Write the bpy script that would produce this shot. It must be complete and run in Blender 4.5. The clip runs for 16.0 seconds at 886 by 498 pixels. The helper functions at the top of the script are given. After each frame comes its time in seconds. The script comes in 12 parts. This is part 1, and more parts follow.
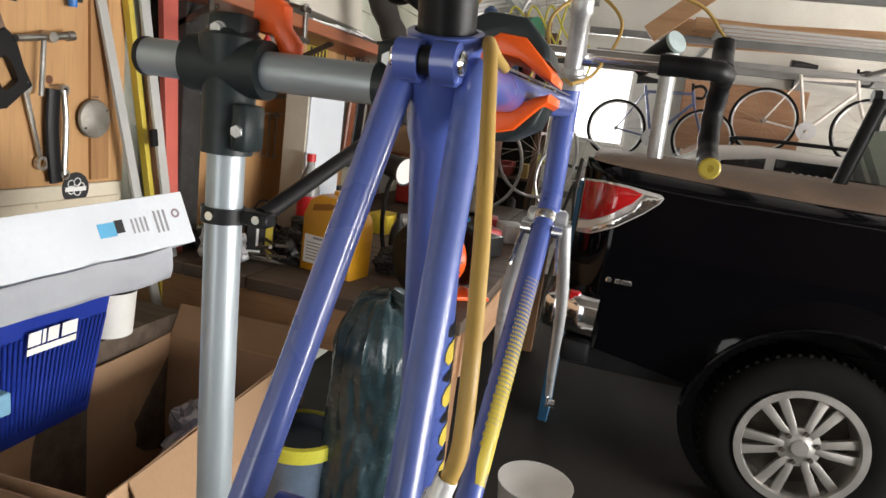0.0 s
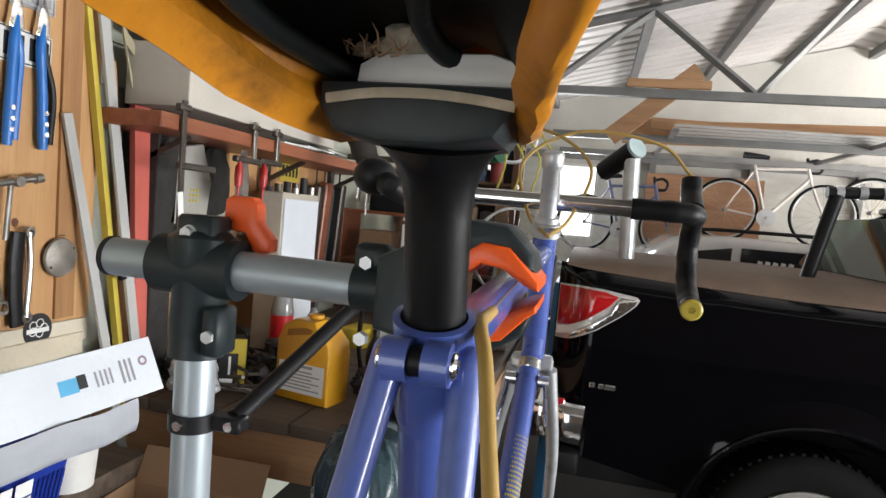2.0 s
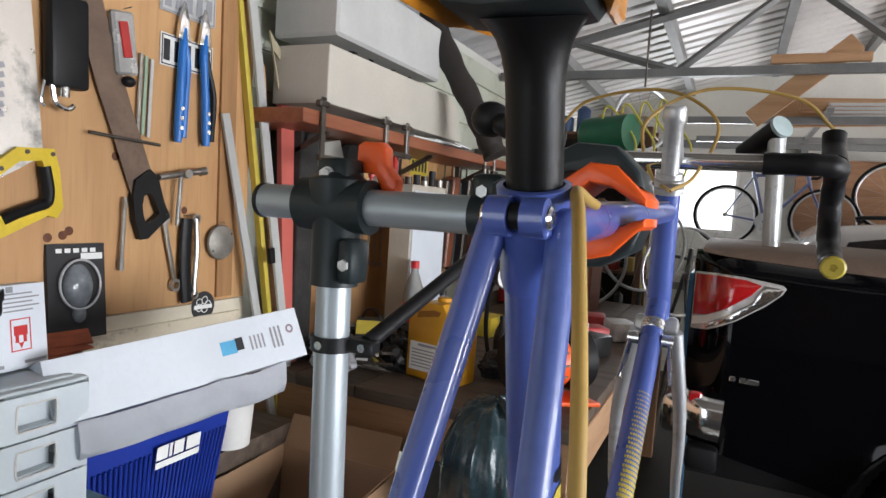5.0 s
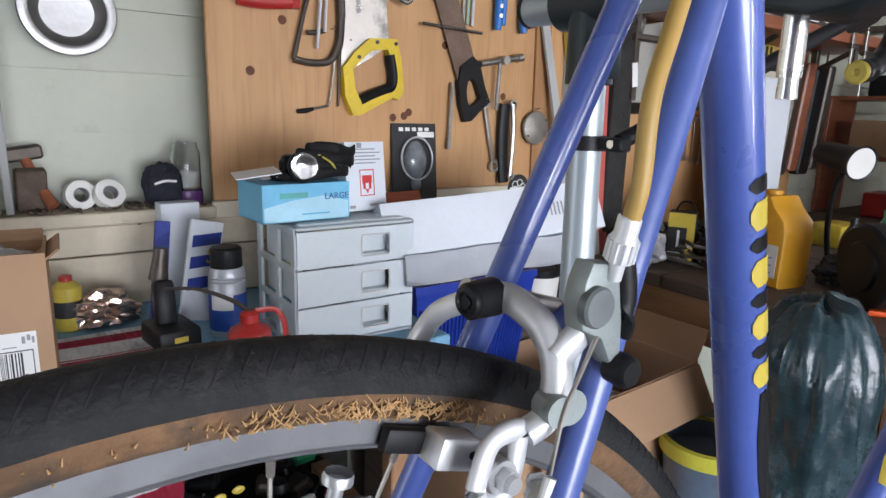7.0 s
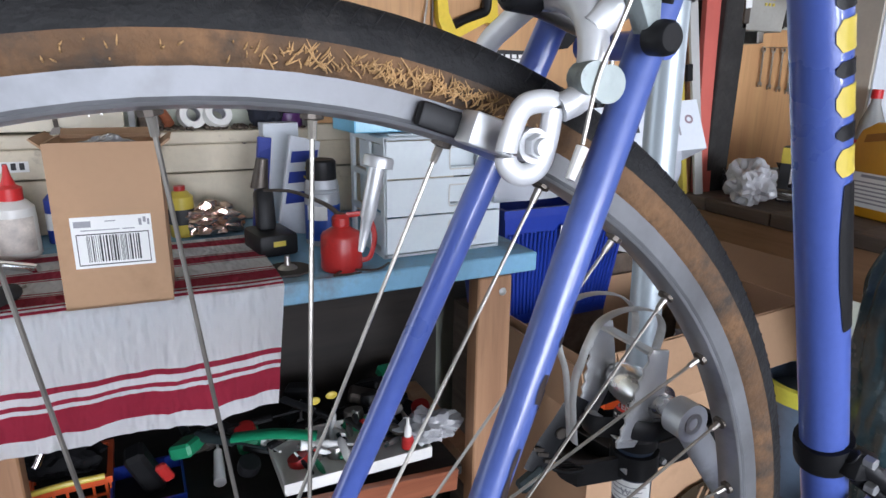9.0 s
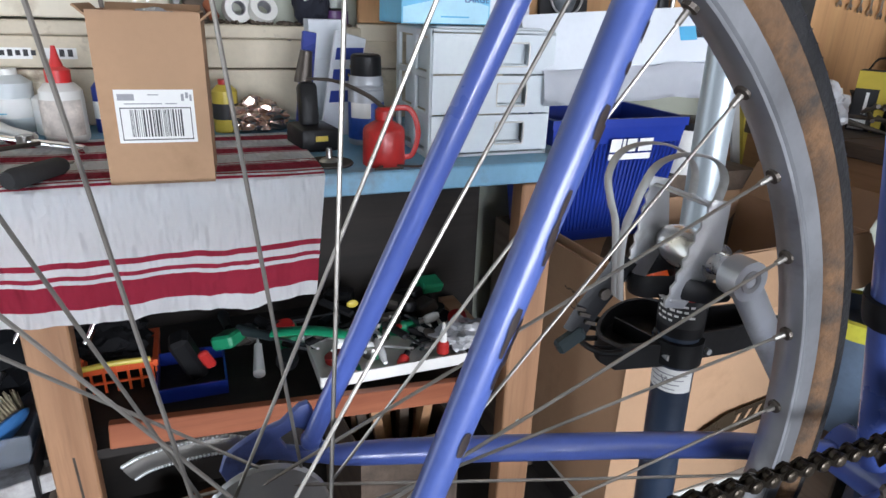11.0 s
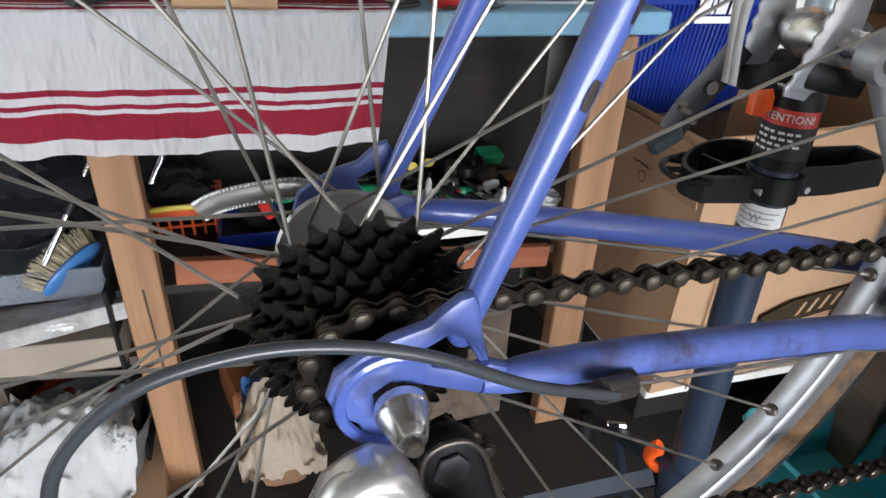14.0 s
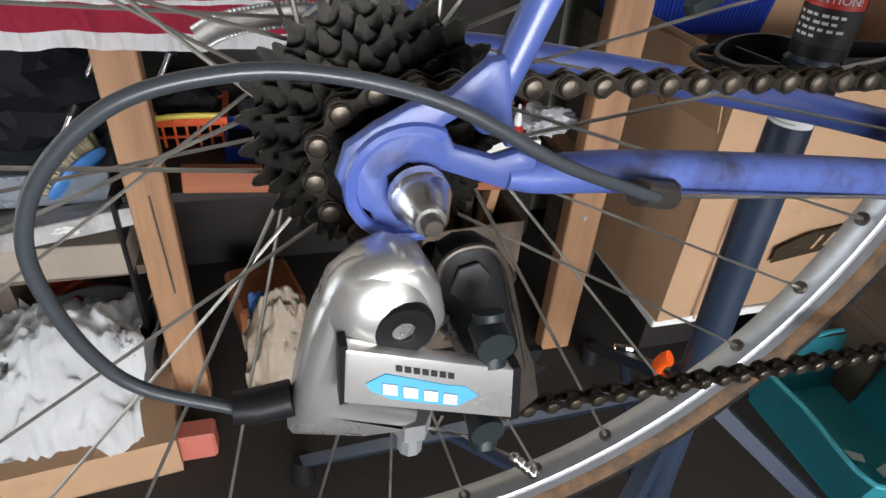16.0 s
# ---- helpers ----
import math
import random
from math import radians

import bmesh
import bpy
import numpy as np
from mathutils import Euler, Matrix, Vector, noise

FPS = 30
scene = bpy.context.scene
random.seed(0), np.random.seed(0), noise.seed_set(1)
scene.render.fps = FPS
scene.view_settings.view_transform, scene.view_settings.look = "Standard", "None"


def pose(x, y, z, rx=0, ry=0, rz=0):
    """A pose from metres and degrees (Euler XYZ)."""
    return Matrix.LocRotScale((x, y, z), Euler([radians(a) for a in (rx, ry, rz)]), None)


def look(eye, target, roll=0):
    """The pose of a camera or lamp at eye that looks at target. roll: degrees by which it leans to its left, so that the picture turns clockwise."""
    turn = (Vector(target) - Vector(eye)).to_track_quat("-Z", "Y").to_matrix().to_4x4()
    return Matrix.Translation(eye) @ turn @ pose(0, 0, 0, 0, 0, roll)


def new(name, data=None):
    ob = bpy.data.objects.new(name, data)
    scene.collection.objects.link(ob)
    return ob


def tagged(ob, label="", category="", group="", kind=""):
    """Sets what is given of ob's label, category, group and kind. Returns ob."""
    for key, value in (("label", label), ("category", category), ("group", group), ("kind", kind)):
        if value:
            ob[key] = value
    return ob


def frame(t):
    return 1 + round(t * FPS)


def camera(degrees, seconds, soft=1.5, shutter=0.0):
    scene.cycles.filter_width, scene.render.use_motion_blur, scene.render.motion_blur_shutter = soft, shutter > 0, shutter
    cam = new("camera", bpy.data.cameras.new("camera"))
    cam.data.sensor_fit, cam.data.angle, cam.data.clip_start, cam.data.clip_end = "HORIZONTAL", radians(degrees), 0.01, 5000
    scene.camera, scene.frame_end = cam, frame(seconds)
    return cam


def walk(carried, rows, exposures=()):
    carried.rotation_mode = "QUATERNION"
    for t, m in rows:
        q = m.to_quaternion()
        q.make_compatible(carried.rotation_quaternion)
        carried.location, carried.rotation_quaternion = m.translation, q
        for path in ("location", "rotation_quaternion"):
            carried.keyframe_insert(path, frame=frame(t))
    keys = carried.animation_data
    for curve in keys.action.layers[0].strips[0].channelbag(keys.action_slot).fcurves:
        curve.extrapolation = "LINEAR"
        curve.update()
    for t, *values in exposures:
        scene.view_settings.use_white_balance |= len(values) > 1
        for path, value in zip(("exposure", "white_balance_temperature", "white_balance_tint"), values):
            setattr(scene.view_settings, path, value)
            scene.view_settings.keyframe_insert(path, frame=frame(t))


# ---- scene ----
cam = camera(70.69, 16.0)
PATH = [
    (0, (0.0976, -0.0478, 1.5303), (-0.3894, 1.8477, 1.1179), 7.70),
    (0.5, (0.0960, -0.0386, 1.5586), (-0.3658, 1.8887, 1.2897), 6.84),
    (1, (0.0894, -0.0306, 1.5849), (-0.3617, 1.9095, 1.4044), 6.12),
    (1.5, (0.0760, -0.0234, 1.5976), (-0.3713, 1.9202, 1.4477), 5.67),
    (2, (0.0727, -0.0182, 1.6116), (-0.3776, 1.9268, 1.4927), 5.19),
    (2.5, (0.0680, -0.0190, 1.6220), (-0.3820, 1.9281, 1.5413), 4.80),
    (3, (0.0675, -0.0213, 1.6245), (-0.3779, 1.9270, 1.5504), 4.46),
    (3.2, (0.0687, -0.0209, 1.6245), (-0.3761, 1.9276, 1.5517), 4.40),
    (5.3, (0.1120, -0.0572, 1.5366), (-0.8845, 1.6674, 1.3555), 4.00),
    (5.5, (0.1224, -0.0617, 1.5249), (-0.9901, 1.5874, 1.3181), 4.12),
    (6, (0.1505, -0.0593, 1.5082), (-1.1688, 1.4180, 1.2304), 3.60),
    (6.5, (0.1712, -0.0420, 1.4786), (-1.2950, 1.2691, 1.1162), 2.85),
    (7, (0.1883, -0.0251, 1.4448), (-1.4032, 1.1054, 1.0101), 1.84),
    (7.5, (0.2012, -0.0229, 1.4188), (-1.4684, 0.9671, 0.9369), 0.90),
    (8, (0.2130, -0.0192, 1.3971), (-1.4917, 0.8925, 0.8843), 0.27),
    (8.5, (0.2238, -0.0149, 1.3735), (-1.4944, 0.8619, 0.8452), 0.29),
    (9, (0.2264, -0.0184, 1.3452), (-1.5005, 0.8311, 0.8008), 0.88),
    (11.5, (0.2245, -0.0159, 1.2431), (-1.4893, 0.6518, 0.4575), 2.50),
    (12, (0.2218, -0.0197, 1.2180), (-1.4787, 0.6065, 0.3718), 2.65),
    (12.5, (0.2215, -0.0215, 1.2046), (-1.4655, 0.5658, 0.3051), 2.70),
    (13, (0.2210, -0.0241, 1.1940), (-1.4504, 0.5477, 0.2562), 3.04),
    (13.5, (0.2228, -0.0287, 1.1859), (-1.4321, 0.5170, 0.2042), 3.24),
    (14, (0.2241, -0.0329, 1.1740), (-1.4198, 0.4919, 0.1628), 3.26),
    (14.5, (0.2255, -0.0358, 1.1627), (-1.4017, 0.4689, 0.1151), 3.53),
    (15, (0.2247, -0.0360, 1.1493), (-1.3753, 0.4539, 0.0539), 4.12),
    (15.5, (0.2298, -0.0364, 1.1303), (-1.3508, 0.4481, 0.0047), 4.30),
    (16, (0.2328, -0.0367, 1.1179), (-1.3222, 0.4471, -0.0431), 4.71),
]
# stops, kelvin and tint of the clip's own white balance
EXPOSURES = [(0.0, -0.1, 6900, 12), (3.0, -0.16, 6350, 11), (6.0, -0.36, 6300, 14), (8.0, -0.30, 5900, 15), (13.0, -0.14, 6150, 12), (16.0, -0.26, 6400, 12)]
walk(cam, [(t, look(eye, aim, lean)) for t, eye, aim, lean in PATH], EXPOSURES)

Z0 = 1.02  # height of the rear axle over the floor

# ---- world, sun, large lights ----
world = bpy.data.worlds.new("world")
scene.world = world
world.use_nodes = True
wn = world.node_tree.nodes
sky = wn.new("ShaderNodeTexSky")
sky.sky_type, sky.sun_disc = "NISHITA", False
sky.sun_elevation, sky.sun_rotation = radians(52), radians(110)
wn["Background"].inputs["Strength"].default_value = 0.14
world.node_tree.links.new(sky.outputs["Color"], wn["Background"].inputs["Color"])

sun = new("sun", bpy.data.lights.new("sun", "SUN"))
sun.data.energy, sun.data.angle, sun.data.color = 5.0, radians(0.6), (1, 0.95, 0.87)
sun.matrix_basis = look((9, -3.3, 12), (0, 0, 0))


def area_lamp(name, m, sx, sy, watts, colour):
    lamp = new(name, bpy.data.lights.new(name, "AREA"))
    lamp.data.shape, lamp.data.size, lamp.data.size_y = "RECTANGLE", sx, sy
    lamp.data.energy, lamp.data.color = watts, colour
    lamp.matrix_basis = m
    return lamp


# daylight of the wide vehicle doors, of the small rear door and of the far window
area_lamp("door_daylight", look((5.9, 0.0, 1.15), (0, 0.1, 0.95)), 3.2, 2.0, 560, (0.95, 0.98, 1.0))
area_lamp("vehicle_door_daylight", look((5.9, 4.6, 0.8), (0, 4.6, 2.6)), 3.8, 1.4, 760, (1.0, 0.97, 0.94))
area_lamp("rear_daylight", look((-0.8, -2.94, 1.05), (-0.55, 0, 1.0)), 1.0, 2.0, 26, (0.93, 0.97, 1.0))
area_lamp("window_daylight", look((-0.2, 6.62, 1.85), (-0.2, 0, 1.5)), 0.56, 0.76, 30, (0.95, 0.98, 1.0))


# ---- materials ----
def nodes_of(name):
    m = bpy.data.materials.new(name)
    m.use_nodes = True
    return m, m.node_tree.nodes, m.node_tree.links, m.node_tree.nodes["Principled BSDF"]


def noise_node(n, l, scale, detail=4, stretch=None, rough=0.55):
    tc = n.new("ShaderNodeTexCoord")
    src = tc.outputs["Object"]
    if stretch:
        mp = n.new("ShaderNodeMapping")
        mp.inputs["Scale"].default_value = stretch
        l.new(src, mp.inputs["Vector"])
        src = mp.outputs["Vector"]
    t = n.new("ShaderNodeTexNoise")
    t.inputs["Scale"].default_value, t.inputs["Detail"].default_value, t.inputs["Roughness"].default_value = scale, detail, rough
    l.new(src, t.inputs["Vector"])
    return t.outputs["Fac"]


def ramp_node(n, l, fac, lo, hi, a=(0, 0, 0, 1), b=(1, 1, 1, 1)):
    r = n.new("ShaderNodeValToRGB")
    r.color_ramp.elements[0].position, r.color_ramp.elements[1].position = lo, hi
    r.color_ramp.elements[0].color, r.color_ramp.elements[1].color = a, b
    l.new(fac, r.inputs["Fac"])
    return r.outputs["Color"]


def mix_node(n, l, fac, a, b):
    x = n.new("ShaderNodeMix")
    x.data_type = "RGBA"
    for sock, v in ((x.inputs["Factor"], fac), (x.inputs["A"], a), (x.inputs["B"], b)):
        if isinstance(v, (int, float)):
            sock.default_value = v
        elif isinstance(v, tuple):
            sock.default_value = (*v[:3], 1)
        else:
            l.new(v, sock)
    return x.outputs["Result"]


def pm(name, col, rough=0.5, metal=0.0, var=0.15, scale=6.0, fine=90.0, bump=0.08, dirt=None, stretch=None, coat=0.0, shift=0.12, trans=0.0, sub=0.0, alpha=1.0, spec=0.5):
    """A painted, plastic, metal or timber surface. dirt: (colour, lower, upper, scale) of patches; stretch: grain direction."""
    m, n, l, p = nodes_of(name)
    big = noise_node(n, l, scale, 5, stretch)
    small = noise_node(n, l, fine, 3, stretch)
    lo = tuple(max(0, c * (1 - var)) for c in col)
    hi = tuple(min(1, c * (1 + var)) for c in col)
    c1 = ramp_node(n, l, big, 0.3, 0.7, (*lo, 1), (*hi, 1))
    lo2 = tuple(c * (1 - var) for c in col)
    f2 = ramp_node(n, l, small, 0.45, 0.75, (0, 0, 0, 1), (0.5, 0.5, 0.5, 1))
    c2 = mix_node(n, l, f2, c1, lo2)
    rr = n.new("ShaderNodeMapRange")
    rr.inputs["To Min"].default_value, rr.inputs["To Max"].default_value = max(0.02, rough - shift), min(1, rough + shift)
    l.new(big, rr.inputs["Value"])
    l.new(rr.outputs["Result"], p.inputs["Roughness"])
    if dirt:
        dcol, d0, d1, ds = dirt
        f3 = ramp_node(n, l, noise_node(n, l, ds, 6, None, 0.65), d0, d1)
        c2 = mix_node(n, l, f3, c2, dcol)
    l.new(c2, p.inputs["Base Color"])
    p.inputs["Metallic"].default_value = metal
    p.inputs["Coat Weight"].default_value = coat
    p.inputs["Specular IOR Level"].default_value = spec
    p.inputs["Coat Roughness"].default_value = 0.06
    p.inputs["Transmission Weight"].default_value = trans
    p.inputs["Alpha"].default_value = alpha
    if sub:
        p.inputs["Subsurface Weight"].default_value = sub
        p.inputs["Subsurface Scale"].default_value = 0.02
    if bump:
        b = n.new("ShaderNodeBump")
        b.inputs["Strength"].default_value, b.inputs["Distance"].default_value = bump, 0.004
        l.new(small, b.inputs["Height"])
        l.new(b.outputs["Normal"], p.inputs["Normal"])
    return m


def wood(name, a, b, axis=1, scale=9.0, rough=0.6, knots=0.0, kcol=(0.12, 0.045, 0.02), bump=0.15):
    """Timber with grain along an axis (0, 1, 2)."""
    st = [9.0, 9.0, 9.0]
    st[axis] = 0.6
    m, n, l, p = nodes_of(name)
    g1 = noise_node(n, l, scale / 9 * 2.2, 6, tuple(st), 0.6)
    g2 = noise_node(n, l, scale / 9 * 14, 3, tuple(st))
    blot = noise_node(n, l, 2.2, 3)
    c = ramp_node(n, l, g1, 0.32, 0.68, (*a, 1), (*b, 1))
    c = mix_node(n, l, ramp_node(n, l, g2, 0.5, 0.72, (0, 0, 0, 1), (0.35, 0.35, 0.35, 1)), c, tuple(x * 0.6 for x in a))
    c = mix_node(n, l, ramp_node(n, l, blot, 0.4, 0.75, (0, 0, 0, 1), (0.3, 0.3, 0.3, 1)), c, tuple(x * 0.75 for x in b))
    if knots:
        tc = n.new("ShaderNodeTexCoord")
        v = n.new("ShaderNodeTexVoronoi")
        v.inputs["Scale"].default_value = knots
        l.new(tc.outputs["Object"], v.inputs["Vector"])
        k = ramp_node(n, l, v.outputs["Distance"], 0.035, 0.085, (1, 1, 1, 1), (0, 0, 0, 1))
        c = mix_node(n, l, k, c, kcol)
    l.new(c, p.inputs["Base Color"])
    p.inputs["Roughness"].default_value = rough
    bp = n.new("ShaderNodeBump")
    bp.inputs["Strength"].default_value, bp.inputs["Distance"].default_value = bump, 0.003
    l.new(g2, bp.inputs["Height"])
    l.new(bp.outputs["Normal"], p.inputs["Normal"])
    return m


def glow(name, col, strength):
    m, n, l, p = nodes_of(name)
    p.inputs["Base Color"].default_value = (0, 0, 0, 1)
    p.inputs["Emission Color"].default_value = (*col, 1)
    p.inputs["Emission Strength"].default_value = strength
    return m


def glass(name, col, rough=0.03, ior=1.45):
    m, n, l, p = nodes_of(name)
    p.inputs["Base Color"].default_value = (*col, 1)
    p.inputs["Roughness"].default_value, p.inputs["Transmission Weight"].default_value, p.inputs["IOR"].default_value = rough, 1.0, ior
    return m


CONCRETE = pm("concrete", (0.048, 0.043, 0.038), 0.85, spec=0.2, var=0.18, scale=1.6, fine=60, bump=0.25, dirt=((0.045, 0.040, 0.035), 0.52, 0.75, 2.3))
CLADDING = pm("painted_weatherboard", (0.50, 0.52, 0.43), 0.55, var=0.08, scale=2.5, fine=40, dirt=((0.30, 0.29, 0.22), 0.55, 0.8, 3))
IRON_WALL = pm("painted_iron", (0.62, 0.61, 0.56), 0.5, var=0.1, scale=1.5, fine=40)
ROOF_IRON = pm("roof_iron", (0.66, 0.64, 0.62), 0.45, metal=0.1, var=0.14, scale=1.2, fine=30)
STEEL_GREY = pm("galvanised_steel", (0.22, 0.22, 0.215), 0.55, metal=0.45, var=0.2, scale=5)
PLY = wood("plywood", (0.50, 0.27, 0.115), (0.62, 0.36, 0.16), axis=2, scale=6, rough=0.55, knots=3.1, kcol=(0.16, 0.06, 0.025), bump=0.05)
PALE_BOARD = pm("cream_board", (0.66, 0.60, 0.47), 0.5, var=0.07, scale=3, fine=60, dirt=((0.33, 0.25, 0.15), 0.62, 0.8, 5))
CREAM_RAIL = pm("old_cream_paint", (0.60, 0.53, 0.40), 0.6, var=0.12, scale=5, dirt=((0.16, 0.11, 0.07), 0.58, 0.72, 7))
BLUE_BENCH = pm("pale_blue_paint", (0.20, 0.42, 0.60), 0.5, var=0.16, scale=5, dirt=((0.16, 0.17, 0.17), 0.52, 0.72, 5))
PINE = wood("pine_post", (0.25, 0.125, 0.060), (0.40, 0.22, 0.115), axis=2, scale=8, knots=4.5)
PINE_Y = wood("pine_rail", (0.40, 0.22, 0.115), (0.54, 0.33, 0.19), axis=1, scale=8, knots=3)
DARK_WOOD = wood("stained_shelf", (0.22, 0.065, 0.03), (0.36, 0.125, 0.06), axis=1, rough=0.4)
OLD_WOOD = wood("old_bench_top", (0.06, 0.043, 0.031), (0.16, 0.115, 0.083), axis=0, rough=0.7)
# near-black timber: the shade under and behind things is put into its colour
SHADE_WOOD = wood("shade_dark_timber", (0.010, 0.008, 0.0065), (0.024, 0.018, 0.014), axis=1, rough=0.8)
RAW_WOOD = wood("raw_timber", (0.36, 0.19, 0.09), (0.50, 0.29, 0.15), axis=0)
BLACK_CAR = pm("black_car_paint", (0.002, 0.002, 0.003), 0.06, var=0.2, scale=2, fine=300, bump=0.0, coat=0.0, spec=0.2, shift=0.02, dirt=((0.005, 0.004, 0.0035), 0.6, 0.9, 2))
TYRE_RUBBER = pm("tyre_rubber", (0.0065, 0.0063, 0.006), 0.8, var=0.3, scale=12, fine=200, bump=0.3, spec=0.12)
ALLOY = pm("alloy_wheel", (0.48, 0.46, 0.43), 0.45, metal=0.8, var=0.12, scale=12)
CHROME = pm("chrome", (0.78, 0.78, 0.78), 0.12, metal=1.0, var=0.06, scale=20, bump=0.02, shift=0.06)
RED_LENS = pm("red_lens", (0.45, 0.008, 0.01), 0.08, var=0.25, scale=14, bump=0.0, coat=1.0, shift=0.03)
CLEAR_LENS = pm("clear_lens", (0.62, 0.60, 0.58), 0.1, var=0.2, scale=30, metal=0.3, coat=1.0)
BLACK_PLASTIC = pm("black_plastic", (0.011, 0.011, 0.012), 0.45, var=0.2, scale=14, dirt=((0.04, 0.037, 0.034), 0.66, 0.9, 9), spec=0.22)
DARK_GREY = pm("dark_grey_plastic", (0.020, 0.028, 0.030), 0.42, var=0.14, scale=10, spec=0.3)
ORANGE = pm("orange_plastic", (0.92, 0.115, 0.012), 0.36, var=0.1, scale=12)
SILVER_TUBE = pm("silver_grey_tube", (0.38, 0.43, 0.46), 0.36, metal=0.35, var=0.06, scale=7, bump=0.03)
NAVY = pm("navy_powder_coat", (0.022, 0.034, 0.06), 0.35, var=0.12, scale=9)
BLUE_FRAME = pm("violet_blue_paint", (0.076, 0.120, 0.40), 0.3, var=0.1, scale=14, fine=180, bump=0.03, coat=0.5, dirt=((0.05, 0.035, 0.04), 0.82, 0.86, 30))
BLUE_CHIPPED = pm("chipped_violet_paint", (0.072, 0.110, 0.34), 0.42, var=0.25, scale=14, fine=180, bump=0.05, coat=0.15, dirt=((0.030, 0.028, 0.045), 0.56, 0.74, 26))
BLUE_STAY = pm("worn_violet_paint", (0.080, 0.124, 0.375), 0.36, var=0.2, scale=14, fine=180, bump=0.03, coat=0.3, dirt=((0.05, 0.04, 0.05), 0.74, 0.78, 48))
SILVER = pm("polished_alloy", (0.78, 0.78, 0.77), 0.26, metal=1.0, var=0.1, scale=25, bump=0.03)
DULL_SILVER = pm("dull_alloy", (0.56, 0.57, 0.58), 0.4, metal=0.7, var=0.12, scale=16, dirt=((0.2, 0.17, 0.13), 0.55, 0.8, 14))
RIM_GREY = pm("rim_alloy", (0.46, 0.47, 0.49), 0.36, metal=0.85, var=0.12, scale=18, dirt=((0.2, 0.19, 0.18), 0.55, 0.85, 12))
# rim side darker than the bed: its shade is put into the colour
RIM_TRACK = pm("shaded_brake_track", (0.17, 0.175, 0.185), 0.5, metal=0.45, var=0.2, scale=16, dirt=((0.09, 0.085, 0.08), 0.5, 0.8, 14))
SPOKE_STEEL = pm("spoke_steel", (0.31, 0.29, 0.26), 0.38, metal=0.85, var=0.2, scale=40)
COG_STEEL = pm("oily_sprocket", (0.030, 0.027, 0.022), 0.28, metal=0.75, var=0.4, scale=90, bump=0.02, dirt=((0.006, 0.0055, 0.005), 0.45, 0.62, 90))
CHAIN_STEEL = pm("oily_chain", (0.045, 0.037, 0.028), 0.3, metal=0.75, var=0.4, scale=70)
CHAIN_PIN = pm("chain_pin", (0.085, 0.070, 0.053), 0.36, metal=0.8, var=0.3, scale=70)
TAN_WALL = pm("tan_sidewall", (0.155, 0.085, 0.040), 0.85, var=0.4, scale=26, fine=220, bump=0.4, dirt=((0.045, 0.035, 0.027), 0.46, 0.66, 34))
YELLOW_CABLE = pm("yellow_cable_housing", (0.44, 0.28, 0.075), 0.5, var=0.14, scale=12, dirt=((0.2, 0.12, 0.04), 0.6, 0.8, 30))
GREY_CABLE = pm("grey_cable_housing", (0.045, 0.052, 0.060), 0.3, var=0.08, scale=10, bump=0.02)
YELLOW_VINYL = pm("yellow_saddle_cover", (0.56, 0.215, 0.013), 0.4, var=0.25, scale=12, bump=0.14, dirt=((0.10, 0.045, 0.012), 0.52, 0.74, 20))
BLACK_VINYL = pm("black_saddle_shell", (0.008, 0.0075, 0.0075), 0.6, var=0.3, scale=15, spec=0.2)
YELLOW_PAINT = pm("yellow_paint", (0.55, 0.43, 0.06), 0.4, var=0.08, scale=20, dirt=((0.2, 0.15, 0.05), 0.62, 0.8, 30))
CARDBOARD = pm("cardboard", (0.42, 0.26, 0.15), 0.8, var=0.08, scale=4, fine=70, bump=0.06, dirt=((0.28, 0.16, 0.085), 0.58, 0.85, 4))
CARDBOARD_IN = pm("cardboard_inside", (0.36, 0.22, 0.125), 0.85, var=0.1, scale=4)
WHITE_CARD = pm("white_card", (0.70, 0.74, 0.79), 0.5, var=0.05, scale=5)
WHITE_PAPER = pm("white_paper", (0.80, 0.80, 0.78), 0.7, var=0.04, scale=7)
INK = pm("black_ink", (0.02, 0.02, 0.022), 0.6, var=0.1)
GREY_INK = pm("grey_print", (0.30, 0.30, 0.32), 0.6, var=0.1)
BLUE_INK = pm("light_blue_print", (0.10, 0.42, 0.68), 0.5, var=0.12)
RED_PAINT = pm("red_paint", (0.42, 0.025, 0.022), 0.35, var=0.18, scale=10, dirt=((0.1, 0.02, 0.018), 0.58, 0.8, 14))
WHITE_PLASTIC = pm("white_plastic", (0.76, 0.75, 0.71), 0.4, var=0.06, scale=8, dirt=((0.45, 0.4, 0.32), 0.62, 0.85, 7))
CLEAR_PLASTIC = pm("milky_plastic", (0.86, 0.93, 0.98), 0.42, var=0.06, scale=6, trans=0.4, bump=0.02)
BLUE_PLASTIC = pm("royal_blue_plastic", (0.012, 0.035, 0.28), 0.38, var=0.12, scale=6)
STEEL = pm("tool_steel", (0.40, 0.385, 0.36), 0.33, metal=0.9, var=0.25, scale=20, dirt=((0.14, 0.08, 0.045), 0.6, 0.8, 22))
DARK_STEEL = pm("dark_steel", (0.10, 0.085, 0.072), 0.45, metal=0.7, var=0.3, scale=18)


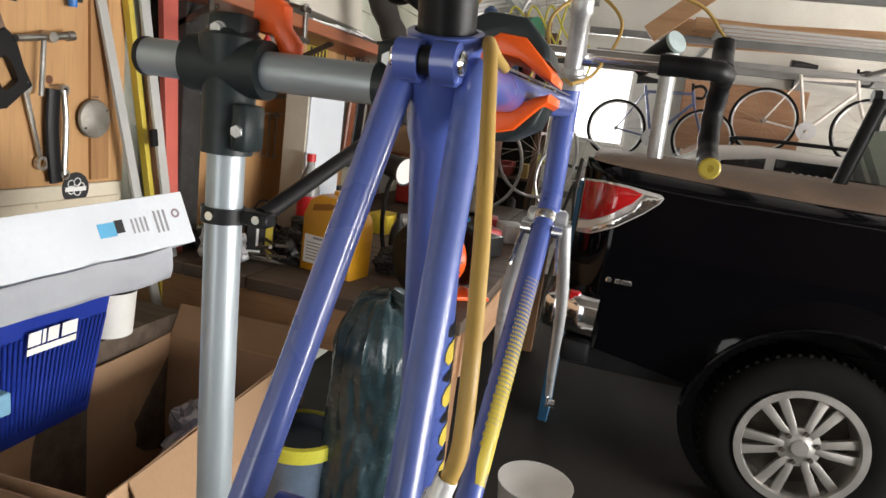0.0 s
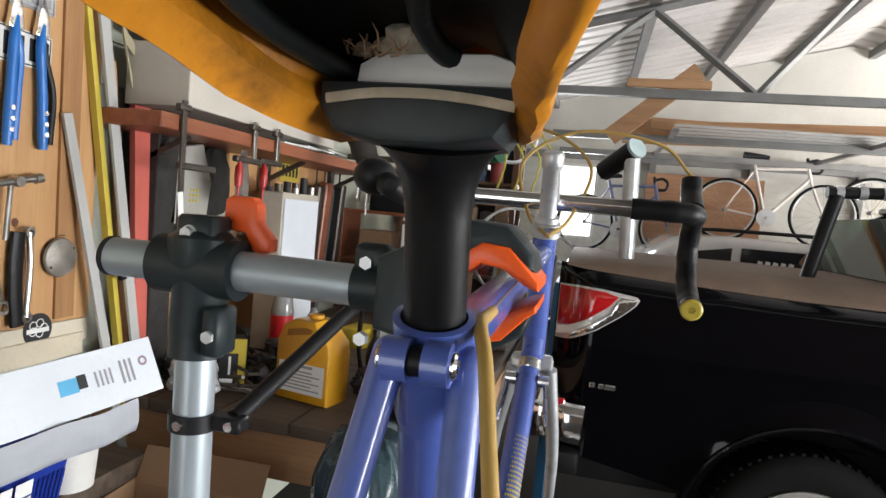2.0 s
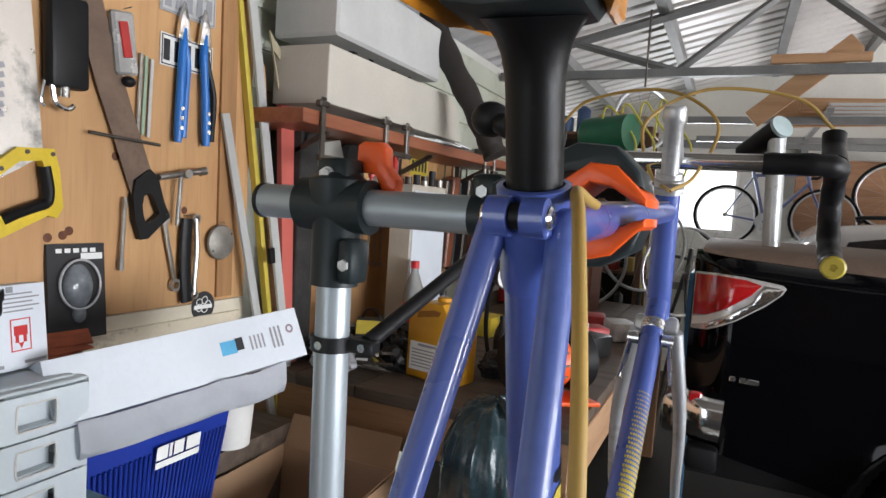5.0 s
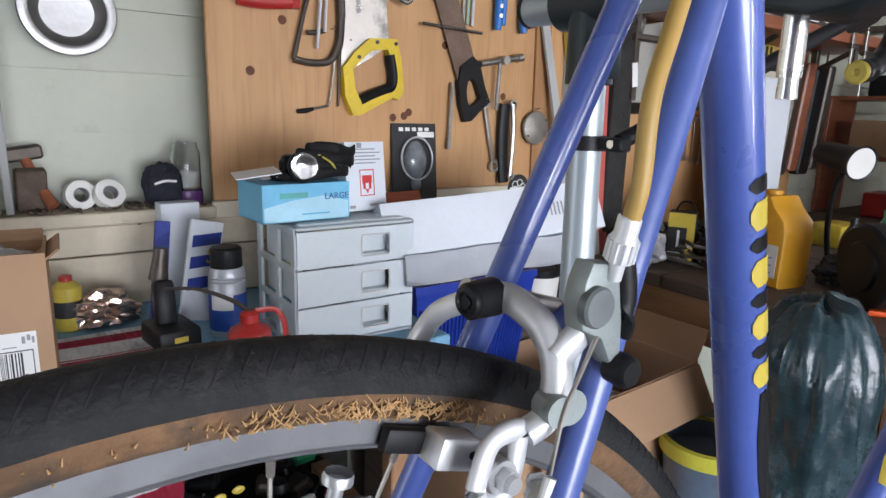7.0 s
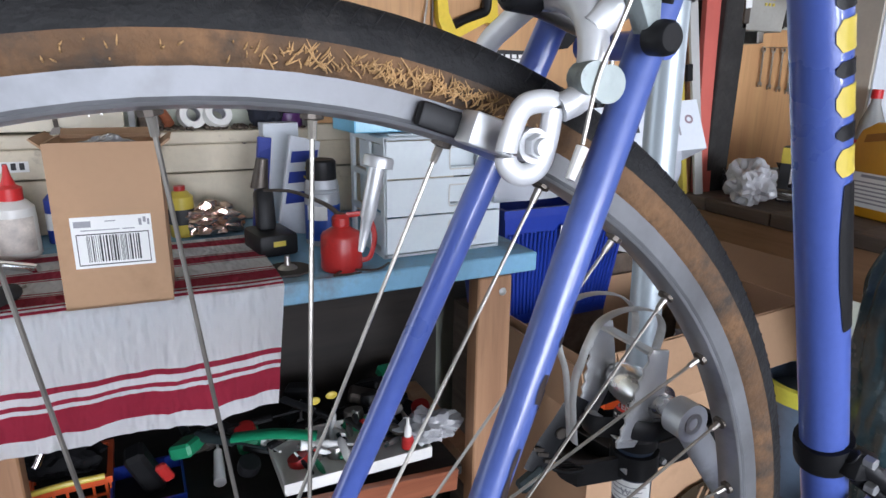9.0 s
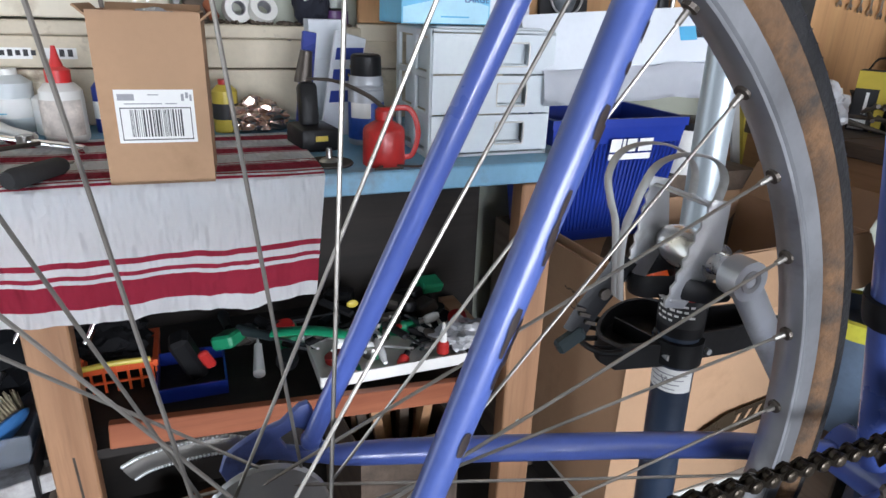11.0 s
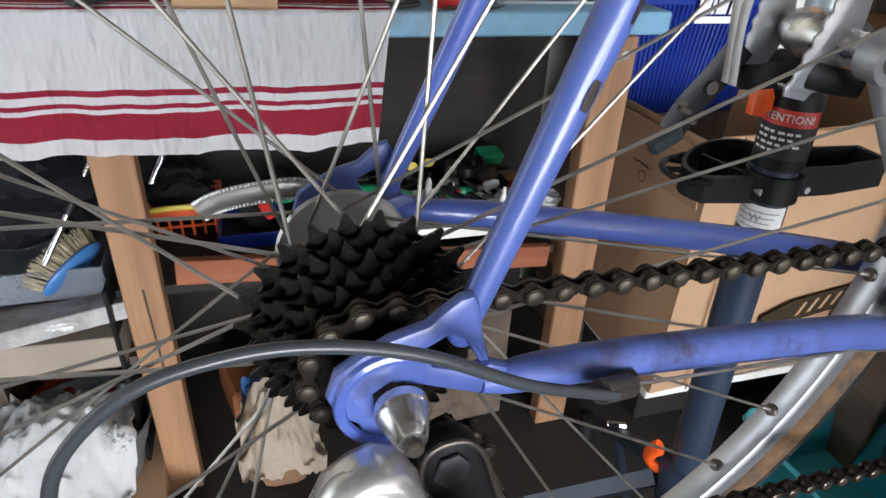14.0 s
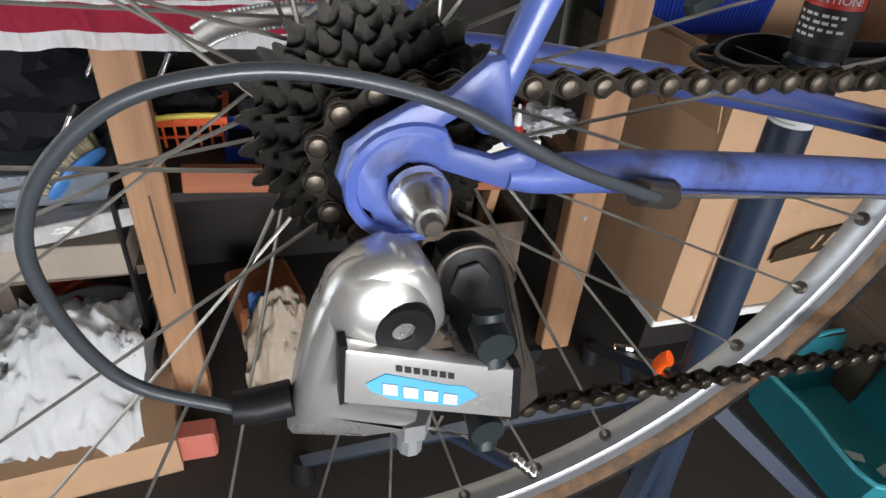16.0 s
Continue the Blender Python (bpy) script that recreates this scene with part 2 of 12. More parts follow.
# ---- mesh helpers ----
def box(bm, c, s, rot=None, bev=0.0, seg=1):
    """A box of full size s round c; rot: Euler degrees or a matrix."""
    r = rot if isinstance(rot, Matrix) else (pose(0, 0, 0, *rot) if rot else Matrix())
    made = bmesh.ops.create_cube(bm, size=1.0, matrix=Matrix.Translation(c) @ r @ Matrix.Diagonal((*s, 1)))
    if bev:
        edges = list({e for v in made["verts"] for e in v.link_edges})
        bmesh.ops.bevel(bm, geom=edges, offset=bev, segments=seg, affect="EDGES", profile=0.5)
    return bm


def cyl(bm, a, b, r0, r1=None, seg=16, caps=True):
    a, b = Vector(a), Vector(b)
    r1 = r0 if r1 is None else r1
    m = Matrix.Translation((a + b) / 2) @ (b - a).to_track_quat("Z", "Y").to_matrix().to_4x4()
    bmesh.ops.create_cone(bm, cap_ends=caps, segments=seg, radius1=r0, radius2=r1, depth=(b - a).length, matrix=m)
    return bm


def ball(bm, c, s, seg=14, rot=None):
    s = s if isinstance(s, tuple) else (s, s, s)
    r = pose(0, 0, 0, *rot) if rot else Matrix()
    bmesh.ops.create_uvsphere(bm, u_segments=seg, v_segments=max(6, seg // 2 + 1), radius=1.0, matrix=Matrix.Translation(c) @ r @ Matrix.Diagonal((*s, 1)))
    return bm


def curve(pts, n=8, closed=False):
    """Catmull-Rom through the points."""
    p = [Vector(q) for q in pts]
    k = len(p)
    out = []
    for i in range(k if closed else k - 1):
        if closed:
            a, b, c, d = p[i - 1], p[i], p[(i + 1) % k], p[(i + 2) % k]
        else:
            b, c = p[i], p[i + 1]
            a = p[i - 1] if i else b * 2 - c
            d = p[i + 2] if i + 2 < k else c * 2 - b
        for j in range(n):
            t = j / n
            out.append(0.5 * (2 * b + (c - a) * t + (2 * a - 5 * b + 4 * c - d) * t * t + (3 * b - a - 3 * c + d) * t ** 3))
    if not closed:
        out.append(p[-1])
    return out


def sweep(bm, pts, r, seg=10, closed=False, flat=None, up=(0, 0, 1)):
    """A tube along points. r: radius, or one for each point; flat: (w, h) half sizes of an oval section (h towards up)."""
    p = [Vector(q) for q in pts]
    k = len(p)
    rs = r if isinstance(r, (list, tuple)) else [r] * k
    rings, nrm = [], None
    for i in range(k):
        a, b = (p[i - 1], p[(i + 1) % k]) if closed else (p[max(i - 1, 0)], p[min(i + 1, k - 1)])
        t = (b - a).normalized()
        if flat:
            side = t.cross(Vector(up)).normalized()
            nrm = side.cross(t).normalized()
        elif nrm is None:
            nrm = t.orthogonal().normalized()
        else:
            nrm = (nrm - t * nrm.dot(t)).normalized()
        side = t.cross(nrm)
        w, h = flat if flat else (rs[i], rs[i])
        rings.append([bm.verts.new(p[i] + side * (w * math.cos(2 * math.pi * j / seg)) + nrm * (h * math.sin(2 * math.pi * j / seg))) for j in range(seg)])
    for i in range(k if closed else k - 1):
        x, y = rings[i], rings[(i + 1) % k]
        for j in range(seg):
            bm.faces.new((x[j], x[(j + 1) % seg], y[(j + 1) % seg], y[j]))
    if not closed:
        bm.faces.new(rings[0][::-1])
        bm.faces.new(rings[-1])
    return bm


def lathe(bm, prof, m=None, seg=24):
    """A turned body: prof holds (radius, height) along the local z of m."""
    m = m or Matrix()
    rings = []
    for r, h in prof:
        if r < 1e-5:
            rings.append([bm.verts.new(m @ Vector((0, 0, h)))])
        else:
            rings.append([bm.verts.new(m @ Vector((r * math.cos(2 * math.pi * j / seg), r * math.sin(2 * math.pi * j / seg), h))) for j in range(seg)])
    for x, y in zip(rings, rings[1:]):
        for j in range(seg):
            k = (j + 1) % seg
            q = [x[j % len(x)], x[k % len(x)], y[k % len(y)], y[j % len(y)]]
            q = list(dict.fromkeys(q))
            if len(q) > 2:
                bm.faces.new(q)
    return bm


def prism(bm, poly, depth, m=None, bev=0.0):
    """A polygon of (u, v) drawn in the local xy plane of m, made depth thick along z."""
    m = m or Matrix()
    lo = [bm.verts.new(m @ Vector((u, v, 0))) for u, v in poly]
    hi = [bm.verts.new(m @ Vector((u, v, depth))) for u, v in poly]
    k = len(poly)
    f = [bm.faces.new(lo[::-1]), bm.faces.new(hi)]
    f += [bm.faces.new((lo[i], lo[(i + 1) % k], hi[(i + 1) % k], hi[i])) for i in range(k)]
    bmesh.ops.recalc_face_normals(bm, faces=f)
    if bev:
        bmesh.ops.bevel(bm, geom=list(set(f[0].edges) | set(f[1].edges)), offset=bev, segments=2, affect="EDGES", profile=0.5)
    return bm


def ring_poly(bm, outer, inner, depth, m=None):
    """A plate with a hole: two outlines with the same number of points."""
    m = m or Matrix()
    k = len(outer)
    v = [[bm.verts.new(m @ Vector((*p, z))) for p in o] for z in (0, depth) for o in (outer, inner)]
    fs = []
    for i in range(k):
        j = (i + 1) % k
        for a, b in ((0, 1), (1, 3), (3, 2), (2, 0)):
            fs.append(bm.faces.new((v[a][i], v[a][j], v[b][j], v[b][i])))
    bmesh.ops.recalc_face_normals(bm, faces=fs)
    return bm


def side_m(x):
    """Local (u, v, w) to (x + w, u, Z0 + v): drawing in the bicycle's plane."""
    return Matrix(((0, 0, 1, x), (1, 0, 0, 0), (0, 1, 0, Z0), (0, 0, 0, 1)))


def wall_m(x, y, z, spin=0):
    """Local (u, v, w) on the tool wall: u along y, v up, w into the room."""
    return Matrix(((0, 0, 1, x), (1, 0, 0, y), (0, 1, 0, z), (0, 0, 0, 1))) @ pose(0, 0, 0, 0, 0, spin)


def arc(cx, cy, r, a0, a1, n=10):
    return [(cx + r * math.cos(radians(a0 + (a1 - a0) * i / n)), cy + r * math.sin(radians(a0 + (a1 - a0) * i / n))) for i in range(n + 1)]


def bmn():
    return bmesh.new()


PLACE = {}


def link_mesh(name, bm, material, smooth=35):
    c = Vector((0, 0, 0))
    vs = [v.co for v in bm.verts]
    lo = Vector([min(v[i] for v in vs) for i in range(3)])
    hi = Vector([max(v[i] for v in vs) for i in range(3)])
    c = (lo + hi) / 2
    bmesh.ops.translate(bm, verts=bm.verts, vec=-c)
    me = bpy.data.meshes.new(name)
    bm.to_mesh(me)
    bm.free()
    me.materials.append(material)
    if smooth:
        me.shade_smooth()
        me.set_sharp_from_angle(angle=radians(smooth))
    ob = new(name, me)
    ob.matrix_basis = Matrix.Translation(c)
    PLACE[ob] = c
    return ob


def part(name, bm, material, parent, label="", smooth=35):
    ob = link_mesh(name, bm, material, smooth)
    ob.parent = parent
    ob.matrix_parent_inverse = Matrix.Translation(-PLACE[parent])
    return tagged(ob, label)


def solo(name, bm, material, label, category, group="", kind="", smooth=35):
    """A thing that is one mesh."""
    return tagged(link_mesh(name, bm, material, smooth), label, category, group, kind)


def thing(name, at, label, category, group="", kind=""):
    ob = new(name)
    ob.empty_display_size = 0.05
    ob.matrix_basis = Matrix.Translation(at)
    PLACE[ob] = Vector(at)
    return tagged(ob, label, category, group, kind)


def shared(name, mesh_ob, m, parent, label=""):
    """Another object on the mesh of mesh_ob, at the world pose m."""
    ob = new(name, mesh_ob.data)
    ob.parent = parent
    ob.matrix_parent_inverse = Matrix.Translation(-PLACE[parent])
    ob.matrix_basis = m
    return tagged(ob, label)


def letters(body, size, m, material, parent, name="print", thick=0.0004, align="CENTER"):
    """Lettering with the built-in font, turned into a mesh."""
    cu = bpy.data.curves.new(name, "FONT")
    cu.body, cu.size, cu.extrude, cu.align_x, cu.align_y = body, size, thick, align, "CENTER"
    cu.resolution_u = 2
    tmp = new("tmp", cu)
    me = bpy.data.meshes.new_from_object(tmp)
    bpy.data.objects.remove(tmp)
    bm = bmn()
    bm.from_mesh(me)
    bpy.data.meshes.remove(me)
    bmesh.ops.transform(bm, matrix=m, verts=bm.verts)
    return part(name, bm, material, parent, smooth=0)


# ---- the garage ----
XL, XR, YN, YF, EAVE = -1.42, 6.0, -3.0, 6.7, 2.5


def slab(name, lo, hi, material, label, category, kind="structure"):
    bm = bmn()
    lo, hi = Vector(lo), Vector(hi)
    box(bm, (lo + hi) / 2, hi - lo)
    return solo(name, bm, material, label, category, kind=kind, smooth=0)


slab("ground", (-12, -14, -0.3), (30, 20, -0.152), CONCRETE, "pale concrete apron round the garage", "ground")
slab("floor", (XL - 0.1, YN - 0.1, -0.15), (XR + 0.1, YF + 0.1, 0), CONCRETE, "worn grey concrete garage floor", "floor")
# walls out of view, made dark to lower bounce and reflections
DARK_UNSEEN_WALL = wood("unseen_dark_wall", (0.035, 0.022, 0.014), (0.07, 0.045, 0.03), axis=2, rough=0.8)
slab("wall_rear", (-0.25, YN - 0.1, 0), (XR, YN, EAVE), DARK_UNSEEN_WALL, "unseen rear wall of the garage, darkened to cut bounced light", "wall")
slab("wall_rear_side", (XL - 0.1, YN - 0.1, 0), (-1.35, YN, EAVE), IRON_WALL, "painted iron wall beside the small door", "wall")
slab("wall_rear_head", (-1.35, YN - 0.1, 2.1), (-0.25, YN, EAVE), IRON_WALL, "painted iron wall over the small doorway", "wall")
slab("wall_door_head", (XR, YN, 2.4), (XR + 0.1, YF, EAVE + 0.05), DARK_UNSEEN_WALL, "unseen wall over the vehicle doors, darkened to cut bounced light", "wall")
slab("wall_door_post", (XR, YN, 0), (XR + 0.1, YN + 0.6, 2.4), IRON_WALL, "painted iron wall beside the vehicle doors", "wall")

# weatherboards of the tool wall, each lapping the one below
wall_left = slab("wall_left", (XL - 0.12, YN, 0), (XL - 0.02, YF, EAVE), IRON_WALL, "pale green weatherboard wall behind the tools", "wall")
PLACE[wall_left] = Vector(((2 * XL - 0.14) / 2, (YN + YF) / 2, EAVE / 2))
bm = bmn()
prism(bm, [(0, 0), (0.022, 0), (0.006, 0.135), (0, 0.135)], YF - YN - 0.01, Matrix(((1, 0, 0, 0), (0, 0, 1, 0), (0, 1, 0, 0), (0, 0, 0, 1))))
board0 = part("weatherboard", bm, CLADDING, wall_left, smooth=0)
base = board0.matrix_basis.copy()
for i in range(18):
    m = Matrix.Translation((XL - 0.009, (YN + YF) / 2, 0.0675 + 0.135 * i + 0.02))
    if i == 0:
        board0.matrix_basis = m
    else:
        shared("weatherboard", board0, m, wall_left)

# far wall: ribbed iron with girts and the window opening
WX0, WX1, WZ0, WZ1 = -0.50, 0.10, 1.46, 2.24
far = thing("wall_far", (2, YF, 0), "pale ribbed iron wall at the end of the garage", "wall", kind="structure")
for nm, x0, x1, z0, z1 in (("panel", XL, WX0, 0, EAVE), ("panel", WX1, XR, 0, EAVE), ("panel", WX0, WX1, 0, WZ0), ("panel", WX0, WX1, WZ1, EAVE)):
    bm = bmn()
    box(bm, ((x0 + x1) / 2, YF + 0.03, (z0 + z1) / 2), (x1 - x0, 0.06, z1 - z0))
    part(nm, bm, IRON_WALL, far, smooth=0)
bm = bmn()
for i in range(int((EAVE - 0.1) / 0.1)):
    z = 0.1 + 0.1 * i
    for x0, x1 in ((XL, WX0 - 0.03), (WX1 + 0.03, XR)) if WZ0 - 0.06 < z < WZ1 + 0.06 else ((XL, XR),):
        box(bm, ((x0 + x1) / 2, YF - 0.006, z), (x1 - x0, 0.012, 0.045))
part("ribs", bm, IRON_WALL, far, smooth=0)
for z in (0.9, 2.32):
    bm = bmn()
    box(bm, ((XL + XR) / 2, YF - 0.05, z), (XR - XL, 0.07, 0.07))
    part("girt", bm, STEEL_GREY, far, smooth=0)
for x in (-0.9, 0.62, 1.55, 2.5, 3.6, 4.8):
    bm = bmn()
    box(bm, (x, YF - 0.05, 1.2), (0.06, 0.075, 2.4))
    part("stud", bm, STEEL_GREY, far, smooth=0)

win = thing("window_1", ((WX0 + WX1) / 2, YF, WZ0), "bright window in the far wall", "window", kind="structure")
for nm, c, s in (("window_frame", ((WX0 + WX1) / 2, YF + 0.02, WZ1 - 0.015), (WX1 - WX0, 0.05, 0.03)), ("window_frame", ((WX0 + WX1) / 2, YF + 0.02, WZ0 + 0.015), (WX1 - WX0, 0.05, 0.03)), ("window_frame", (WX0 + 0.015, YF + 0.02, (WZ0 + WZ1) / 2), (0.03, 0.046, WZ1 - WZ0 - 0.06)), ("window_frame", (WX1 - 0.015, YF + 0.02, (WZ0 + WZ1) / 2), (0.03, 0.046, WZ1 - WZ0 - 0.06))):
    bm = bmn()
    box(bm, c, s)
    part(nm, bm, WHITE_PLASTIC, win, smooth=0)
bm = bmn()
box(bm, ((WX0 + WX1) / 2, YF + 0.03, (WZ0 + WZ1) / 2), (WX1 - WX0 - 0.06, 0.004, WZ1 - WZ0 - 0.06))
pane = part("pane", bm, glass("window_glass", (0.95, 0.97, 0.97)), win, smooth=0)
pane.visible_shadow = False

# roof: corrugated sheets that rise from the tool wall, purlins and trusses
SLOPE = 0.24


def roof_z(x):
    return EAVE + 0.05 + SLOPE * (min(x, 2 * 2.3 - x) - XL)


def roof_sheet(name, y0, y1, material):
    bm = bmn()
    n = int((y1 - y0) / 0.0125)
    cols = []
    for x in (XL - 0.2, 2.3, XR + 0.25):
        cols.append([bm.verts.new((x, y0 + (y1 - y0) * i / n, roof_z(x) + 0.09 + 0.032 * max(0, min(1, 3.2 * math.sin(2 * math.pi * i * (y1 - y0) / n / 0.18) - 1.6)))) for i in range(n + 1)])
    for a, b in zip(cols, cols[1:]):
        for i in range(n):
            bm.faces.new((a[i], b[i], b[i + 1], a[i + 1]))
    return solo(name, bm, material, "corrugated iron roof sheets over the garage", "ceiling", kind="structure", smooth=60)


# unseen near bay, darkened to cut the light bounced from above
roof_sheet("ceiling", YN - 0.2, 1.6, pm("darkened_roof_iron", (0.16, 0.14, 0.12), 0.6, var=0.2, scale=1.5))
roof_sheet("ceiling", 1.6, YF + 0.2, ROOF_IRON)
for y, inner in ((YN - 0.05, 1), (YF + 0.03, 0)):
    bm = bmn()
    prism(bm, [(XL - 0.1, EAVE), (XR, EAVE), (XR, roof_z(XR) + 0.08), (2.3, roof_z(2.3) + 0.08), (XL - 0.1, roof_z(XL - 0.1) + 0.08)], 0.05, Matrix(((1, 0, 0, 0), (0, 0, 1, y - 0.02), (0, 1, 0, 0), (0, 0, 0, 1))))
    solo("gable_wall", bm, IRON_WALL, "painted iron gable over the wall", "wall", kind="structure", smooth=0)
for i in range(10):
    x = XL + 0.3 + 0.72 * i
    bm = bmn()
    box(bm, (x, (YN + YF) / 2, roof_z(x) + 0.04), (0.06, YF - YN, 0.075))
    if i < 6:
        for k in range(60):
            box(bm, (x - 0.031, YN + 0.3 + 0.155 * k, roof_z(x) + 0.04), (0.004, 0.07, 0.018))
    solo("purlin", bm, STEEL_GREY, "grey pressed steel roof purlin", "purlin", "roof purlins", "structure", smooth=0)
for y in (0.6, 4.0):
    tr = thing("roof_truss", (2.3, y, 2.42), "grey welded angle-steel roof truss", "truss", "roof trusses", "structure")
    bm = bmn()
    box(bm, ((XL + XR) / 2, y, 2.44), (XR - XL, 0.05, 0.05))
    part("bottom_chord", bm, STEEL_GREY, tr, smooth=0)
    for xa, xb in ((XL, 2.3), (2.3, XR)):
        bm = bmn()
        cyl(bm, (xa, y, roof_z(xa) - 0.02), (xb, y, roof_z(xb) - 0.02), 0.03, seg=4)
        part("top_chord", bm, STEEL_GREY, tr, smooth=0)
    xs = [XL + 0.5 + 0.62 * i for i in range(11)]
    for i in range(10):
        a, b = xs[i], xs[i + 1]
        bm = bmn()
        p, q = ((a, y, 2.45), (b, y, roof_z(b) - 0.03)) if i % 2 else ((a, y, roof_z(a) - 0.03), (b, y, 2.45))
        cyl(bm, p, q, 0.024, seg=4)
        part("strut", bm, STEEL_GREY, tr, smooth=0)


# ---- the road bicycle on the repair stand ----
def V(x, y, z):
    return Vector((x, y, Z0 + z))


def ln(z):
    """The frame leans a little to its right."""
    return 0.0236 * z


bike = thing("road_bicycle", V(0, 0.4, -0.35), "violet-blue steel road bicycle without front wheel, clamped in a repair stand", "bicycle")
BB = (0.0, 0.435, -0.068)


def tube(name, a, b, r0, r1, mt=BLUE_FRAME, label="", parent=bike, seg=20, taper=None):
    bm = bmn()
    a, b = V(*a), V(*b)
    n = 10
    pts = [a.lerp(b, i / n) for i in range(n + 1)]
    rs = [r0 + (r1 - r0) * i / n for i in range(n + 1)]
    if taper:
        rs[0], rs[1] = rs[0] * taper, rs[1] * (0.5 + taper / 2)
    sweep(bm, pts, rs, seg)
    return part(name, bm, mt, parent, label)


seat_tube = tube("seat_tube", (0, BB[1], BB[2]), (ln(0.53), 0.2415, 0.53), 0.0150, 0.0148)
tube("top_tube", (ln(0.53), 0.25, 0.528), (ln(0.55), 0.858, 0.545), 0.0135, 0.0135)
tube("head_tube", (ln(0.57), 0.852, 0.572), (ln(0.40), 0.905, 0.395), 0.0165, 0.0165)
down_tube = tube("down_tube", (ln(0.42), 0.898, 0.422), BB, 0.0150, 0.0155)
tube("bottom_bracket_shell", (-0.034, BB[1], BB[2]), (0.034, BB[1], BB[2]), 0.0205, 0.0205)
for s in (1, -1):
    tube("seat_stay", (s * 0.0615, 0.0265, 0.018), (ln(0.524) + s * 0.0168, 0.2334, 0.530), 0.0063, 0.0077, BLUE_STAY if s > 0 else BLUE_FRAME, taper=0.8)
    bm = bmn()
    ball(bm, V(s * 0.0615, 0.0275, 0.0205), (0.0056, 0.0058, 0.0066), 16)
    ball(bm, V(ln(0.524) + s * 0.0168, 0.2334, 0.530), (0.0077, 0.0077, 0.0077), 18)
    part("stay_end", bm, BLUE_FRAME, bike)
    bm = bmn()
    sweep(bm, curve([V(s * 0.0690, 0.0330, 0.002), V(s * 0.062, 0.09, -0.004), V(s * 0.048, 0.23, -0.026), V(s * 0.040, 0.33, -0.046), V(s * 0.026, 0.42, -0.066)], 6), [0.0040, 0.0058, 0.0066, 0.0070, 0.0073, 0.0076, 0.0078, 0.0080, 0.0082, 0.0084, 0.0086, 0.0088, 0.0090, 0.0091, 0.0092, 0.0093, 0.0094, 0.0095, 0.0096, 0.0097, 0.0098, 0.0099, 0.01, 0.01, 0.01], 18)
    part("chain_stay", bm, BLUE_CHIPPED if s > 0 else BLUE_FRAME, bike)
    bm = bmn()
    x = 0.0655 if s > 0 else -0.0715
    prism(bm, [(0.0285, 0.034), (0.0262, 0.0385), (0.0215, 0.0375), (0.0165, 0.0335), (0.011, 0.0285), (-0.001, 0.025), (-0.011, 0.0195), (-0.0195, 0.0135), (-0.0225, 0.004), (-0.0195, -0.004), (-0.012, -0.010), (-0.009, -0.021), (-0.004, -0.027), (0.003, -0.025), (0.005, -0.016), (0.004, -0.010), (-0.005, -0.007), (-0.0065, 0.003), (-0.001, 0.0068), (0.010, 0.0035), (0.030, -0.0045), (0.041, -0.005), (0.041, 0.006), (0.034, 0.009), (0.0265, 0.007), (0.0135, 0.0115), (0.010, 0.0185), (0.019, 0.0235), (0.0245, 0.020), (0.030, 0.010), (0.034, 0.010), (0.0305, 0.022)], 0.006, side_m(x) @ Matrix.Translation((0.0015, 0.0028, 0)), 0.0022)
    drop = part("dropout", bm, BLUE_CHIPPED, bike, "forged rear dropout with worn paint")
    bm = bmn()
    ring = arc(0, 0, 0.0185, 60, 285, 22)
    sweep(bm, [V(x + (0.0062 if s > 0 else -0.0002), u + 0.0015, v + 0.0028) for u, v in ring], 0.0022, 8)
    part("rim_bead", bm, BLUE_FRAME, drop)

# brake bridge, seat lug with binder bolt
bm = bmn()
cyl(bm, V(-0.026 + ln(0.36), 0.172, 0.337), V(0.026 + ln(0.36), 0.172, 0.337), 0.0060, seg=14)
part("brake_bridge", bm, BLUE_FRAME, bike)
bm = bmn()
up = Vector((0.0236, -0.309, 0.951)).normalized()
c0 = V(ln(0.50), 0.2508, 0.498)
mlug = Matrix.Translation(c0) @ up.to_track_quat("Z", "Y").to_matrix().to_4x4()
lathe(bm, [(0.0149, 0.0), (0.0164, 0.006), (0.0166, 0.044), (0.0172, 0.045), (0.0176, 0.052), (0.0145, 0.0525), (0.0142, 0.0)], mlug, 28)
lug = part("seat_lug", bm, BLUE_FRAME, bike, "violet-blue seat lug with a split and binder bolt")
for s in (1, -1):
    bm = bmn()
    cyl(bm, V(ln(0.53) + s * 0.0030, 0.2155, 0.5325), V(ln(0.53) + s * 0.0135, 0.2155, 0.5325), 0.0088, seg=18)
    box(bm, V(ln(0.53) + s * 0.0085, 0.225, 0.531), (0.0105, 0.018, 0.016), bev=0.002)
    part("ear", bm, BLUE_FRAME, lug)
    bm = bmn()
    lathe(bm, [(0.0056, 0), (0.0056, 0.0018), (0.0045, 0.0028), (0.0030, 0.0028), (0.0028, 0.0010), (0, 0.0010)], Matrix.Translation(V(ln(0.53) + s * 0.0135, 0.2155, 0.5325)) @ pose(0, 0, 0, 0, 90 * s, 0), 18)
    part("binder_bolt", bm, CHROME, lug, "chrome binder bolt head")
bm = bmn()
cyl(bm, V(ln(0.53) - 0.0037, 0.2155, 0.5325), V(ln(0.53) + 0.0037, 0.2155, 0.5325), 0.0062, seg=14)
part("binder_bolt", bm, BLACK_PLASTIC, lug)
bm = bmn()
box(bm, V(ln(0.53), 0.2340, 0.522), (0.0042, 0.006, 0.070), rot=(18, 0, 0), bev=0.0008)
part("split", bm, BLACK_PLASTIC, lug, "dark split of the seat lug")

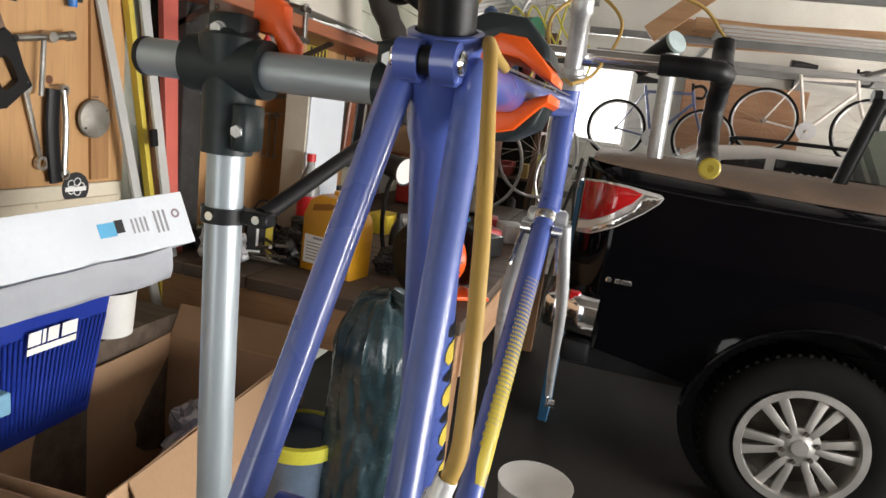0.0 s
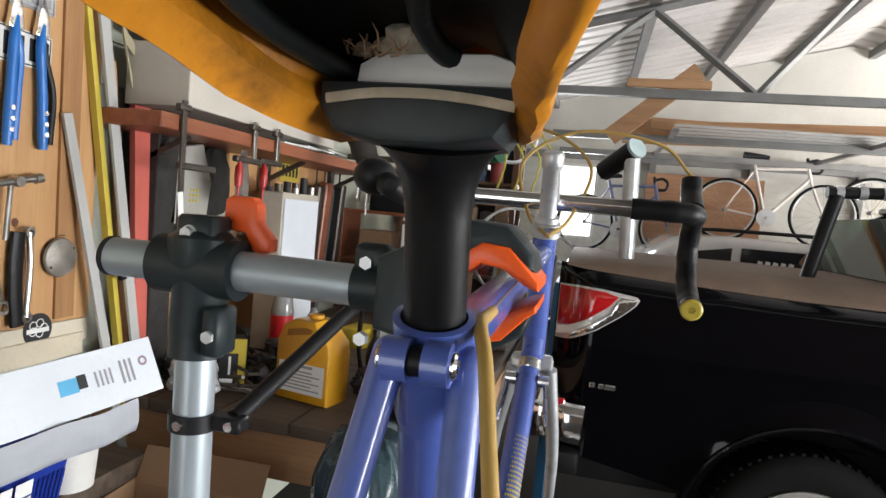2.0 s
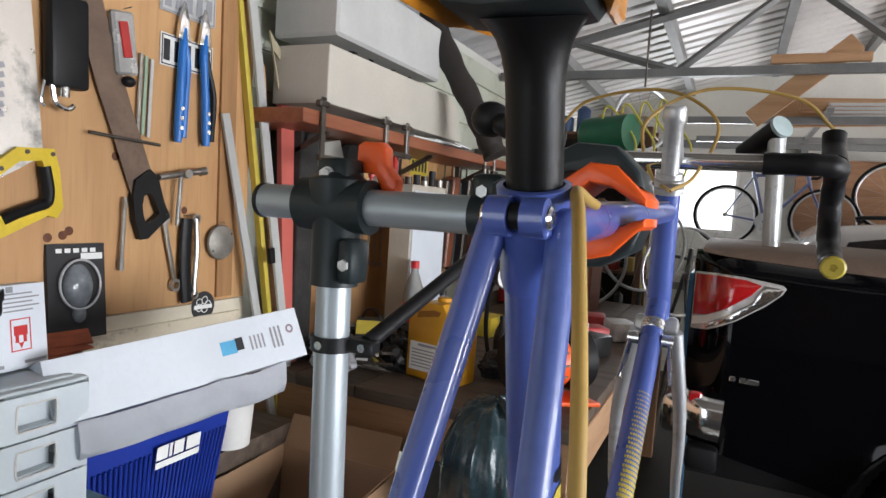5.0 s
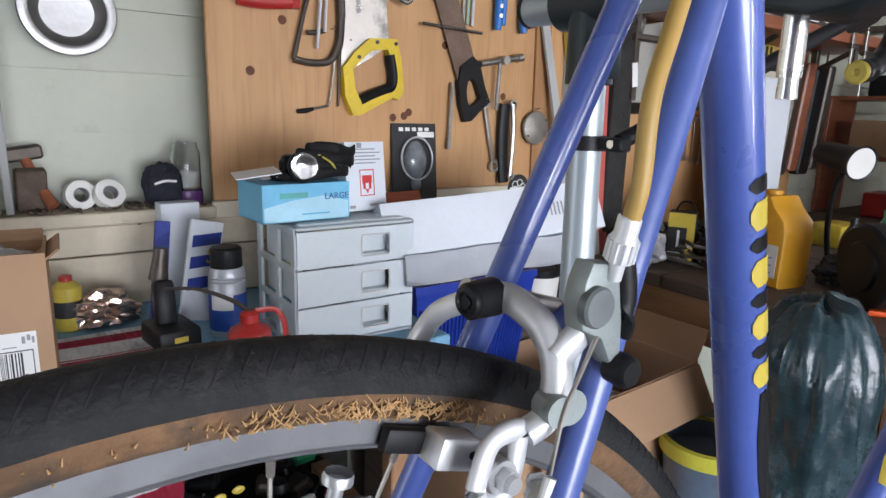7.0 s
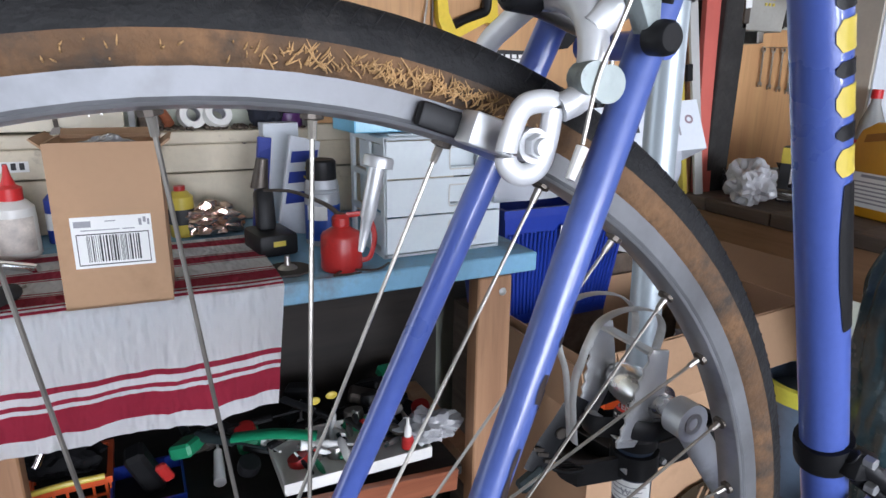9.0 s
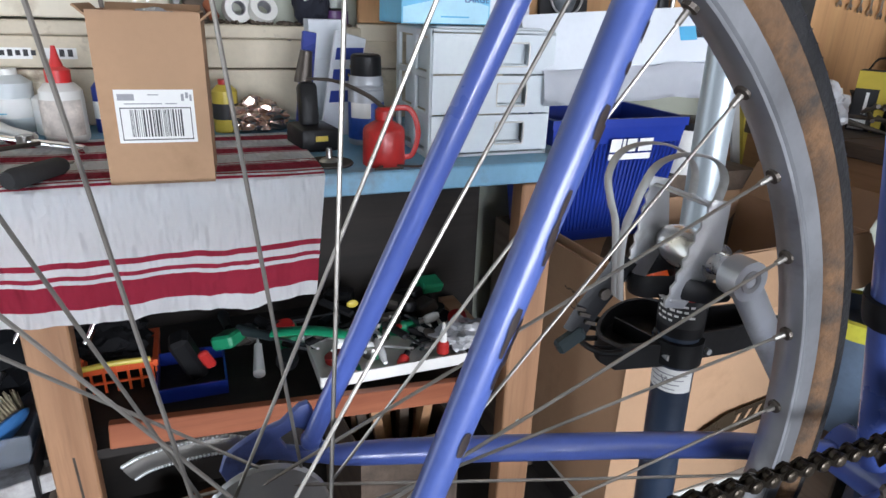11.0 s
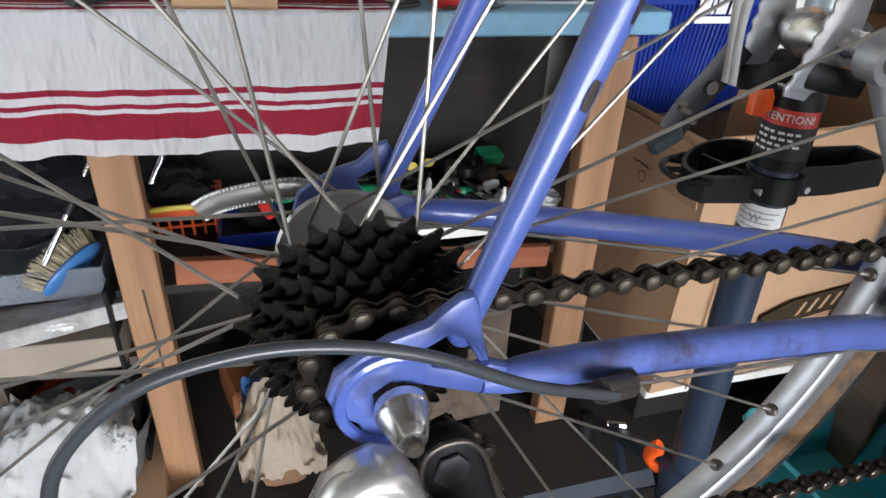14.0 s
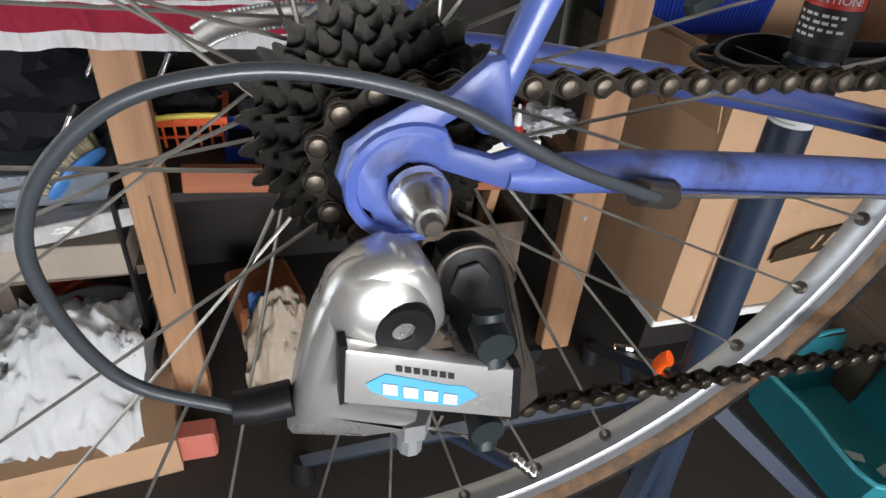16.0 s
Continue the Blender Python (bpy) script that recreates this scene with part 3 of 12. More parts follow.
# band of dots and patches on the tubes
def on_tube(a, b, t, ang, r, out=0.0004):
    a, b = V(*a), V(*b)
    d = (b - a).normalized()
    u = d.cross(Vector((1, 0, 0))).normalized()
    side = Vector((1, 0, 0)) - d * d.x
    side.normalize()
    nrm = side * math.cos(ang) + u * math.sin(ang)
    return a.lerp(b, t) + nrm * (r + out), nrm, d


def decal_row(name, a, b, r, spots, mt, parent, label=""):
    """Small curved patches on a tube: spots of (along, angle, half length, half width)."""
    bm = bmn()
    for t, ang, hl, hw in spots:
        da = hw / r
        dl = hl / (Vector(b) - Vector(a)).length
        g = []
        for k in range(4):
            row = []
            for j in range(5):
                sx = 1 - 0.35 * (k in (0, 3))
                p, _, _ = on_tube(a, b, t + dl * (k / 1.5 - 1), ang + sx * da * (j / 2 - 1), r)
                row.append(bm.verts.new(p))
            g.append(row)
        for k in range(3):
            for j in range(4):
                bm.faces.new((g[k][j], g[k][j + 1], g[k + 1][j + 1], g[k + 1][j]))
    bmesh.ops.recalc_face_normals(bm, faces=bm.faces)
    return part(name, bm, mt, parent, label, smooth=60)


st_a, st_b = BB, (ln(0.53), 0.2415, 0.53)
sp_y, sp_b = [], []
for i in range(4):
    t = 0.587 + 0.053 * i
    sp_y.append((t, 0.035 * math.pi, 0.0080, 0.0095))
    sp_b.append((t + 0.0265, 0.035 * math.pi, 0.0042, 0.0095))
sp_b.append((0.49, 0.035 * math.pi, 0.048, 0.0075))
decal_row("decal", st_a, st_b, 0.0151, sp_y, YELLOW_PAINT, seat_tube, "yellow leaf-shaped decals")
decal_row("decal", st_a, st_b, 0.0151, sp_b, BLACK_PLASTIC, seat_tube, "black bars between the decals")
dt_a, dt_b = (ln(0.42), 0.898, 0.422), BB
random.seed(4)
spots = []
for i in range(40):
    t = 0.24 + 0.0088 * i
    full = min(1.0, max(0.0, (t - 0.25) / 0.26))
    for j in range(8):
        ang = 0.10 + j * 0.20 + (0.10 if i % 2 else 0)
        spots.append((t, ang, 0.0010 + 0.0019 * full, 0.0008 + 0.0009 * full))
tagged(decal_row("decal", dt_a, dt_b, 0.0152, spots, YELLOW_PAINT, down_tube, "yellow dots that merge into a yellow panel"), kind="stuff")
decal_row("decal", dt_a, dt_b, 0.0152, [(0.60, 0.75, 0.034, 0.012), (0.74, 0.75, 0.04, 0.012)], YELLOW_PAINT, down_tube, "yellow panel")
bm = bmn()
lathe(bm, [(0.0152, -0.008), (0.0162, -0.007), (0.0162, 0.007), (0.0152, 0.008)], Matrix.Translation(V(*dt_a).lerp(V(*dt_b), 0.075)) @ (V(*dt_b) - V(*dt_a)).to_track_quat("Z", "Y").to_matrix().to_4x4(), 22)
part("band", bm, SILVER, down_tube, "silver band of the gear levers")
for s in (1, -1):
    bm = bmn()
    c = V(*dt_a).lerp(V(*dt_b), 0.11) + Vector((s * 0.021, 0, 0.002))
    cyl(bm, c - Vector((s * 0.006, 0, 0)), c + Vector((s * 0.009, 0, 0)), 0.009, seg=16)
    sweep(bm, [c + Vector((s * 0.004, 0, 0)), c + Vector((s * 0.007, -0.018, -0.022)), c + Vector((s * 0.012, -0.032, -0.052))], 0.004, 10, flat=(0.0028, 0.0065))
    part("gear_lever", bm, SILVER, bike, "polished down-tube gear lever")

# bare, rusty chips along the right seat stay
CHIP = pm("bare_rusty_steel", (0.028, 0.018, 0.016), 0.6, var=0.4, scale=80)
random.seed(21)
for i in range(16):
    t = random.triangular(0.12, 0.52, 0.30)
    w = random.uniform(0.1, 0.8)
    tagged(decal_row("paint_chip", (0.0615, 0.0265, 0.018), (ln(0.524) + 0.0168, 0.2334, 0.530), 0.0063 + 0.0014 * t, [(t, w, random.uniform(0.002, 0.006), random.uniform(0.0008, 0.0018))], CHIP, bike, "bare dark chip in the paint"))

# fork, headset, stem and bars
for s in (1, -1):
    bm = bmn()
    sweep(bm, curve([V(s * 0.026 + 0.009, 0.913, 0.372), V(s * 0.046 + 0.004, 0.955, 0.24), V(s * 0.049 + 0.002, 0.995, 0.12), V(s * 0.050 + 0.001, 1.055, 0.035)], 5), [0.0115 - 0.00037 * i for i in range(16)], 14)
    part("fork_blade", bm, DULL_SILVER, bike, "chromed fork blade")
    bm = bmn()
    box(bm, V(s * 0.050, 1.058, 0.026), (0.005, 0.018, 0.03), rot=(20, 0, 0), bev=0.002)
    cyl(bm, V(s * 0.050, 1.058, 0.020), V(s * 0.064, 1.058, 0.020), 0.007, seg=12)
    part("fork_end", bm, CHROME, bike)
bm = bmn()
box(bm, V(ln(0.38), 0.911, 0.382), (0.062, 0.026, 0.024), rot=(-17, 0, 0), bev=0.007, seg=2)
part("fork_crown", bm, DULL_SILVER, bike)
hax = Vector((0.0236, -0.287, 0.958)).normalized()
mh = Matrix.Translation(V(ln(0.57), 0.852, 0.572)) @ hax.to_track_quat("Z", "Y").to_matrix().to_4x4()
bm = bmn()
lathe(bm, [(0.0, 0), (0.020, 0), (0.0205, 0.008), (0.0185, 0.010), (0.0195, 0.012), (0.0195, 0.018), (0.0168, 0.020), (0.0168, 0.027), (0, 0.027)], mh, 24)
part("headset", bm, DULL_SILVER, bike, "dull silver headset cups and locknut")
bm = bmn()
lathe(bm, [(0.0118, 0.02), (0.0118, 0.092), (0.0145, 0.096), (0.0145, 0.112), (0.012, 0.116), (0, 0.117)], mh, 20)
sweep(bm, [mh @ Vector((0, 0, 0.088)), V(0.0145, 0.905, 0.618)], 0.0115, 14)
part("stem", bm, DULL_SILVER, bike, "grey alloy quill stem")
bar_y, bar_z = 0.905, 0.62
bm = bmn()
sweep(bm, [V(-0.13 + 0.014, bar_y, bar_z), V(0.13 + 0.014, bar_y, bar_z)], 0.0125, 16)
bars = part("handlebar", bm, CHROME, bike, "bare chrome centre of drop handlebars")
for s in (1, -1):
    o = 0.014
    bm = bmn()
    hook = curve([V(s * 0.112 + o, bar_y, bar_z), V(s * 0.175 + o, bar_y, bar_z), V(s * 0.200 + o, bar_y + 0.018, bar_z - 0.002), V(s * 0.205 + o, bar_y + 0.065, bar_z - 0.012), V(s * 0.206 + o, bar_y + 0.09, bar_z - 0.055), V(s * 0.206 + o, bar_y + 0.07, bar_z - 0.10), V(s * 0.205 + o, bar_y + 0.02, bar_z - 0.125), V(s * 0.204 + o, bar_y - 0.015, bar_z - 0.131)], 7)
    sweep(bm, hook, [0.0150 + 0.0006 * math.sin(i * 1.35) for i in range(len(hook))], 14)
    part("bar_tape", bm, BLACK_PLASTIC, bars, "black wound handlebar tape")
    bm = bmn()
    sweep(bm, curve([V(s * 0.203 + o, bar_y + 0.052, bar_z + 0.004), V(s * 0.204 + o, bar_y + 0.100, bar_z + 0.03), V(s * 0.204 + o, bar_y + 0.112, bar_z + 0.055)], 5), 0.016, 12)
    hood = part("brake_hood", bm, BLACK_PLASTIC, bike, "black rubber brake lever hood")
    bm = bmn()
    sweep(bm, curve([V(s * 0.204 + o, bar_y + 0.115, bar_z + 0.04), V(s * 0.204 + o, bar_y + 0.13, bar_z - 0.02), V(s * 0.204 + o, bar_y + 0.10, bar_z - 0.09)], 5), 0.005, 8)
    part("brake_lever", bm, DULL_SILVER, hood)
    bm = bmn()
    lathe(bm, [(0.0, -0.004), (0.0145, -0.004), (0.0152, 0.001), (0.0125, 0.003), (0.005, 0.003), (0.004, 0.001), (0, 0.001)], Matrix.Translation(V(s * 0.204 + o, bar_y - 0.017, bar_z - 0.1315)) @ pose(0, 0, 0, 96, 0, 0), 18)
    part("bar_end_plug", bm, YELLOW_PAINT, bars, "yellow bar-end plug")
    bm = bmn()
    sweep(bm, curve([V(s * 0.204 + o, bar_y + 0.112, bar_z + 0.06), V(s * 0.15 + o, bar_y + 0.10, bar_z + 0.105), V(s * 0.03 + o, bar_y + 0.08, bar_z + 0.115), V(-s * 0.05 + o, bar_y + 0.04, bar_z + 0.06), V(-s * 0.03 + o, bar_y - 0.02, bar_z - 0.02), V(0.02, 0.80, 0.572)], 8), 0.0026, 8)
    part("cable_housing", bm, YELLOW_CABLE, bike, "aged yellow brake cable housing")

# rear brake cable: along the top tube and down to the caliper
bm = bmn()
sweep(bm, [V(0.021, 0.80, 0.558), V(0.0265, 0.305, 0.5415)], 0.0009, 6)
part("brake_wire", bm, SPOKE_STEEL, bike, "bare brake wire along the top tube")
bm = bmn()
sweep(bm, curve([V(0.0265, 0.312, 0.5410), V(0.0280, 0.285, 0.5425), V(0.0315, 0.243, 0.5455), V(0.0370, 0.2235, 0.5385), V(0.0404, 0.2131, 0.530), V(0.0457, 0.1977, 0.510), V(0.0516, 0.1797, 0.490), V(0.0571, 0.162, 0.470), V(0.0609, 0.1498, 0.450), V(0.0640, 0.1395, 0.430), V(0.0648, 0.1375, 0.405), V(0.0625, 0.1375, 0.3930)], 6), 0.0031, 12)
part("cable_housing", bm, YELLOW_CABLE, bike, "aged yellow rear brake cable housing")

# saddle and seat post
RAIL_STEEL = pm("scuffed_rail", (0.020, 0.025, 0.026), 0.45, var=0.35, scale=30, spec=0.3, dirt=((0.11, 0.11, 0.10), 0.64, 0.72, 60))
POST_BLACK = pm("dusty_black_post", (0.005, 0.0052, 0.0055), 0.4, var=0.3, scale=22, spec=0.25, dirt=((0.05, 0.048, 0.044), 0.64, 0.8, 34))
FOAM = pm("aged_foam", (0.50, 0.43, 0.32), 0.9, var=0.25, scale=60, bump=0.4)
bm = bmn()
SEC = [(-0.01, 0.077, 0.668, 0.705), (0.03, 0.074, 0.655, 0.712), (0.07, 0.066, 0.643, 0.713), (0.11, 0.056, 0.632, 0.711), (0.15, 0.0465, 0.622, 0.709), (0.19, 0.0395, 0.617, 0.707), (0.23, 0.033, 0.620, 0.705), (0.27, 0.026, 0.628, 0.70), (0.298, 0.016, 0.645, 0.69)]
rows = []
for y, w, zb, zt in SEC:
    g = w * (1.0 + 0.16 * min(1, max(0, (y - 0.05) / 0.1)))
    prof = [(-g * 0.88, zb + 0.018), (-g * 0.94, zb - 0.002), (-g, zb + 0.002), (-g * 1.0, zb + (zt - zb) * 0.45), (-w * 0.90, zb + (zt - zb) * 0.82), (-w * 0.45, zt), (w * 0.45, zt), (w * 0.86, zb + (zt - zb) * 0.82), (w, zb + (zt - zb) * 0.45), (w, zb + 0.006), (w * 0.90, zb + 0.001), (w * 0.78, zb + 0.018)]
    rows.append([bm.verts.new(V(0.015 + x, y, z)) for x, z in prof])
for a, b in zip(rows, rows[1:]):
    for j in range(len(a) - 1):
        bm.faces.new((a[j], a[j + 1], b[j + 1], b[j]))
bm.faces.new(rows[-1])
bmesh.ops.recalc_face_normals(bm, faces=bm.faces)
bmesh.ops.solidify(bm, geom=bm.faces, thickness=0.003)
bmesh.ops.subdivide_edges(bm, edges=bm.edges, cuts=1, use_grid_fill=True, smooth=0.6)
bmesh.ops.subdivide_edges(bm, edges=bm.edges, cuts=1, use_grid_fill=True)
for v in bm.verts:
    v.co += Vector((noise.noise(v.co * 30), 0, noise.noise(v.co * 41))) * 0.0018 + Vector((noise.noise(Vector((v.co.x * 20, v.co.y * 95, v.co.z * 40))), 0, 0)) * 0.0024 * (v.co.x > 0.03)
saddle = part("saddle", bm, YELLOW_VINYL, bike, "cracked yellow vinyl racing saddle", smooth=60)
bm = bmn()
rows = []
for y, w, zb, zt in SEC[:-1]:
    rows.append([bm.verts.new(V(0.015 + x, y, z)) for x, z in ((-w * 0.98, zb + 0.020), (-w * 0.6, zb + 0.036), (0, zb + 0.042), (w * 0.5, zb + 0.036), (w * 0.80, zb + 0.020))])
for a, b in zip(rows, rows[1:]):
    for j in range(4):
        bm.faces.new((a[j], b[j], b[j + 1], a[j + 1]))
part("shell", bm, BLACK_VINYL, saddle, "black underside of the saddle", smooth=60)
for rail in ([(0.030, 0.205, 0.639), (0.028, 0.198, 0.640), (0.0185, 0.189, 0.645), (0.0155, 0.172, 0.650), (0.021, 0.146, 0.655), (0.027, 0.120, 0.663), (0.036, 0.060, 0.676), (0.046, 0.012, 0.692)], [(-0.018, 0.205, 0.639), (-0.0185, 0.180, 0.638), (-0.0225, 0.152, 0.640), (-0.0235, 0.131, 0.643), (-0.0210, 0.113, 0.647), (-0.0195, 0.095, 0.654), (-0.022, 0.055, 0.672), (-0.026, 0.012, 0.692)]):
    bm = bmn()
    sweep(bm, curve([V(*p) for p in rail], 6), 0.0041, 12)
    part("rail", bm, RAIL_STEEL, saddle, "scuffed dark steel saddle rail")
for s in (1, -1):
    bm = bmn()
    sweep(bm, curve([V(0.006 + s * 0.026, 0.205, 0.639), V(0.012 + s * 0.018, 0.24, 0.640), V(0.015 + s * 0.013, 0.275, 0.662)], 6), 0.0041, 12)
    part("rail_nose", bm, RAIL_STEEL, saddle)
pax = (0.0236, -0.309, 0.951)
bm = bmn()
lathe(bm, [(0.0133, 0.0), (0.0133, 0.062), (0.0138, 0.070), (0.0150, 0.077), (0.0172, 0.0835), (0.0205, 0.0885), (0.0245, 0.0925), (0.0, 0.0935)], Matrix.Translation(V(ln(0.53), 0.2415, 0.53)) @ Vector(pax).to_track_quat("Z", "Y").to_matrix().to_4x4(), 26)
post = part("seat_post", bm, POST_BLACK, bike, "black seat post with dusty scuffs")
bm = bmn()
pr = [(-0.036, 0.0), (-0.030, -0.008), (-0.012, -0.011), (0.012, -0.011), (0.030, -0.008), (0.036, 0.0), (0.036, 0.009), (-0.036, 0.009)]
prism(bm, pr, 0.044, Matrix(((0.93, 0, 0, 0.012), (0, 0, 1, 0.180), (0, 1, 0, Z0 + 0.624), (0, 0, 0, 1))) @ pose(0, 0, 0, 0, 0, 0), 0.003)
part("clamp_cradle", bm, RAIL_STEEL, post, "black saddle clamp cradle")
bm = bmn()
sweep(bm, curve([V(-0.018, 0.1795, 0.6262), V(-0.002, 0.1790, 0.6285), V(0.016, 0.1788, 0.6290), V(0.032, 0.1790, 0.6280), V(0.046, 0.1795, 0.6262)], 4), 0.0014, 6, flat=(0.0008, 0.0019))
part("seam", bm, FOAM, post, "pale worn seam of the clamp")
bm = bmn()
prism(bm, [(-0.030, 0), (0.030, 0), (0.028, 0.010), (0.018, 0.013), (-0.022, 0.012), (-0.029, 0.008)], 0.03, Matrix(((1, 0, 0, 0.017), (0, 0, 1, 0.190), (0, 1, 0, Z0 + 0.633), (0, 0, 0, 1))), 0.003)
part("clamp_top", bm, WHITE_PLASTIC, post, "white upper clamp plate")
random.seed(8)
bm = bmn()
for i in range(26):
    c = V(-0.004 + random.uniform(-0.012, 0.010), 0.190 + random.uniform(-0.006, 0.004), 0.6445 + random.uniform(-0.002, 0.003))
    d = Vector((random.uniform(-1, 1), random.uniform(-0.6, 0.4), random.uniform(-0.1, 0.8))) * random.uniform(0.005, 0.011)
    sweep(bm, [c, c + d * 0.6 + Vector((0.001, 0, 0)), c + d], [0.0005, 0.0004, 0.0001], 4)
tagged(part("frayed_padding", bm, CARDBOARD, saddle, "frayed straw-coloured padding"), kind="stuff")
for cx, cy, cz, r in ((0.004, 0.196, 0.6495, 0.0065), (0.011, 0.197, 0.6505, 0.005), (-0.004, 0.197, 0.6475, 0.0045), (-0.012, 0.194, 0.646, 0.003)):
    bm = bmn()
    ball(bm, V(cx, cy, cz), (r * 1.3, r, r), 14)
    for v in bm.verts:
        v.co += Vector((noise.noise(v.co * 260), noise.noise(v.co * 230 + Vector((3, 0, 0))), noise.noise(v.co * 280))) * 0.0022
    part("foam_lump", bm, FOAM, saddle, "crumbling cream foam")

# rear wheel
MW = side_m(0)
bm = bmn()
MR = Matrix.Translation((0, 0, 0.008)) @ MW  # the rim sits a little high of the axle
lathe(bm, [(0.3075, -0.0092), (0.3062, -0.0085), (0.3049, -0.0045), (0.3045, 0.0), (0.3049, 0.0045), (0.3062, 0.0085), (0.3075, 0.0092)], MR, 120)
wheel = part("rear_wheel", bm, RIM_GREY, bike, "grey alloy rear wheel with a skinwall tyre", smooth=30)
for s in (1, -1):
    bm = bmn()
    lathe(bm, [(0.3075, s * 0.0092), (0.3090, s * 0.0101), (0.3186, s * 0.0102), (0.3191, s * 0.0085), (0.3150, s * 0.0075), (0.3150, 0)], MR, 120)
    part("brake_track", bm, RIM_TRACK, wheel, "dark grey brake track with its shade in the colour", smooth=30)
TC, TR = 0.3290, 0.0150
bm = bmn()
lathe(bm, [(TC + TR * math.cos(radians(a)) * 1.06, TR * 0.965 * math.sin(radians(a))) for a in range(-90, 91, 12)] + [(TC + 0.000, 0.010), (TC + 0.000, -0.010), (TC, -TR * 0.965)], MR, 120)
tyre = part("tyre", bm, pm("dusty_bike_tyre", (0.013, 0.013, 0.0135), 0.7, var=0.4, scale=30, fine=240, bump=0.35, spec=0.3, dirt=((0.045, 0.043, 0.040), 0.56, 0.8, 46)), wheel, "black tyre tread", smooth=50)
bm = bmn()
for i in range(260):
    th = 2 * math.pi * i / 260
    for sg in (1, -1):
        pts = []
        for k in range(4):
            w = radians(22 + 13 * k)
            r = TC + (TR + 0.0001) * math.cos(w) * 1.06
            pts.append(MR @ Vector((r * math.cos(th + 0.006 * k), r * math.sin(th + 0.006 * k), sg * (TR + 0.0001) * 0.965 * math.sin(w))))
        sweep(bm, pts, [0.0002, 0.0004, 0.0004, 0.0002], 4)
tagged(part("siping", bm, INK, tyre, "fine slanted cuts in the tread"), kind="stuff")
for s in (1, -1):
    bm = bmn()
    pf = [(TC + TR * math.cos(radians(a)) * 1.04, s * (TR * 0.955 * math.sin(radians(a)))) for a in range(86, 139, 8)] + [(0.3175, s * 0.0092)]
    lathe(bm, pf, MR, 120)
    part("sidewall", bm, TAN_WALL, wheel, "cracked tan tyre sidewall", smooth=60)
random.seed(12)
bm = bmn()
for i in range(300):
    a = radians(random.triangular(67.5, 88, 74) if i % 5 else random.uniform(66, 110))
    rr = random.uniform(0.3200, 0.3265)
    t = Vector((0.0, -math.sin(a), math.cos(a)))
    q = Vector((0, math.cos(a), math.sin(a)))
    d = (t * random.uniform(-0.9, 0.9) + q * random.uniform(0.2, 1.0)) * random.uniform(0.0028, 0.0062) * (1 if i % 5 else 0.5)
    c = V(0.0141 - 0.0006 * (rr > 0.3255), rr * math.cos(a), rr * math.sin(a) + 0.008)
    sweep(bm, [c - d * 0.4, c + Vector((0.0016, 0, 0)), c + d * 0.6 + Vector((0.0010, 0, 0))], [0.0003, 0.00035, 0.00012], 4)
tagged(part("frayed_thread", bm, pm("frayed_cotton", (0.46, 0.28, 0.12), 0.8, var=0.4, scale=90), wheel, "frayed casing threads on the sidewall"), kind="stuff")
bm = bmn()
lathe(bm, [(0.010, -0.037), (0.0310, -0.0365), (0.0320, -0.0345), (0.0310, -0.0320), (0.015, -0.0300), (0.0125, -0.02), (0.0125, 0.010), (0.016, 0.0150), (0.0245, 0.0160), (0.0245, 0.0185), (0.010, 0.019)], MW, 36)
hub = part("hub", bm, DULL_SILVER, wheel, "polished alloy hub with wide flanges", smooth=30)
bm = bmn()
cyl(bm, V(-0.067, 0, 0), V(0.0675, 0, 0), 0.0048, seg=14)
cyl(bm, V(-0.064, 0, 0), V(-0.037, 0, 0), 0.0085, seg=14)
part("axle", bm, STEEL, wheel)
NUT = Matrix.Translation((0.0035, 0.0012, 0))
bm = bmn()
lathe(bm, [(0.0, 0.0), (0.0084, 0.0), (0.0095, 0.0015), (0.0095, 0.0052), (0.0089, 0.0060), (0.0086, 0.0075), (0.0055, 0.0165), (0.0045, 0.0176), (0.0, 0.0180)], side_m(0.0725) @ NUT, 36)
nut = part("axle_nut", bm, SILVER, wheel, "polished conical quick-release nut")
bm = bmn()
lathe(bm, [(0.0032, 0.017), (0.0032, 0.0205), (0.0026, 0.0213), (0.0, 0.0215)], side_m(0.0725) @ NUT, 18)
part("skewer_end", bm, DARK_STEEL, nut, "dark skewer end")
bm = bmn()
cyl(bm, V(-0.088, 0, 0), V(-0.072, 0, 0), 0.0105, seg=18)
lev = curve([V(-0.084, 0.002, 0.004), V(-0.088, -0.016, 0.0095), V(-0.092, -0.038, 0.0070), V(-0.096, -0.058, 0.0015), V(-0.0975, -0.069, -0.0045)], 5)
sweep(bm, lev, 0.006, 12, flat=(0.0022, 0.0060))
qlev = part("quick_release_lever", bm, STEEL, wheel, "worn grey quick-release lever with a beaded rim")
bm = bmn()
for i in range(2, len(lev) - 1):
    d = (lev[i + 1] - lev[i - 1]).normalized()
    e = d.cross(Vector((1, 0, 0))).normalized()
    for k in (0, 0.5):
        for sg in (1, -1):
            ball(bm, lev[i].lerp(lev[i + 1], k) + e * 0.0056 * sg + Vector((0.0016, 0, 0)), (0.0011, 0.0011, 0.0011), 6)
part("beading", bm, DULL_SILVER, qlev)
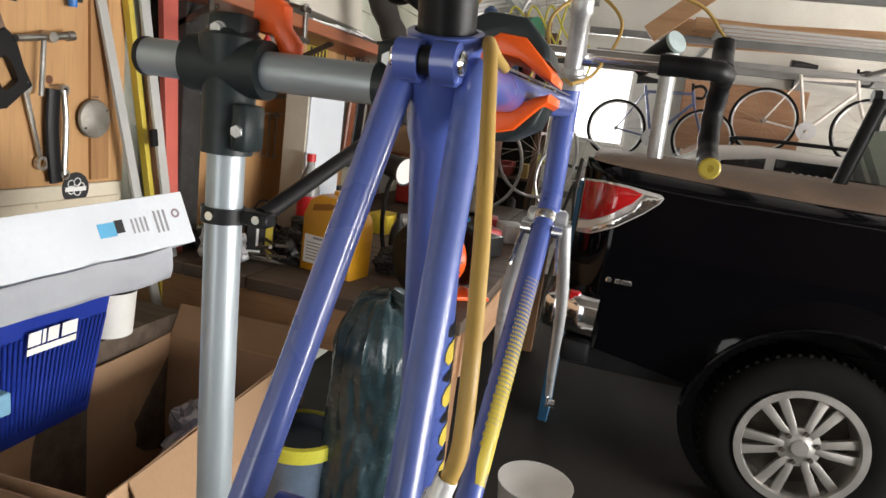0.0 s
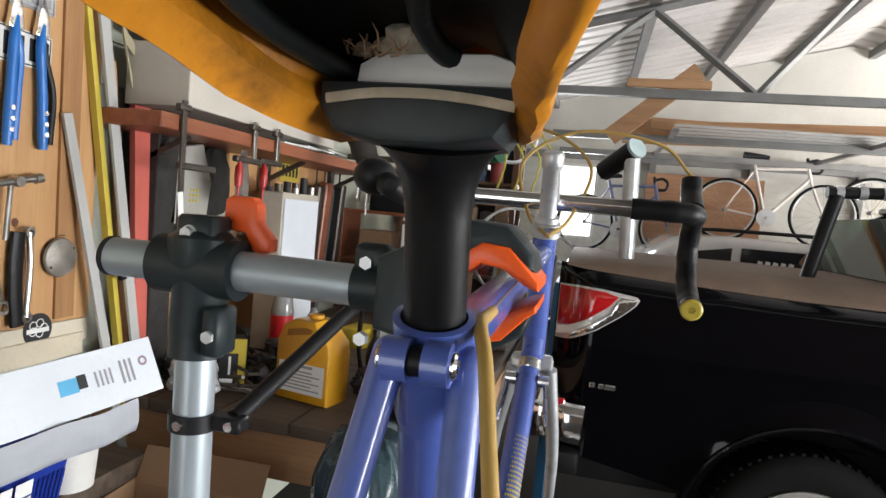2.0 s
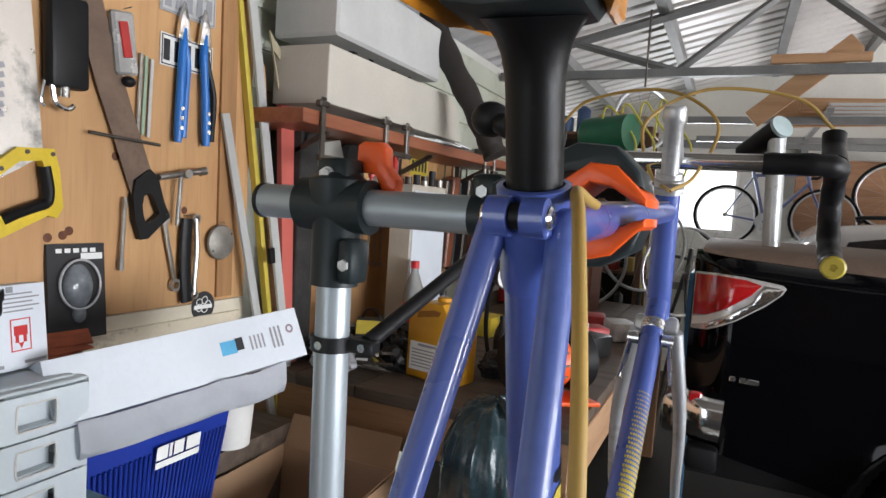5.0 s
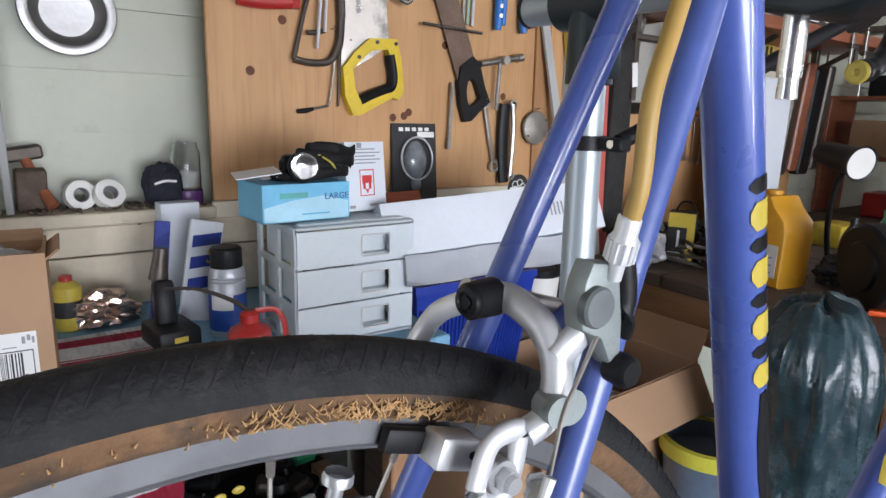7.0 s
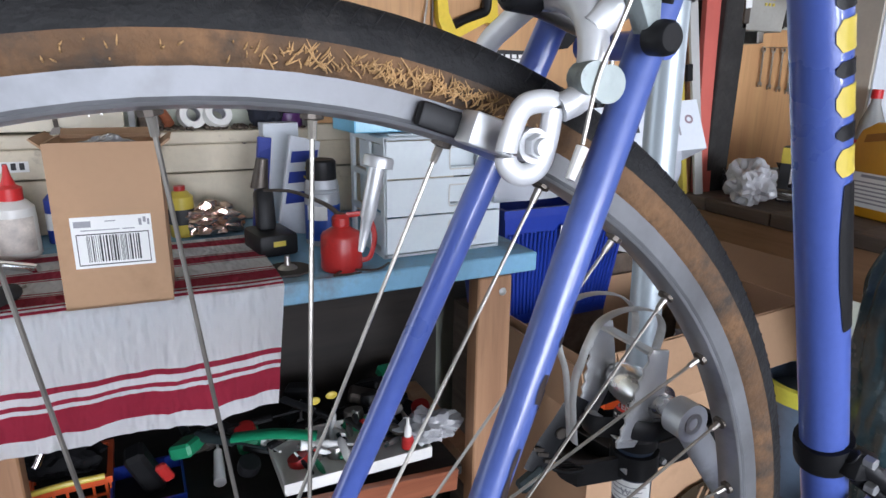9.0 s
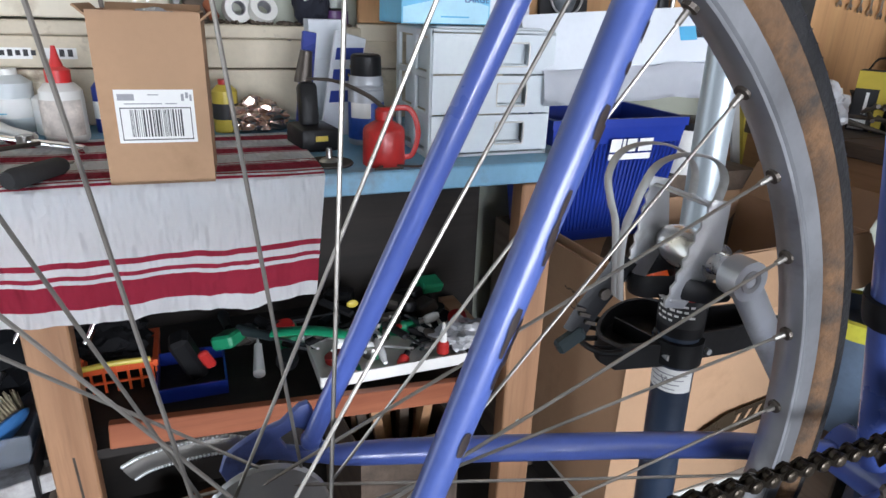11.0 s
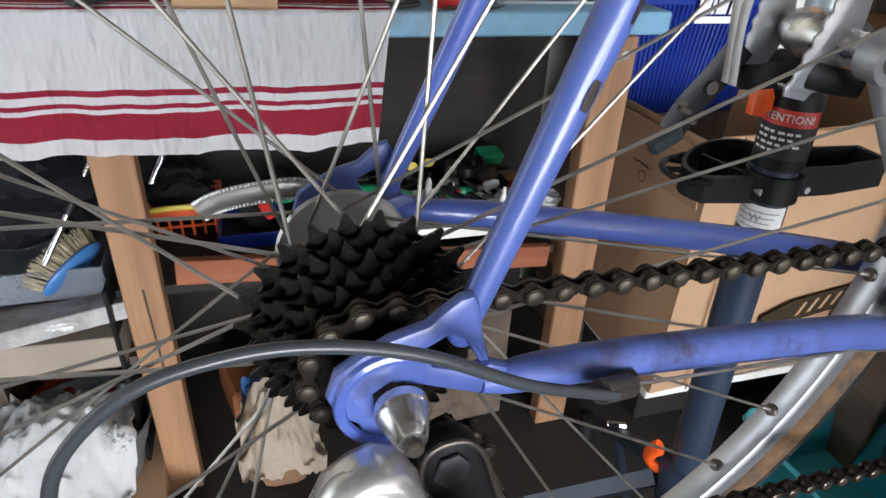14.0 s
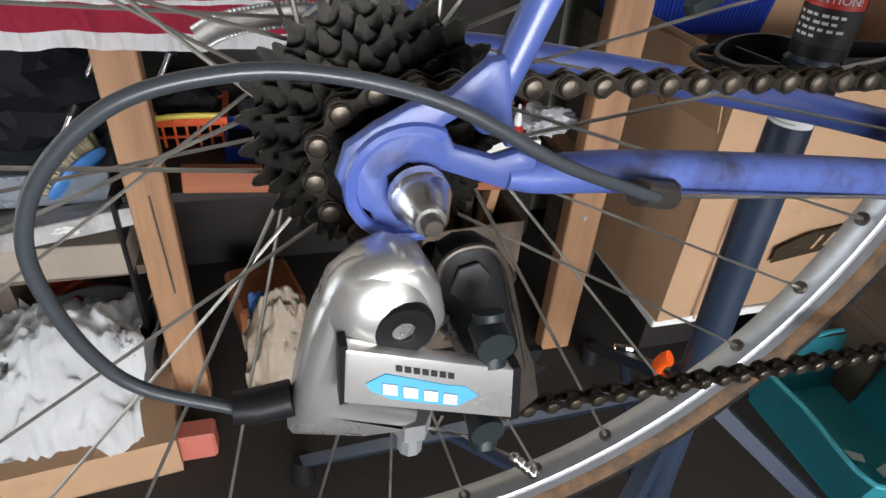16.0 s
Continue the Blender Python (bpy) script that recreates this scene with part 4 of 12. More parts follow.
# spokes, crossed three times, and nipples
for i in range(36):
    th = radians(2.5 + 10 * i)
    right = i % 2 == 0
    lead = 1 if (i // 2) % 2 else -1
    fx = 0.0172 if right else -0.0342
    fx += 0.0022 * (1 if lead > 0 else -1)
    ha = th + lead * radians(64)
    a = V(fx, 0.0222 * math.cos(ha), 0.0222 * math.sin(ha))
    b = V(0.0, 0.3058 * math.cos(th), 0.3058 * math.sin(th) + 0.008)
    bm = bmn()
    sweep(bm, [a, a.lerp(b, 0.5) + Vector((0.0004 * lead, 0, 0)), b], 0.00092, 6)
    part("spoke", bm, SPOKE_STEEL, wheel)
    d = (a - b).normalized()
    bm = bmn()
    cyl(bm, b - d * 0.001, b + d * 0.010, 0.0020, 0.0015, seg=8)
    part("nipple", bm, SPOKE_STEEL, wheel)
    if True:
        bm = bmn()
        lathe(bm, [(0.0043, -0.0012), (0.0042, 0.0010), (0.0020, 0.0016)], Matrix.Translation(V(0, 0.3040 * math.cos(th), 0.3040 * math.sin(th) + 0.008)) @ d.to_track_quat("Z", "Y").to_matrix().to_4x4(), 10)
        part("eyelet", bm, DARK_STEEL, wheel)
va = radians(77.5)
bm = bmn()
w0, w1 = Vector((0, math.cos(va), math.sin(va))), V(0, 0, 0)
mv = Matrix.Translation(w1 + w0 * 0.301) @ (-w0).to_track_quat("Z", "Y").to_matrix().to_4x4()
lathe(bm, [(0.0055, 0.0), (0.0060, 0.001), (0.0060, 0.004), (0.0031, 0.0045), (0.0031, 0.024), (0.0024, 0.025), (0.0016, 0.034), (0.0012, 0.038), (0, 0.038)], mv, 12)
part("valve", bm, DULL_SILVER, wheel, "brass-grey tyre valve with lock ring")


# cassette
def gear(bm, teeth, x, thick, r_in):
    rp = teeth * 0.0127 / (2 * math.pi)
    outer, inner = [], []
    for i in range(teeth):
        for f, r in ((0.0, rp - 0.0040), (0.10, rp - 0.0038), (0.19, rp - 0.0031), (0.27, rp - 0.0023), (0.325, rp - 0.0010), (0.37, rp + 0.0006), (0.415, rp + 0.0019), (0.465, rp + 0.0027), (0.535, rp + 0.0027), (0.585, rp + 0.0019), (0.63, rp + 0.0006), (0.675, rp - 0.0010), (0.73, rp - 0.0023), (0.81, rp - 0.0031), (0.90, rp - 0.0038)):
            a = 2 * math.pi * (i + f) / teeth
            outer.append((r * math.cos(a), r * math.sin(a)))
            inner.append((r_in * math.cos(a), r_in * math.sin(a)))
    ring_poly(bm, outer, inner, thick, side_m(x))


bm = bmn()
cyl(bm, V(0.0165, 0, 0), V(0.0585, 0, 0), 0.0165, seg=28)
cassette = part("cassette", bm, COG_STEEL, wheel, "oily black cassette")
TEETH = (24, 23, 21, 20, 18, 17, 15, 13)
for i, t in enumerate(TEETH):
    bm = bmn()
    gear(bm, t, 0.0190 + 0.00470 * i, 0.0013, 0.015)
    bmesh.ops.rotate(bm, verts=bm.verts, cent=V(0, 0, 0), matrix=Matrix.Rotation(radians(3.0 * i), 3, "X"))
    bmesh.ops.translate(bm, verts=bm.verts, vec=(0, 0.0005, -0.003))
    sp = part("sprocket", bm, COG_STEEL, cassette, smooth=12)
    sp.parent = wheel
    sp.matrix_parent_inverse = Matrix.Translation(-PLACE[wheel])


# chain
def chain_path():
    p = []
    rs = 13 * 0.0127 / (2 * math.pi)
    ring = 42 * 0.0127 / (2 * math.pi)
    p += [(0.0519 - 0.0082 * y / 0.4, y, rs + (BB[2] + ring - rs) * y / BB[1]) for y in np.linspace(0.4, 0.004, 40)]
    p += [(0.0519, rs * math.cos(radians(a)), rs * math.sin(radians(a))) for a in range(86, 290, 12)]
    gy, gz, gr = 0.026, -0.060, 0.0212
    p += [(0.0505, gy + gr * math.cos(radians(a)), gz + gr * math.sin(radians(a))) for a in range(150, -60, -14)]
    ty, tz = 0.056, -0.118
    p += [(0.0490, ty + gr * math.cos(radians(a)), tz + gr * math.sin(radians(a))) for a in range(140, 262, 14)]
    p += [(0.0490 - 0.0053 * (y - 0.07) / 0.36, y, tz - gr + (BB[2] - ring - tz + gr) * (y - ty) / (BB[1] - ty)) for y in np.linspace(0.07, 0.43, 40)]
    p += [(0.0437, BB[1] + ring * math.cos(radians(a)), BB[2] + ring * math.sin(radians(a))) for a in range(-88, 98, 8)]
    return [Vector(q) for q in p]


path = chain_path()
acc, pins, last = 0.0, [path[0]], path[0]
for q in path[1:] + [path[0]]:
    while (q - last).length > 1e-9 and acc + (q - last).length >= 0.0127:
        last = last.lerp(q, (0.0127 - acc) / (q - last).length)
        pins.append(last.copy())
        acc = 0.0
    acc += (q - last).length
    last = q
bm = bmn()
for q in pins:
    cyl(bm, V(q.x - 0.0040, q.y, q.z), V(q.x + 0.0038, q.y, q.z), 0.0026, seg=10)
    for r0, r1, x0, x1 in ((0.0038, 0.0036, 0.0040, 0.0045), (0.0036, 0.0029, 0.0045, 0.0051), (0.0029, 0.0012, 0.0051, 0.0055)):
        cyl(bm, V(q.x + x0, q.y, q.z), V(q.x + x1, q.y, q.z), r0, r1, seg=12)
    cyl(bm, V(q.x - 0.0016, q.y, q.z), V(q.x + 0.0016, q.y, q.z), 0.0037, seg=10)
chain = part("chain", bm, CHAIN_PIN, bike, "oily bicycle chain")


def link_mesh_bm(outer):
    bm = bmn()
    h = 0.0127 / 2
    n = 7
    prof = []
    for i in range(n):
        a = radians(-100 + 200 * i / (n - 1))
        prof.append((h + 0.0043 * math.cos(a), 0.0043 * math.sin(a)))
    prof += [(0, 0.0017)]
    for i in range(n):
        a = radians(80 + 200 * i / (n - 1))
        prof.append((-h + 0.0043 * math.cos(a), 0.0043 * math.sin(a)))
    prof += [(0, -0.0017)]
    x = 0.0031 if outer else 0.0020
    for s in (1, -1):
        prism(bm, prof, 0.0011, Matrix(((0, 0, 1, s * x - 0.00055), (1, 0, 0, 0), (0, 1, 0, 0), (0, 0, 0, 1))))
    return bm


made_link = {}
for i, (a, b) in enumerate(zip(pins, pins[1:])):
    if (b - a).length > 0.0131:
        continue
    mid = (a + b) / 2
    ang = math.atan2(b.z - a.z, b.y - a.y)
    m = Matrix.Translation(V(mid.x, mid.y, mid.z)) @ pose(0, 0, 0, math.degrees(ang), 0, 0)
    k = i % 2
    if k not in made_link:
        made_link[k] = part("chain_link", link_mesh_bm(k == 0), CHAIN_STEEL, chain, smooth=30)
        made_link[k].matrix_basis = m
    else:
        shared("chain_link", made_link[k], m, chain)

# rear derailleur
MECH_SILVER = pm("satin_silver", (0.66, 0.65, 0.63), 0.30, metal=0.8, var=0.05, scale=30, bump=0.02)
MECH_PLATE = pm("brushed_plate", (0.80, 0.78, 0.75), 0.3, metal=0.7, var=0.06, scale=30, bump=0.02)
bm = bmn()
prism(bm, [(-0.017, -0.011), (-0.008, -0.0075), (0.002, -0.012), (0.008, -0.023), (0.010, -0.034), (0.006, -0.043), (-0.004, -0.046), (-0.021, -0.041), (-0.0235, -0.066), (0.003, -0.079), (0.003, -0.086), (-0.017, -0.085), (-0.042, -0.077), (-0.038, -0.058), (-0.033, -0.036), (-0.026, -0.019)], 0.020, side_m(0.0755), 0.005)
mech = part("rear_derailleur", bm, MECH_SILVER, bike, "satin silver rear derailleur", smooth=50)
bm = bmn()
ball(bm, V(0.088, -0.011, -0.030), (0.0125, 0.0185, 0.0205), 24)
part("knuckle", bm, MECH_SILVER, mech, smooth=60)
bm = bmn()
lathe(bm, [(0.0096, 0.0), (0.0096, 0.0028), (0.0088, 0.0040), (0.0050, 0.0040), (0.0034, 0.0036), (0.0030, 0.0008), (0, 0.0008)], side_m(0.0965) @ Matrix.Translation((-0.005, -0.0305, 0)), 26)
part("mounting_bolt", bm, BLACK_PLASTIC, mech, "black mounting bolt with a hex socket")
bm = bmn()
pl = [(-0.0235, -0.0305), (0.031, -0.0500), (0.0335, -0.0745), (-0.0245, -0.0535)]
prism(bm, pl, 0.006, side_m(0.098), 0.0012)
plate = part("link_plate", bm, MECH_PLATE, mech, "bright link plate with a blue arrow-shaped mark")
bm = bmn()
prism(bm, [(-0.0250, -0.0295), (-0.0225, -0.0295), (-0.0228, -0.054), (-0.0255, -0.054)], 0.0062, side_m(0.0975))
prism(bm, [(0.0305, -0.0490), (0.0335, -0.0500), (0.0365, -0.0755), (0.0330, -0.0760)], 0.0062, side_m(0.0972))
part("link_end", bm, BLACK_PLASTIC, plate)
bm = bmn()
prism(bm, [(-0.0175, -0.0455), (-0.0115, -0.0425), (0.008, -0.0515), (0.0145, -0.0535), (0.0195, -0.0590), (0.0125, -0.0625), (-0.009, -0.0545), (-0.0160, -0.0490)], 0.0004, side_m(0.1041))
part("arrow_mark", bm, BLUE_INK, plate, "blue arrow mark", smooth=0)
bm = bmn()
for i in range(4):
    u = -0.0125 + 0.0066 * i
    v = -0.0465 - 0.0029 * i
    prism(bm, [(u, v + 0.0006), (u + 0.0046, v - 0.0012), (u + 0.0048, v - 0.0058), (u + 0.0002, v - 0.0042)], 0.0004, side_m(0.1047))
part("print", bm, WHITE_PAPER, plate, smooth=0)
bm = bmn()
for i in range(7):
    u = -0.0085 + 0.0028 * i
    v = -0.0395 - 0.0011 * i
    prism(bm, [(u, v), (u + 0.0020, v - 0.0007), (u + 0.0021, v - 0.0030), (u + 0.0001, v - 0.0023)], 0.0004, side_m(0.1042))
part("print", bm, INK, plate, smooth=0)
for u, v in ((0.024, -0.040), (0.026, -0.082)):
    bm = bmn()
    cyl(bm, V(0.092, u, v), V(0.103, u, v), 0.0062, seg=18)
    cyl(bm, V(0.092, u, v + 0.006), V(0.100, u, v - 0.010), 0.0052, seg=14)
    part("pivot", bm, DARK_GREY, mech)
bm = bmn()
cg = [(0.021, -0.049), (0.033, -0.044), (0.047, -0.062), (0.066, -0.104), (0.072, -0.128), (0.060, -0.142), (0.044, -0.132), (0.030, -0.095), (0.020, -0.070)]
prism(bm, cg, 0.002, side_m(0.0525), 0.0006)
prism(bm, cg, 0.002, side_m(0.0365), 0.0006)
cage = part("cage", bm, DARK_STEEL, mech, "dark pulley cage")
bm = bmn()
knuckle = [(0.012, -0.034), (0.013, -0.026), (0.019, -0.022), (0.027, -0.022), (0.034, -0.027), (0.039, -0.040), (0.044, -0.058), (0.049, -0.075), (0.046, -0.088), (0.036, -0.092), (0.024, -0.070), (0.015, -0.050)]
prism(bm, knuckle, 0.012, side_m(0.060), 0.004)
kn = part("cage_knuckle", bm, BLACK_PLASTIC, mech, "black lower knuckle in shade")
bm = bmn()
sweep(bm, curve([V(0.0735, u, v) for u, v in [(0.017, -0.060), (0.0125, -0.044), (0.012, -0.033), (0.0145, -0.025), (0.021, -0.0215), (0.029, -0.0225), (0.036, -0.031), (0.041, -0.046), (0.047, -0.066), (0.052, -0.084)]], 5), 0.0011, 8)
part("steel_edge", bm, DARK_STEEL, kn, "bright worn steel edge of the cage")
# black plate on the knuckle paints the shade of a hollow
bm = bmn()
prism(bm, [(0.0165, -0.040), (0.019, -0.030), (0.026, -0.028), (0.031, -0.034), (0.030, -0.042), (0.022, -0.046)], 0.002, side_m(0.0722), 0.0008)
part("recess", bm, INK, kn, "dark plate painted as the shade in the cage's hollow")
bm = bmn()
sweep(bm, curve([V(0.0780 + 0.0015 * math.cos(i * 1.4), 0.0105 + 0.0022 * math.cos(i * 0.9) + 0.0004 * i, -0.0405 - 0.0011 * i + 0.0020 * math.sin(i * 0.9)) for i in range(18)], 3), 0.0007, 6)
part("spring", bm, STEEL, kn, "small coiled spring")
for gy, gz in ((0.026, -0.060), (0.056, -0.118)):
    bm = bmn()
    outer, inner = [], []
    for i in range(40):
        a = 2 * math.pi * i / 40
        r = 0.0190 + 0.0030 * math.cos(10 * a)
        outer.append((gy + r * math.cos(a), gz + r * math.sin(a)))
        inner.append((gy + 0.004 * math.cos(a), gz + 0.004 * math.sin(a)))
    ring_poly(bm, outer, inner, 0.0035, side_m(0.0428))
    cyl(bm, V(0.037, gy, gz), V(0.0555, gy, gz), 0.004, seg=12)
    part("pulley", bm, BLACK_PLASTIC, mech)
bm = bmn()
sweep(bm, [V(0.089, -0.0395, -0.0640), V(0.089, -0.0500, -0.0655), V(0.089, -0.0580, -0.0650)], [0.0062, 0.0062, 0.0052], 16)
part("barrel_adjuster", bm, BLACK_PLASTIC, mech, "black cable barrel adjuster")
bm = bmn()
cyl(bm, V(0.090, 0.001, -0.080), V(0.090, 0.001, -0.088), 0.0075, seg=6)
cyl(bm, V(0.090, 0.001, -0.088), V(0.090, 0.001, -0.099), 0.0048, seg=10)
part("pinch_bolt", bm, DULL_SILVER, mech)
bm = bmn()
for i in range(7):
    c = V(0.092, 0.0445, -0.1160).lerp(V(0.093, 0.0540, -0.1275), i / 6)
    ball(bm, c, (0.0026, 0.0026, 0.0026) if i % 2 == 0 else (0.0019, 0.0019, 0.0019), 8)
sweep(bm, curve([V(0.090, 0.003, -0.088), V(0.091, 0.022, -0.0975), V(0.092, 0.0445, -0.1160)], 5), 0.00085, 6)
part("cable_end", bm, SILVER, mech, "bare cable with a crimped silver end")
bm = bmn()
LOOP = [(-0.0565, -0.0660), (-0.0860, -0.0450), (-0.0975, -0.0080), (-0.0925, 0.0180), (-0.0720, 0.0388), (-0.0460, 0.0458), (-0.0200, 0.0442), (0.0085, 0.0352), (0.0420, 0.0160), (0.0800, -0.0010)]
LX = [0.089, 0.090, 0.091, 0.091, 0.091, 0.0905, 0.090, 0.090, 0.0885, 0.084]
sweep(bm, curve([V(x, y, z) for x, (y, z) in zip(LX, LOOP)], 9), 0.0021, 14)
part("cable_loop", bm, GREY_CABLE, bike, "grey derailleur cable housing in a wide loop", smooth=60)
bm = bmn()
cyl(bm, V(0.082, 0.074, 0.0005), V(0.0745, 0.092, -0.0070), 0.0047, seg=14)
box(bm, V(0.0730, 0.090, -0.0065), (0.006, 0.012, 0.008), bev=0.001)
part("cable_stop", bm, DARK_STEEL, bike, "grimy cable stop")
bm = bmn()
sweep(bm, [V(0.074, 0.092, -0.0075), V(0.056, 0.23, -0.030), V(0.02, 0.44, -0.098)], 0.0008, 6)
part("gear_cable", bm, SPOKE_STEEL, bike)

# rear brake caliper
CAST_GREY = pm("cast_grey", (0.30, 0.34, 0.33), 0.5, metal=0.3, var=0.18, scale=50, dirt=((0.12, 0.12, 0.11), 0.58, 0.8, 60))
SATIN = pm("satin_alloy", (0.72, 0.73, 0.74), 0.42, metal=0.4, var=0.08, scale=40, fine=200, bump=0.02, dirt=((0.34, 0.31, 0.27), 0.66, 0.85, 40))
bm = bmn()
arm_line = curve([V(0.006, 0.122, 0.3545), V(0.014, 0.130, 0.3545), V(0.023, 0.1305, 0.3530), V(0.033, 0.1305, 0.3490), V(0.0400, 0.1300, 0.3420), V(0.0435, 0.1290, 0.3330), V(0.0437, 0.1275, 0.3240), V(0.0425, 0.1245, 0.3170), V(0.041, 0.1180, 0.3135)], 4)
sweep(bm, arm_line, [0.0063 - 0.0012 * i / len(arm_line) for i in range(len(arm_line))], 16)
caliper = part("brake_caliper", bm, SATIN, bike, "satin alloy side-pull brake caliper", smooth=60)
bm = bmn()
sweep(bm, curve([V(0.0405, 0.1150, 0.3155), V(0.0405, 0.1035, 0.3145), V(0.0405, 0.0985, 0.3050), V(0.0405, 0.0970, 0.2955), V(0.0405, 0.1030, 0.2905), V(0.0405, 0.1105, 0.2930), V(0.0405, 0.1135, 0.3000), V(0.0405, 0.1150, 0.3090)], 5, True), 0.0030, 10, closed=True, flat=(0.0030, 0.0042))
part("pad_slot", bm, SATIN, caliper, smooth=60)
bm = bmn()
cyl(bm, V(0.036, 0.1065, 0.3010), V(0.0475, 0.1065, 0.3010), 0.0044, seg=6)
cyl(bm, V(0.0475, 0.1065, 0.3010), V(0.0500, 0.1065, 0.3010), 0.0032, seg=12)
cyl(bm, V(0.0375, 0.1065, 0.3010), V(0.0435, 0.1065, 0.3010), 0.0062, seg=16)
part("pad_nut", bm, DULL_SILVER, caliper)
bm = bmn()
box(bm, V(0.0215, 0.0995, 0.3035), (0.013, 0.019, 0.0125), rot=(-19, 0, 0), bev=0.0015, seg=2)
part("pad_holder", bm, SATIN, caliper, "alloy brake pad holder")
bm = bmn()
cyl(bm, V(0.0275, 0.1050, 0.3022), V(0.0285, 0.1050, 0.3022), 0.0016, seg=10)
part("rivet_hole", bm, INK, caliper)
bm = bmn()
box(bm, V(0.0145, 0.094, 0.3050), (0.0055, 0.040, 0.0095), rot=(-18, 0, 0), bev=0.0015, seg=2)
part("brake_pad", bm, BLACK_PLASTIC, caliper)
bm = bmn()
sweep(bm, curve([V(0.0, 0.130, 0.3520), V(-0.012, 0.1285, 0.3460), V(-0.025, 0.1270, 0.3390), V(-0.036, 0.1270, 0.3290), V(-0.041, 0.122, 0.3150), V(-0.040, 0.114, 0.3050), V(-0.038, 0.110, 0.2950)], 5), 0.0050, 14)
part("brake_arm", bm, SATIN, caliper, "second brake arm", smooth=60)
bm = bmn()
sweep(bm, curve([V(0.043, 0.1290, 0.3400), V(0.044, 0.1350, 0.3460), V(0.0455, 0.1430, 0.3530)], 5), 0.0052, 12, flat=(0.0040, 0.0058))
part("cable_arm", bm, SATIN, caliper, "short arm to the cable", smooth=60)
bm = bmn()
lathe(bm, [(0, 0), (0.0022, 0), (0.0026, 0.0008), (0.0034, 0.0008), (0.0040, -0.0004), (0.0058, 0.0002), (0.0066, 0.0016), (0.0072, 0.0020), (0.0078, 0.0150), (0, 0.0150)], Matrix.Translation(V(0.0115, 0.1115, 0.3550)) @ (V(0.009, 0.130, 0.3545) - V(0.0115, 0.1115, 0.3550)).to_track_quat("Z", "Y").to_matrix().to_4x4(), 24)
part("pivot_cap", bm, BLACK_PLASTIC, caliper, "black cap of the pivot bolt")
bm = bmn()
cyl(bm, V(0.0, 0.12, 0.356), V(0.0, 0.172, 0.340), 0.0045, seg=12)
part("pivot_bolt", bm, STEEL, caliper)
bm = bmn()
prism(bm, [(0.129, 0.378), (0.139, 0.3765), (0.143, 0.370), (0.146, 0.355), (0.147, 0.339), (0.142, 0.339), (0.136, 0.350), (0.126, 0.355), (0.1245, 0.364), (0.126, 0.372)], 0.009, side_m(0.0475), 0.0014)
qr = part("release_cam", bm, CAST_GREY, caliper, "grey cast quick-release plate")
bm = bmn()
lathe(bm, [(0.0072, -0.001), (0.0072, 0.0022), (0.0064, 0.0032), (0, 0.0034)], side_m(0.0565) @ Matrix.Translation((0.1305, 0.3630, 0)), 28)
part("cam_button", bm, pm("worn_grey_cap", (0.16, 0.18, 0.18), 0.5, metal=0.3, var=0.2, scale=60), qr, "round grey button")
bm = bmn()
sweep(bm, curve([V(0.0560, 0.1455, 0.3755), V(0.0565, 0.1472, 0.366), V(0.0565, 0.1482, 0.357), V(0.0550, 0.1480, 0.349)], 5), 0.0030, 10, flat=(0.0022, 0.0036))
lathe(bm, [(0, 0.0094), (0.0046, 0.0094), (0.0058, 0.0080), (0.0062, 0.0050), (0.0058, 0.0), (0, 0)], side_m(0.0530) @ Matrix.Translation((0.1465, 0.3375, 0)), 22)
part("release_lever", bm, BLACK_PLASTIC, caliper, "black release lever with a round end")
bm = bmn()
mm = Matrix.Translation(V(0.0570, 0.1385, 0.3735)) @ (V(0.0625, 0.1375, 0.3955) - V(0.0570, 0.1385, 0.3735)).to_track_quat("Z", "Y").to_matrix().to_4x4()
lathe(bm, [(0.0028, -0.002), (0.0028, 0.004), (0.0048, 0.005), (0.0048, 0.013), (0.0040, 0.0145), (0.0040, 0.020), (0.0033, 0.021)], mm, 14)
for k in range(12):
    w = 2 * math.pi * k / 12
    cyl(bm, mm @ Vector((0.0048 * math.cos(w), 0.0048 * math.sin(w), 0.0055)), mm @ Vector((0.0048 * math.cos(w), 0.0048 * math.sin(w), 0.0125)), 0.0007, seg=5)
part("cable_adjuster", bm, SATIN, caliper, "knurled cable adjuster")
bm = bmn()
sweep(bm, curve([V(0.0560, 0.134, 0.352), V(0.0535, 0.130, 0.338), V(0.0520, 0.125, 0.324), V(0.0520, 0.1205, 0.302)], 5), 0.00085, 6)
part("brake_wire", bm, SPOKE_STEEL, caliper)
bm = bmn()
cyl(bm, V(0.0415, 0.1260, 0.3240), V(0.0515, 0.1245, 0.3240), 0.0058, seg=18)
part("anchor_bolt", bm, CAST_GREY, caliper)
bm = bmn()
cyl(bm, V(0.0435, 0.1340, 0.3220), V(0.0480, 0.1335, 0.3220), 0.0068, seg=18)
part("anchor_washer", bm, CAST_GREY, caliper)
bm = bmn()
cyl(bm, V(0.0522, 0.1205, 0.3010), V(0.0528, 0.1155, 0.2900), 0.0024, 0.0018, seg=10)
part("wire_end", bm, WHITE_PLASTIC, caliper, "white wire end cap")

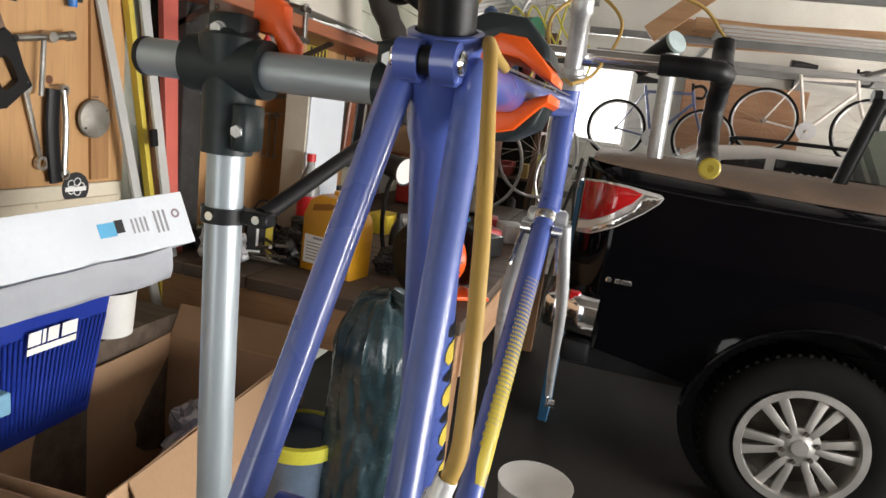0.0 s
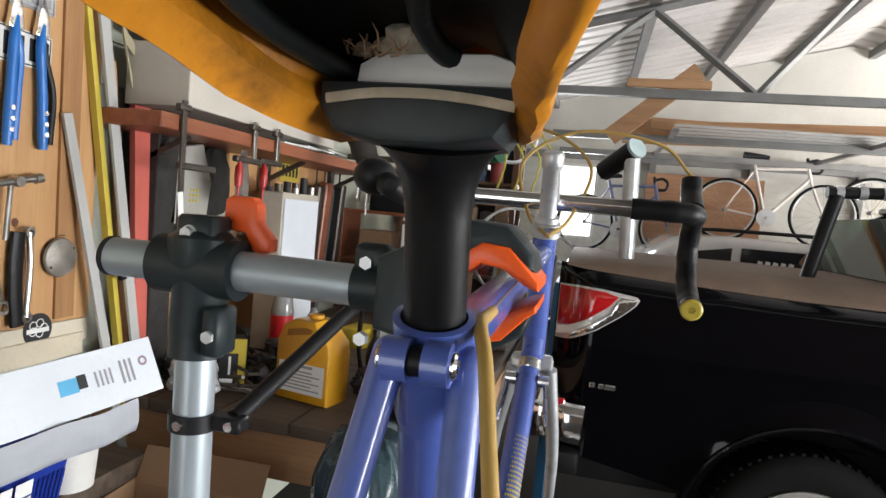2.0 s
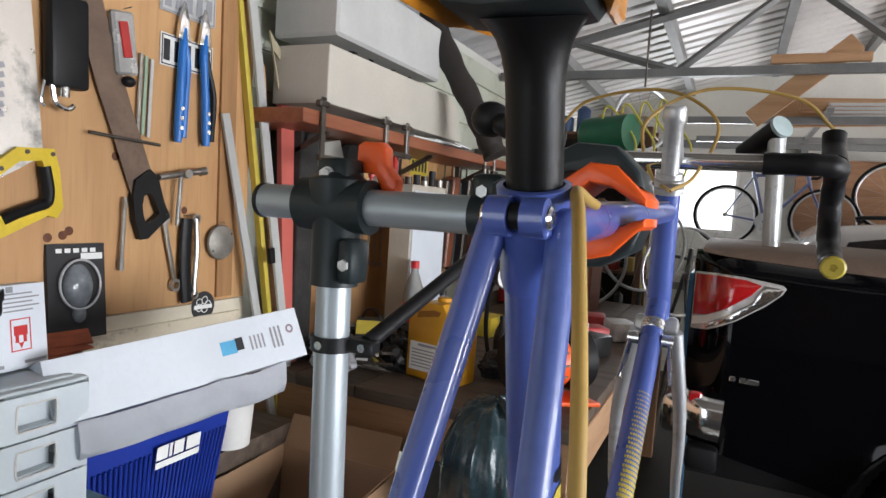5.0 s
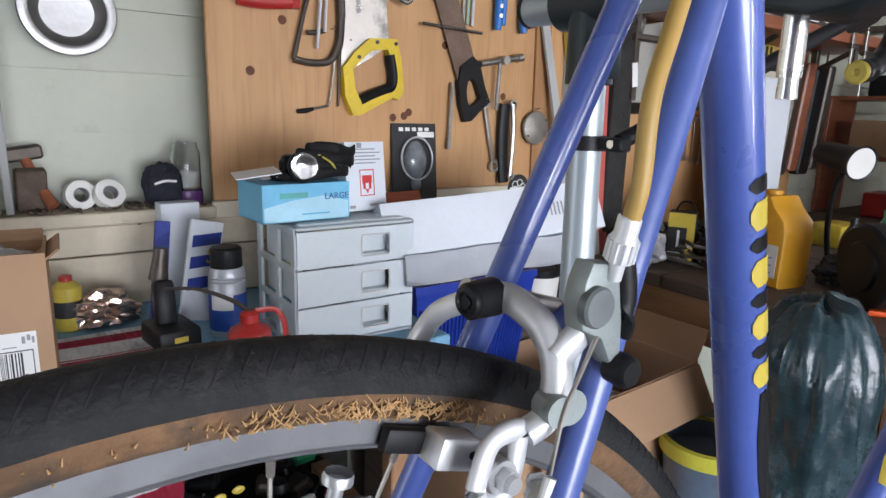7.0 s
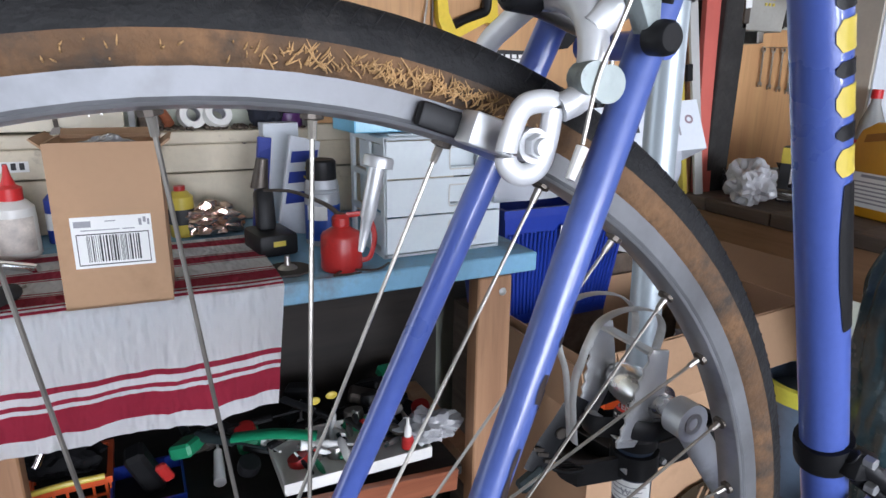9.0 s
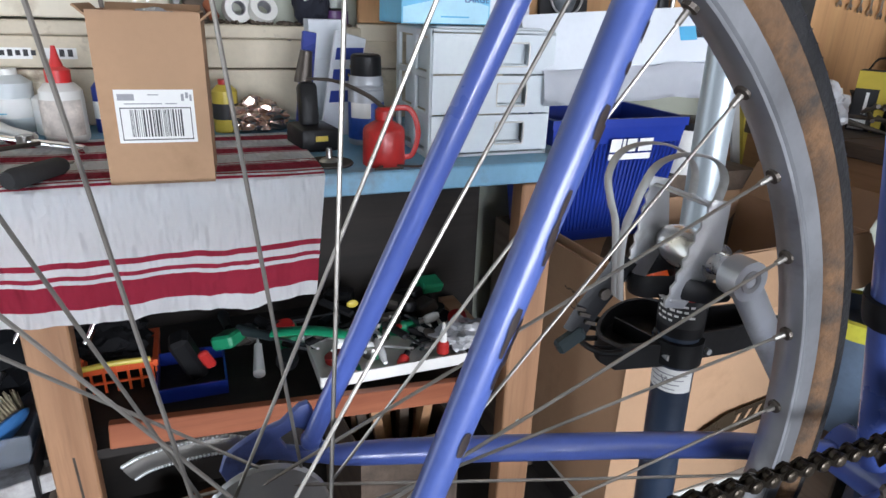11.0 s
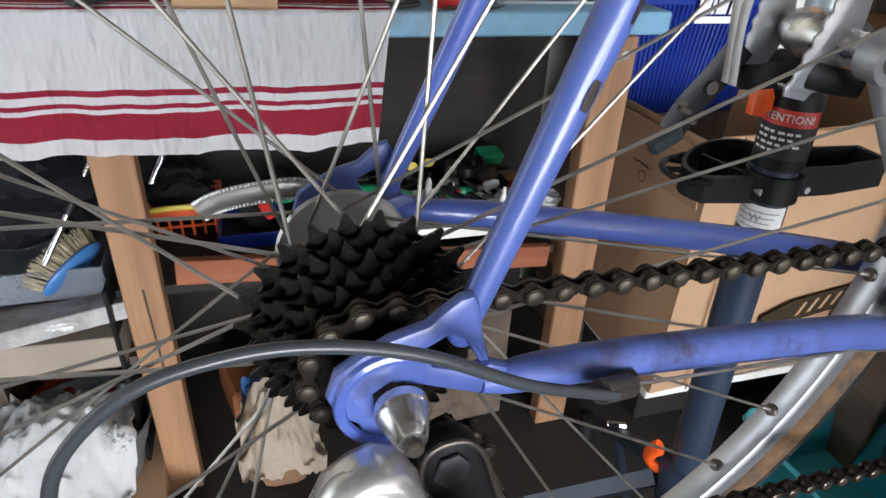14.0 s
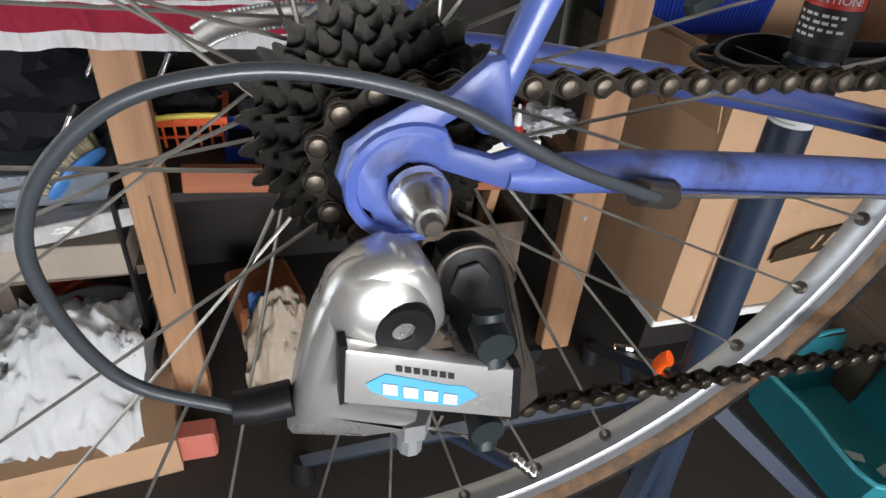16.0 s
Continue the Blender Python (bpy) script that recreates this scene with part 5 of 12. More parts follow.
# cranks, left pedal with toe clip, front derailleur
ce = (-0.0700, 0.3340, 0.0750)
bm = bmn()
sweep(bm, [V(-0.062, *BB[1:]), V(-0.066, 0.41, -0.030), V(-0.069, 0.37, 0.025), V(*ce)], 0.01, 16, flat=(0.0065, 0.0125), up=(0, 0.8, 0.6))
cyl(bm, V(-0.0620, ce[1], ce[2]), V(-0.0790, ce[1], ce[2]), 0.0150, seg=24)
crank = part("crank_arm", bm, DULL_SILVER, bike, "grey alloy crank arm", smooth=50)
bm = bmn()
lathe(bm, [(0.0085, 0), (0.0085, 0.001), (0.0048, 0.001), (0.0040, -0.004), (0, -0.004)], side_m(-0.0622) @ Matrix.Translation((ce[1], ce[2], 0)), 20)
part("spindle_end", bm, STEEL, crank)
bm = bmn()
sweep(bm, [V(0.058, *BB[1:]), V(0.064, 0.46, -0.11), V(0.072, 0.536, -0.211)], 0.01, 14, flat=(0.0065, 0.0125), up=(0, 0.8, 0.6))
part("crank_arm", bm, DULL_SILVER, bike, "grey alloy crank arm")
for t, x in ((42, 0.0425), (52, 0.0500)):
    bm = bmn()
    rp = t * 0.0127 / (2 * math.pi)
    outer, inner = [], []
    for i in range(t * 4):
        a = 2 * math.pi * i / (t * 4)
        r = rp + (0.003 if i % 4 in (1, 2) else -0.003)
        outer.append((BB[1] + r * math.cos(a), BB[2] + r * math.sin(a)))
        inner.append((BB[1] + (rp - 0.018) * math.cos(a), BB[2] + (rp - 0.018) * math.sin(a)))
    ring_poly(bm, outer, inner, 0.0022, side_m(x))
    for k in range(5):
        a = radians(72 * k + 20)
        box(bm, V(x + 0.001, BB[1] + (rp - 0.04) * math.cos(a) * 0.8, BB[2] + (rp - 0.04) * math.sin(a) * 0.8), (0.002, rp * 1.1 * 0.8, 0.012), rot=(math.degrees(a), 0, 0))
    part("chainring", bm, DARK_STEEL, bike, "dark chainring")
CLIP_ALLOY = pm("toe_clip_alloy", (0.50, 0.50, 0.49), 0.48, metal=0.6, var=0.15, scale=20, dirt=((0.22, 0.20, 0.17), 0.55, 0.8, 16))
# pedal: tilted so that the toe clip stands up
mp = Matrix.Translation(V(-0.118, ce[1] - 0.004, ce[2] + 0.004)) @ pose(0, 0, 0, 78, 0, 0)


def pedal_part(name, bm, mt, parent, label="", smooth=40):
    bmesh.ops.transform(bm, matrix=mp, verts=bm.verts)
    return part(name, bm, mt, parent, label, smooth)


bm = bmn()
cyl(bm, (0.044, 0, 0), (-0.045, 0, 0), 0.009, 0.0075, seg=18)
cyl(bm, (0.028, 0, 0), (0.022, 0, 0), 0.014, seg=20)
ball(bm, (0.000, 0, 0.002), (0.034, 0.017, 0.017), 18)
pedal = pedal_part("pedal", bm, SILVER, bike, "silver quill pedal with toe clip and strap")
for x0, tilt in ((-0.029, 4), (0.026, -6)):
    bm = bmn()
    prof = [(-0.040, 0.012), (-0.012, 0.002), (0.012, 0.002), (0.046, 0.014)]
    for i in range(17):
        prof.append((0.046 - 0.086 * i / 16, 0.030 + (0.0026 if i % 2 else 0)))
    prism(bm, prof, 0.0022, Matrix.Translation((x0, 0, 0)) @ pose(0, 0, 0, 0, 0, tilt) @ Matrix(((0, 0, 1, 0), (1, 0, 0, 0), (0, 1, 0, 0), (0, 0, 0, 1))), 0.0004)
    pedal_part("cage_plate", bm, DULL_SILVER, pedal, "serrated pedal cage plate")
for y0 in (-0.034, 0.040):
    bm = bmn()
    box(bm, (-0.0015, y0, 0.021), (0.056, 0.0025, 0.016), bev=0.001)
    pedal_part("cage_bar", bm, DULL_SILVER, pedal, "flat cross bar of the pedal cage")
for s in (1, -1):
    bm = bmn()
    clip = curve([(s * 0.012 - 0.004, 0.034, 0.000), (s * 0.015 - 0.004, 0.058, 0.004), (s * 0.018 - 0.004, 0.070, 0.022), (s * 0.019 - 0.004, 0.070, 0.050), (s * 0.020 - 0.004, 0.060, 0.072), (s * 0.019 - 0.003, 0.042, 0.079), (s * 0.013, 0.026, 0.078), (s * 0.006 + 0.002, 0.012, 0.075), (s * 0.003 + 0.004, -0.010, 0.070), (s * 0.003 + 0.006, -0.042, 0.060)], 6)
    sweep(bm, clip, 0.004, 8, flat=(0.0010, 0.0044), up=(1, 0, 0))
    pedal_part("toe_clip", bm, CLIP_ALLOY, pedal, "flat bent alloy toe clip")
bm = bmn()
sweep(bm, curve([(-0.092, 0.352, 1.072), (-0.087, 0.322, 1.077), (-0.098, 0.300, 1.080), (-0.122, 0.292, 1.071), (-0.146, 0.300, 1.066), (-0.156, 0.325, 1.070), (-0.152, 0.356, 1.076)], 6), 0.004, 8, flat=(0.0016, 0.0085), up=(0, 0, 1))
strap = part("strap", bm, BLACK_PLASTIC, pedal, "black toe strap with buckle", 40)
bm = bmn()
tail = [Vector((-0.140, 0.290, 1.088)), Vector((-0.141, 0.277, 1.068)), Vector((-0.143, 0.262, 1.046)), Vector((-0.142, 0.250, 1.027))]
sweep(bm, curve(tail, 5), 0.004, 8, flat=(0.0022, 0.0125), up=(0, 0.86, -0.5))
part("strap_tail", bm, BLACK_PLASTIC, strap, "thick black leather strap end with slots")
for k, (y, z) in enumerate(((0.256, 1.044), (0.262, 1.036), (0.251, 1.050))):
    bm = bmn()
    box(bm, (-0.1385, y, z), (0.002, 0.010, 0.0030), rot=(-20, 0, 0))
    part("slot", bm, DARK_STEEL, strap)
bm = bmn()
cyl(bm, (-0.139, 0.272, 1.060), (-0.1365, 0.272, 1.060), 0.0048, seg=16)
part("rivet", bm, DARK_STEEL, strap, "dark rivet")
bm = bmn()
box(bm, (-0.1415, 0.247, 1.022), (0.010, 0.026, 0.013), rot=(30, 0, 0), bev=0.0025)
part("buckle", bm, DARK_GREY, strap, "worn grey strap buckle")
std = (V(*st_b) - V(*st_a)).normalized()
bm = bmn()
lathe(bm, [(0.0152, -0.010), (0.0185, -0.010), (0.0190, -0.006), (0.0190, 0.006), (0.0185, 0.010), (0.0152, 0.010)], Matrix.Translation(V(*st_a) + std * 0.155) @ std.to_track_quat("Z", "Y").to_matrix().to_4x4(), 26)
box(bm, V(0.022, 0.392, 0.078), (0.018, 0.022, 0.020), rot=(-15, 0, 0), bev=0.004, seg=2)
fd = part("front_derailleur", bm, BLACK_PLASTIC, bike, "black front derailleur round the seat tube")
for z0, dy in ((0.086, -0.004), (0.068, 0.006)):
    bm = bmn()
    sweep(bm, [V(0.024, 0.388 + dy, z0), V(0.036, 0.404 + dy, z0 - 0.014), V(0.046, 0.418 + dy, z0 - 0.030)], 0.005, 10, flat=(0.0035, 0.0060))
    part("link", bm, BLACK_PLASTIC, fd)
for x, mt in ((0.0375, DARK_STEEL), (0.0545, BLACK_PLASTIC)):
    bm = bmn()
    prism(bm, [(0.350, 0.000), (0.362, 0.022), (0.392, 0.048), (0.430, 0.062), (0.470, 0.060), (0.492, 0.048), (0.488, 0.036), (0.455, 0.044), (0.420, 0.040), (0.392, 0.022), (0.372, -0.004), (0.358, -0.010)], 0.0016, side_m(x), 0.0005)
    part("cage_plate", bm, mt, fd, "curved cage plate")
bm = bmn()
box(bm, V(0.0465, 0.420, 0.052), (0.020, 0.024, 0.012), rot=(-12, 0, 0), bev=0.003)
part("cage_bridge", bm, BLACK_PLASTIC, fd)
for y, z in ((0.388, 0.086), (0.396, 0.064), (0.414, 0.060)):
    bm = bmn()
    cyl(bm, V(0.030, y, z), V(0.036, y, z), 0.0042, seg=6)
    part("bolt", bm, DULL_SILVER, fd)

# ---- the repair stand ----
SX, SY = -0.2385, 0.442
stand = thing("repair_stand", (SX, SY, 0), "grey and navy bicycle repair stand with orange levers and jaws", "repair stand")


def stand_part(name, bm, mt, label="", parent=stand, smooth=40):
    return part(name, bm, mt, parent, label, smooth)


bm = bmn()
lathe(bm, [(0.0165, -0.10 + 0.028 * i) for i in range(21)], Matrix.Translation(V(SX, SY, 0)), 28)
stand_part("upper_tube", bm, SILVER_TUBE, "silver-grey upper tube")
bm = bmn()
lathe(bm, [(0.0210, 0.17 + 0.0314 * i) for i in range(26)], Matrix.Translation((SX, SY, 0)), 28)
lower = stand_part("lower_tube", bm, NAVY, "navy lower tube")
bm = bmn()
lathe(bm, [(0.0166, 0.0), (0.0225, 0.001), (0.0225, 0.070), (0.0275, 0.080), (0.0275, 0.100), (0.020, 0.106), (0.0166, 0.106)], Matrix.Translation(V(SX, SY, 0.452)), 30)
cyl(bm, V(SX - 0.037, SY, 0.528), V(SX + 0.037, SY, 0.528), 0.0250, seg=30)
box(bm, V(SX + 0.002, SY - 0.002, 0.556), (0.034, 0.030, 0.030), bev=0.003)
box(bm, V(SX + 0.024, SY - 0.006, 0.478), (0.016, 0.030, 0.040), bev=0.003)
head = stand_part("tee_joint", bm, DARK_GREY, "dark grey tee joint with bolts", smooth=45)
for x, z in ((SX - 0.001, 0.556), (SX + 0.024, 0.475)):
    bm = bmn()
    cyl(bm, V(x, SY - 0.018, z), V(x, SY - 0.024, z), 0.0058, 0.0053, seg=6)
    cyl(bm, V(x, SY - 0.014, z), V(x, SY - 0.019, z), 0.0068, seg=16)
    part("bolt", bm, DULL_SILVER, head, "chrome hex bolt")
bm = bmn()
prism(bm, [(0.014, 0.030), (0.020, 0.0335), (0.039, 0.033), (0.0445, 0.028), (0.046, 0.012), (0.058, -0.001), (0.0575, -0.011), (0.050, -0.0135), (0.042, -0.012), (0.034, 0.003), (0.020, 0.004), (0.0135, 0.010)], 0.017, Matrix(((1, 0, 0, SX - 0.003), (0, 0, 1, SY + 0.010), (0, 1, 0, Z0 + 0.556), (0, 0, 0, 1))), 0.0035)
part("lever_knob", bm, ORANGE, head, "orange plastic lever")
bm = bmn()
cyl(bm, V(SX - 0.086, SY, 0.528), V(-0.098, SY, 0.528), 0.0165, seg=28)
arm = stand_part("clamp_arm", bm, SILVER_TUBE, "silver-grey horizontal arm")
bm = bmn()
cyl(bm, V(SX - 0.089, SY, 0.528), V(SX - 0.0845, SY, 0.528), 0.0172, seg=28)
part("end_cap", bm, BLACK_PLASTIC, arm)
bm = bmn()
cyl(bm, V(-0.100, SY, 0.528), V(-0.050, SY, 0.528), 0.0195, seg=28)
box(bm, V(-0.085, SY - 0.006, 0.552), (0.030, 0.020, 0.022), bev=0.006, seg=2)
prism(bm, [(-0.075, 0.555), (-0.05, 0.568), (-0.01, 0.588), (0.018, 0.586), (0.036, 0.568), (0.040, 0.555), (0.020, 0.562), (-0.015, 0.566), (-0.045, 0.548), (-0.045, 0.508), (-0.015, 0.515), (0.020, 0.520), (0.040, 0.528), (0.034, 0.510), (0.014, 0.498), (-0.03, 0.492), (-0.075, 0.502)], 0.064, Matrix(((1, 0, 0, 0), (0, 0, 1, SY - 0.032), (0, 1, 0, Z0), (0, 0, 0, 1))), 0.004)
clamp = stand_part("clamp_jaw", bm, DARK_GREY, "dark grey clamp jaws", smooth=45)
for z in (0.548, 0.490):
    bm = bmn()
    cyl(bm, V(-0.088, SY - 0.012, z), V(-0.088, SY - 0.019, z), 0.0058, 0.0053, seg=6)
    part("bolt", bm, DULL_SILVER, clamp, "chrome hex bolt")
for s, pp in ((1, [(-0.040, 0.560), (-0.014, 0.573), (0.012, 0.571), (0.034, 0.556), (0.043, 0.549), (0.043, 0.543), (0.030, 0.546), (0.008, 0.556), (-0.014, 0.5585), (-0.030, 0.549)]), (-1, [(-0.040, 0.512), (-0.014, 0.502), (0.012, 0.507), (0.034, 0.524), (0.043, 0.529), (0.043, 0.535), (0.030, 0.532), (0.008, 0.524), (-0.012, 0.5185), (-0.030, 0.524)])):
    bm = bmn()
    pp = [(0.043 - (0.043 - x) * 0.72, z) for x, z in pp]
    prism(bm, pp, 0.078, Matrix(((1, 0, 0, 0), (0, 0, 1, SY - 0.039), (0, 1, 0, Z0), (0, 0, 0, 1))), 0.003)
    part("jaw_pad", bm, ORANGE, clamp, "orange rubber jaw pad")
bm = bmn()
cyl(bm, V(-0.050, SY, 0.500), V(-0.050, SY, 0.455), 0.0085, seg=14)
cyl(bm, V(-0.050, SY, 0.458), V(-0.050, SY, 0.440), 0.0065, 0.0075, seg=14)
part("clamp_screw", bm, SILVER, clamp, "bright clamp screw handle")
bm = bmn()
lathe(bm, [(0.0166, 0), (0.0200, 0), (0.0200, 0.014), (0.0166, 0.014)], Matrix.Translation(V(SX, SY, 0.391)), 28)
box(bm, V(SX + 0.030, SY + 0.006, 0.398), (0.030, 0.018, 0.013), bev=0.002)
col = stand_part("collar", bm, BLACK_PLASTIC, "black collar holding the steering rod")
bm = bmn()
cyl(bm, V(SX, SY - 0.0195, 0.3985), V(SX, SY - 0.0225, 0.3985), 0.004, seg=12)
cyl(bm, V(SX + 0.036, SY - 0.003, 0.3985), V(SX + 0.036, SY - 0.006, 0.3985), 0.004, seg=12)
part("bolt", bm, CHROME, col)
ra, rb = V(SX + 0.032, SY + 0.012, 0.400), V(-0.118, 0.885, 0.598)
bm = bmn()
cyl(bm, ra, ra.lerp(rb, 0.72), 0.0080, seg=14)
rod = stand_part("steering_rod", bm, BLACK_PLASTIC, "black telescopic rod to the handlebar")
bm = bmn()
cyl(bm, ra.lerp(rb, 0.70), rb, 0.0055, seg=12)
part("rod_end", bm, CHROME, rod, "chrome inner rod")
# height clamp with sticker, tray and label
bm = bmn()
lathe(bm, [(0.0168, 0.0), (0.0240, 0.0), (0.0245, 0.030), (0.0245, 0.068), (0.0225, 0.073), (0.0168, 0.074)], Matrix.Translation(V(SX, SY, -0.064)), 30)
hc = stand_part("height_clamp", bm, BLACK_PLASTIC, "black height clamp with a warning sticker")


def tube_patch(bm, cx, cy, r, z0, z1, a0, a1, n=14):
    lo = [bm.verts.new((cx + r * math.cos(radians(a0 + (a1 - a0) * i / n)), cy + r * math.sin(radians(a0 + (a1 - a0) * i / n)), z0)) for i in range(n + 1)]
    hi = [bm.verts.new((v.co.x, v.co.y, z1)) for v in lo]
    for i in range(n):
        bm.faces.new((lo[i], lo[i + 1], hi[i + 1], hi[i]))


bm = bmn()
tube_patch(bm, SX, SY, 0.0248, Z0 - 0.021, Z0 - 0.006, -125, 20)
part("sticker", bm, pm("sticker_red", (0.62, 0.05, 0.035), 0.4), hc, "red warning band", smooth=60)
bm = bmn()
tube_patch(bm, SX, SY, 0.0248, Z0 - 0.052, Z0 - 0.0215, -125, 20)
part("sticker", bm, INK, hc, "black sticker with white lines of print", smooth=60)
bm = bmn()
for i in range(4):
    for k in range(6):
        a0 = -112 + 17 * k + 4 * (i % 2)
        if k < (6, 5, 6, 3)[i]:
            tube_patch(bm, SX, SY, 0.0251, Z0 - 0.0285 - 0.0058 * i, Z0 - 0.0260 - 0.0058 * i, a0, a0 + (11, 14, 9, 13, 12, 10)[(k + i) % 6], 5)
part("print", bm, WHITE_PAPER, hc, smooth=60)


def wrap_letters(body, size, cx, cy, r, z, mid, mt, parent):
    """Lettering bent round an upright tube."""
    ob = letters(body, size, Matrix(), mt, parent)
    at = PLACE[ob]
    for v in ob.data.vertices:
        g = v.co + at
        a = radians(mid) + g.x / r
        v.co = Vector((cx + (r + g.z) * math.cos(a), cy + (r + g.z) * math.sin(a), z + g.y)) - at
    return ob


wrap_letters("ATTENTION!", 0.0100, SX, SY, 0.0252, Z0 - 0.0137, -62, WHITE_PAPER, hc)
bm = bmn()
prism(bm, [(-0.047, -0.014), (-0.036, -0.016), (-0.026, -0.010), (-0.026, 0.002), (-0.033, 0.014), (-0.044, 0.013), (-0.048, 0.004)], 0.010, side_m(SX - 0.008) @ Matrix.Translation((SY, 0, 0)), 0.002)
part("lever_knob", bm, ORANGE, hc, "orange plastic lever")
bm = bmn()
lathe(bm, [(0.0212, 0), (0.0265, 0), (0.0265, 0.026), (0.0212, 0.026)], Matrix.Translation(V(SX, SY, -0.096)), 26)
tray = stand_part("tool_tray", bm, BLACK_PLASTIC, "black plastic tool tray with side bins")


def open_bin(lo, hi, wall=0.003):
    bm = bmn()
    (x0, y0, z0), (x1, y1, z1) = lo, hi
    box(bm, ((x0 + x1) / 2, (y0 + y1) / 2, z0 + wall / 2), (x1 - x0, y1 - y0, wall))
    for c, s in ((((x0 + x1) / 2, y0 + wall / 2, (z0 + z1) / 2), (x1 - x0, wall, z1 - z0)), (((x0 + x1) / 2, y1 - wall / 2, (z0 + z1) / 2), (x1 - x0, wall, z1 - z0)), ((x0 + wall / 2, (y0 + y1) / 2, (z0 + z1) / 2), (wall, y1 - y0 - 2 * wall, z1 - z0)), ((x1 - wall / 2, (y0 + y1) / 2, (z0 + z1) / 2), (wall, y1 - y0 - 2 * wall, z1 - z0))):
        box(bm, c, s)
    return bm


tray_at = Matrix.Translation(V(SX, SY, 0))
round_bin = curve([(-0.004, -0.074), (-0.030, -0.080), (-0.058, -0.062), (-0.084, -0.028), (-0.098, 0.010), (-0.092, 0.040), (-0.066, 0.050), (-0.036, 0.036)], 4)
round_bin = [(q[0], q[1]) for q in round_bin] + [(-0.022, 0.012), (-0.012, -0.020), (0.006, -0.020)]
long_bin = [(0.014, 0.018), (0.016, 0.060), (0.008, 0.132), (-0.030, 0.132), (-0.036, 0.060), (-0.030, 0.016)]
for rim_line, z0, z1 in ((round_bin, -0.101, -0.075), (long_bin, -0.094, -0.064)):
    mid_x = sum(p[0] for p in rim_line) / len(rim_line)
    mid_y = sum(p[1] for p in rim_line) / len(rim_line)
    inn = [(mid_x + (x - mid_x) * 0.89, mid_y + (y - mid_y) * 0.89) for x, y in rim_line]
    bm = bmn()
    ring_poly(bm, rim_line, inn, z1 - z0, tray_at @ Matrix.Translation((0, 0, z0)))
    prism(bm, [(mid_x + (x - mid_x) * 0.93, mid_y + (y - mid_y) * 0.93) for x, y in rim_line], 0.003, tray_at @ Matrix.Translation((0, 0, z0 + 0.001)))
    part("bin", bm, BLACK_PLASTIC, tray, smooth=30)
bm = bmn()
box(bm, V(SX - 0.040, SY - 0.022, -0.089), (0.062, 0.003, 0.020), rot=(0, 0, 14))
part("divider", bm, BLACK_PLASTIC, tray)
bm = bmn()
lip = [(0.000, -0.070), (-0.008, -0.092), (-0.034, -0.098), (-0.058, -0.084), (-0.072, -0.050)]
sweep(bm, curve([tray_at @ Vector((x, y, -0.079)) for x, y in lip], 5), 0.0035, 8, flat=(0.0035, 0.0030))
for x, y, x2, y2 in ((-0.010, -0.075, -0.018, -0.095), (-0.034, -0.076, -0.040, -0.096), (-0.052, -0.064, -0.064, -0.078)):
    sweep(bm, [tray_at @ Vector((x, y, -0.079)), tray_at @ Vector((x2, y2, -0.079))], 0.003, 8)
part("slotted_lip", bm, BLACK_PLASTIC, tray, "slotted lip for hanging tools")
for y in (-0.022, 0.028):
    bm = bmn()
    cyl(bm, V(SX + 0.006, SY + y, -0.086), V(SX + 0.0145 + 0.004 * (y > 0), SY + y, -0.086), 0.0034, seg=12)
    part("bolt", bm, DULL_SILVER, tray)
bm = bmn()
tube_patch(bm, SX, SY, 0.0214, Z0 - 0.128, Z0 - 0.101, -135, 20)
lab = part("label_band", bm, WHITE_PAPER, lower, "white paper label with small print", smooth=60)
bm = bmn()
for i in range(4):
    tube_patch(bm, SX, SY, 0.0217, Z0 - 0.108 - 0.0055 * i, Z0 - 0.1068 - 0.0055 * i, -120 + 7 * i, 0 - 11 * i, 18)
part("print", bm, GREY_INK, lab, smooth=60)
wrap_letters("W", 0.011, SX, SY, 0.0218, Z0 - 0.1145, -60, GREY_INK, lab)
bm = bmn()
lathe(bm, [(0.0212, 0), (0.030, 0), (0.030, 0.055), (0.0212, 0.06)], Matrix.Translation(V(SX, SY, -0.52)), 26)
lc = stand_part("leg_collar", bm, NAVY, "navy leg collar")
bm = bmn()
sweep(bm, curve([V(SX - 0.022, SY - 0.022, -0.49), V(SX - 0.030, SY - 0.034, -0.475), V(SX - 0.020, SY - 0.038, -0.450), V(SX - 0.012, SY - 0.036, -0.438)], 4), 0.009, 12, flat=(0.0095, 0.006), up=(0, -1, 0.2))
part("lever_knob", bm, ORANGE, lc, "orange plastic lever")
for ang in (62, 158, 232, 305):
    d = Vector((math.cos(radians(ang)), math.sin(radians(ang)), 0))
    c = Vector((SX, SY, 0))
    bm = bmn()
    p, q = c + d * 0.03 + Vector((0, 0, Z0 - 0.50)), c + d * 0.62 + Vector((0, 0, 0.045))
    sweep(bm, [p, q], 0.014, 4)
    leg = stand_part("leg", bm, NAVY, "navy square-tube leg", smooth=0)
    bm = bmn()
    sweep(bm, [c + d * 0.022 + Vector((0, 0, 0.24)), c + d * 0.34 + Vector((0, 0, 0.285))], 0.010, 4)
    part("leg_brace", bm, NAVY, leg, smooth=0)
    bm = bmn()
    cyl(bm, q + Vector((0, 0, -0.045)), q + Vector((0, 0, 0.012)), 0.024, 0.019, seg=16)
    part("rubber_foot", bm, BLACK_PLASTIC, leg)
    bm = bmn()
    cyl(bm, c + d * 0.34 + Vector((d.y * 0.017, -d.x * 0.017, 0.292)), c + d * 0.34 + Vector((-d.y * 0.017, d.x * 0.017, 0.292)), 0.006, seg=8)
    part("bolt", bm, CHROME, leg)

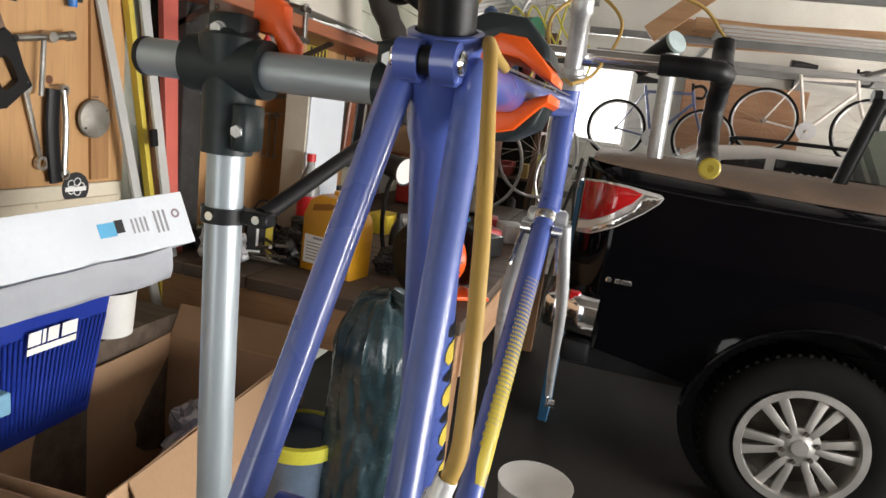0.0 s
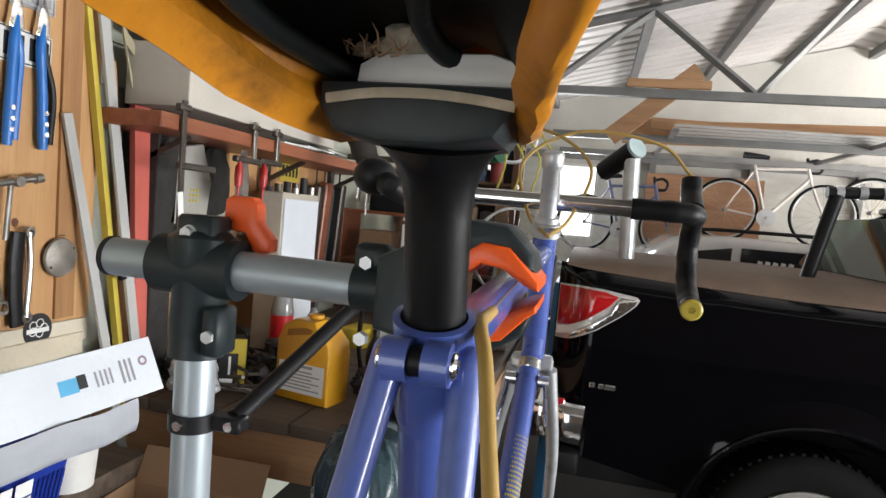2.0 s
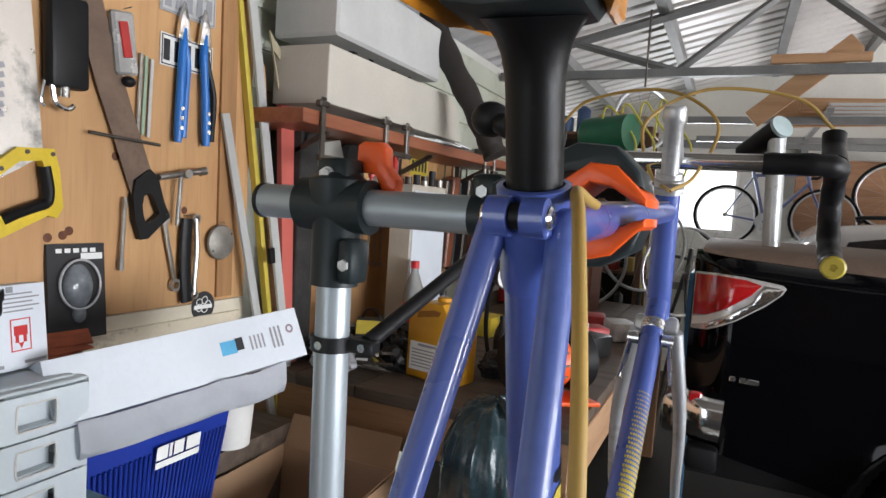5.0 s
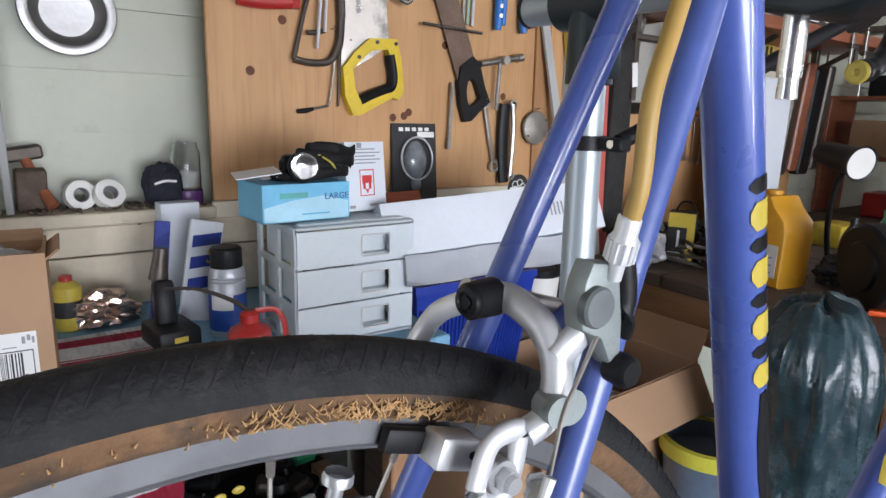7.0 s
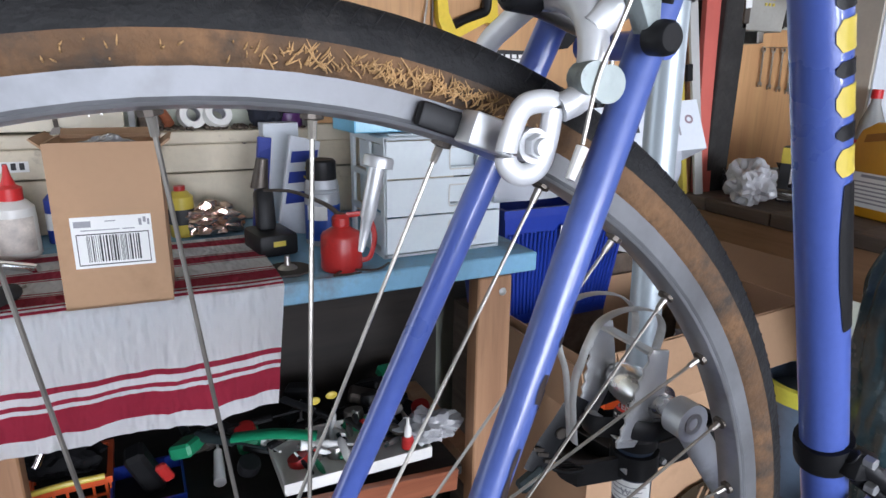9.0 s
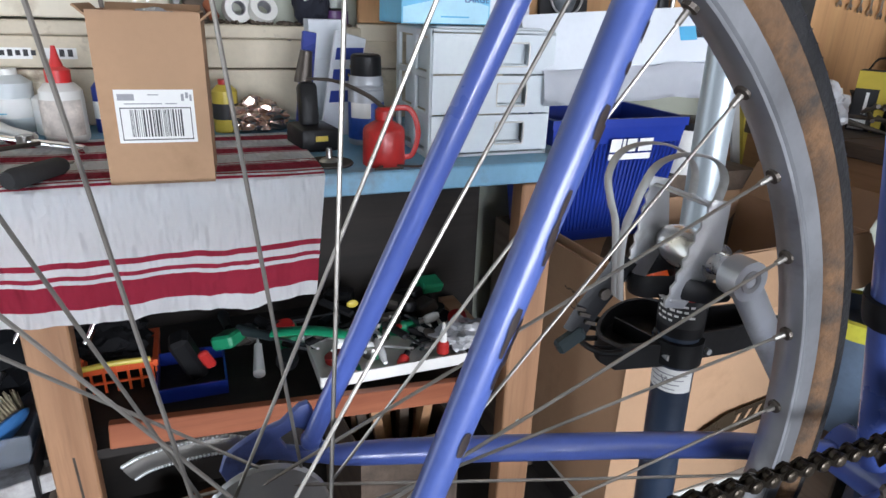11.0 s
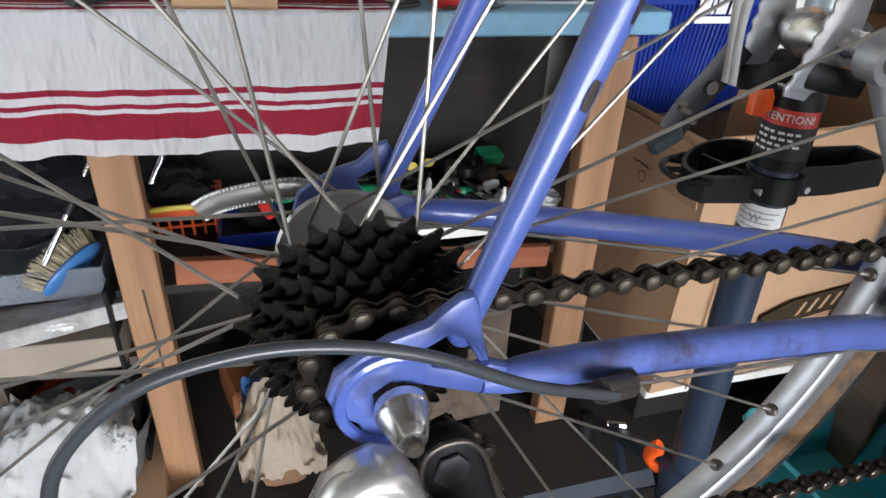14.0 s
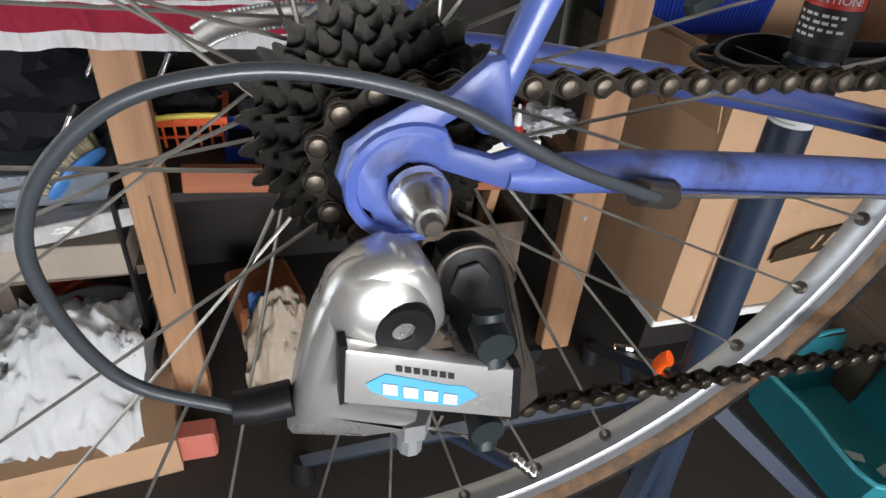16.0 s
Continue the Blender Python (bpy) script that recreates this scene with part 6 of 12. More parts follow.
bm = bmn()
sweep(bm, curve([V(-0.060, SY + 0.03, 0.520), V(-0.056, SY + 0.10, 0.545), V(-0.068, SY + 0.15, 0.585), V(-0.090, 0.495, 0.606), V(-0.108, 0.50, 0.615)], 6), [0.008 + 0.002 * (i > 16) for i in range(25)], 14)
ball(bm, V(-0.114, 0.50, 0.617), (0.019, 0.018, 0.0165), 18)
part("clamp_handle", bm, BLACK_PLASTIC, clamp, "black knobbed clamp handle")



def lean_stand(ob):
    """The post of the stand bows towards the bicycle's rear lower down."""
    for kid in ob.children:
        if kid.data:
            for v in kid.data.vertices:
                d = max(0.0, 1.5 - (PLACE[kid].z + v.co.z))
                v.co.x += 0.018 * d + 0.020 * d * d
        lean_stand(kid)


lean_stand(stand)

# ---- the blue workbench and what stands on it ----
BT = Z0 - 0.025  # bench top
BX = -0.79  # its front edge
bench = thing("workbench", (-1.05, -0.4, 0), "pale blue painted workbench on raw pine posts", "workbench")
bm = bmn()
box(bm, ((BX - 1.335) / 2, (-1.6 + 0.697) / 2, BT - 0.02), (BX + 1.335, 2.297, 0.04), bev=0.003)
part("benchtop", bm, BLUE_BENCH, bench, "pale blue worn bench top", smooth=20)
for y, w in ((0.601, 0.078), (-0.262, 0.066), (-1.2, 0.06)):
    bm = bmn()
    box(bm, (BX - 0.022, y, (BT - 0.04) / 2), (0.042, w, BT - 0.044), bev=0.003)
    p = part("post", bm, PINE, bench, "raw pine bench post", smooth=20)
    if y > 0.5:
        bm = bmn()
        lathe(bm, [(0.0085, 0), (0.0080, 0.002), (0.004, 0.0035), (0.002, 0.006), (0, 0.006)], side_m(BX - 0.001) @ Matrix.Translation((0.618, -0.100, 0)), 12)
        part("screw", bm, DULL_SILVER, p, "bright screw head with washer")
        bm = bmn()
        lathe(bm, [(0.006, 0), (0.005, 0.002), (0, 0.0025)], side_m(BX - 0.001) @ Matrix.Translation((0.60, -0.62, 0)), 10)
        part("screw", bm, DULL_SILVER, p)
    else:
        bm = bmn()
        box(bm, (BX - 0.0010, y + 0.006, 0.42), (0.0012, 0.004, 0.22), rot=(1.5, 0, 0))
        part("crack", bm, DARK_STEEL, p, "dark split in the timber", smooth=0)
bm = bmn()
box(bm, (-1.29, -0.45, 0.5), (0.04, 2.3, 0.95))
part("back_panel", bm, SHADE_WOOD, bench, "timber back under the bench, shade put into its colour", smooth=0)
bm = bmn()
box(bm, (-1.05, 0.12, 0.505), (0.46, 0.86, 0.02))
part("lower_shelf", bm, SHADE_WOOD, bench, smooth=0)
bm = bmn()
box(bm, (-0.815, 0.165, 0.520), (0.020, 0.74, 0.05), rot=(-4, 0, 0), bev=0.002)
part("shelf_lip", bm, DARK_WOOD, bench, "red-brown shelf edge", smooth=20)
bm = bmn()
box(bm, (-1.02, 0.60, 0.47), (0.44, 0.045, 0.07))
part("side_rail", bm, PINE_Y, bench, smooth=0)


# striped tea towel over the bench edge
def towel():
    m, n, l, p = nodes_of("striped_cotton")
    uv = n.new("ShaderNodeUVMap")
    sep = n.new("ShaderNodeSeparateXYZ")
    l.new(uv.outputs["UV"], sep.inputs["Vector"])
    r = n.new("ShaderNodeValToRGB")
    r.color_ramp.interpolation = "CONSTANT"
    white, red = (0.90, 0.89, 0.89, 1), (0.45, 0.028, 0.065, 1)
    el = r.color_ramp.elements
    el[0].position, el[0].color = 0.0, white
    el[1].position, el[1].color = 0.042, red
    for pos, c in ((0.108, white), (0.120, red), (0.131, white), (0.150, red), (0.167, white), (0.352, red), (0.360, white), (0.370, red), (0.379, white), (0.392, red), (0.462, white), (0.468, red), (0.476, white), (0.486, red), (0.494, white), (0.60, red), (0.606, white), (0.614, red), (0.68, white), (0.69, red), (0.698, white), (0.80, red), (0.86, white)):
        e = el.new(pos)
        e.color = c
    l.new(sep.outputs["X"], r.inputs["Fac"])
    grime = ramp_node(n, l, noise_node(n, l, 5, 5), 0.66, 0.95, (0, 0, 0, 1), (0.4, 0.4, 0.4, 1))
    c = mix_node(n, l, grime, r.outputs["Color"], (0.40, 0.38, 0.34))
    l.new(c, p.inputs["Base Color"])
    p.inputs["Roughness"].default_value = 0.9
    weave = noise_node(n, l, 420, 2)
    b = n.new("ShaderNodeBump")
    b.inputs["Strength"].default_value, b.inputs["Distance"].default_value = 0.2, 0.002
    l.new(weave, b.inputs["Height"])
    crease = ramp_node(n, l, noise_node(n, l, 7, 3, (1, 2.2, 0.8), 0.6), 0.35, 0.65)
    b2 = n.new("ShaderNodeBump")
    b2.inputs["Strength"].default_value, b2.inputs["Distance"].default_value = 0.8, 0.018
    l.new(crease, b2.inputs["Height"])
    l.new(b.outputs["Normal"], b2.inputs["Normal"])
    l.new(b2.outputs["Normal"], p.inputs["Normal"])
    bm = bmn()
    uvl = bm.loops.layers.uv.new("UVMap")
    ny, ns = 110, 70
    y0, y1 = -1.05, 0.182
    drop = 0.205
    length = drop + 0.32
    g = []
    for i in range(ns + 1):
        s = length * i / ns
        row = []
        for j in range(ny + 1):
            f = j / ny
            y = y0 + (y1 - y0) * f
            yy = y - 0.025 * max(0, (drop - s) / drop) * f
            wav = noise.noise(Vector((y * 9, s * 3, 0))) * 0.018 + noise.noise(Vector((y * 22, s * 7, 4))) * 0.013 + (0.5 - abs(noise.noise(Vector((y * 30 + s * 34, s * 14 - y * 6, 9))))) * 0.010 + noise.noise(Vector((y * 75, s * 60, 2))) * 0.0022
            sag = 0.012 * math.sin(y * 5.5 + 1.2)
            if s < drop:
                k = (drop - s) / drop
                x = BX + 0.006 + max(0, wav + 0.010) * (0.25 + 0.75 * k) + 0.012 * k
                z = BT + 0.003 - (drop - s) * (1 + sag * 2)
            else:
                k = s - drop
                x = BX + 0.004 - k * 1.05
                z = BT + 0.0085 + noise.noise(Vector((y * 7, s * 8, 2))) * 0.003 - (0.0 if k > 0.012 else 0.003)
            row.append(bm.verts.new((x, yy, z)))
        g.append(row)
    for i in range(ns):
        for j in range(ny):
            fc = bm.faces.new((g[i][j], g[i][j + 1], g[i + 1][j + 1], g[i + 1][j]))
            for lp, (a, b2) in zip(fc.loops, ((i, j), (i, j + 1), (i + 1, j + 1), (i + 1, j))):
                lp[uvl].uv = (a / ns * 0.9, b2 / ny)
    bmesh.ops.solidify(bm, geom=bm.faces, thickness=0.0016)
    tw = solo("tea_towel", bm, m, "white cotton tea towel with red stripes draped over the bench edge", "towel", smooth=60)


towel()


def carton_box(name, c, s, label, mt=CARDBOARD, rz=0, wall=0.004, open_top=True, tilt=0, tilt2=0):
    """An open or closed cardboard box; c: centre of its base; s: x, y, z sizes."""
    m = pose(*c, tilt, tilt2, rz)
    t = thing(name, c, label, "box")
    x, y, z = s
    panels = [((0, 0, wall / 2), (x, y, wall)), ((-x / 2 + wall / 2, 0, z / 2), (wall, y, z)), ((x / 2 - wall / 2, 0, z / 2), (wall, y, z)), ((0, -y / 2 + wall / 2, z / 2), (x - 2 * wall, wall, z)), ((0, y / 2 - wall / 2, z / 2), (x - 2 * wall, wall, z))]
    if not open_top:
        panels.append(((0, 0, z - wall / 2), (x - 2 * wall, y - 2 * wall, wall)))
    for cc, ss in panels:
        bm = bmn()
        box(bm, cc, ss)
        bmesh.ops.transform(bm, matrix=m, verts=bm.verts)
        part("panel", bm, mt, t, smooth=0)
    return t, m


def stick(bm_pts, depth, m, mt, parent, name="print", label=""):
    """A flat printed patch on a local plane."""
    bm = bmn()
    prism(bm, bm_pts, depth, m)
    return part(name, bm, mt, parent, label, smooth=0)


def rect(u0, v0, u1, v1):
    return [(u0, v0), (u1, v0), (u1, v1), (u0, v1)]


# small carton with a shipping label
nb, m = carton_box("cardboard_box", (-0.838, -0.058, BT + 0.006), (0.128, 0.145, 0.243), "brown cardboard box with a barcode label standing on the towel", rz=-4)
face = m @ Matrix(((0, 0, 1, 0.0642), (1, 0, 0, 0), (0, 1, 0, 0), (0, 0, 0, 1)))
lb = stick(rect(-0.052, 0.062, 0.053, 0.138), 0.0005, face, WHITE_PAPER, nb, "label", "white printed label with a barcode")
f2 = face @ Matrix.Translation((0, 0, 0.0006))
bm = bmn()
for a in (rect(-0.047, 0.066, 0.048, 0.0675), rect(-0.047, 0.1115, 0.048, 0.113), rect(-0.047, 0.0676, -0.0458, 0.1114), rect(0.0468, 0.0676, 0.048, 0.1114)):
    prism(bm, a, 0.0003, f2)
random.seed(2)
u = -0.034
while u < 0.034:
    w = random.choice((0.0008, 0.0008, 0.0016, 0.0024))
    prism(bm, rect(u, 0.071, u + w, 0.110), 0.0003, f2)
    u += w + random.choice((0.0008, 0.0012, 0.002))
part("print", bm, INK, lb, "black barcode", smooth=0)
bm = bmn()
for a in (rect(-0.048, 0.123, -0.026, 0.132), rect(-0.008, 0.130, 0.006, 0.1315), rect(-0.040, 0.1175, 0.010, 0.119), rect(0.014, 0.1175, 0.030, 0.119), rect(0.036, 0.122, 0.040, 0.132), rect(0.042, 0.126, 0.046, 0.134), rect(0.0475, 0.122, 0.0505, 0.131)):
    prism(bm, a, 0.0003, f2)
part("print", bm, GREY_INK, lb, smooth=0)
bm = bmn()
for cc, ss, rr in (((-0.060, 0.0, 0.236), (0.003, 0.137, 0.05), (0, -55, 0)), ((0.0, -0.069, 0.232), (0.118, 0.003, 0.05), (48, 0, 0)), ((0.0, 0.069, 0.230), (0.118, 0.003, 0.05), (-52, 0, 0))):
    box(bm, cc, ss, rr)
bmesh.ops.transform(bm, matrix=m, verts=bm.verts)
part("flap", bm, CARDBOARD_IN, nb, smooth=0)


def crumple(name, c, s, mt, label, category, seed=1, amp=0.3, cuts=4, freq=9.0):
    bm = bmn()
    bmesh.ops.create_icosphere(bm, subdivisions=cuts, radius=1.0)
    off = Vector((seed * 7.3, seed * 3.1, 0))
    for v in bm.verts:
        p = v.co.copy()
        d = noise.noise(p * 1.7 + off) * amp + noise.noise(p * freq * 0.5 + off) * amp * 0.55 + noise.noise(p * freq + off) * amp * 0.25
        v.co = Vector(c) + Vector((p.x * s[0], p.y * s[1], max(p.z, -0.75) * s[2])) * (1 + d)
    return solo(name, bm, mt, label, category, smooth=25)


PACK = pm("clear_film", (0.75, 0.76, 0.78), 0.18, var=0.1, scale=20, trans=0.5)
crumple("packing_film", (-0.838, -0.055, BT + 0.222), (0.05, 0.052, 0.030), PACK, "crumpled clear packing film in the cardboard box", "packaging", 4, 0.35)

# three-drawer plastic unit
du = thing("drawer_unit", (-0.96, 0.52, BT), "milky plastic three-drawer unit on the bench", "drawer unit")
DX, DY0, DY1, DZ1, DD = -0.862, 0.393, 0.645, Z0 + 0.208, 0.20
bm = bmn()
th = 0.004
hgt = DZ1 - BT
for cc, ss in (((DX - DD / 2, DY0 + th / 2, 0), (DD, th, 0)), ((DX - DD / 2, DY1 - th / 2, 0), (DD, th, 0))):
    for k in range(4):
        z = BT + 0.004 + (hgt - 0.012) * k / 3
        box(bm, (cc[0], cc[1], z), (ss[0], 0.008, 0.012), bev=0.0015)
    for x in (DX - 0.010, DX - DD * 0.45, DX - DD + 0.010):
        box(bm, (x, cc[1], BT + hgt / 2), (0.020, 0.007, hgt), bev=0.0015)
box(bm, (DX - DD / 2, (DY0 + DY1) / 2, DZ1 - 0.003), (DD, DY1 - DY0, 0.006), bev=0.002)
box(bm, (DX - DD / 2, (DY0 + DY1) / 2, DZ1 + 0.002), (DD - 0.03, DY1 - DY0 - 0.03, 0.004), bev=0.0015)
box(bm, (DX - DD / 2, (DY0 + DY1) / 2, BT + 0.003), (DD, DY1 - DY0 - 0.01, 0.005))
part("frame", bm, CLEAR_PLASTIC, du, "milky plastic frame", smooth=20)
DRAWER_IN = pm("drawer_contents", (0.42, 0.44, 0.47), 0.7, var=0.4, scale=25)
for k in range(3):
    z0 = BT + 0.010 + (hgt - 0.014) * k / 3
    z1 = z0 + (hgt - 0.014) / 3 - 0.0035
    yc, w = (DY0 + DY1) / 2, DY1 - DY0 - 0.004
    bm = bmn()
    zc, hh = (z0 + z1) / 2, z1 - z0
    hy, hz = 0.030, hh * 0.28
    yo = yc + 0.038
    x0 = DX + 0.001
    outer = [(yc - w / 2, z0), (yo - hy, z0), (yo + hy, z0), (yc + w / 2, z0), (yc + w / 2, zc), (yc + w / 2, z1), (yo + hy, z1), (yo - hy, z1), (yc - w / 2, z1), (yc - w / 2, zc)]
    inner = [(yo - hy, zc - hz), (yo - hy * 0.7, zc - hz * 1.1), (yo + hy * 0.7, zc - hz * 1.1), (yo + hy, zc - hz), (yo + hy * 1.05, zc), (yo + hy, zc + hz), (yo + hy * 0.7, zc + hz * 1.05), (yo - hy * 0.7, zc + hz * 1.05), (yo - hy, zc + hz), (yo - hy * 1.05, zc)]
    ring_poly(bm, outer, inner, 0.004, Matrix(((0, 0, 1, x0), (1, 0, 0, 0), (0, 1, 0, 0), (0, 0, 0, 1))))
    dr = part("drawer", bm, CLEAR_PLASTIC, du, "milky plastic drawer with a cut-out grip", smooth=20)
    for nm, cc, ss in (("grip_floor", (x0 - 0.018, yo, zc - hz), (0.036, hy * 2.1, 0.002)), ("grip_back", (x0 - 0.020, yo, zc + hh * 0.06), (0.003, hy * 2.3, hh * 0.78)), ("side", (DX - 0.085, yc + w / 2 - 0.008, zc - 0.004), (0.165, 0.003, hh - 0.014)), ("side", (DX - 0.085, yc - w / 2 + 0.008, zc - 0.004), (0.165, 0.003, hh - 0.014)), ("base", (DX - 0.085, yc, z0 + 0.003), (0.165, w - 0.02, 0.003))):
        bm = bmn()
        box(bm, cc, ss)
        part(nm, bm, CLEAR_PLASTIC, dr, smooth=0)
    bm = bmn()
    sweep(bm, curve([(x0 + 0.005, a, b) for a, b in inner], 3, True), 0.0016, 6, closed=True)
    part("grip", bm, WHITE_PLASTIC, dr)
    bm = bmn()
    random.seed(k)
    for i in range(16):
        cyl(bm, (DX - random.uniform(0.02, 0.15), yc + random.uniform(-0.1, 0.1), z0 + 0.010), (DX - random.uniform(0.02, 0.15), yc + random.uniform(-0.1, 0.1), z0 + random.uniform(0.012, 0.045)), random.uniform(0.004, 0.009), seg=8)
    tagged(part("contents", bm, DRAWER_IN, dr), kind="stuff")


# box of gloves, head torch, leaflet box, blister pack
gb, m = carton_box("glove_box", (-0.958, 0.432, DZ1 + 0.006), (0.118, 0.176, 0.070), "pale blue carton of disposable gloves", pm("glove_carton", (0.16, 0.50, 0.74), 0.4, var=0.12, scale=8), rz=3, open_top=False, wall=0.003)
face = m @ Matrix(((0, 0, 1, 0.0592), (1, 0, 0, 0), (0, 1, 0, 0), (0, 0, 0, 1)))
stick([(-0.085, 0.002), (0.085, 0.002), (0.085, 0.034), (0.03, 0.046), (-0.03, 0.040), (-0.085, 0.028)], 0.0004, face, pm("pale_blue_print", (0.42, 0.70, 0.84), 0.4), gb, "print", "paler blue wave")
letters("LARGE", 0.017, face @ Matrix.Translation((0.060, 0.044, 0.0008)), pm("navy_ink", (0.02, 0.05, 0.22), 0.4), gb)
stick(rect(-0.055, 0.044, 0.000, 0.054), 0.0004, face @ Matrix.Translation((0, 0, 0.0005)), pm("teal_ink", (0.10, 0.42, 0.40), 0.4), gb)
stick(rect(-0.012, 0.012, 0.045, 0.0145), 0.0004, face @ Matrix.Translation((0, 0, 0.0005)), BLUE_INK, gb)
bm = bmn()
for i, (a, b, r) in enumerate(((-0.05, -0.02, 25), (0.0, -0.075, -14))):
    box(bm, (a, b, 0.074 + 0.012 * i), (0.09, 0.08, 0.002), (8, -12 + 14 * i, r))
bmesh.ops.transform(bm, matrix=m, verts=bm.verts)
part("flap", bm, WHITE_CARD, gb, "lifted white flap", smooth=0)

ht = thing("head_torch", (-0.95, 0.445, DZ1 + 0.08), "black head torch with a round clear lens", "torch")
hz = DZ1 + 0.076
bm = bmn()
lathe(bm, [(0.0, 0.0), (0.020, 0.0), (0.026, 0.012), (0.029, 0.030), (0.029, 0.038), (0.0245, 0.040)], Matrix.Translation((-0.935, 0.438, hz + 0.028)) @ pose(0, 0, 0, 0, 84, -14), 26)
box(bm, (-0.962, 0.440, hz + 0.026), (0.034, 0.058, 0.046), (0, 0, -12), bev=0.008, seg=2)
body = part("housing", bm, BLACK_PLASTIC, ht, "black torch housing")
bm = bmn()
lathe(bm, [(0.0245, 0.0), (0.0225, -0.004), (0.014, -0.010), (0.005, -0.015), (0, -0.015)], Matrix.Translation((-0.8955, 0.4285, hz + 0.0325)) @ pose(0, 0, 0, 0, 84, -14), 26)
part("reflector", bm, CHROME, body, "bright reflector")
bm = bmn()
lathe(bm, [(0, 0.001), (0.012, 0.0012), (0.0243, 0.0)], Matrix.Translation((-0.8950, 0.4284, hz + 0.0325)) @ pose(0, 0, 0, 0, 84, -14), 26)
part("lens", bm, glass("torch_lens", (0.95, 0.96, 0.97)), body)
random.seed(5)
for k in range(5):
    bm = bmn()
    pts = []
    for i in range(9):
        a = 2 * math.pi * i / 9
        pts.append((-0.965 + 0.040 * math.cos(a) * (1 - 0.1 * k) + random.uniform(-0.006, 0.006), 0.465 + 0.075 * math.sin(a) * (1 - 0.08 * k) + 0.012 * k, hz + 0.008 + 0.011 * k + random.uniform(-0.005, 0.010)))
    sweep(bm, curve(pts, 5, True), 0.005, 8, closed=True, flat=(0.0022, 0.0100))
    part("strap", bm, BLACK_VINYL, ht, "black elastic strap")
bm = bmn()
sweep(bm, curve([(-0.945, 0.475, hz + 0.05), (-0.925, 0.495, hz + 0.035), (-0.935, 0.515, hz + 0.010)], 5), 0.0022, 8)
part("cord", bm, YELLOW_PAINT, ht)

pb, m = carton_box("leaflet_box", (-0.975, 0.585, DZ1 + 0.006), (0.052, 0.098, 0.140), "white card packet with a red pictogram", WHITE_CARD, rz=8, open_top=False, wall=0.002, tilt2=-6)
face = m @ Matrix(((0, 0, 1, 0.0262), (1, 0, 0, 0), (0, 1, 0, 0), (0, 0, 0, 1)))
bm = bmn()
for a in (rect(-0.016, 0.030, 0.020, 0.032), rect(-0.016, 0.082, 0.020, 0.084), rect(-0.016, 0.032, -0.014, 0.082), rect(0.018, 0.032, 0.020, 0.082), rect(-0.008, 0.044, -0.002, 0.056), rect(0.006, 0.044, 0.012, 0.056), [(0.002, 0.034), (0.007, 0.044), (-0.003, 0.044)], rect(-0.010, 0.056, 0.014, 0.072)):
    prism(bm, a, 0.0004, face)
part("print", bm, pm("red_print", (0.58, 0.03, 0.03), 0.5), pb, "red pictogram", smooth=0)
bm = bmn()
for i in range(5):
    prism(bm, rect(-0.026, 0.096 + 0.007 * i, 0.026 + 0.012 * (i % 2), 0.0985 + 0.007 * i), 0.0004, face)
prism(bm, rect(-0.02, 0.128, -0.008, 0.138), 0.0004, face)
prism(bm, rect(0.006, 0.008, 0.046, 0.013), 0.0004, face)
prism(bm, rect(-0.044, 0.006, -0.030, 0.012), 0.0004, face)
part("print", bm, GREY_INK, pb, smooth=0)

bp, m = carton_box("blister_pack", (-1.283, 0.918, Z0 + 0.160), (0.012, 0.142, 0.226), "black card blister pack with a clear moulded bubble", INK, rz=0, open_top=False, wall=0.003, tilt2=-5)
bm = bmn()
ball(bm, (0.010, -0.002, 0.125), (0.022, 0.036, 0.055), 20)
ball(bm, (0.008, 0.0, 0.060), (0.016, 0.016, 0.022), 14)
bmesh.ops.transform(bm, matrix=m, verts=bm.verts)
part("bubble", bm, pm("grey_bubble", (0.30, 0.33, 0.36), 0.15, var=0.3, scale=30, trans=0.4), bp, "clear bubble with a grey part inside")
bm = bmn()
ring = [(0.018, 0.050 * math.cos(a), 0.130 + 0.058 * math.sin(a)) for a in [2 * math.pi * i / 16 for i in range(16)]]
sweep(bm, curve(ring, 3, True), 0.003, 6, closed=True)
bmesh.ops.transform(bm, matrix=m, verts=bm.verts)
part("tube_coil", bm, PACK, bp)
face = m @ Matrix(((0, 0, 1, 0.0062), (1, 0, 0, 0), (0, 1, 0, 0), (0, 0, 0, 1)))
bm = bmn()
for i in range(5):
    prism(bm, rect(-0.05 + 0.021 * i, 0.205, -0.036 + 0.021 * i, 0.215), 0.0004, face)
prism(bm, rect(0.01, 0.188, 0.065, 0.203), 0.0004, face)
part("print", bm, WHITE_PAPER, bp, smooth=0)
bm = bmn()
for i in range(3):
    box(bm, (-1.02 - 0.03 * i, 0.655 + 0.035 * i, DZ1 + 0.004 + 0.004 * i), (0.10, 0.13, 0.003), (3 * i, 4, 20 - 25 * i))
solo("sandpaper_sheets", bm, pm("brown_grit", (0.34, 0.09, 0.05), 0.85, var=0.25, scale=30), "loose red-brown abrasive sheets on the drawer unit", "sandpaper", smooth=0)

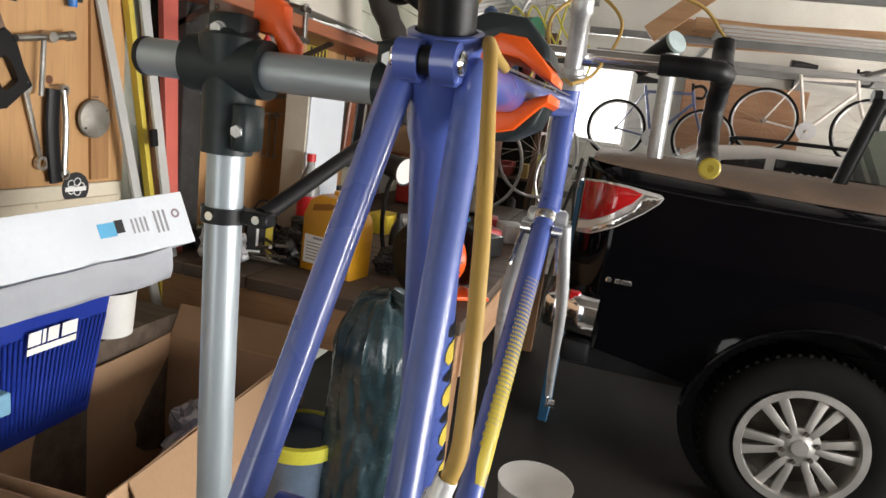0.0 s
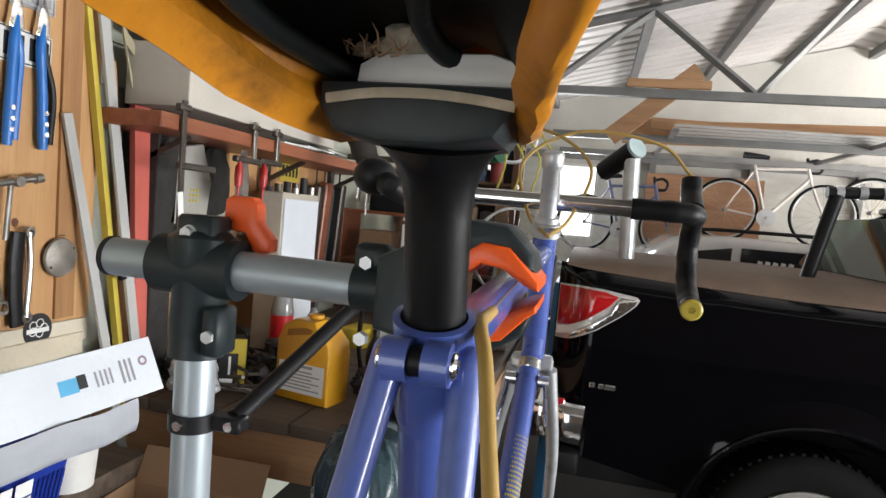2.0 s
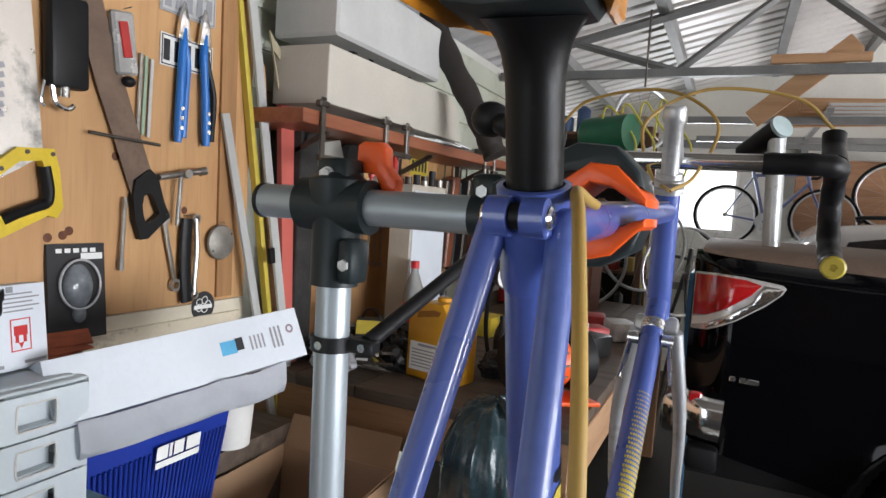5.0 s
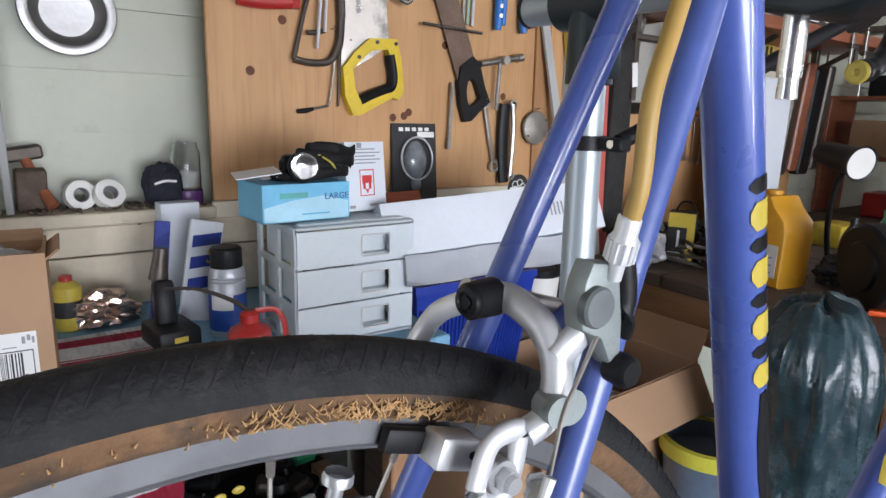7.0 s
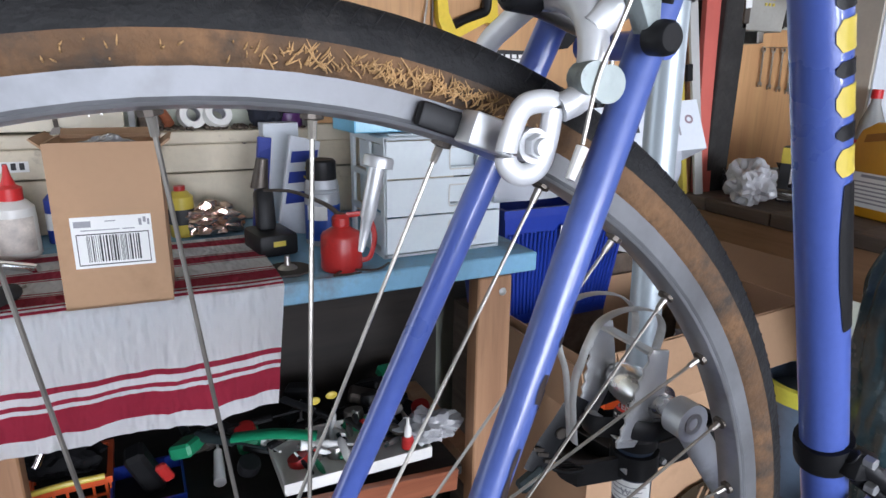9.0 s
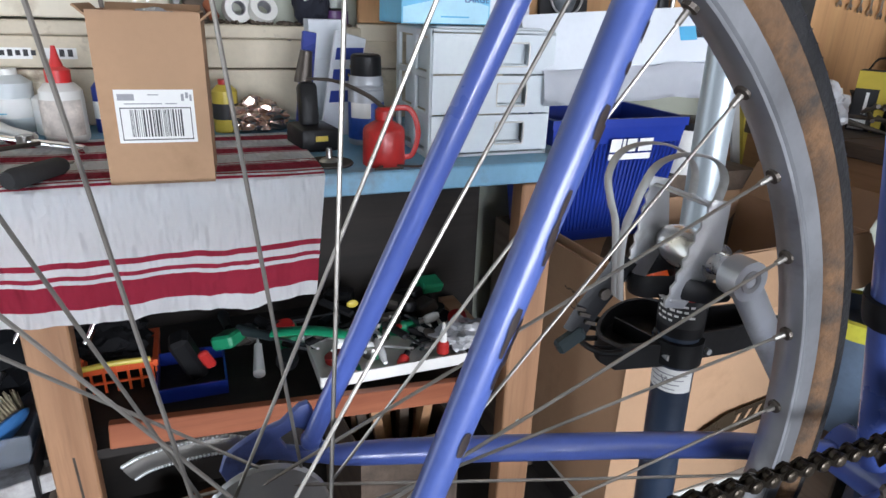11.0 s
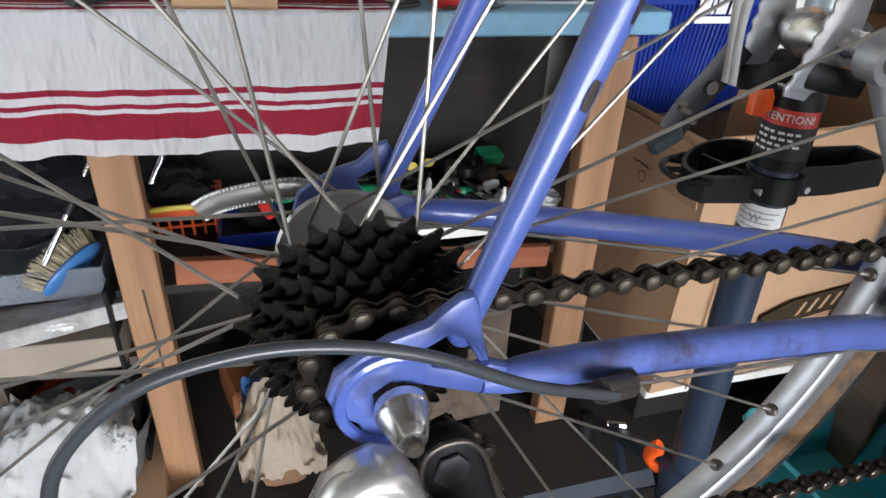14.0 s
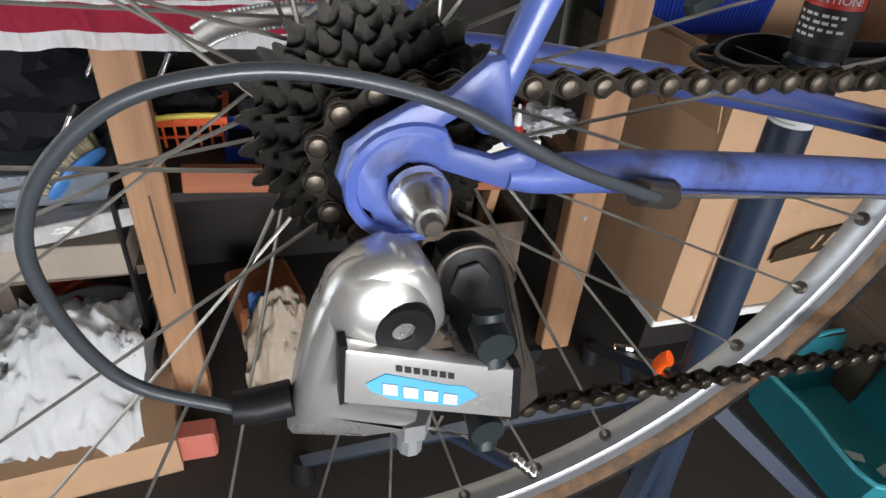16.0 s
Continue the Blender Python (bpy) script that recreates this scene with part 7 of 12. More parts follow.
# oil can
oc = thing("oil_can", (-0.742, 0.262, BT), "red enamelled pump oil can with a thin spout", "oil can")
OX, OY = -0.842, 0.300
bm = bmn()
lathe(bm, [(0, 0), (0.036, 0), (0.038, 0.003), (0.037, 0.062), (0.034, 0.068), (0.014, 0.080), (0.013, 0.086), (0, 0.086)], Matrix.Translation((OX, OY, BT)), 30)
part("body", bm, RED_PAINT, oc, "red enamelled can")
bm = bmn()
lathe(bm, [(0.0145, 0.080), (0.016, 0.082), (0.016, 0.096), (0.010, 0.102), (0, 0.102)], Matrix.Translation((OX, OY, BT)), 16)
part("cap", bm, RED_PAINT, oc)
bm = bmn()
sweep(bm, curve([(OX, OY, BT + 0.098), (OX - 0.012, OY - 0.022, BT + 0.118), (OX - 0.030, OY - 0.075, BT + 0.142), (OX - 0.045, OY - 0.125, BT + 0.146)], 6), [0.0050 - 0.00015 * i for i in range(19)], 8)
part("spout", bm, DARK_STEEL, oc, "thin brown spout")
bm = bmn()
sweep(bm, curve([(OX + 0.004, OY + 0.010, BT + 0.100), (OX + 0.01, OY + 0.045, BT + 0.098), (OX + 0.012, OY + 0.060, BT + 0.060), (OX + 0.010, OY + 0.052, BT + 0.020), (OX + 0.006, OY + 0.036, BT + 0.012)], 6), 0.003, 8, flat=(0.005, 0.0012), up=(1, 0, 0))
part("handle", bm, RED_PAINT, oc)
bm = bmn()
sweep(bm, curve([(OX + 0.05, OY - 0.03, BT + 0.004), (OX + 0.03, OY + 0.0, BT + 0.005), (OX + 0.045, OY + 0.05, BT + 0.004), (OX + 0.02, OY + 0.085, BT + 0.005)], 5), 0.0022, 6)
sweep(bm, curve([(OX + 0.05, OY - 0.03, BT + 0.004), (OX + 0.065, OY - 0.01, BT + 0.008), (OX + 0.05, OY + 0.02, BT + 0.004)], 5), 0.0020, 6)
solo("wire_clip", bm, DARK_STEEL, "bent steel wire clip lying on the bench", "wire")

# bottle of cleaner, caulking tube, drill, foil, grinder disc
bo = thing("bottle", (-1.01, 0.315, BT), "silver bottle with a blue label and black cap", "bottle")
bm = bmn()
lathe(bm, [(0, 0), (0.034, 0), (0.036, 0.004), (0.036, 0.105), (0.034, 0.108), (0.036, 0.111), (0.034, 0.115), (0.036, 0.118), (0.034, 0.123), (0.034, 0.130), (0.026, 0.142), (0, 0.142)], Matrix.Translation((-1.03, 0.318, BT)), 28)
bb = part("body", bm, pm("silver_plastic", (0.45, 0.47, 0.50), 0.35, metal=0.3, var=0.08), bo)
bm = bmn()
lathe(bm, [(0.0364, 0.012), (0.0364, 0.085)], Matrix.Translation((-1.03, 0.318, BT)), 28)
part("label_band", bm, pm("blue_label", (0.03, 0.09, 0.42), 0.4, var=0.3, scale=30), bb, "blue printed label", smooth=60)
bm = bmn()
tube_patch(bm, -1.03, 0.318, 0.0367, BT + 0.055, BT + 0.085, -70, 0)
part("print", bm, WHITE_PAPER, bb, smooth=60)
bm = bmn()
lathe(bm, [(0.030, 0.135), (0.031, 0.138), (0.030, 0.172), (0.026, 0.176), (0, 0.176)], Matrix.Translation((-1.03, 0.318, BT)), 24)
part("cap", bm, BLACK_PLASTIC, bo, "black screw cap")
for nm, xx, yy, tl, mt, lbl in (("blade_packet", -1.12, 0.275, 14, pm("white_blue_card", (0.62, 0.64, 0.68), 0.4, var=0.1), "white and blue card packet leaning on the wall"), ("blade_packet", -1.14, 0.205, 10, pm("blue_packet", (0.04, 0.06, 0.30), 0.35, var=0.2), "narrow dark blue packet leaning on the wall")):
    pk = thing(nm, (xx, yy, BT), lbl, "packet")
    m = pose(xx, yy, BT + 0.004, -tl, -8, 12)
    bm = bmn()
    w = 0.072 if yy > 0.25 else 0.030
    box(bm, (0, 0, 0.105), (0.010, w, 0.21), bev=0.0015)
    bmesh.ops.transform(bm, matrix=m, verts=bm.verts)
    part("card", bm, mt, pk, smooth=20)
    bm = bmn()
    for i in range(3):
        prism(bm, [(-w * 0.4, 0.06 + 0.045 * i), (w * 0.45, 0.075 + 0.045 * i), (w * 0.45, 0.10 + 0.045 * i), (-w * 0.4, 0.085 + 0.045 * i)], 0.0004, m @ Matrix(((0, 0, 1, 0.0052), (1, 0, 0, 0), (0, 1, 0, 0), (0, 0, 0, 1))))
    part("print", bm, pm("navy_print", (0.02, 0.04, 0.25), 0.4), pk, smooth=0)
letters("S", 0.045, pose(-1.12, 0.275, BT + 0.004, -14, -8, 12) @ Matrix(((0, 0, 1, 0.0060), (1, 0, 0, 0.014), (0, 1, 0, 0.135), (0, 0, 0, 1))), YELLOW_PAINT, pk)

dl = thing("cordless_drill", (-1.03, 0.20, BT), "black cordless tool with a yellow badge", "drill")
bm = bmn()
box(bm, (-1.01, 0.205, BT + 0.022), (0.105, 0.078, 0.044), (0, 0, 8), bev=0.008, seg=2)
box(bm, (-1.03, 0.200, BT + 0.080), (0.045, 0.036, 0.085), (0, -12, 0), bev=0.010, seg=2)
part("body", bm, BLACK_PLASTIC, dl)
bm = bmn()
box(bm, (-0.9575, 0.212, BT + 0.026), (0.002, 0.024, 0.010), (0, 0, 8))
part("badge", bm, YELLOW_PAINT, dl, "yellow badge")
bm = bmn()
cyl(bm, (-1.05, 0.196, BT + 0.12), (-1.05, 0.205, BT + 0.18), 0.018, 0.012, seg=16)
part("chuck", bm, DARK_STEEL, dl)
FOIL = pm("copper_foil", (0.58, 0.44, 0.38), 0.24, metal=1.0, var=0.3, scale=22)
crumple("foil_bag", (-1.20, 0.115, BT + 0.030), (0.045, 0.062, 0.036), FOIL, "crumpled shiny foil bag on the bench", "bag", 2, 0.5, 4, 7)
gd = thing("grinding_disc", (-0.90, 0.195, BT), "worn dark grinding disc with a steel arbor lying on the bench", "disc")
bm = bmn()
lathe(bm, [(0.006, 0), (0.042, 0), (0.043, 0.002), (0.042, 0.004), (0.006, 0.005)], Matrix.Translation((-0.862, 0.205, BT + 0.001)), 28)
part("disc", bm, pm("abrasive", (0.05, 0.045, 0.04), 0.9, var=0.3, scale=60, bump=0.4), gd)
bm = bmn()
lathe(bm, [(0.018, 0.005), (0.014, 0.009), (0.006, 0.011), (0.005, 0.028), (0, 0.028)], Matrix.Translation((-0.862, 0.205, BT + 0.001)), 14)
part("arbor", bm, STEEL, gd)

# things towards the far end of the towel
gl = thing("glue_bottle", (-1.13, -0.235, BT + 0.006), "white glue bottle with a red nozzle cap", "bottle")
bm = bmn()
lathe(bm, [(0, 0), (0.036, 0), (0.038, 0.004), (0.037, 0.070), (0.036, 0.092), (0.026, 0.104), (0.016, 0.108), (0, 0.108)], Matrix.Translation((-1.13, -0.235, BT + 0.008)), 26)
gbody = part("body", bm, WHITE_PLASTIC, gl)
bm = bmn()
tube_patch(bm, -1.13, -0.235, 0.0385, BT + 0.020, BT + 0.085, -80, 60)
part("label_band", bm, pm("pale_label", (0.62, 0.56, 0.50), 0.5, var=0.35, scale=40), gbody, "faded printed label", smooth=60)
bm = bmn()
lathe(bm, [(0.021, 0.106), (0.0215, 0.128), (0.012, 0.134), (0.007, 0.150), (0.0035, 0.170), (0, 0.170)], Matrix.Translation((-1.13, -0.235, BT + 0.008)), 20)
part("nozzle", bm, pm("red_cap", (0.62, 0.03, 0.03), 0.4), gl, "red screw cap with a tapered nozzle")
for x, y, r, h2, mt, lbl in ((-1.24, -0.175, 0.024, 0.115, BLUE_PLASTIC, "small blue plastic bottle"), (-1.27, -0.345, 0.040, 0.125, CLEAR_PLASTIC, "clear plastic jar of small parts"), (-1.26, -0.44, 0.034, 0.17, YELLOW_PAINT, "yellow spray can"), (-1.2, 0.055, 0.026, 0.11, YELLOW_PAINT, "yellow tube with a red and black band"), (-1.24, -0.27, 0.036, 0.09, WHITE_PLASTIC, "white plastic tub")):
    t = thing("bottle", (x, y, BT), lbl + " on the bench", "bottle")
    bm = bmn()
    lathe(bm, [(0, 0), (r * 0.95, 0), (r, 0.004), (r, h2 * 0.78), (r * 0.6, h2 * 0.88), (r * 0.4, h2 * 0.9), (0, h2 * 0.9)], Matrix.Translation((x, y, BT + 0.001)), 20)
    part("body", bm, mt, t)
    bm = bmn()
    lathe(bm, [(r * 0.45, h2 * 0.89), (r * 0.45, h2 * 0.99), (0, h2)], Matrix.Translation((x, y, BT + 0.001)), 14)
    part("cap", bm, RED_PAINT if mt is YELLOW_PAINT else (WHITE_PLASTIC if mt is not BLUE_PLASTIC else BLUE_PLASTIC), t)
    bm = bmn()
    lathe(bm, [(r * 1.01, h2 * 0.25), (r * 1.01, h2 * 0.55)], Matrix.Translation((x, y, BT + 0.001)), 20)
    part("label_band", bm, INK if mt is YELLOW_PAINT else WHITE_PAPER, t, smooth=60)
sd = thing("file_handle", (-0.83, -0.23, BT + 0.02), "black rubber tool handle with a short steel tang", "tool")
bm = bmn()
a, b = Vector((-0.775, -0.262, BT + 0.022)), Vector((-0.868, -0.206, BT + 0.020))
sweep(bm, [a, a.lerp(b, 0.1), a.lerp(b, 0.5), a.lerp(b, 0.9), b], [0.0125, 0.0155, 0.0150, 0.0140, 0.0105], 18)
part("grip", bm, pm("black_foam", (0.02, 0.02, 0.021), 0.75, var=0.3, scale=40), sd)
bm = bmn()
cyl(bm, b, b + (b - a) * 0.18, 0.0022, seg=8)
part("tang", bm, STEEL, sd)
wr = thing("socket_wrench", (-1.08, -0.30, BT + 0.02), "chrome socket wrench lying on the towel", "wrench")
bm = bmn()
a, b = Vector((-1.16, -0.40, BT + 0.018)), Vector((-1.0, -0.192, BT + 0.014))
sweep(bm, [a, a.lerp(b, 0.45), a.lerp(b, 0.97), b], [0.008, 0.0075, 0.0085, 0.007], 14)
part("shaft", bm, CHROME, wr)
bm = bmn()
mid = a.lerp(b, 0.5)
cyl(bm, mid - Vector((0, 0, 0.010)), mid + Vector((0, 0, 0.012)), 0.014, seg=18)
part("pivot", bm, STEEL, wr)
sc = thing("screwdriver", (-0.95, -0.36, BT + 0.02), "screwdriver with a brown and orange grooved handle", "screwdriver")
bm = bmn()
a, b = Vector((-0.905, -0.425, BT + 0.022)), Vector((-0.985, -0.325, BT + 0.022))
sweep(bm, [a.lerp(b, i / 8) for i in range(9)], [0.012, 0.0155, 0.0165, 0.0150, 0.0145, 0.015, 0.016, 0.016, 0.011], 16)
part("handle", bm, pm("amber_handle", (0.55, 0.22, 0.02), 0.35, dirt=((0.1, 0.035, 0.015), 0.48, 0.56, 9)), sc)
bm = bmn()
cyl(bm, b, b + (b - a) * 0.6, 0.004, seg=10)
part("blade", bm, DARK_STEEL, sc)
br = thing("dish_brush", (-1.2, -0.40, BT + 0.01), "white handled brush with blue bristles", "brush")
bm = bmn()
sweep(bm, curve([(-1.10, -0.285, BT + 0.020), (-1.16, -0.34, BT + 0.022), (-1.21, -0.385, BT + 0.035)], 6), [0.008 + 0.0006 * i for i in range(13)], 12)
ball(bm, (-1.215, -0.392, BT + 0.042), (0.024, 0.030, 0.024), 16)
part("handle", bm, WHITE_PLASTIC, br)
bm = bmn()
random.seed(6)
for i in range(140):
    d = Vector((random.uniform(-0.5, 0.7), random.uniform(-1, 0.1), random.uniform(-0.3, 0.9))).normalized()
    c = Vector((-1.215, -0.395, BT + 0.045))
    cyl(bm, c + d * 0.018, c + d * 0.048, 0.0012, seg=3)
tagged(part("bristles", bm, pm("blue_bristle", (0.05, 0.42, 0.62), 0.5), br, "bright blue bristles"), kind="stuff")

# ---- under the bench ----
ob_ = thing("plastic_basket", (-1.02, -0.2, 0.515), "orange plastic lattice basket under the bench", "basket")
BSK = pm("orange_red_plastic", (0.62, 0.09, 0.02), 0.4)
x0, x1, y0, y1, z0, z1 = -1.14, -1.0, -0.285, -0.128, 0.455, 0.575
bm = bmn()
for i in range(7):
    f = i / 6
    y = y0 + 0.012 + (y1 - y0 - 0.024) * f
    box(bm, (x1 - 0.006, y, (z0 + z1) / 2), (0.004, 0.005, z1 - z0), (0, 6, 0))
for i in range(5):
    z = z0 + 0.004 + (z1 - z0 - 0.016) * i / 4
    box(bm, (x1 - 0.004 - 0.010 * (1 - i / 4), (y0 + y1) / 2, z), (0.005, y1 - y0 - 0.02, 0.005))
for s in (y0 + 0.006, y1 - 0.006):
    for i in range(5):
        box(bm, ((x0 + x1) / 2, s, z0 + 0.004 + (z1 - z0 - 0.016) * i / 4), (x1 - x0 - 0.01, 0.005, 0.005))
    for i in range(6):
        box(bm, (x0 + 0.01 + (x1 - x0 - 0.02) * i / 5, s, (z0 + z1) / 2), (0.005, 0.004, z1 - z0))
part("lattice", bm, BSK, ob_, smooth=0)
bm = bmn()
ring_poly(bm, rect(x0, y0, x1, y1), rect(x0 + 0.01, y0 + 0.01, x1 - 0.01, y1 - 0.01), 0.014, Matrix.Translation((0, 0, z1 - 0.012)))
part("rim", bm, BSK, ob_, smooth=0)
bm = bmn()
box(bm, ((x0 + x1) / 2, (y0 + y1) / 2, z0 + 0.002), (x1 - x0 - 0.02, y1 - y0 - 0.02, 0.004))
part("base", bm, BSK, ob_, smooth=0)
bm = bmn()
box(bm, (-1.08, -0.2, 0.44), (0.26, 0.40, 0.022))
solo("plank_shelf", bm, DARK_WOOD, "brown plank shelf under the bench", "shelf", kind="structure", smooth=0)
crumple("dark_rag", (-1.08, -0.215, 0.60), (0.055, 0.07, 0.045), pm("black_cloth", (0.007, 0.007, 0.008), 0.85, var=0.3, spec=0.15), "black cloth stuffed in the basket", "rag", 3, 0.35)
bm = bmn()
sweep(bm, curve([(-0.985, -0.27, 0.585), (-0.985, -0.21, 0.590), (-0.99, -0.14, 0.586)], 4), 0.006, 8)
solo("yellow_tube", bm, YELLOW_PAINT, "short yellow tube on the basket rim", "tube")
bn = thing("parts_bin", (-0.98, -0.07, 0.50), "blue plastic parts bin with a black and red tool", "bin")
part("bin", open_bin(Vector((-1.08, -0.135, 0.451)), Vector((-0.93, 0.0, 0.545)), 0.004), BLUE_PLASTIC, bn, smooth=0)
bm = bmn()
box(bm, (-1.0, -0.07, 0.575), (0.05, 0.04, 0.11), (20, 10, 0), bev=0.008)
part("tool_grip", bm, BLACK_PLASTIC, bn)
bm = bmn()
box(bm, (-0.972, -0.035, 0.575), (0.016, 0.022, 0.045), (24, 10, 0), bev=0.005)
part("tool_insert", bm, RED_PAINT, bn, "red grip insert")

# tray of tubes and glue on the lower shelf
pt = thing("paint_tray", (-0.93, 0.33, 0.53), "white plastic tray heaped with tubes and small tools", "tray")
part("tray", open_bin(Vector((-1.02, 0.17, 0.546)), Vector((-0.835, 0.485, 0.572)), 0.004), WHITE_PLASTIC, pt, smooth=0)
random.seed(9)
MIX = [INK, WHITE_PAPER, RED_PAINT, DARK_STEEL, BLACK_PLASTIC, DARK_GREY, STEEL, pm("green_plastic", (0.02, 0.26, 0.12), 0.4)]
for i in range(26):
    c = Vector((random.uniform(-1.0, -0.85), random.uniform(0.19, 0.47), 0.560 + random.uniform(0, 0.035)))
    d = Vector((random.uniform(-1, 1), random.uniform(-1, 1), random.uniform(-0.3, 0.3))).normalized()
    ln2, r = random.uniform(0.03, 0.085), random.uniform(0.005, 0.012)
    t = thing("tube", c, "small squeezed tube or tool in the tray", "tube", "clutter in the tray")
    bm = bmn()
    sweep(bm, [c - d * ln2 / 2, c - d * ln2 * 0.2, c + d * ln2 * 0.35, c + d * ln2 / 2], [r * 0.5, r, r, r * 0.4], 10, flat=None)
    part("body", bm, random.choice(MIX), t)
    bm = bmn()
    cyl(bm, c + d * ln2 / 2, c + d * (ln2 / 2 + 0.012), r * 0.55, seg=10)
    part("cap", bm, random.choice(MIX), t)
gt = thing("glue_tube", (-0.86, 0.435, 0.575), "small red glue bottle with a white nozzle", "bottle")
bm = bmn()
lathe(bm, [(0, 0), (0.0135, 0), (0.0135, 0.022), (0.009, 0.028), (0, 0.028)], Matrix.Translation((-0.858, 0.438, 0.570)), 16)
part("body", bm, RED_PAINT, gt)
bm = bmn()
lathe(bm, [(0.0085, 0.028), (0.008, 0.045), (0.004, 0.056), (0.003, 0.072), (0, 0.072)], Matrix.Translation((-0.858, 0.438, 0.570)), 14)
part("nozzle", bm, WHITE_PLASTIC, gt, "white nozzle")
for i in range(44):
    y, x = random.uniform(-0.02, 0.53), random.uniform(-1.20, -0.92)
    z = 0.53 + random.uniform(0, 0.06)
    ang = random.uniform(0, 180)
    bm = bmn()
    m = pose(x, y, z, random.uniform(-20, 20), random.uniform(-20, 20), ang)
    kind = i % 4
    if kind == 0:
        box(bm, (0, 0, 0), (0.10, 0.018, 0.012), bev=0.003)
        cyl(bm, (0.05, 0, 0), (0.11, 0, 0), 0.003, seg=8)
    elif kind == 1:
        cyl(bm, (-0.05, 0, 0), (0.04, 0, 0), 0.013, 0.009, seg=12)
        cyl(bm, (0.04, 0, 0), (0.12, 0, 0), 0.003, seg=8)
    elif kind == 2:
        lathe(bm, [(0, -0.012), (0.022, -0.012), (0.024, 0), (0.022, 0.012), (0, 0.012)], None, 16)
    else:
        box(bm, (0, 0, 0), (0.07, 0.05, 0.03), bev=0.006)
    bmesh.ops.transform(bm, matrix=m, verts=bm.verts)
    solo(("screwdriver", "hand_tool", "tape_roll", "tool_case")[kind], bm, MIX[(i * 5) % 8] if i % 3 else BLACK_PLASTIC, ("small screwdriver in the jumble", "dark hand tool in the jumble", "roll of tape in the jumble", "small dark tool case in the jumble")[kind] + " under the bench", "tool", "jumble under the bench")
bm = bmn()
for i, (y, z) in enumerate(((0.285, 0.622), (0.325, 0.628))):
    ball(bm, (-1.04, y, z), (0.004, 0.014, 0.010), 12)
solo("yellow_studs", bm, YELLOW_PAINT, "two yellow buttons on a black tool", "button")
crumple("plastic_bag", (-0.88, 0.50, 0.595), (0.05, 0.06, 0.028), PACK, "crumpled clear plastic bag on the shelf", "bag", 6, 0.5)
bm = bmn()
sweep(bm, curve([(-1.0, 0.10, 0.60), (-0.96, 0.18, 0.612), (-0.93, 0.26, 0.603)], 5), 0.012, 10, flat=(0.018, 0.007))
solo("green_shear", bm, pm("green_handle", (0.02, 0.30, 0.14), 0.4), "green plastic tool handles", "tool")

# left of the far post: bag, brush, clear box, papers
random.seed(15)
crumple("black_bag", (-1.02, -0.46, 0.66), (0.14, 0.16, 0.14), pm("black_nylon", (0.006, 0.0065, 0.008), 0.7, var=0.3, spec=0.15), "soft black tool bag under the bench", "bag", 5, 0.25)
bm = bmn()
box(bm, (-0.93, -0.318, 0.33), (0.30, 0.008, 0.42), bev=0.002)
solo("plastic_sheet", bm, BLACK_PLASTIC, "black plastic panel standing behind the post", "panel", smooth=0)
for a, b, r in (((-0.86, -0.42, 0.56), (-0.96, -0.29, 0.78), 0.006), ((-0.95, -0.24, 0.66), (-1.02, -0.15, 0.82), 0.007)):
    t = thing("steel_rod", a, "chromed telescopic rod leaning under the bench", "rod")
    a, b = Vector(a), Vector(b)
    bm = bmn()
    cyl(bm, a, b, r, seg=12)
    part("shaft", bm, CHROME, t)
    for f in (0.35, 0.72):
        bm = bmn()
        cyl(bm, a.lerp(b, f), a.lerp(b, f + 0.08), r * 1.7, seg=12)
        part("ferrule", bm, BLACK_PLASTIC, t)
sb = thing("scrub_brush", (-0.93, -0.42, 0.50), "blue backed scrubbing brush with grey bristles", "brush")
BRUSH_M = pose(-0.88, -0.385, 0.535, 38, -52, 12)
bm = bmn()
ball(bm, (0, 0, 0), (0.036, 0.066, 0.012), 22)
bmesh.ops.transform(bm, matrix=BRUSH_M, verts=bm.verts)
part("back", bm, pm("sky_blue_plastic", (0.05, 0.17, 0.42), 0.4), sb)
bm = bmn()
for i in range(520):
    w, q = random.uniform(0, 2 * math.pi), math.sqrt(random.random())
    p = Vector((0.031 * q * math.cos(w), 0.060 * q * math.sin(w), 0.004))
    tip = p * 1.25 + Vector((random.uniform(-0.004, 0.004), random.uniform(-0.004, 0.004), random.uniform(0.032, 0.044)))
    cyl(bm, BRUSH_M @ p, BRUSH_M @ tip, 0.0013, 0.0007, seg=3)
tagged(part("bristles", bm, pm("bristle", (0.34, 0.29, 0.19), 0.8, var=0.5, scale=60), sb), kind="stuff")
cb = thing("clear_box", (-0.95, -0.46, 0.48), "clear plastic box of odds and ends under the bench", "box")
part("body", open_bin(Vector((-1.05, -0.62, 0.487)), Vector((-0.85, -0.33, 0.550)), 0.003), pm("dusty_clear_plastic", (0.50, 0.55, 0.62), 0.25, var=0.2, scale=14, trans=0.75, bump=0.05), cb, smooth=0)
GREY_CARD = pm("grey_card", (0.38, 0.37, 0.36), 0.75, var=0.2, scale=7, dirt=((0.13, 0.11, 0.095), 0.48, 0.7, 9))
bm = bmn()
box(bm, (-0.89, -0.46, 0.460), (0.24, 0.31, 0.034), (5, -7, 8), bev=0.002)
solo("flat_box", bm, GREY_CARD, "dirty pale grey card box under the bench", "box", smooth=20)
bm = bmn()
box(bm, (-0.905, -0.46, 0.406), (0.235, 0.30, 0.068), (0, 0, -2), bev=0.002)
solo("flat_box", bm, pm("beige_card", (0.30, 0.25, 0.20), 0.8, var=0.14, scale=6), "flat beige card box under the bench", "box", smooth=20)
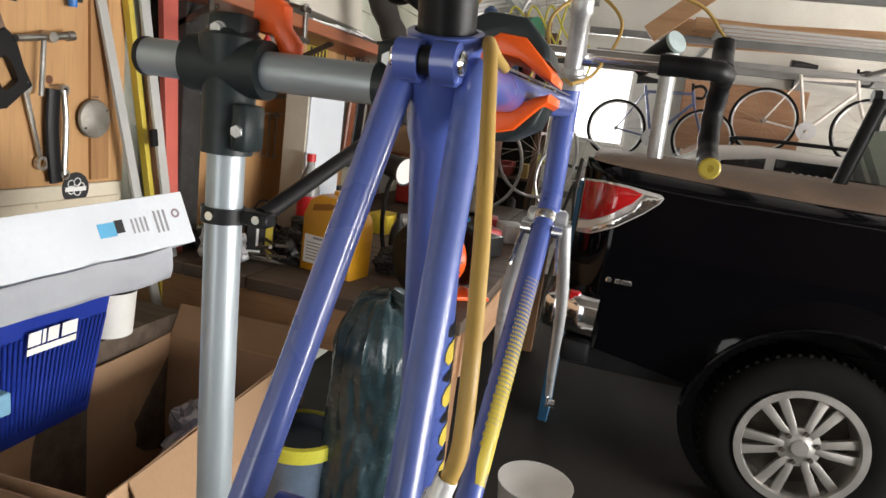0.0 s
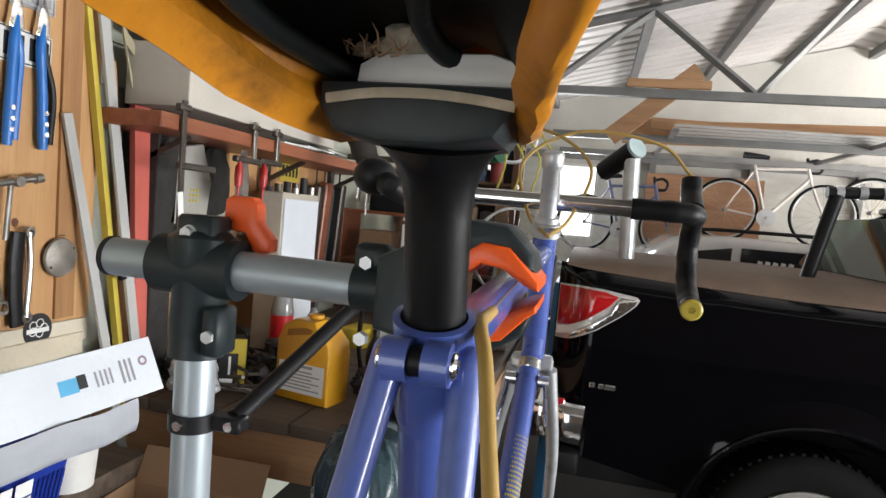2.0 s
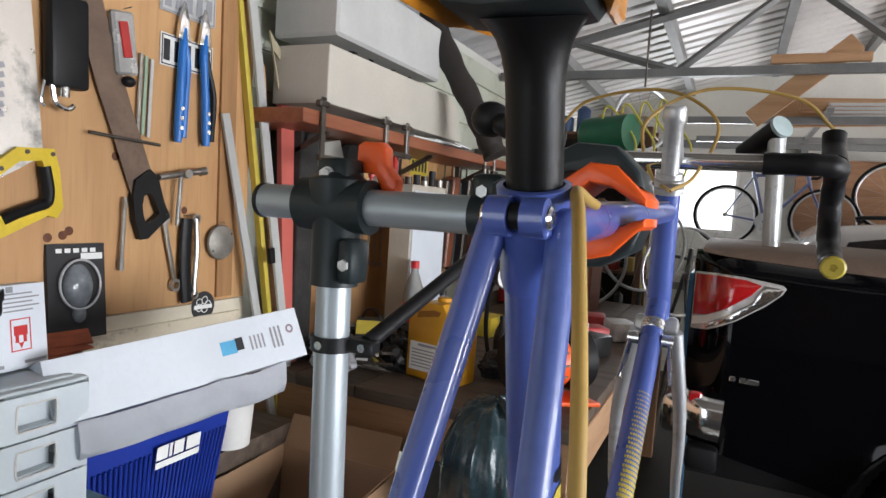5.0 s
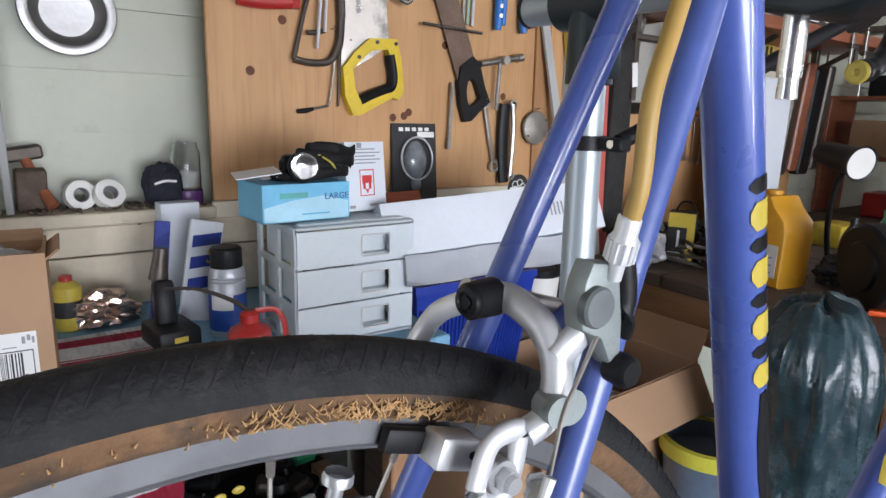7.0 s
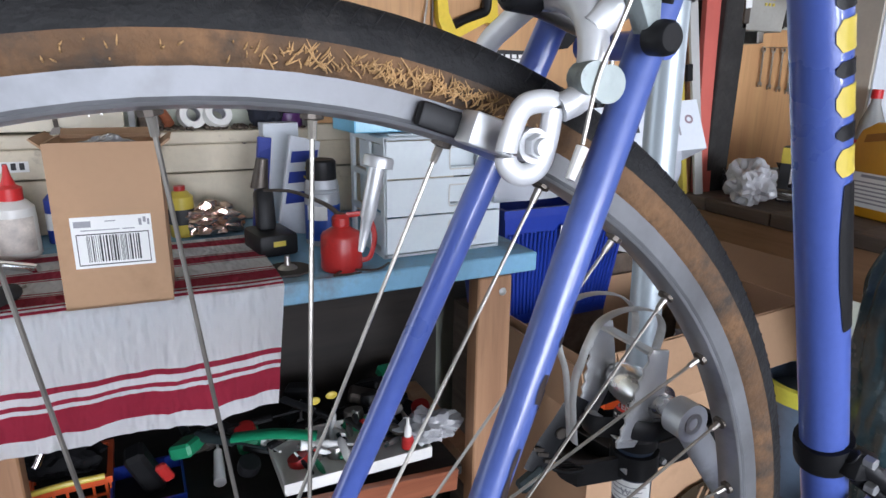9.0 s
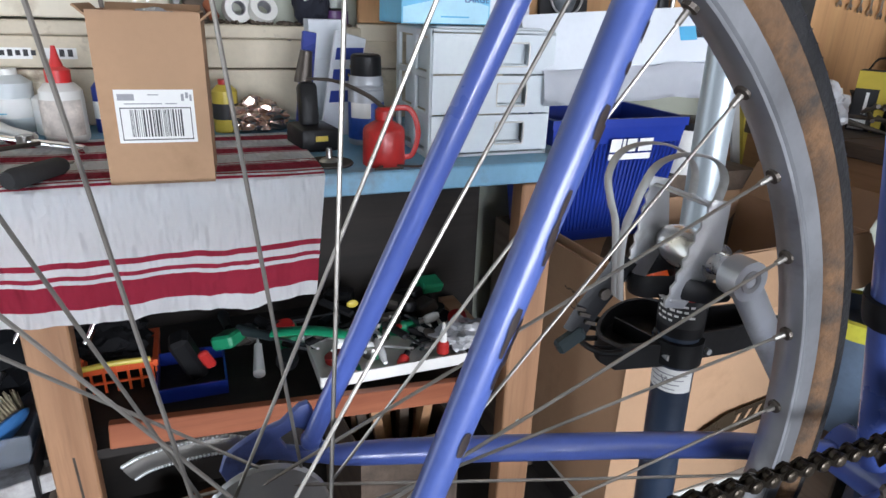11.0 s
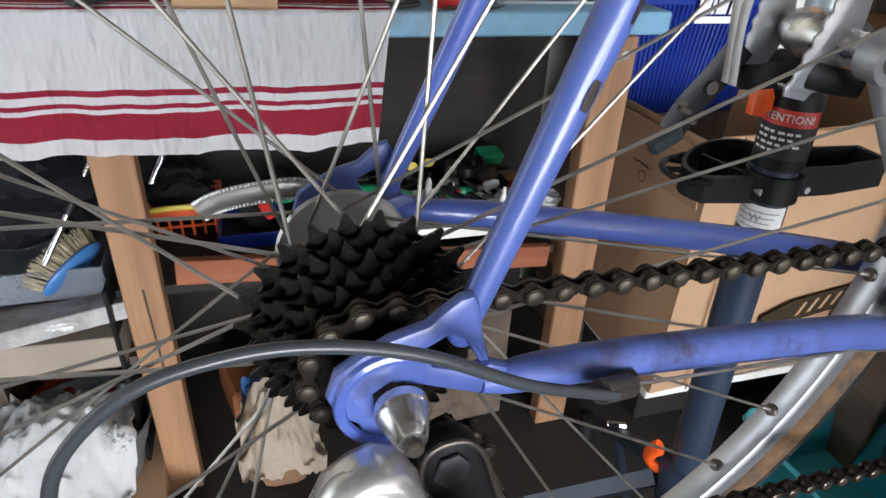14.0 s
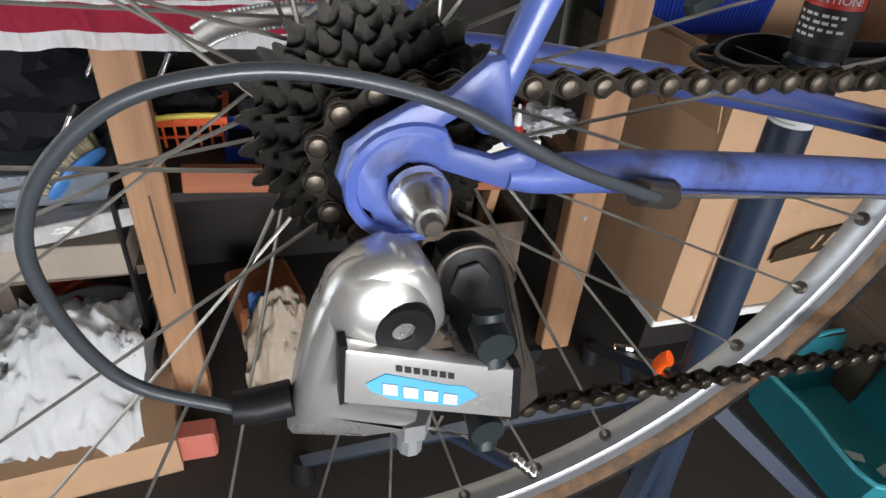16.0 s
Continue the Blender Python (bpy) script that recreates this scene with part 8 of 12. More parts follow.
crumple("paper_scrap", (-0.79, -0.40, 0.478), (0.020, 0.028, 0.008), WHITE_PAPER, "scrap of white paper on the card box", "paper", 14, 0.4)
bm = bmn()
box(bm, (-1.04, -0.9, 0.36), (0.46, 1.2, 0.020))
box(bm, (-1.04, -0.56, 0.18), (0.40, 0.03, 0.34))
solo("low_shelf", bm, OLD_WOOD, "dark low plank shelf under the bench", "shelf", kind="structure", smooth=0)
for i in range(9):
    bm = bmn()
    c = Vector((random.uniform(-1.0, -0.86), random.uniform(-0.62, -0.36), 0.20 + random.uniform(-0.02, 0.05)))
    d = Vector((random.uniform(-1, 1), random.uniform(-1, 1), random.uniform(-0.2, 0.2))).normalized()
    sweep(bm, [c - d * 0.05, c, c + d * 0.06], [0.010, 0.012, 0.006], 10)
    solo("red_tool", bm, RED_PAINT if i % 2 else BSK, "red handled tool under the bench", "tool", "red tools")
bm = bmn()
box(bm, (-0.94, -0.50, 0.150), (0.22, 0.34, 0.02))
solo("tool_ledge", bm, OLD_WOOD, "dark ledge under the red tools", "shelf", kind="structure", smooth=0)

# bucket with a rag on a carton, tan cloth, glove
cx, cyb = -0.800, -0.425
lowc, m = carton_box("cardboard_box", (-0.745, -0.44, 0.0), (0.30, 0.30, 0.095), "flattened brown carton on the floor with faint pen marks", open_top=False, rz=6)
bm = bmn()
box(bm, (-0.655, -0.36, 0.035), (0.05, 0.30, 0.07), bev=0.006)
solo("pink_crate", bm, pm("faded_red_plastic", (0.48, 0.14, 0.10), 0.5), "faded red plastic crate edge on the floor", "crate", smooth=20)
bk = thing("bucket", (cx, cyb, 0.095), "grey metal bucket holding a stained rag", "bucket")
bm = bmn()
lathe(bm, [(0, 0), (0.090, 0), (0.128, 0.140), (0.132, 0.144), (0.127, 0.144), (0.088, 0.006), (0, 0.006)], Matrix.Translation((cx, cyb, 0.097)), 32)
part("body", bm, pm("grey_enamel", (0.24, 0.27, 0.30), 0.35, metal=0.3), bk)


def rag(name, c, rx, ry, h2, mt, label, seed, drop=0.0):
    bm = bmn()
    n = 46
    g = []
    for i in range(n + 1):
        row = []
        for j in range(n + 1):
            u, v = 2 * i / n - 1, 2 * j / n - 1
            r = min(1, math.hypot(u, v))
            e = 1 + 0.25 * noise.noise(Vector((u * 1.5, v * 1.5, seed)))
            z = h2 * (1 - r ** 2) + 0.035 * noise.noise(Vector((u * 3, v * 3, seed + 2))) + 0.016 * noise.noise(Vector((u * 8, v * 8, seed))) + 0.022 * (0.4 - abs(noise.noise(Vector((u * 5 + v, v * 5, seed + 5))))) - drop * max(0, u) ** 1.5
            row.append(bm.verts.new((c[0] + u * rx * e, c[1] + v * ry * e, c[2] + z)))
        g.append(row)
    for i in range(n):
        for j in range(n):
            bm.faces.new((g[i][j], g[i + 1][j], g[i + 1][j + 1], g[i][j + 1]))
    bmesh.ops.solidify(bm, geom=bm.faces, thickness=0.003)
    return solo(name, bm, mt, label, "rag", smooth=70)


rag("stained_rag", (-0.715, -0.435, 0.262), 0.132, 0.125, 0.060, pm("stained_white_cotton", (0.84, 0.85, 0.85), 0.9, var=0.08, scale=9, dirt=((0.05, 0.05, 0.07), 0.62, 0.66, 7)), "white cotton rag with dark grease stains", 3.0, 0.13)
rag("tan_cloth", (-0.80, -0.055, 0.130), 0.095, 0.085, 0.130, pm("beige_cloth", (0.66, 0.56, 0.44), 0.9, var=0.16, scale=6, dirt=((0.33, 0.19, 0.09), 0.55, 0.7, 6)), "crumpled beige cloth bag on the floor", 8.0, 0.05)
bm = bmn()
box(bm, (-0.80, -0.055, 0.075), (0.12, 0.11, 0.15), bev=0.03, seg=2)
solo("cloth_bundle", bm, pm("brown_bundle", (0.25, 0.14, 0.08), 0.9, var=0.3), "brown bundle under the beige cloth", "bundle")
crumple("work_glove", (-0.91, -0.108, 0.098), (0.028, 0.028, 0.094), pm("blue_glove", (0.05, 0.14, 0.36), 0.7), "blue work glove standing among the rags", "glove", 9, 0.3)
bm = bmn()
box(bm, (-1.05, -0.10, 0.055), (0.18, 0.16, 0.11), (0, 0, 14), bev=0.01)
solo("rust_box", bm, pm("rusty_orange", (0.36, 0.12, 0.04), 0.8, var=0.35, scale=12), "rusty orange box behind the rags", "box")
crumple("paper_scrap", (-0.98, 0.30, 0.43), (0.05, 0.05, 0.03), WHITE_PAPER, "scrap of crumpled paper", "paper", 12, 0.4)
rm, mm_ = carton_box("timber_offcuts", (-1.0, 0.36, 0.0), (0.30, 0.24, 0.36), "dark crate of timber offcuts under the bench", OLD_WOOD, rz=4)
for i in range(7):
    bm = bmn()
    a = Vector((-1.02 + 0.03 * (i % 3), 0.28 + 0.028 * i, 0.02))
    box(bm, a + Vector((0, 0, 0.22)), (0.035, 0.022, 0.40 + 0.02 * (i % 4)), (random.uniform(-6, 12), random.uniform(-8, 8), 0))
    solo("offcut", bm, (PINE, OLD_WOOD, RAW_WOOD)[i % 3], "timber offcut standing in the crate", "timber", "timber offcuts", smooth=0)

# ---- beside the bench: large carton, blue basket, long white box ----
lc2 = thing("cardboard_box", (-0.87, 1.10, 0.19), "large open brown carton with printed handling marks", "box")
m = pose(-0.868, 1.10, 0.19, 0, 0, 3)
LH = 0.615
for nm, cc, ss in (("bottom_panel", (0, 0, 0.002), (0.39, 0.70, 0.004)), ("side_panel", (-0.193, 0, LH / 2), (0.004, 0.70, LH)), ("side_panel", (0.193, 0, LH / 2), (0.004, 0.70, LH)), ("end_panel", (0, -0.348, LH / 2 - 0.01), (0.382, 0.004, LH - 0.02)), ("end_panel", (0, 0.348, LH / 2), (0.382, 0.004, LH))):
    bm = bmn()
    box(bm, cc, ss)
    bmesh.ops.subdivide_edges(bm, edges=bm.edges, cuts=7, use_grid_fill=True)
    for v in bm.verts:
        k = noise.noise(v.co * 4 + Vector((3, 0, 0))) * 0.010 * min(1, max(0, v.co.z) / 0.3)
        v.co += Vector((k if nm == "side_panel" else 0, k if nm == "end_panel" else 0, 0))
    bmesh.ops.transform(bm, matrix=m, verts=bm.verts)
    part(nm, bm, CARDBOARD, lc2, smooth=20)
for cc, ss, rr in (((0.225, 0.02, LH - 0.055), (0.004, 0.64, 0.12), (0, -28, 0)), ((0.0, 0.37, LH + 0.035), (0.37, 0.004, 0.10), (-28, 0, 0)), ((0.0, -0.362, LH - 0.09), (0.36, 0.004, 0.13), (12, 0, 0))):
    bm = bmn()
    box(bm, cc, ss, rr)
    bmesh.ops.transform(bm, matrix=m, verts=bm.verts)
    part("flap", bm, CARDBOARD_IN, lc2, "folded-out carton flap", smooth=0)
fm = m @ Matrix(((1, 0, 0, 0), (0, 0, -1, -0.3525), (0, 1, 0, 0), (0, 0, 0, 1)))
letters("CARE", 0.024, fm @ Matrix.Translation((0.0, 0.492, 0.004)), INK, lc2)
for i in range(4):
    bm = bmn()
    prism(bm, [(-0.034 + 0.017 * i, 0.518), (-0.026 + 0.017 * i, 0.518), (-0.032 + 0.017 * i, 0.542), (-0.040 + 0.017 * i, 0.542)], 0.0006, fm @ Matrix.Translation((0, 0, 0.004)))
    part("print", bm, INK, lc2, smooth=0)
bm = bmn()
ring_poly(bm, arc(0.01, 0.462, 0.013, 0, 345, 23), arc(0.01, 0.462, 0.0112, 0, 345, 23), 0.0006, fm @ Matrix.Translation((0, 0, 0.004)))
part("print", bm, INK, lc2, "black handling mark", smooth=0)
fr = m @ Matrix(((0, 0, 1, 0.2050), (1, 0, 0, 0), (0, 1, 0, 0), (0, 0, 0, 1)))
stick(rect(-0.26, 0.0, -0.254, 0.60), 0.0008, fr, CARDBOARD_IN, lc2, "crease")
stick([(-0.10, 0.135), (0.20, 0.165), (0.20, 0.225), (-0.02, 0.205), (-0.10, 0.175)], 0.0006, fr, pm("dark_tape", (0.045, 0.032, 0.02), 0.25), lc2, "tape", "strip of dark packing tape")
bm = bmn()
for i in range(4):
    prism(bm, [(0.00 + 0.034 * i, 0.160 + 0.004 * i), (0.010 + 0.034 * i, 0.161 + 0.004 * i), (0.026 + 0.034 * i, 0.196 + 0.004 * i), (0.016 + 0.034 * i, 0.195 + 0.004 * i)], 0.0006, fr @ Matrix.Translation((0, 0, 0.0008)))
part("print", bm, CARDBOARD, lc2, "pale slanted print on the tape", smooth=0)
stick([(-0.20, 0.20), (-0.192, 0.27), (-0.188, 0.27), (-0.196, 0.20)], 0.0005, fr, PACK, lc2, "tape", "clear tape edge")
bm = bmn()
box(bm, (-0.862, 1.11, 0.1755), (0.40, 0.70, 0.022), bev=0.003)
solo("white_board", bm, WHITE_PLASTIC, "dusty white board under the carton", "board", smooth=20)
# added support block, coloured as the shadow below the board
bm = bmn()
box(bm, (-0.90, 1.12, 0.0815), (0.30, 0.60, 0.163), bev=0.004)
solo("timber_pad", bm, SHADE_WOOD, "low added block, dark as the shade under the white board", "timber", smooth=20)
crumple("packing_film", (-0.82, 1.30, 0.62), (0.10, 0.12, 0.09), PACK, "crumpled clear film in the large carton", "packaging", 11, 0.45)

bq = thing("shopping_basket", (-1.13, 0.96, 0.74), "royal blue plastic basket with white lettering panel", "basket")
by0, by1, bx0, bx1, bz0, bz1 = 0.745, 1.135, -1.27, -1.0, 0.72, Z0 + 0.012
bm = bmn()
ring_poly(bm, rect(bx0, by0, bx1, by1), rect(bx0 + 0.012, by0 + 0.012, bx1 - 0.012, by1 - 0.012), 0.02, Matrix.Translation((0, 0, bz1 - 0.02)))
for s in (1,):
    v = [bm.verts.new(p) for p in ((bx1 - 0.003, by0 + 0.004, bz1 - 0.01), (bx1 - 0.003, by1 - 0.004, bz1 - 0.01), (bx1 - 0.035, by1 - 0.035, bz0), (bx1 - 0.035, by0 + 0.035, bz0), (bx0 + 0.003, by0 + 0.004, bz1 - 0.01), (bx0 + 0.003, by1 - 0.004, bz1 - 0.01), (bx0 + 0.035, by1 - 0.035, bz0), (bx0 + 0.035, by0 + 0.035, bz0))]
    for f in ((0, 1, 2, 3), (5, 4, 7, 6), (1, 5, 6, 2), (4, 0, 3, 7), (3, 2, 6, 7)):
        bm.faces.new([v[i] for i in f])
bskt = part("body", bm, BLUE_PLASTIC, bq, smooth=0)
for i in range(30):
    f = (i + 0.5) / 30
    ya, yb = by0 + 0.012 + (by1 - by0 - 0.024) * f, by0 + 0.04 + (by1 - by0 - 0.08) * f
    bm = bmn()
    cyl(bm, (bx1 - 0.003, ya, bz1 - 0.06), (bx1 - 0.031, yb, bz0 + 0.03), 0.0032, seg=6)
    part("rib", bm, BLUE_PLASTIC, bskt)
m = Matrix.Translation((bx1 + 0.0040, 0.965, bz1 - 0.078)) @ pose(0, 0, 0, 0, 7, 0) @ Matrix(((0, 0, 1, 0), (1, 0, 0, 0), (0, 1, 0, 0), (0, 0, 0, 1)))
bm = bmn()
for a in (rect(-0.060, 0.0, -0.030, 0.032), rect(-0.026, 0.0, -0.018, 0.032), rect(-0.013, 0.0, 0.014, 0.032), rect(0.022, 0.0, 0.062, 0.032), rect(-0.060, -0.020, 0.062, -0.005)):
    prism(bm, a, 0.001, m)
part("print", bm, WHITE_PAPER, bskt, "white printed blocks", smooth=0)
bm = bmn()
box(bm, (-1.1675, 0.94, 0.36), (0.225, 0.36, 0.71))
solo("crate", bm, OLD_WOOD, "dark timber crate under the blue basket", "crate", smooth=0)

lw = thing("long_box", (-0.85, 0.86, Z0 + 0.10), "long white carton with printing lying over the blue basket", "box")
ca, cb2 = Vector((-0.935, 0.605, Z0 + 0.146)), Vector((-0.825, 1.115, Z0 + 0.188))
ax = (cb2 - ca).normalized()
sx = Vector((ax.y, -ax.x, 0)).normalized()
upv = sx.cross(ax)
sx, upv = sx * math.cos(radians(24)) + upv * math.sin(radians(24)), upv * math.cos(radians(24)) - sx * math.sin(radians(24))
LM = Matrix(((ax.x, upv.x, sx.x, ca.x), (ax.y, upv.y, sx.y, ca.y), (ax.z, upv.z, sx.z, ca.z), (0, 0, 0, 1)))
LL = (cb2 - ca).length
bm = bmn()
prism(bm, rect(0, -0.042, LL, 0.070), 0.125, LM @ Matrix.Translation((0, 0, -0.0625)), 0.0015)
part("body", bm, WHITE_CARD, lw, smooth=20)
LF = LM @ Matrix.Translation((0, 0.008, 0.0631))
stick(rect(LL - 0.205, -0.006, LL - 0.170, 0.022), 0.0004, LF, BLUE_INK, lw)
stick(rect(LL - 0.170, -0.002, LL - 0.152, 0.024), 0.0004, LF, INK, lw)
bm = bmn()
for i in range(4):
    prism(bm, rect(LL - 0.135 + 0.010 * i, -0.008, LL - 0.131 + 0.010 * i, 0.022), 0.0004, LF)
for i in range(3):
    prism(bm, rect(LL - 0.082 + 0.011 * i, -0.016, LL - 0.077 + 0.011 * i, 0.030), 0.0004, LF)
part("print", bm, GREY_INK, lw, smooth=0)
bm = bmn()
ring_poly(bm, arc(LL - 0.030, 0.018, 0.010, 0, 345, 23), arc(LL - 0.030, 0.018, 0.0055, 0, 345, 23), 0.0004, LF)
part("print", bm, pm("orange_blue_print", (0.30, 0.22, 0.25), 0.5), lw, smooth=0)
bm = bmn()
g = []
for i in range(31):
    row = []
    for j in range(9):
        u, v = 0.03 + (LL - 0.10) * i / 30, -0.046 - 0.060 * j / 8
        w = 0.070 - 0.03 * (j / 8) ** 2 + 0.008 * noise.noise(Vector((u * 22, v * 30, 1)))
        row.append(bm.verts.new(LM @ Vector((u, v + 0.006 * noise.noise(Vector((u * 12, 0, 3))), w))))
    g.append(row)
for i in range(30):
    for j in range(8):
        bm.faces.new((g[i][j], g[i][j + 1], g[i + 1][j + 1], g[i + 1][j]))
bmesh.ops.solidify(bm, geom=bm.faces, thickness=0.003)
part("foam_wrap", bm, pm("white_foam", (0.70, 0.72, 0.76), 0.55, var=0.06), lw, "loose white foam wrap under the box", smooth=70)
bm = bmn()
lathe(bm, [(0, 0), (0.055, 0), (0.062, 0.10), (0.064, 0.125), (0.058, 0.125), (0, 0.10)], Matrix.Translation((-1.10, 1.235, 0.865)), 24)
solo("white_bucket", bm, WHITE_PLASTIC, "small white plastic bucket with a dark lid", "bucket")
bm = bmn()
lathe(bm, [(0.066, 0.12), (0.068, 0.14), (0.05, 0.146), (0, 0.147)], Matrix.Translation((-1.10, 1.235, 0.865)), 24)
box(bm, (-1.07, 1.29, 1.005), (0.05, 0.06, 0.02), bev=0.006)
solo("baseball_cap", bm, BLACK_PLASTIC, "dark plastic cap on the white bucket", "cap")
bm = bmn()
box(bm, (-1.17, 1.32, 0.43), (0.19, 0.34, 0.86))
solo("tool_chest", bm, OLD_WOOD, "dark timber chest beside the basket", "chest", smooth=0)


# ---- the tool wall ----
PX = -1.305  # face of the plywood
ledge = thing("wall_rail", (-1.35, -0.6, Z0), "old cream painted rails along the wall over the bench", "rail", kind="structure")
for z0, z1, x1, y1 in ((0.098, 0.160, -1.298, 1.47), (-0.022, 0.094, -1.302, 0.80)):
    bm = bmn()
    box(bm, ((x1 - 1.40) / 2, (-1.7 + y1) / 2, Z0 + (z0 + z1) / 2), (x1 + 1.40, y1 + 1.7, z1 - z0), bev=0.002)
    part("board", bm, CREAM_RAIL, ledge, "cream board with chipped paint", smooth=20)
bm = bmn()
box(bm, (-1.345, -0.66, Z0 + 0.176), (0.118, 2.07, 0.028), bev=0.003)
part("ledge", bm, CREAM_RAIL, ledge, "cream ledge with rubble and dust", smooth=20)
for y, z, r in ((0.262, 0.140, 0.011), (0.21, 0.163, 0.006), (-0.12, 0.05, 0.008)):
    bm = bmn()
    lathe(bm, [(r, 0), (r * 0.8, 0.001), (0, 0.0012)], wall_m(-1.2975, y, Z0 + z), 9)
    part("paint_chip", bm, DARK_STEEL, ledge, "dark chip in the paint")
bm = bmn()
for u0, u1 in ((-0.42, -0.30), (-0.28, -0.22)):
    box(bm, (-1.2965, (u0 + u1) / 2, Z0 + 0.126), (0.001, u1 - u0, 0.022))
banner = part("banner", bm, WHITE_PAPER, ledge, "white sticker banner with dark print", smooth=0)
bm = bmn()
for i in range(9):
    box(bm, (-1.2958, -0.405 + 0.0135 * i, Z0 + 0.127), (0.0006, 0.0085, 0.010 + 0.003 * (i % 2)))
for i in range(3):
    box(bm, (-1.2958, -0.262 + 0.015 * i, Z0 + 0.127), (0.0006, 0.009, 0.014))
part("print", bm, INK, banner, smooth=0)

PLYB = thing("tool_board", (PX, 0.93, Z0 + 0.2), "orange-brown plywood tool board screwed to the wall", "tool board", kind="structure")
bm = bmn()
box(bm, (PX - 0.008, (0.374 + 1.49) / 2, Z0 + (0.20 + 1.40) / 2), (0.016, 1.116, 1.20), bev=0.002)
part("panel", bm, PLY, PLYB, "knotty plywood sheet", smooth=20)
bm = bmn()
box(bm, (PX - 0.006, 0.93, Z0 + 0.166), (0.012, 1.12, 0.064), bev=0.002)
part("strip", bm, PALE_BOARD, PLYB, "pale strip under the plywood", smooth=20)
bm = bmn()
for y, z in ((0.55, 0.62), (0.89, 0.405), (0.855, 0.40), (0.905, 0.415), (0.47, 0.50), (1.24, 0.47), (1.02, 0.60)):
    lathe(bm, [(0.011, 0), (0.009, 0.0006), (0, 0.0008)], wall_m(PX + 0.0002, y, Z0 + z), 10)
part("knots", bm, pm("knot", (0.13, 0.045, 0.02), 0.7, var=0.3, scale=60), PLYB, "dark knots in the veneer")
# upright brown strip that stands in for a shadow on the board
bm = bmn()
box(bm, (PX + 0.004, 1.385, Z0 + 0.80), (0.010, 0.062, 1.18), (1.2, 0, 0), bev=0.001)
part("batten", bm, wood("shadow_brown_wood", (0.30, 0.15, 0.06), (0.42, 0.22, 0.09), axis=2), PLYB, "brown strip that paints a shadow on the plywood", smooth=20)

pale = thing("tool_panel", (PX, -0.4, Z0 + 0.2), "cream painted tool panel with a grey steel edge", "tool board", kind="structure")
bm = bmn()
box(bm, (PX - 0.008, -0.55, Z0 + 0.79), (0.016, 1.03, 1.19), bev=0.002)
part("panel", bm, PALE_BOARD, pale, smooth=20)
bm = bmn()
box(bm, (PX - 0.002, -0.026, Z0 + 0.79), (0.022, 0.014, 1.19), (0.6, 0, 0), bev=0.001)
part("edge_strip", bm, STEEL_GREY, pale, smooth=20)


def nail(y, z, parent, x=PX):
    bm = bmn()
    cyl(bm, (x - 0.002, y, z), (x + 0.030, y, z + 0.003), 0.0016, seg=6)
    part("nail", bm, STEEL, parent)


def wall_tool(name, y, z, label, category, group=""):
    t = thing(name, (PX + 0.012, y, z), label, category, group)
    nail(y, z + 0.01, t)
    return t


def spanner(y0, z0, y1, z1, w, mt=STEEL, ring=True, x=PX + 0.012, label="steel combination spanner hanging on the board", group="spanners", jaw=True):
    t = thing("spanner", (x, y0, z0), label, "spanner", group)
    a, b = Vector((x, y0, z0)), Vector((x, y1, z1))
    d = (b - a).normalized()
    L = (b - a).length
    ang = math.degrees(math.atan2(d.z, d.y))
    m = Matrix.Translation(a) @ Matrix(((0, 0, 1, 0), (1, 0, 0, 0), (0, 1, 0, 0), (0, 0, 0, 1))) @ pose(0, 0, 0, 0, 0, ang)
    bm = bmn()
    prism(bm, [(w * 0.8, -w * 0.38), (L - w * 0.8, -w * 0.30), (L - w * 0.8, w * 0.30), (w * 0.8, w * 0.38)], w * 0.35, m @ Matrix.Translation((0, 0, -w * 0.17)), w * 0.06)
    part("shank", bm, mt, t)
    bm = bmn()
    ring_poly(bm, arc(0, 0, w, 0, 342, 19), arc(0, 0, w * 0.55, 0, 342, 19), w * 0.6, m @ Matrix.Translation((0, 0, -w * 0.3)))
    part("ring", bm, mt, t)
    bm = bmn()
    if jaw:
        prism(bm, [(L - w, -w * 0.5), (L - w * 0.2, -w * 1.05), (L + w * 0.9, -w * 0.75), (L + w * 0.2, -w * 0.45), (L - w * 0.1, 0), (L + w * 0.2, w * 0.45), (L + w * 0.9, w * 0.75), (L - w * 0.2, w * 1.05), (L - w, w * 0.5)], w * 0.5, m @ Matrix.Translation((0, 0, -w * 0.25)))
    else:
        ring_poly(bm, arc(L, 0, w, 0, 342, 19), arc(L, 0, w * 0.55, 0, 342, 19), w * 0.6, m @ Matrix.Translation((0, 0, -w * 0.3)))
    part("jaw", bm, mt, t)
    bm = bmn()
    cyl(bm, (PX - 0.002, y0, z0 + w * 0.4), (x + 0.012, y0, z0 + w * 0.4 + 0.003), 0.0016, seg=6)
    part("nail", bm, STEEL, t)
    return t


# handsaw with a yellow grip
hs = wall_tool("handsaw", 0.76, Z0 + 1.12, "steel handsaw with a yellow and black grip", "saw")
bm = bmn()
prism(bm, [(0.694, 0.500), (0.700, 0.70), (0.715, 1.02), (0.728, 1.14), (0.772, 1.14), (0.800, 0.90), (0.832, 0.585), (0.78, 0.55)], 0.0016, wall_m(PX + 0.014, 0, Z0))
part("blade", bm, pm("saw_steel", (0.60, 0.57, 0.53), 0.3, metal=0.8, var=0.08, scale=8, dirt=((0.12, 0.12, 0.11), 0.56, 0.72, 6)), hs, "bright blade with a dark smudge", smooth=0)
bm = bmn()
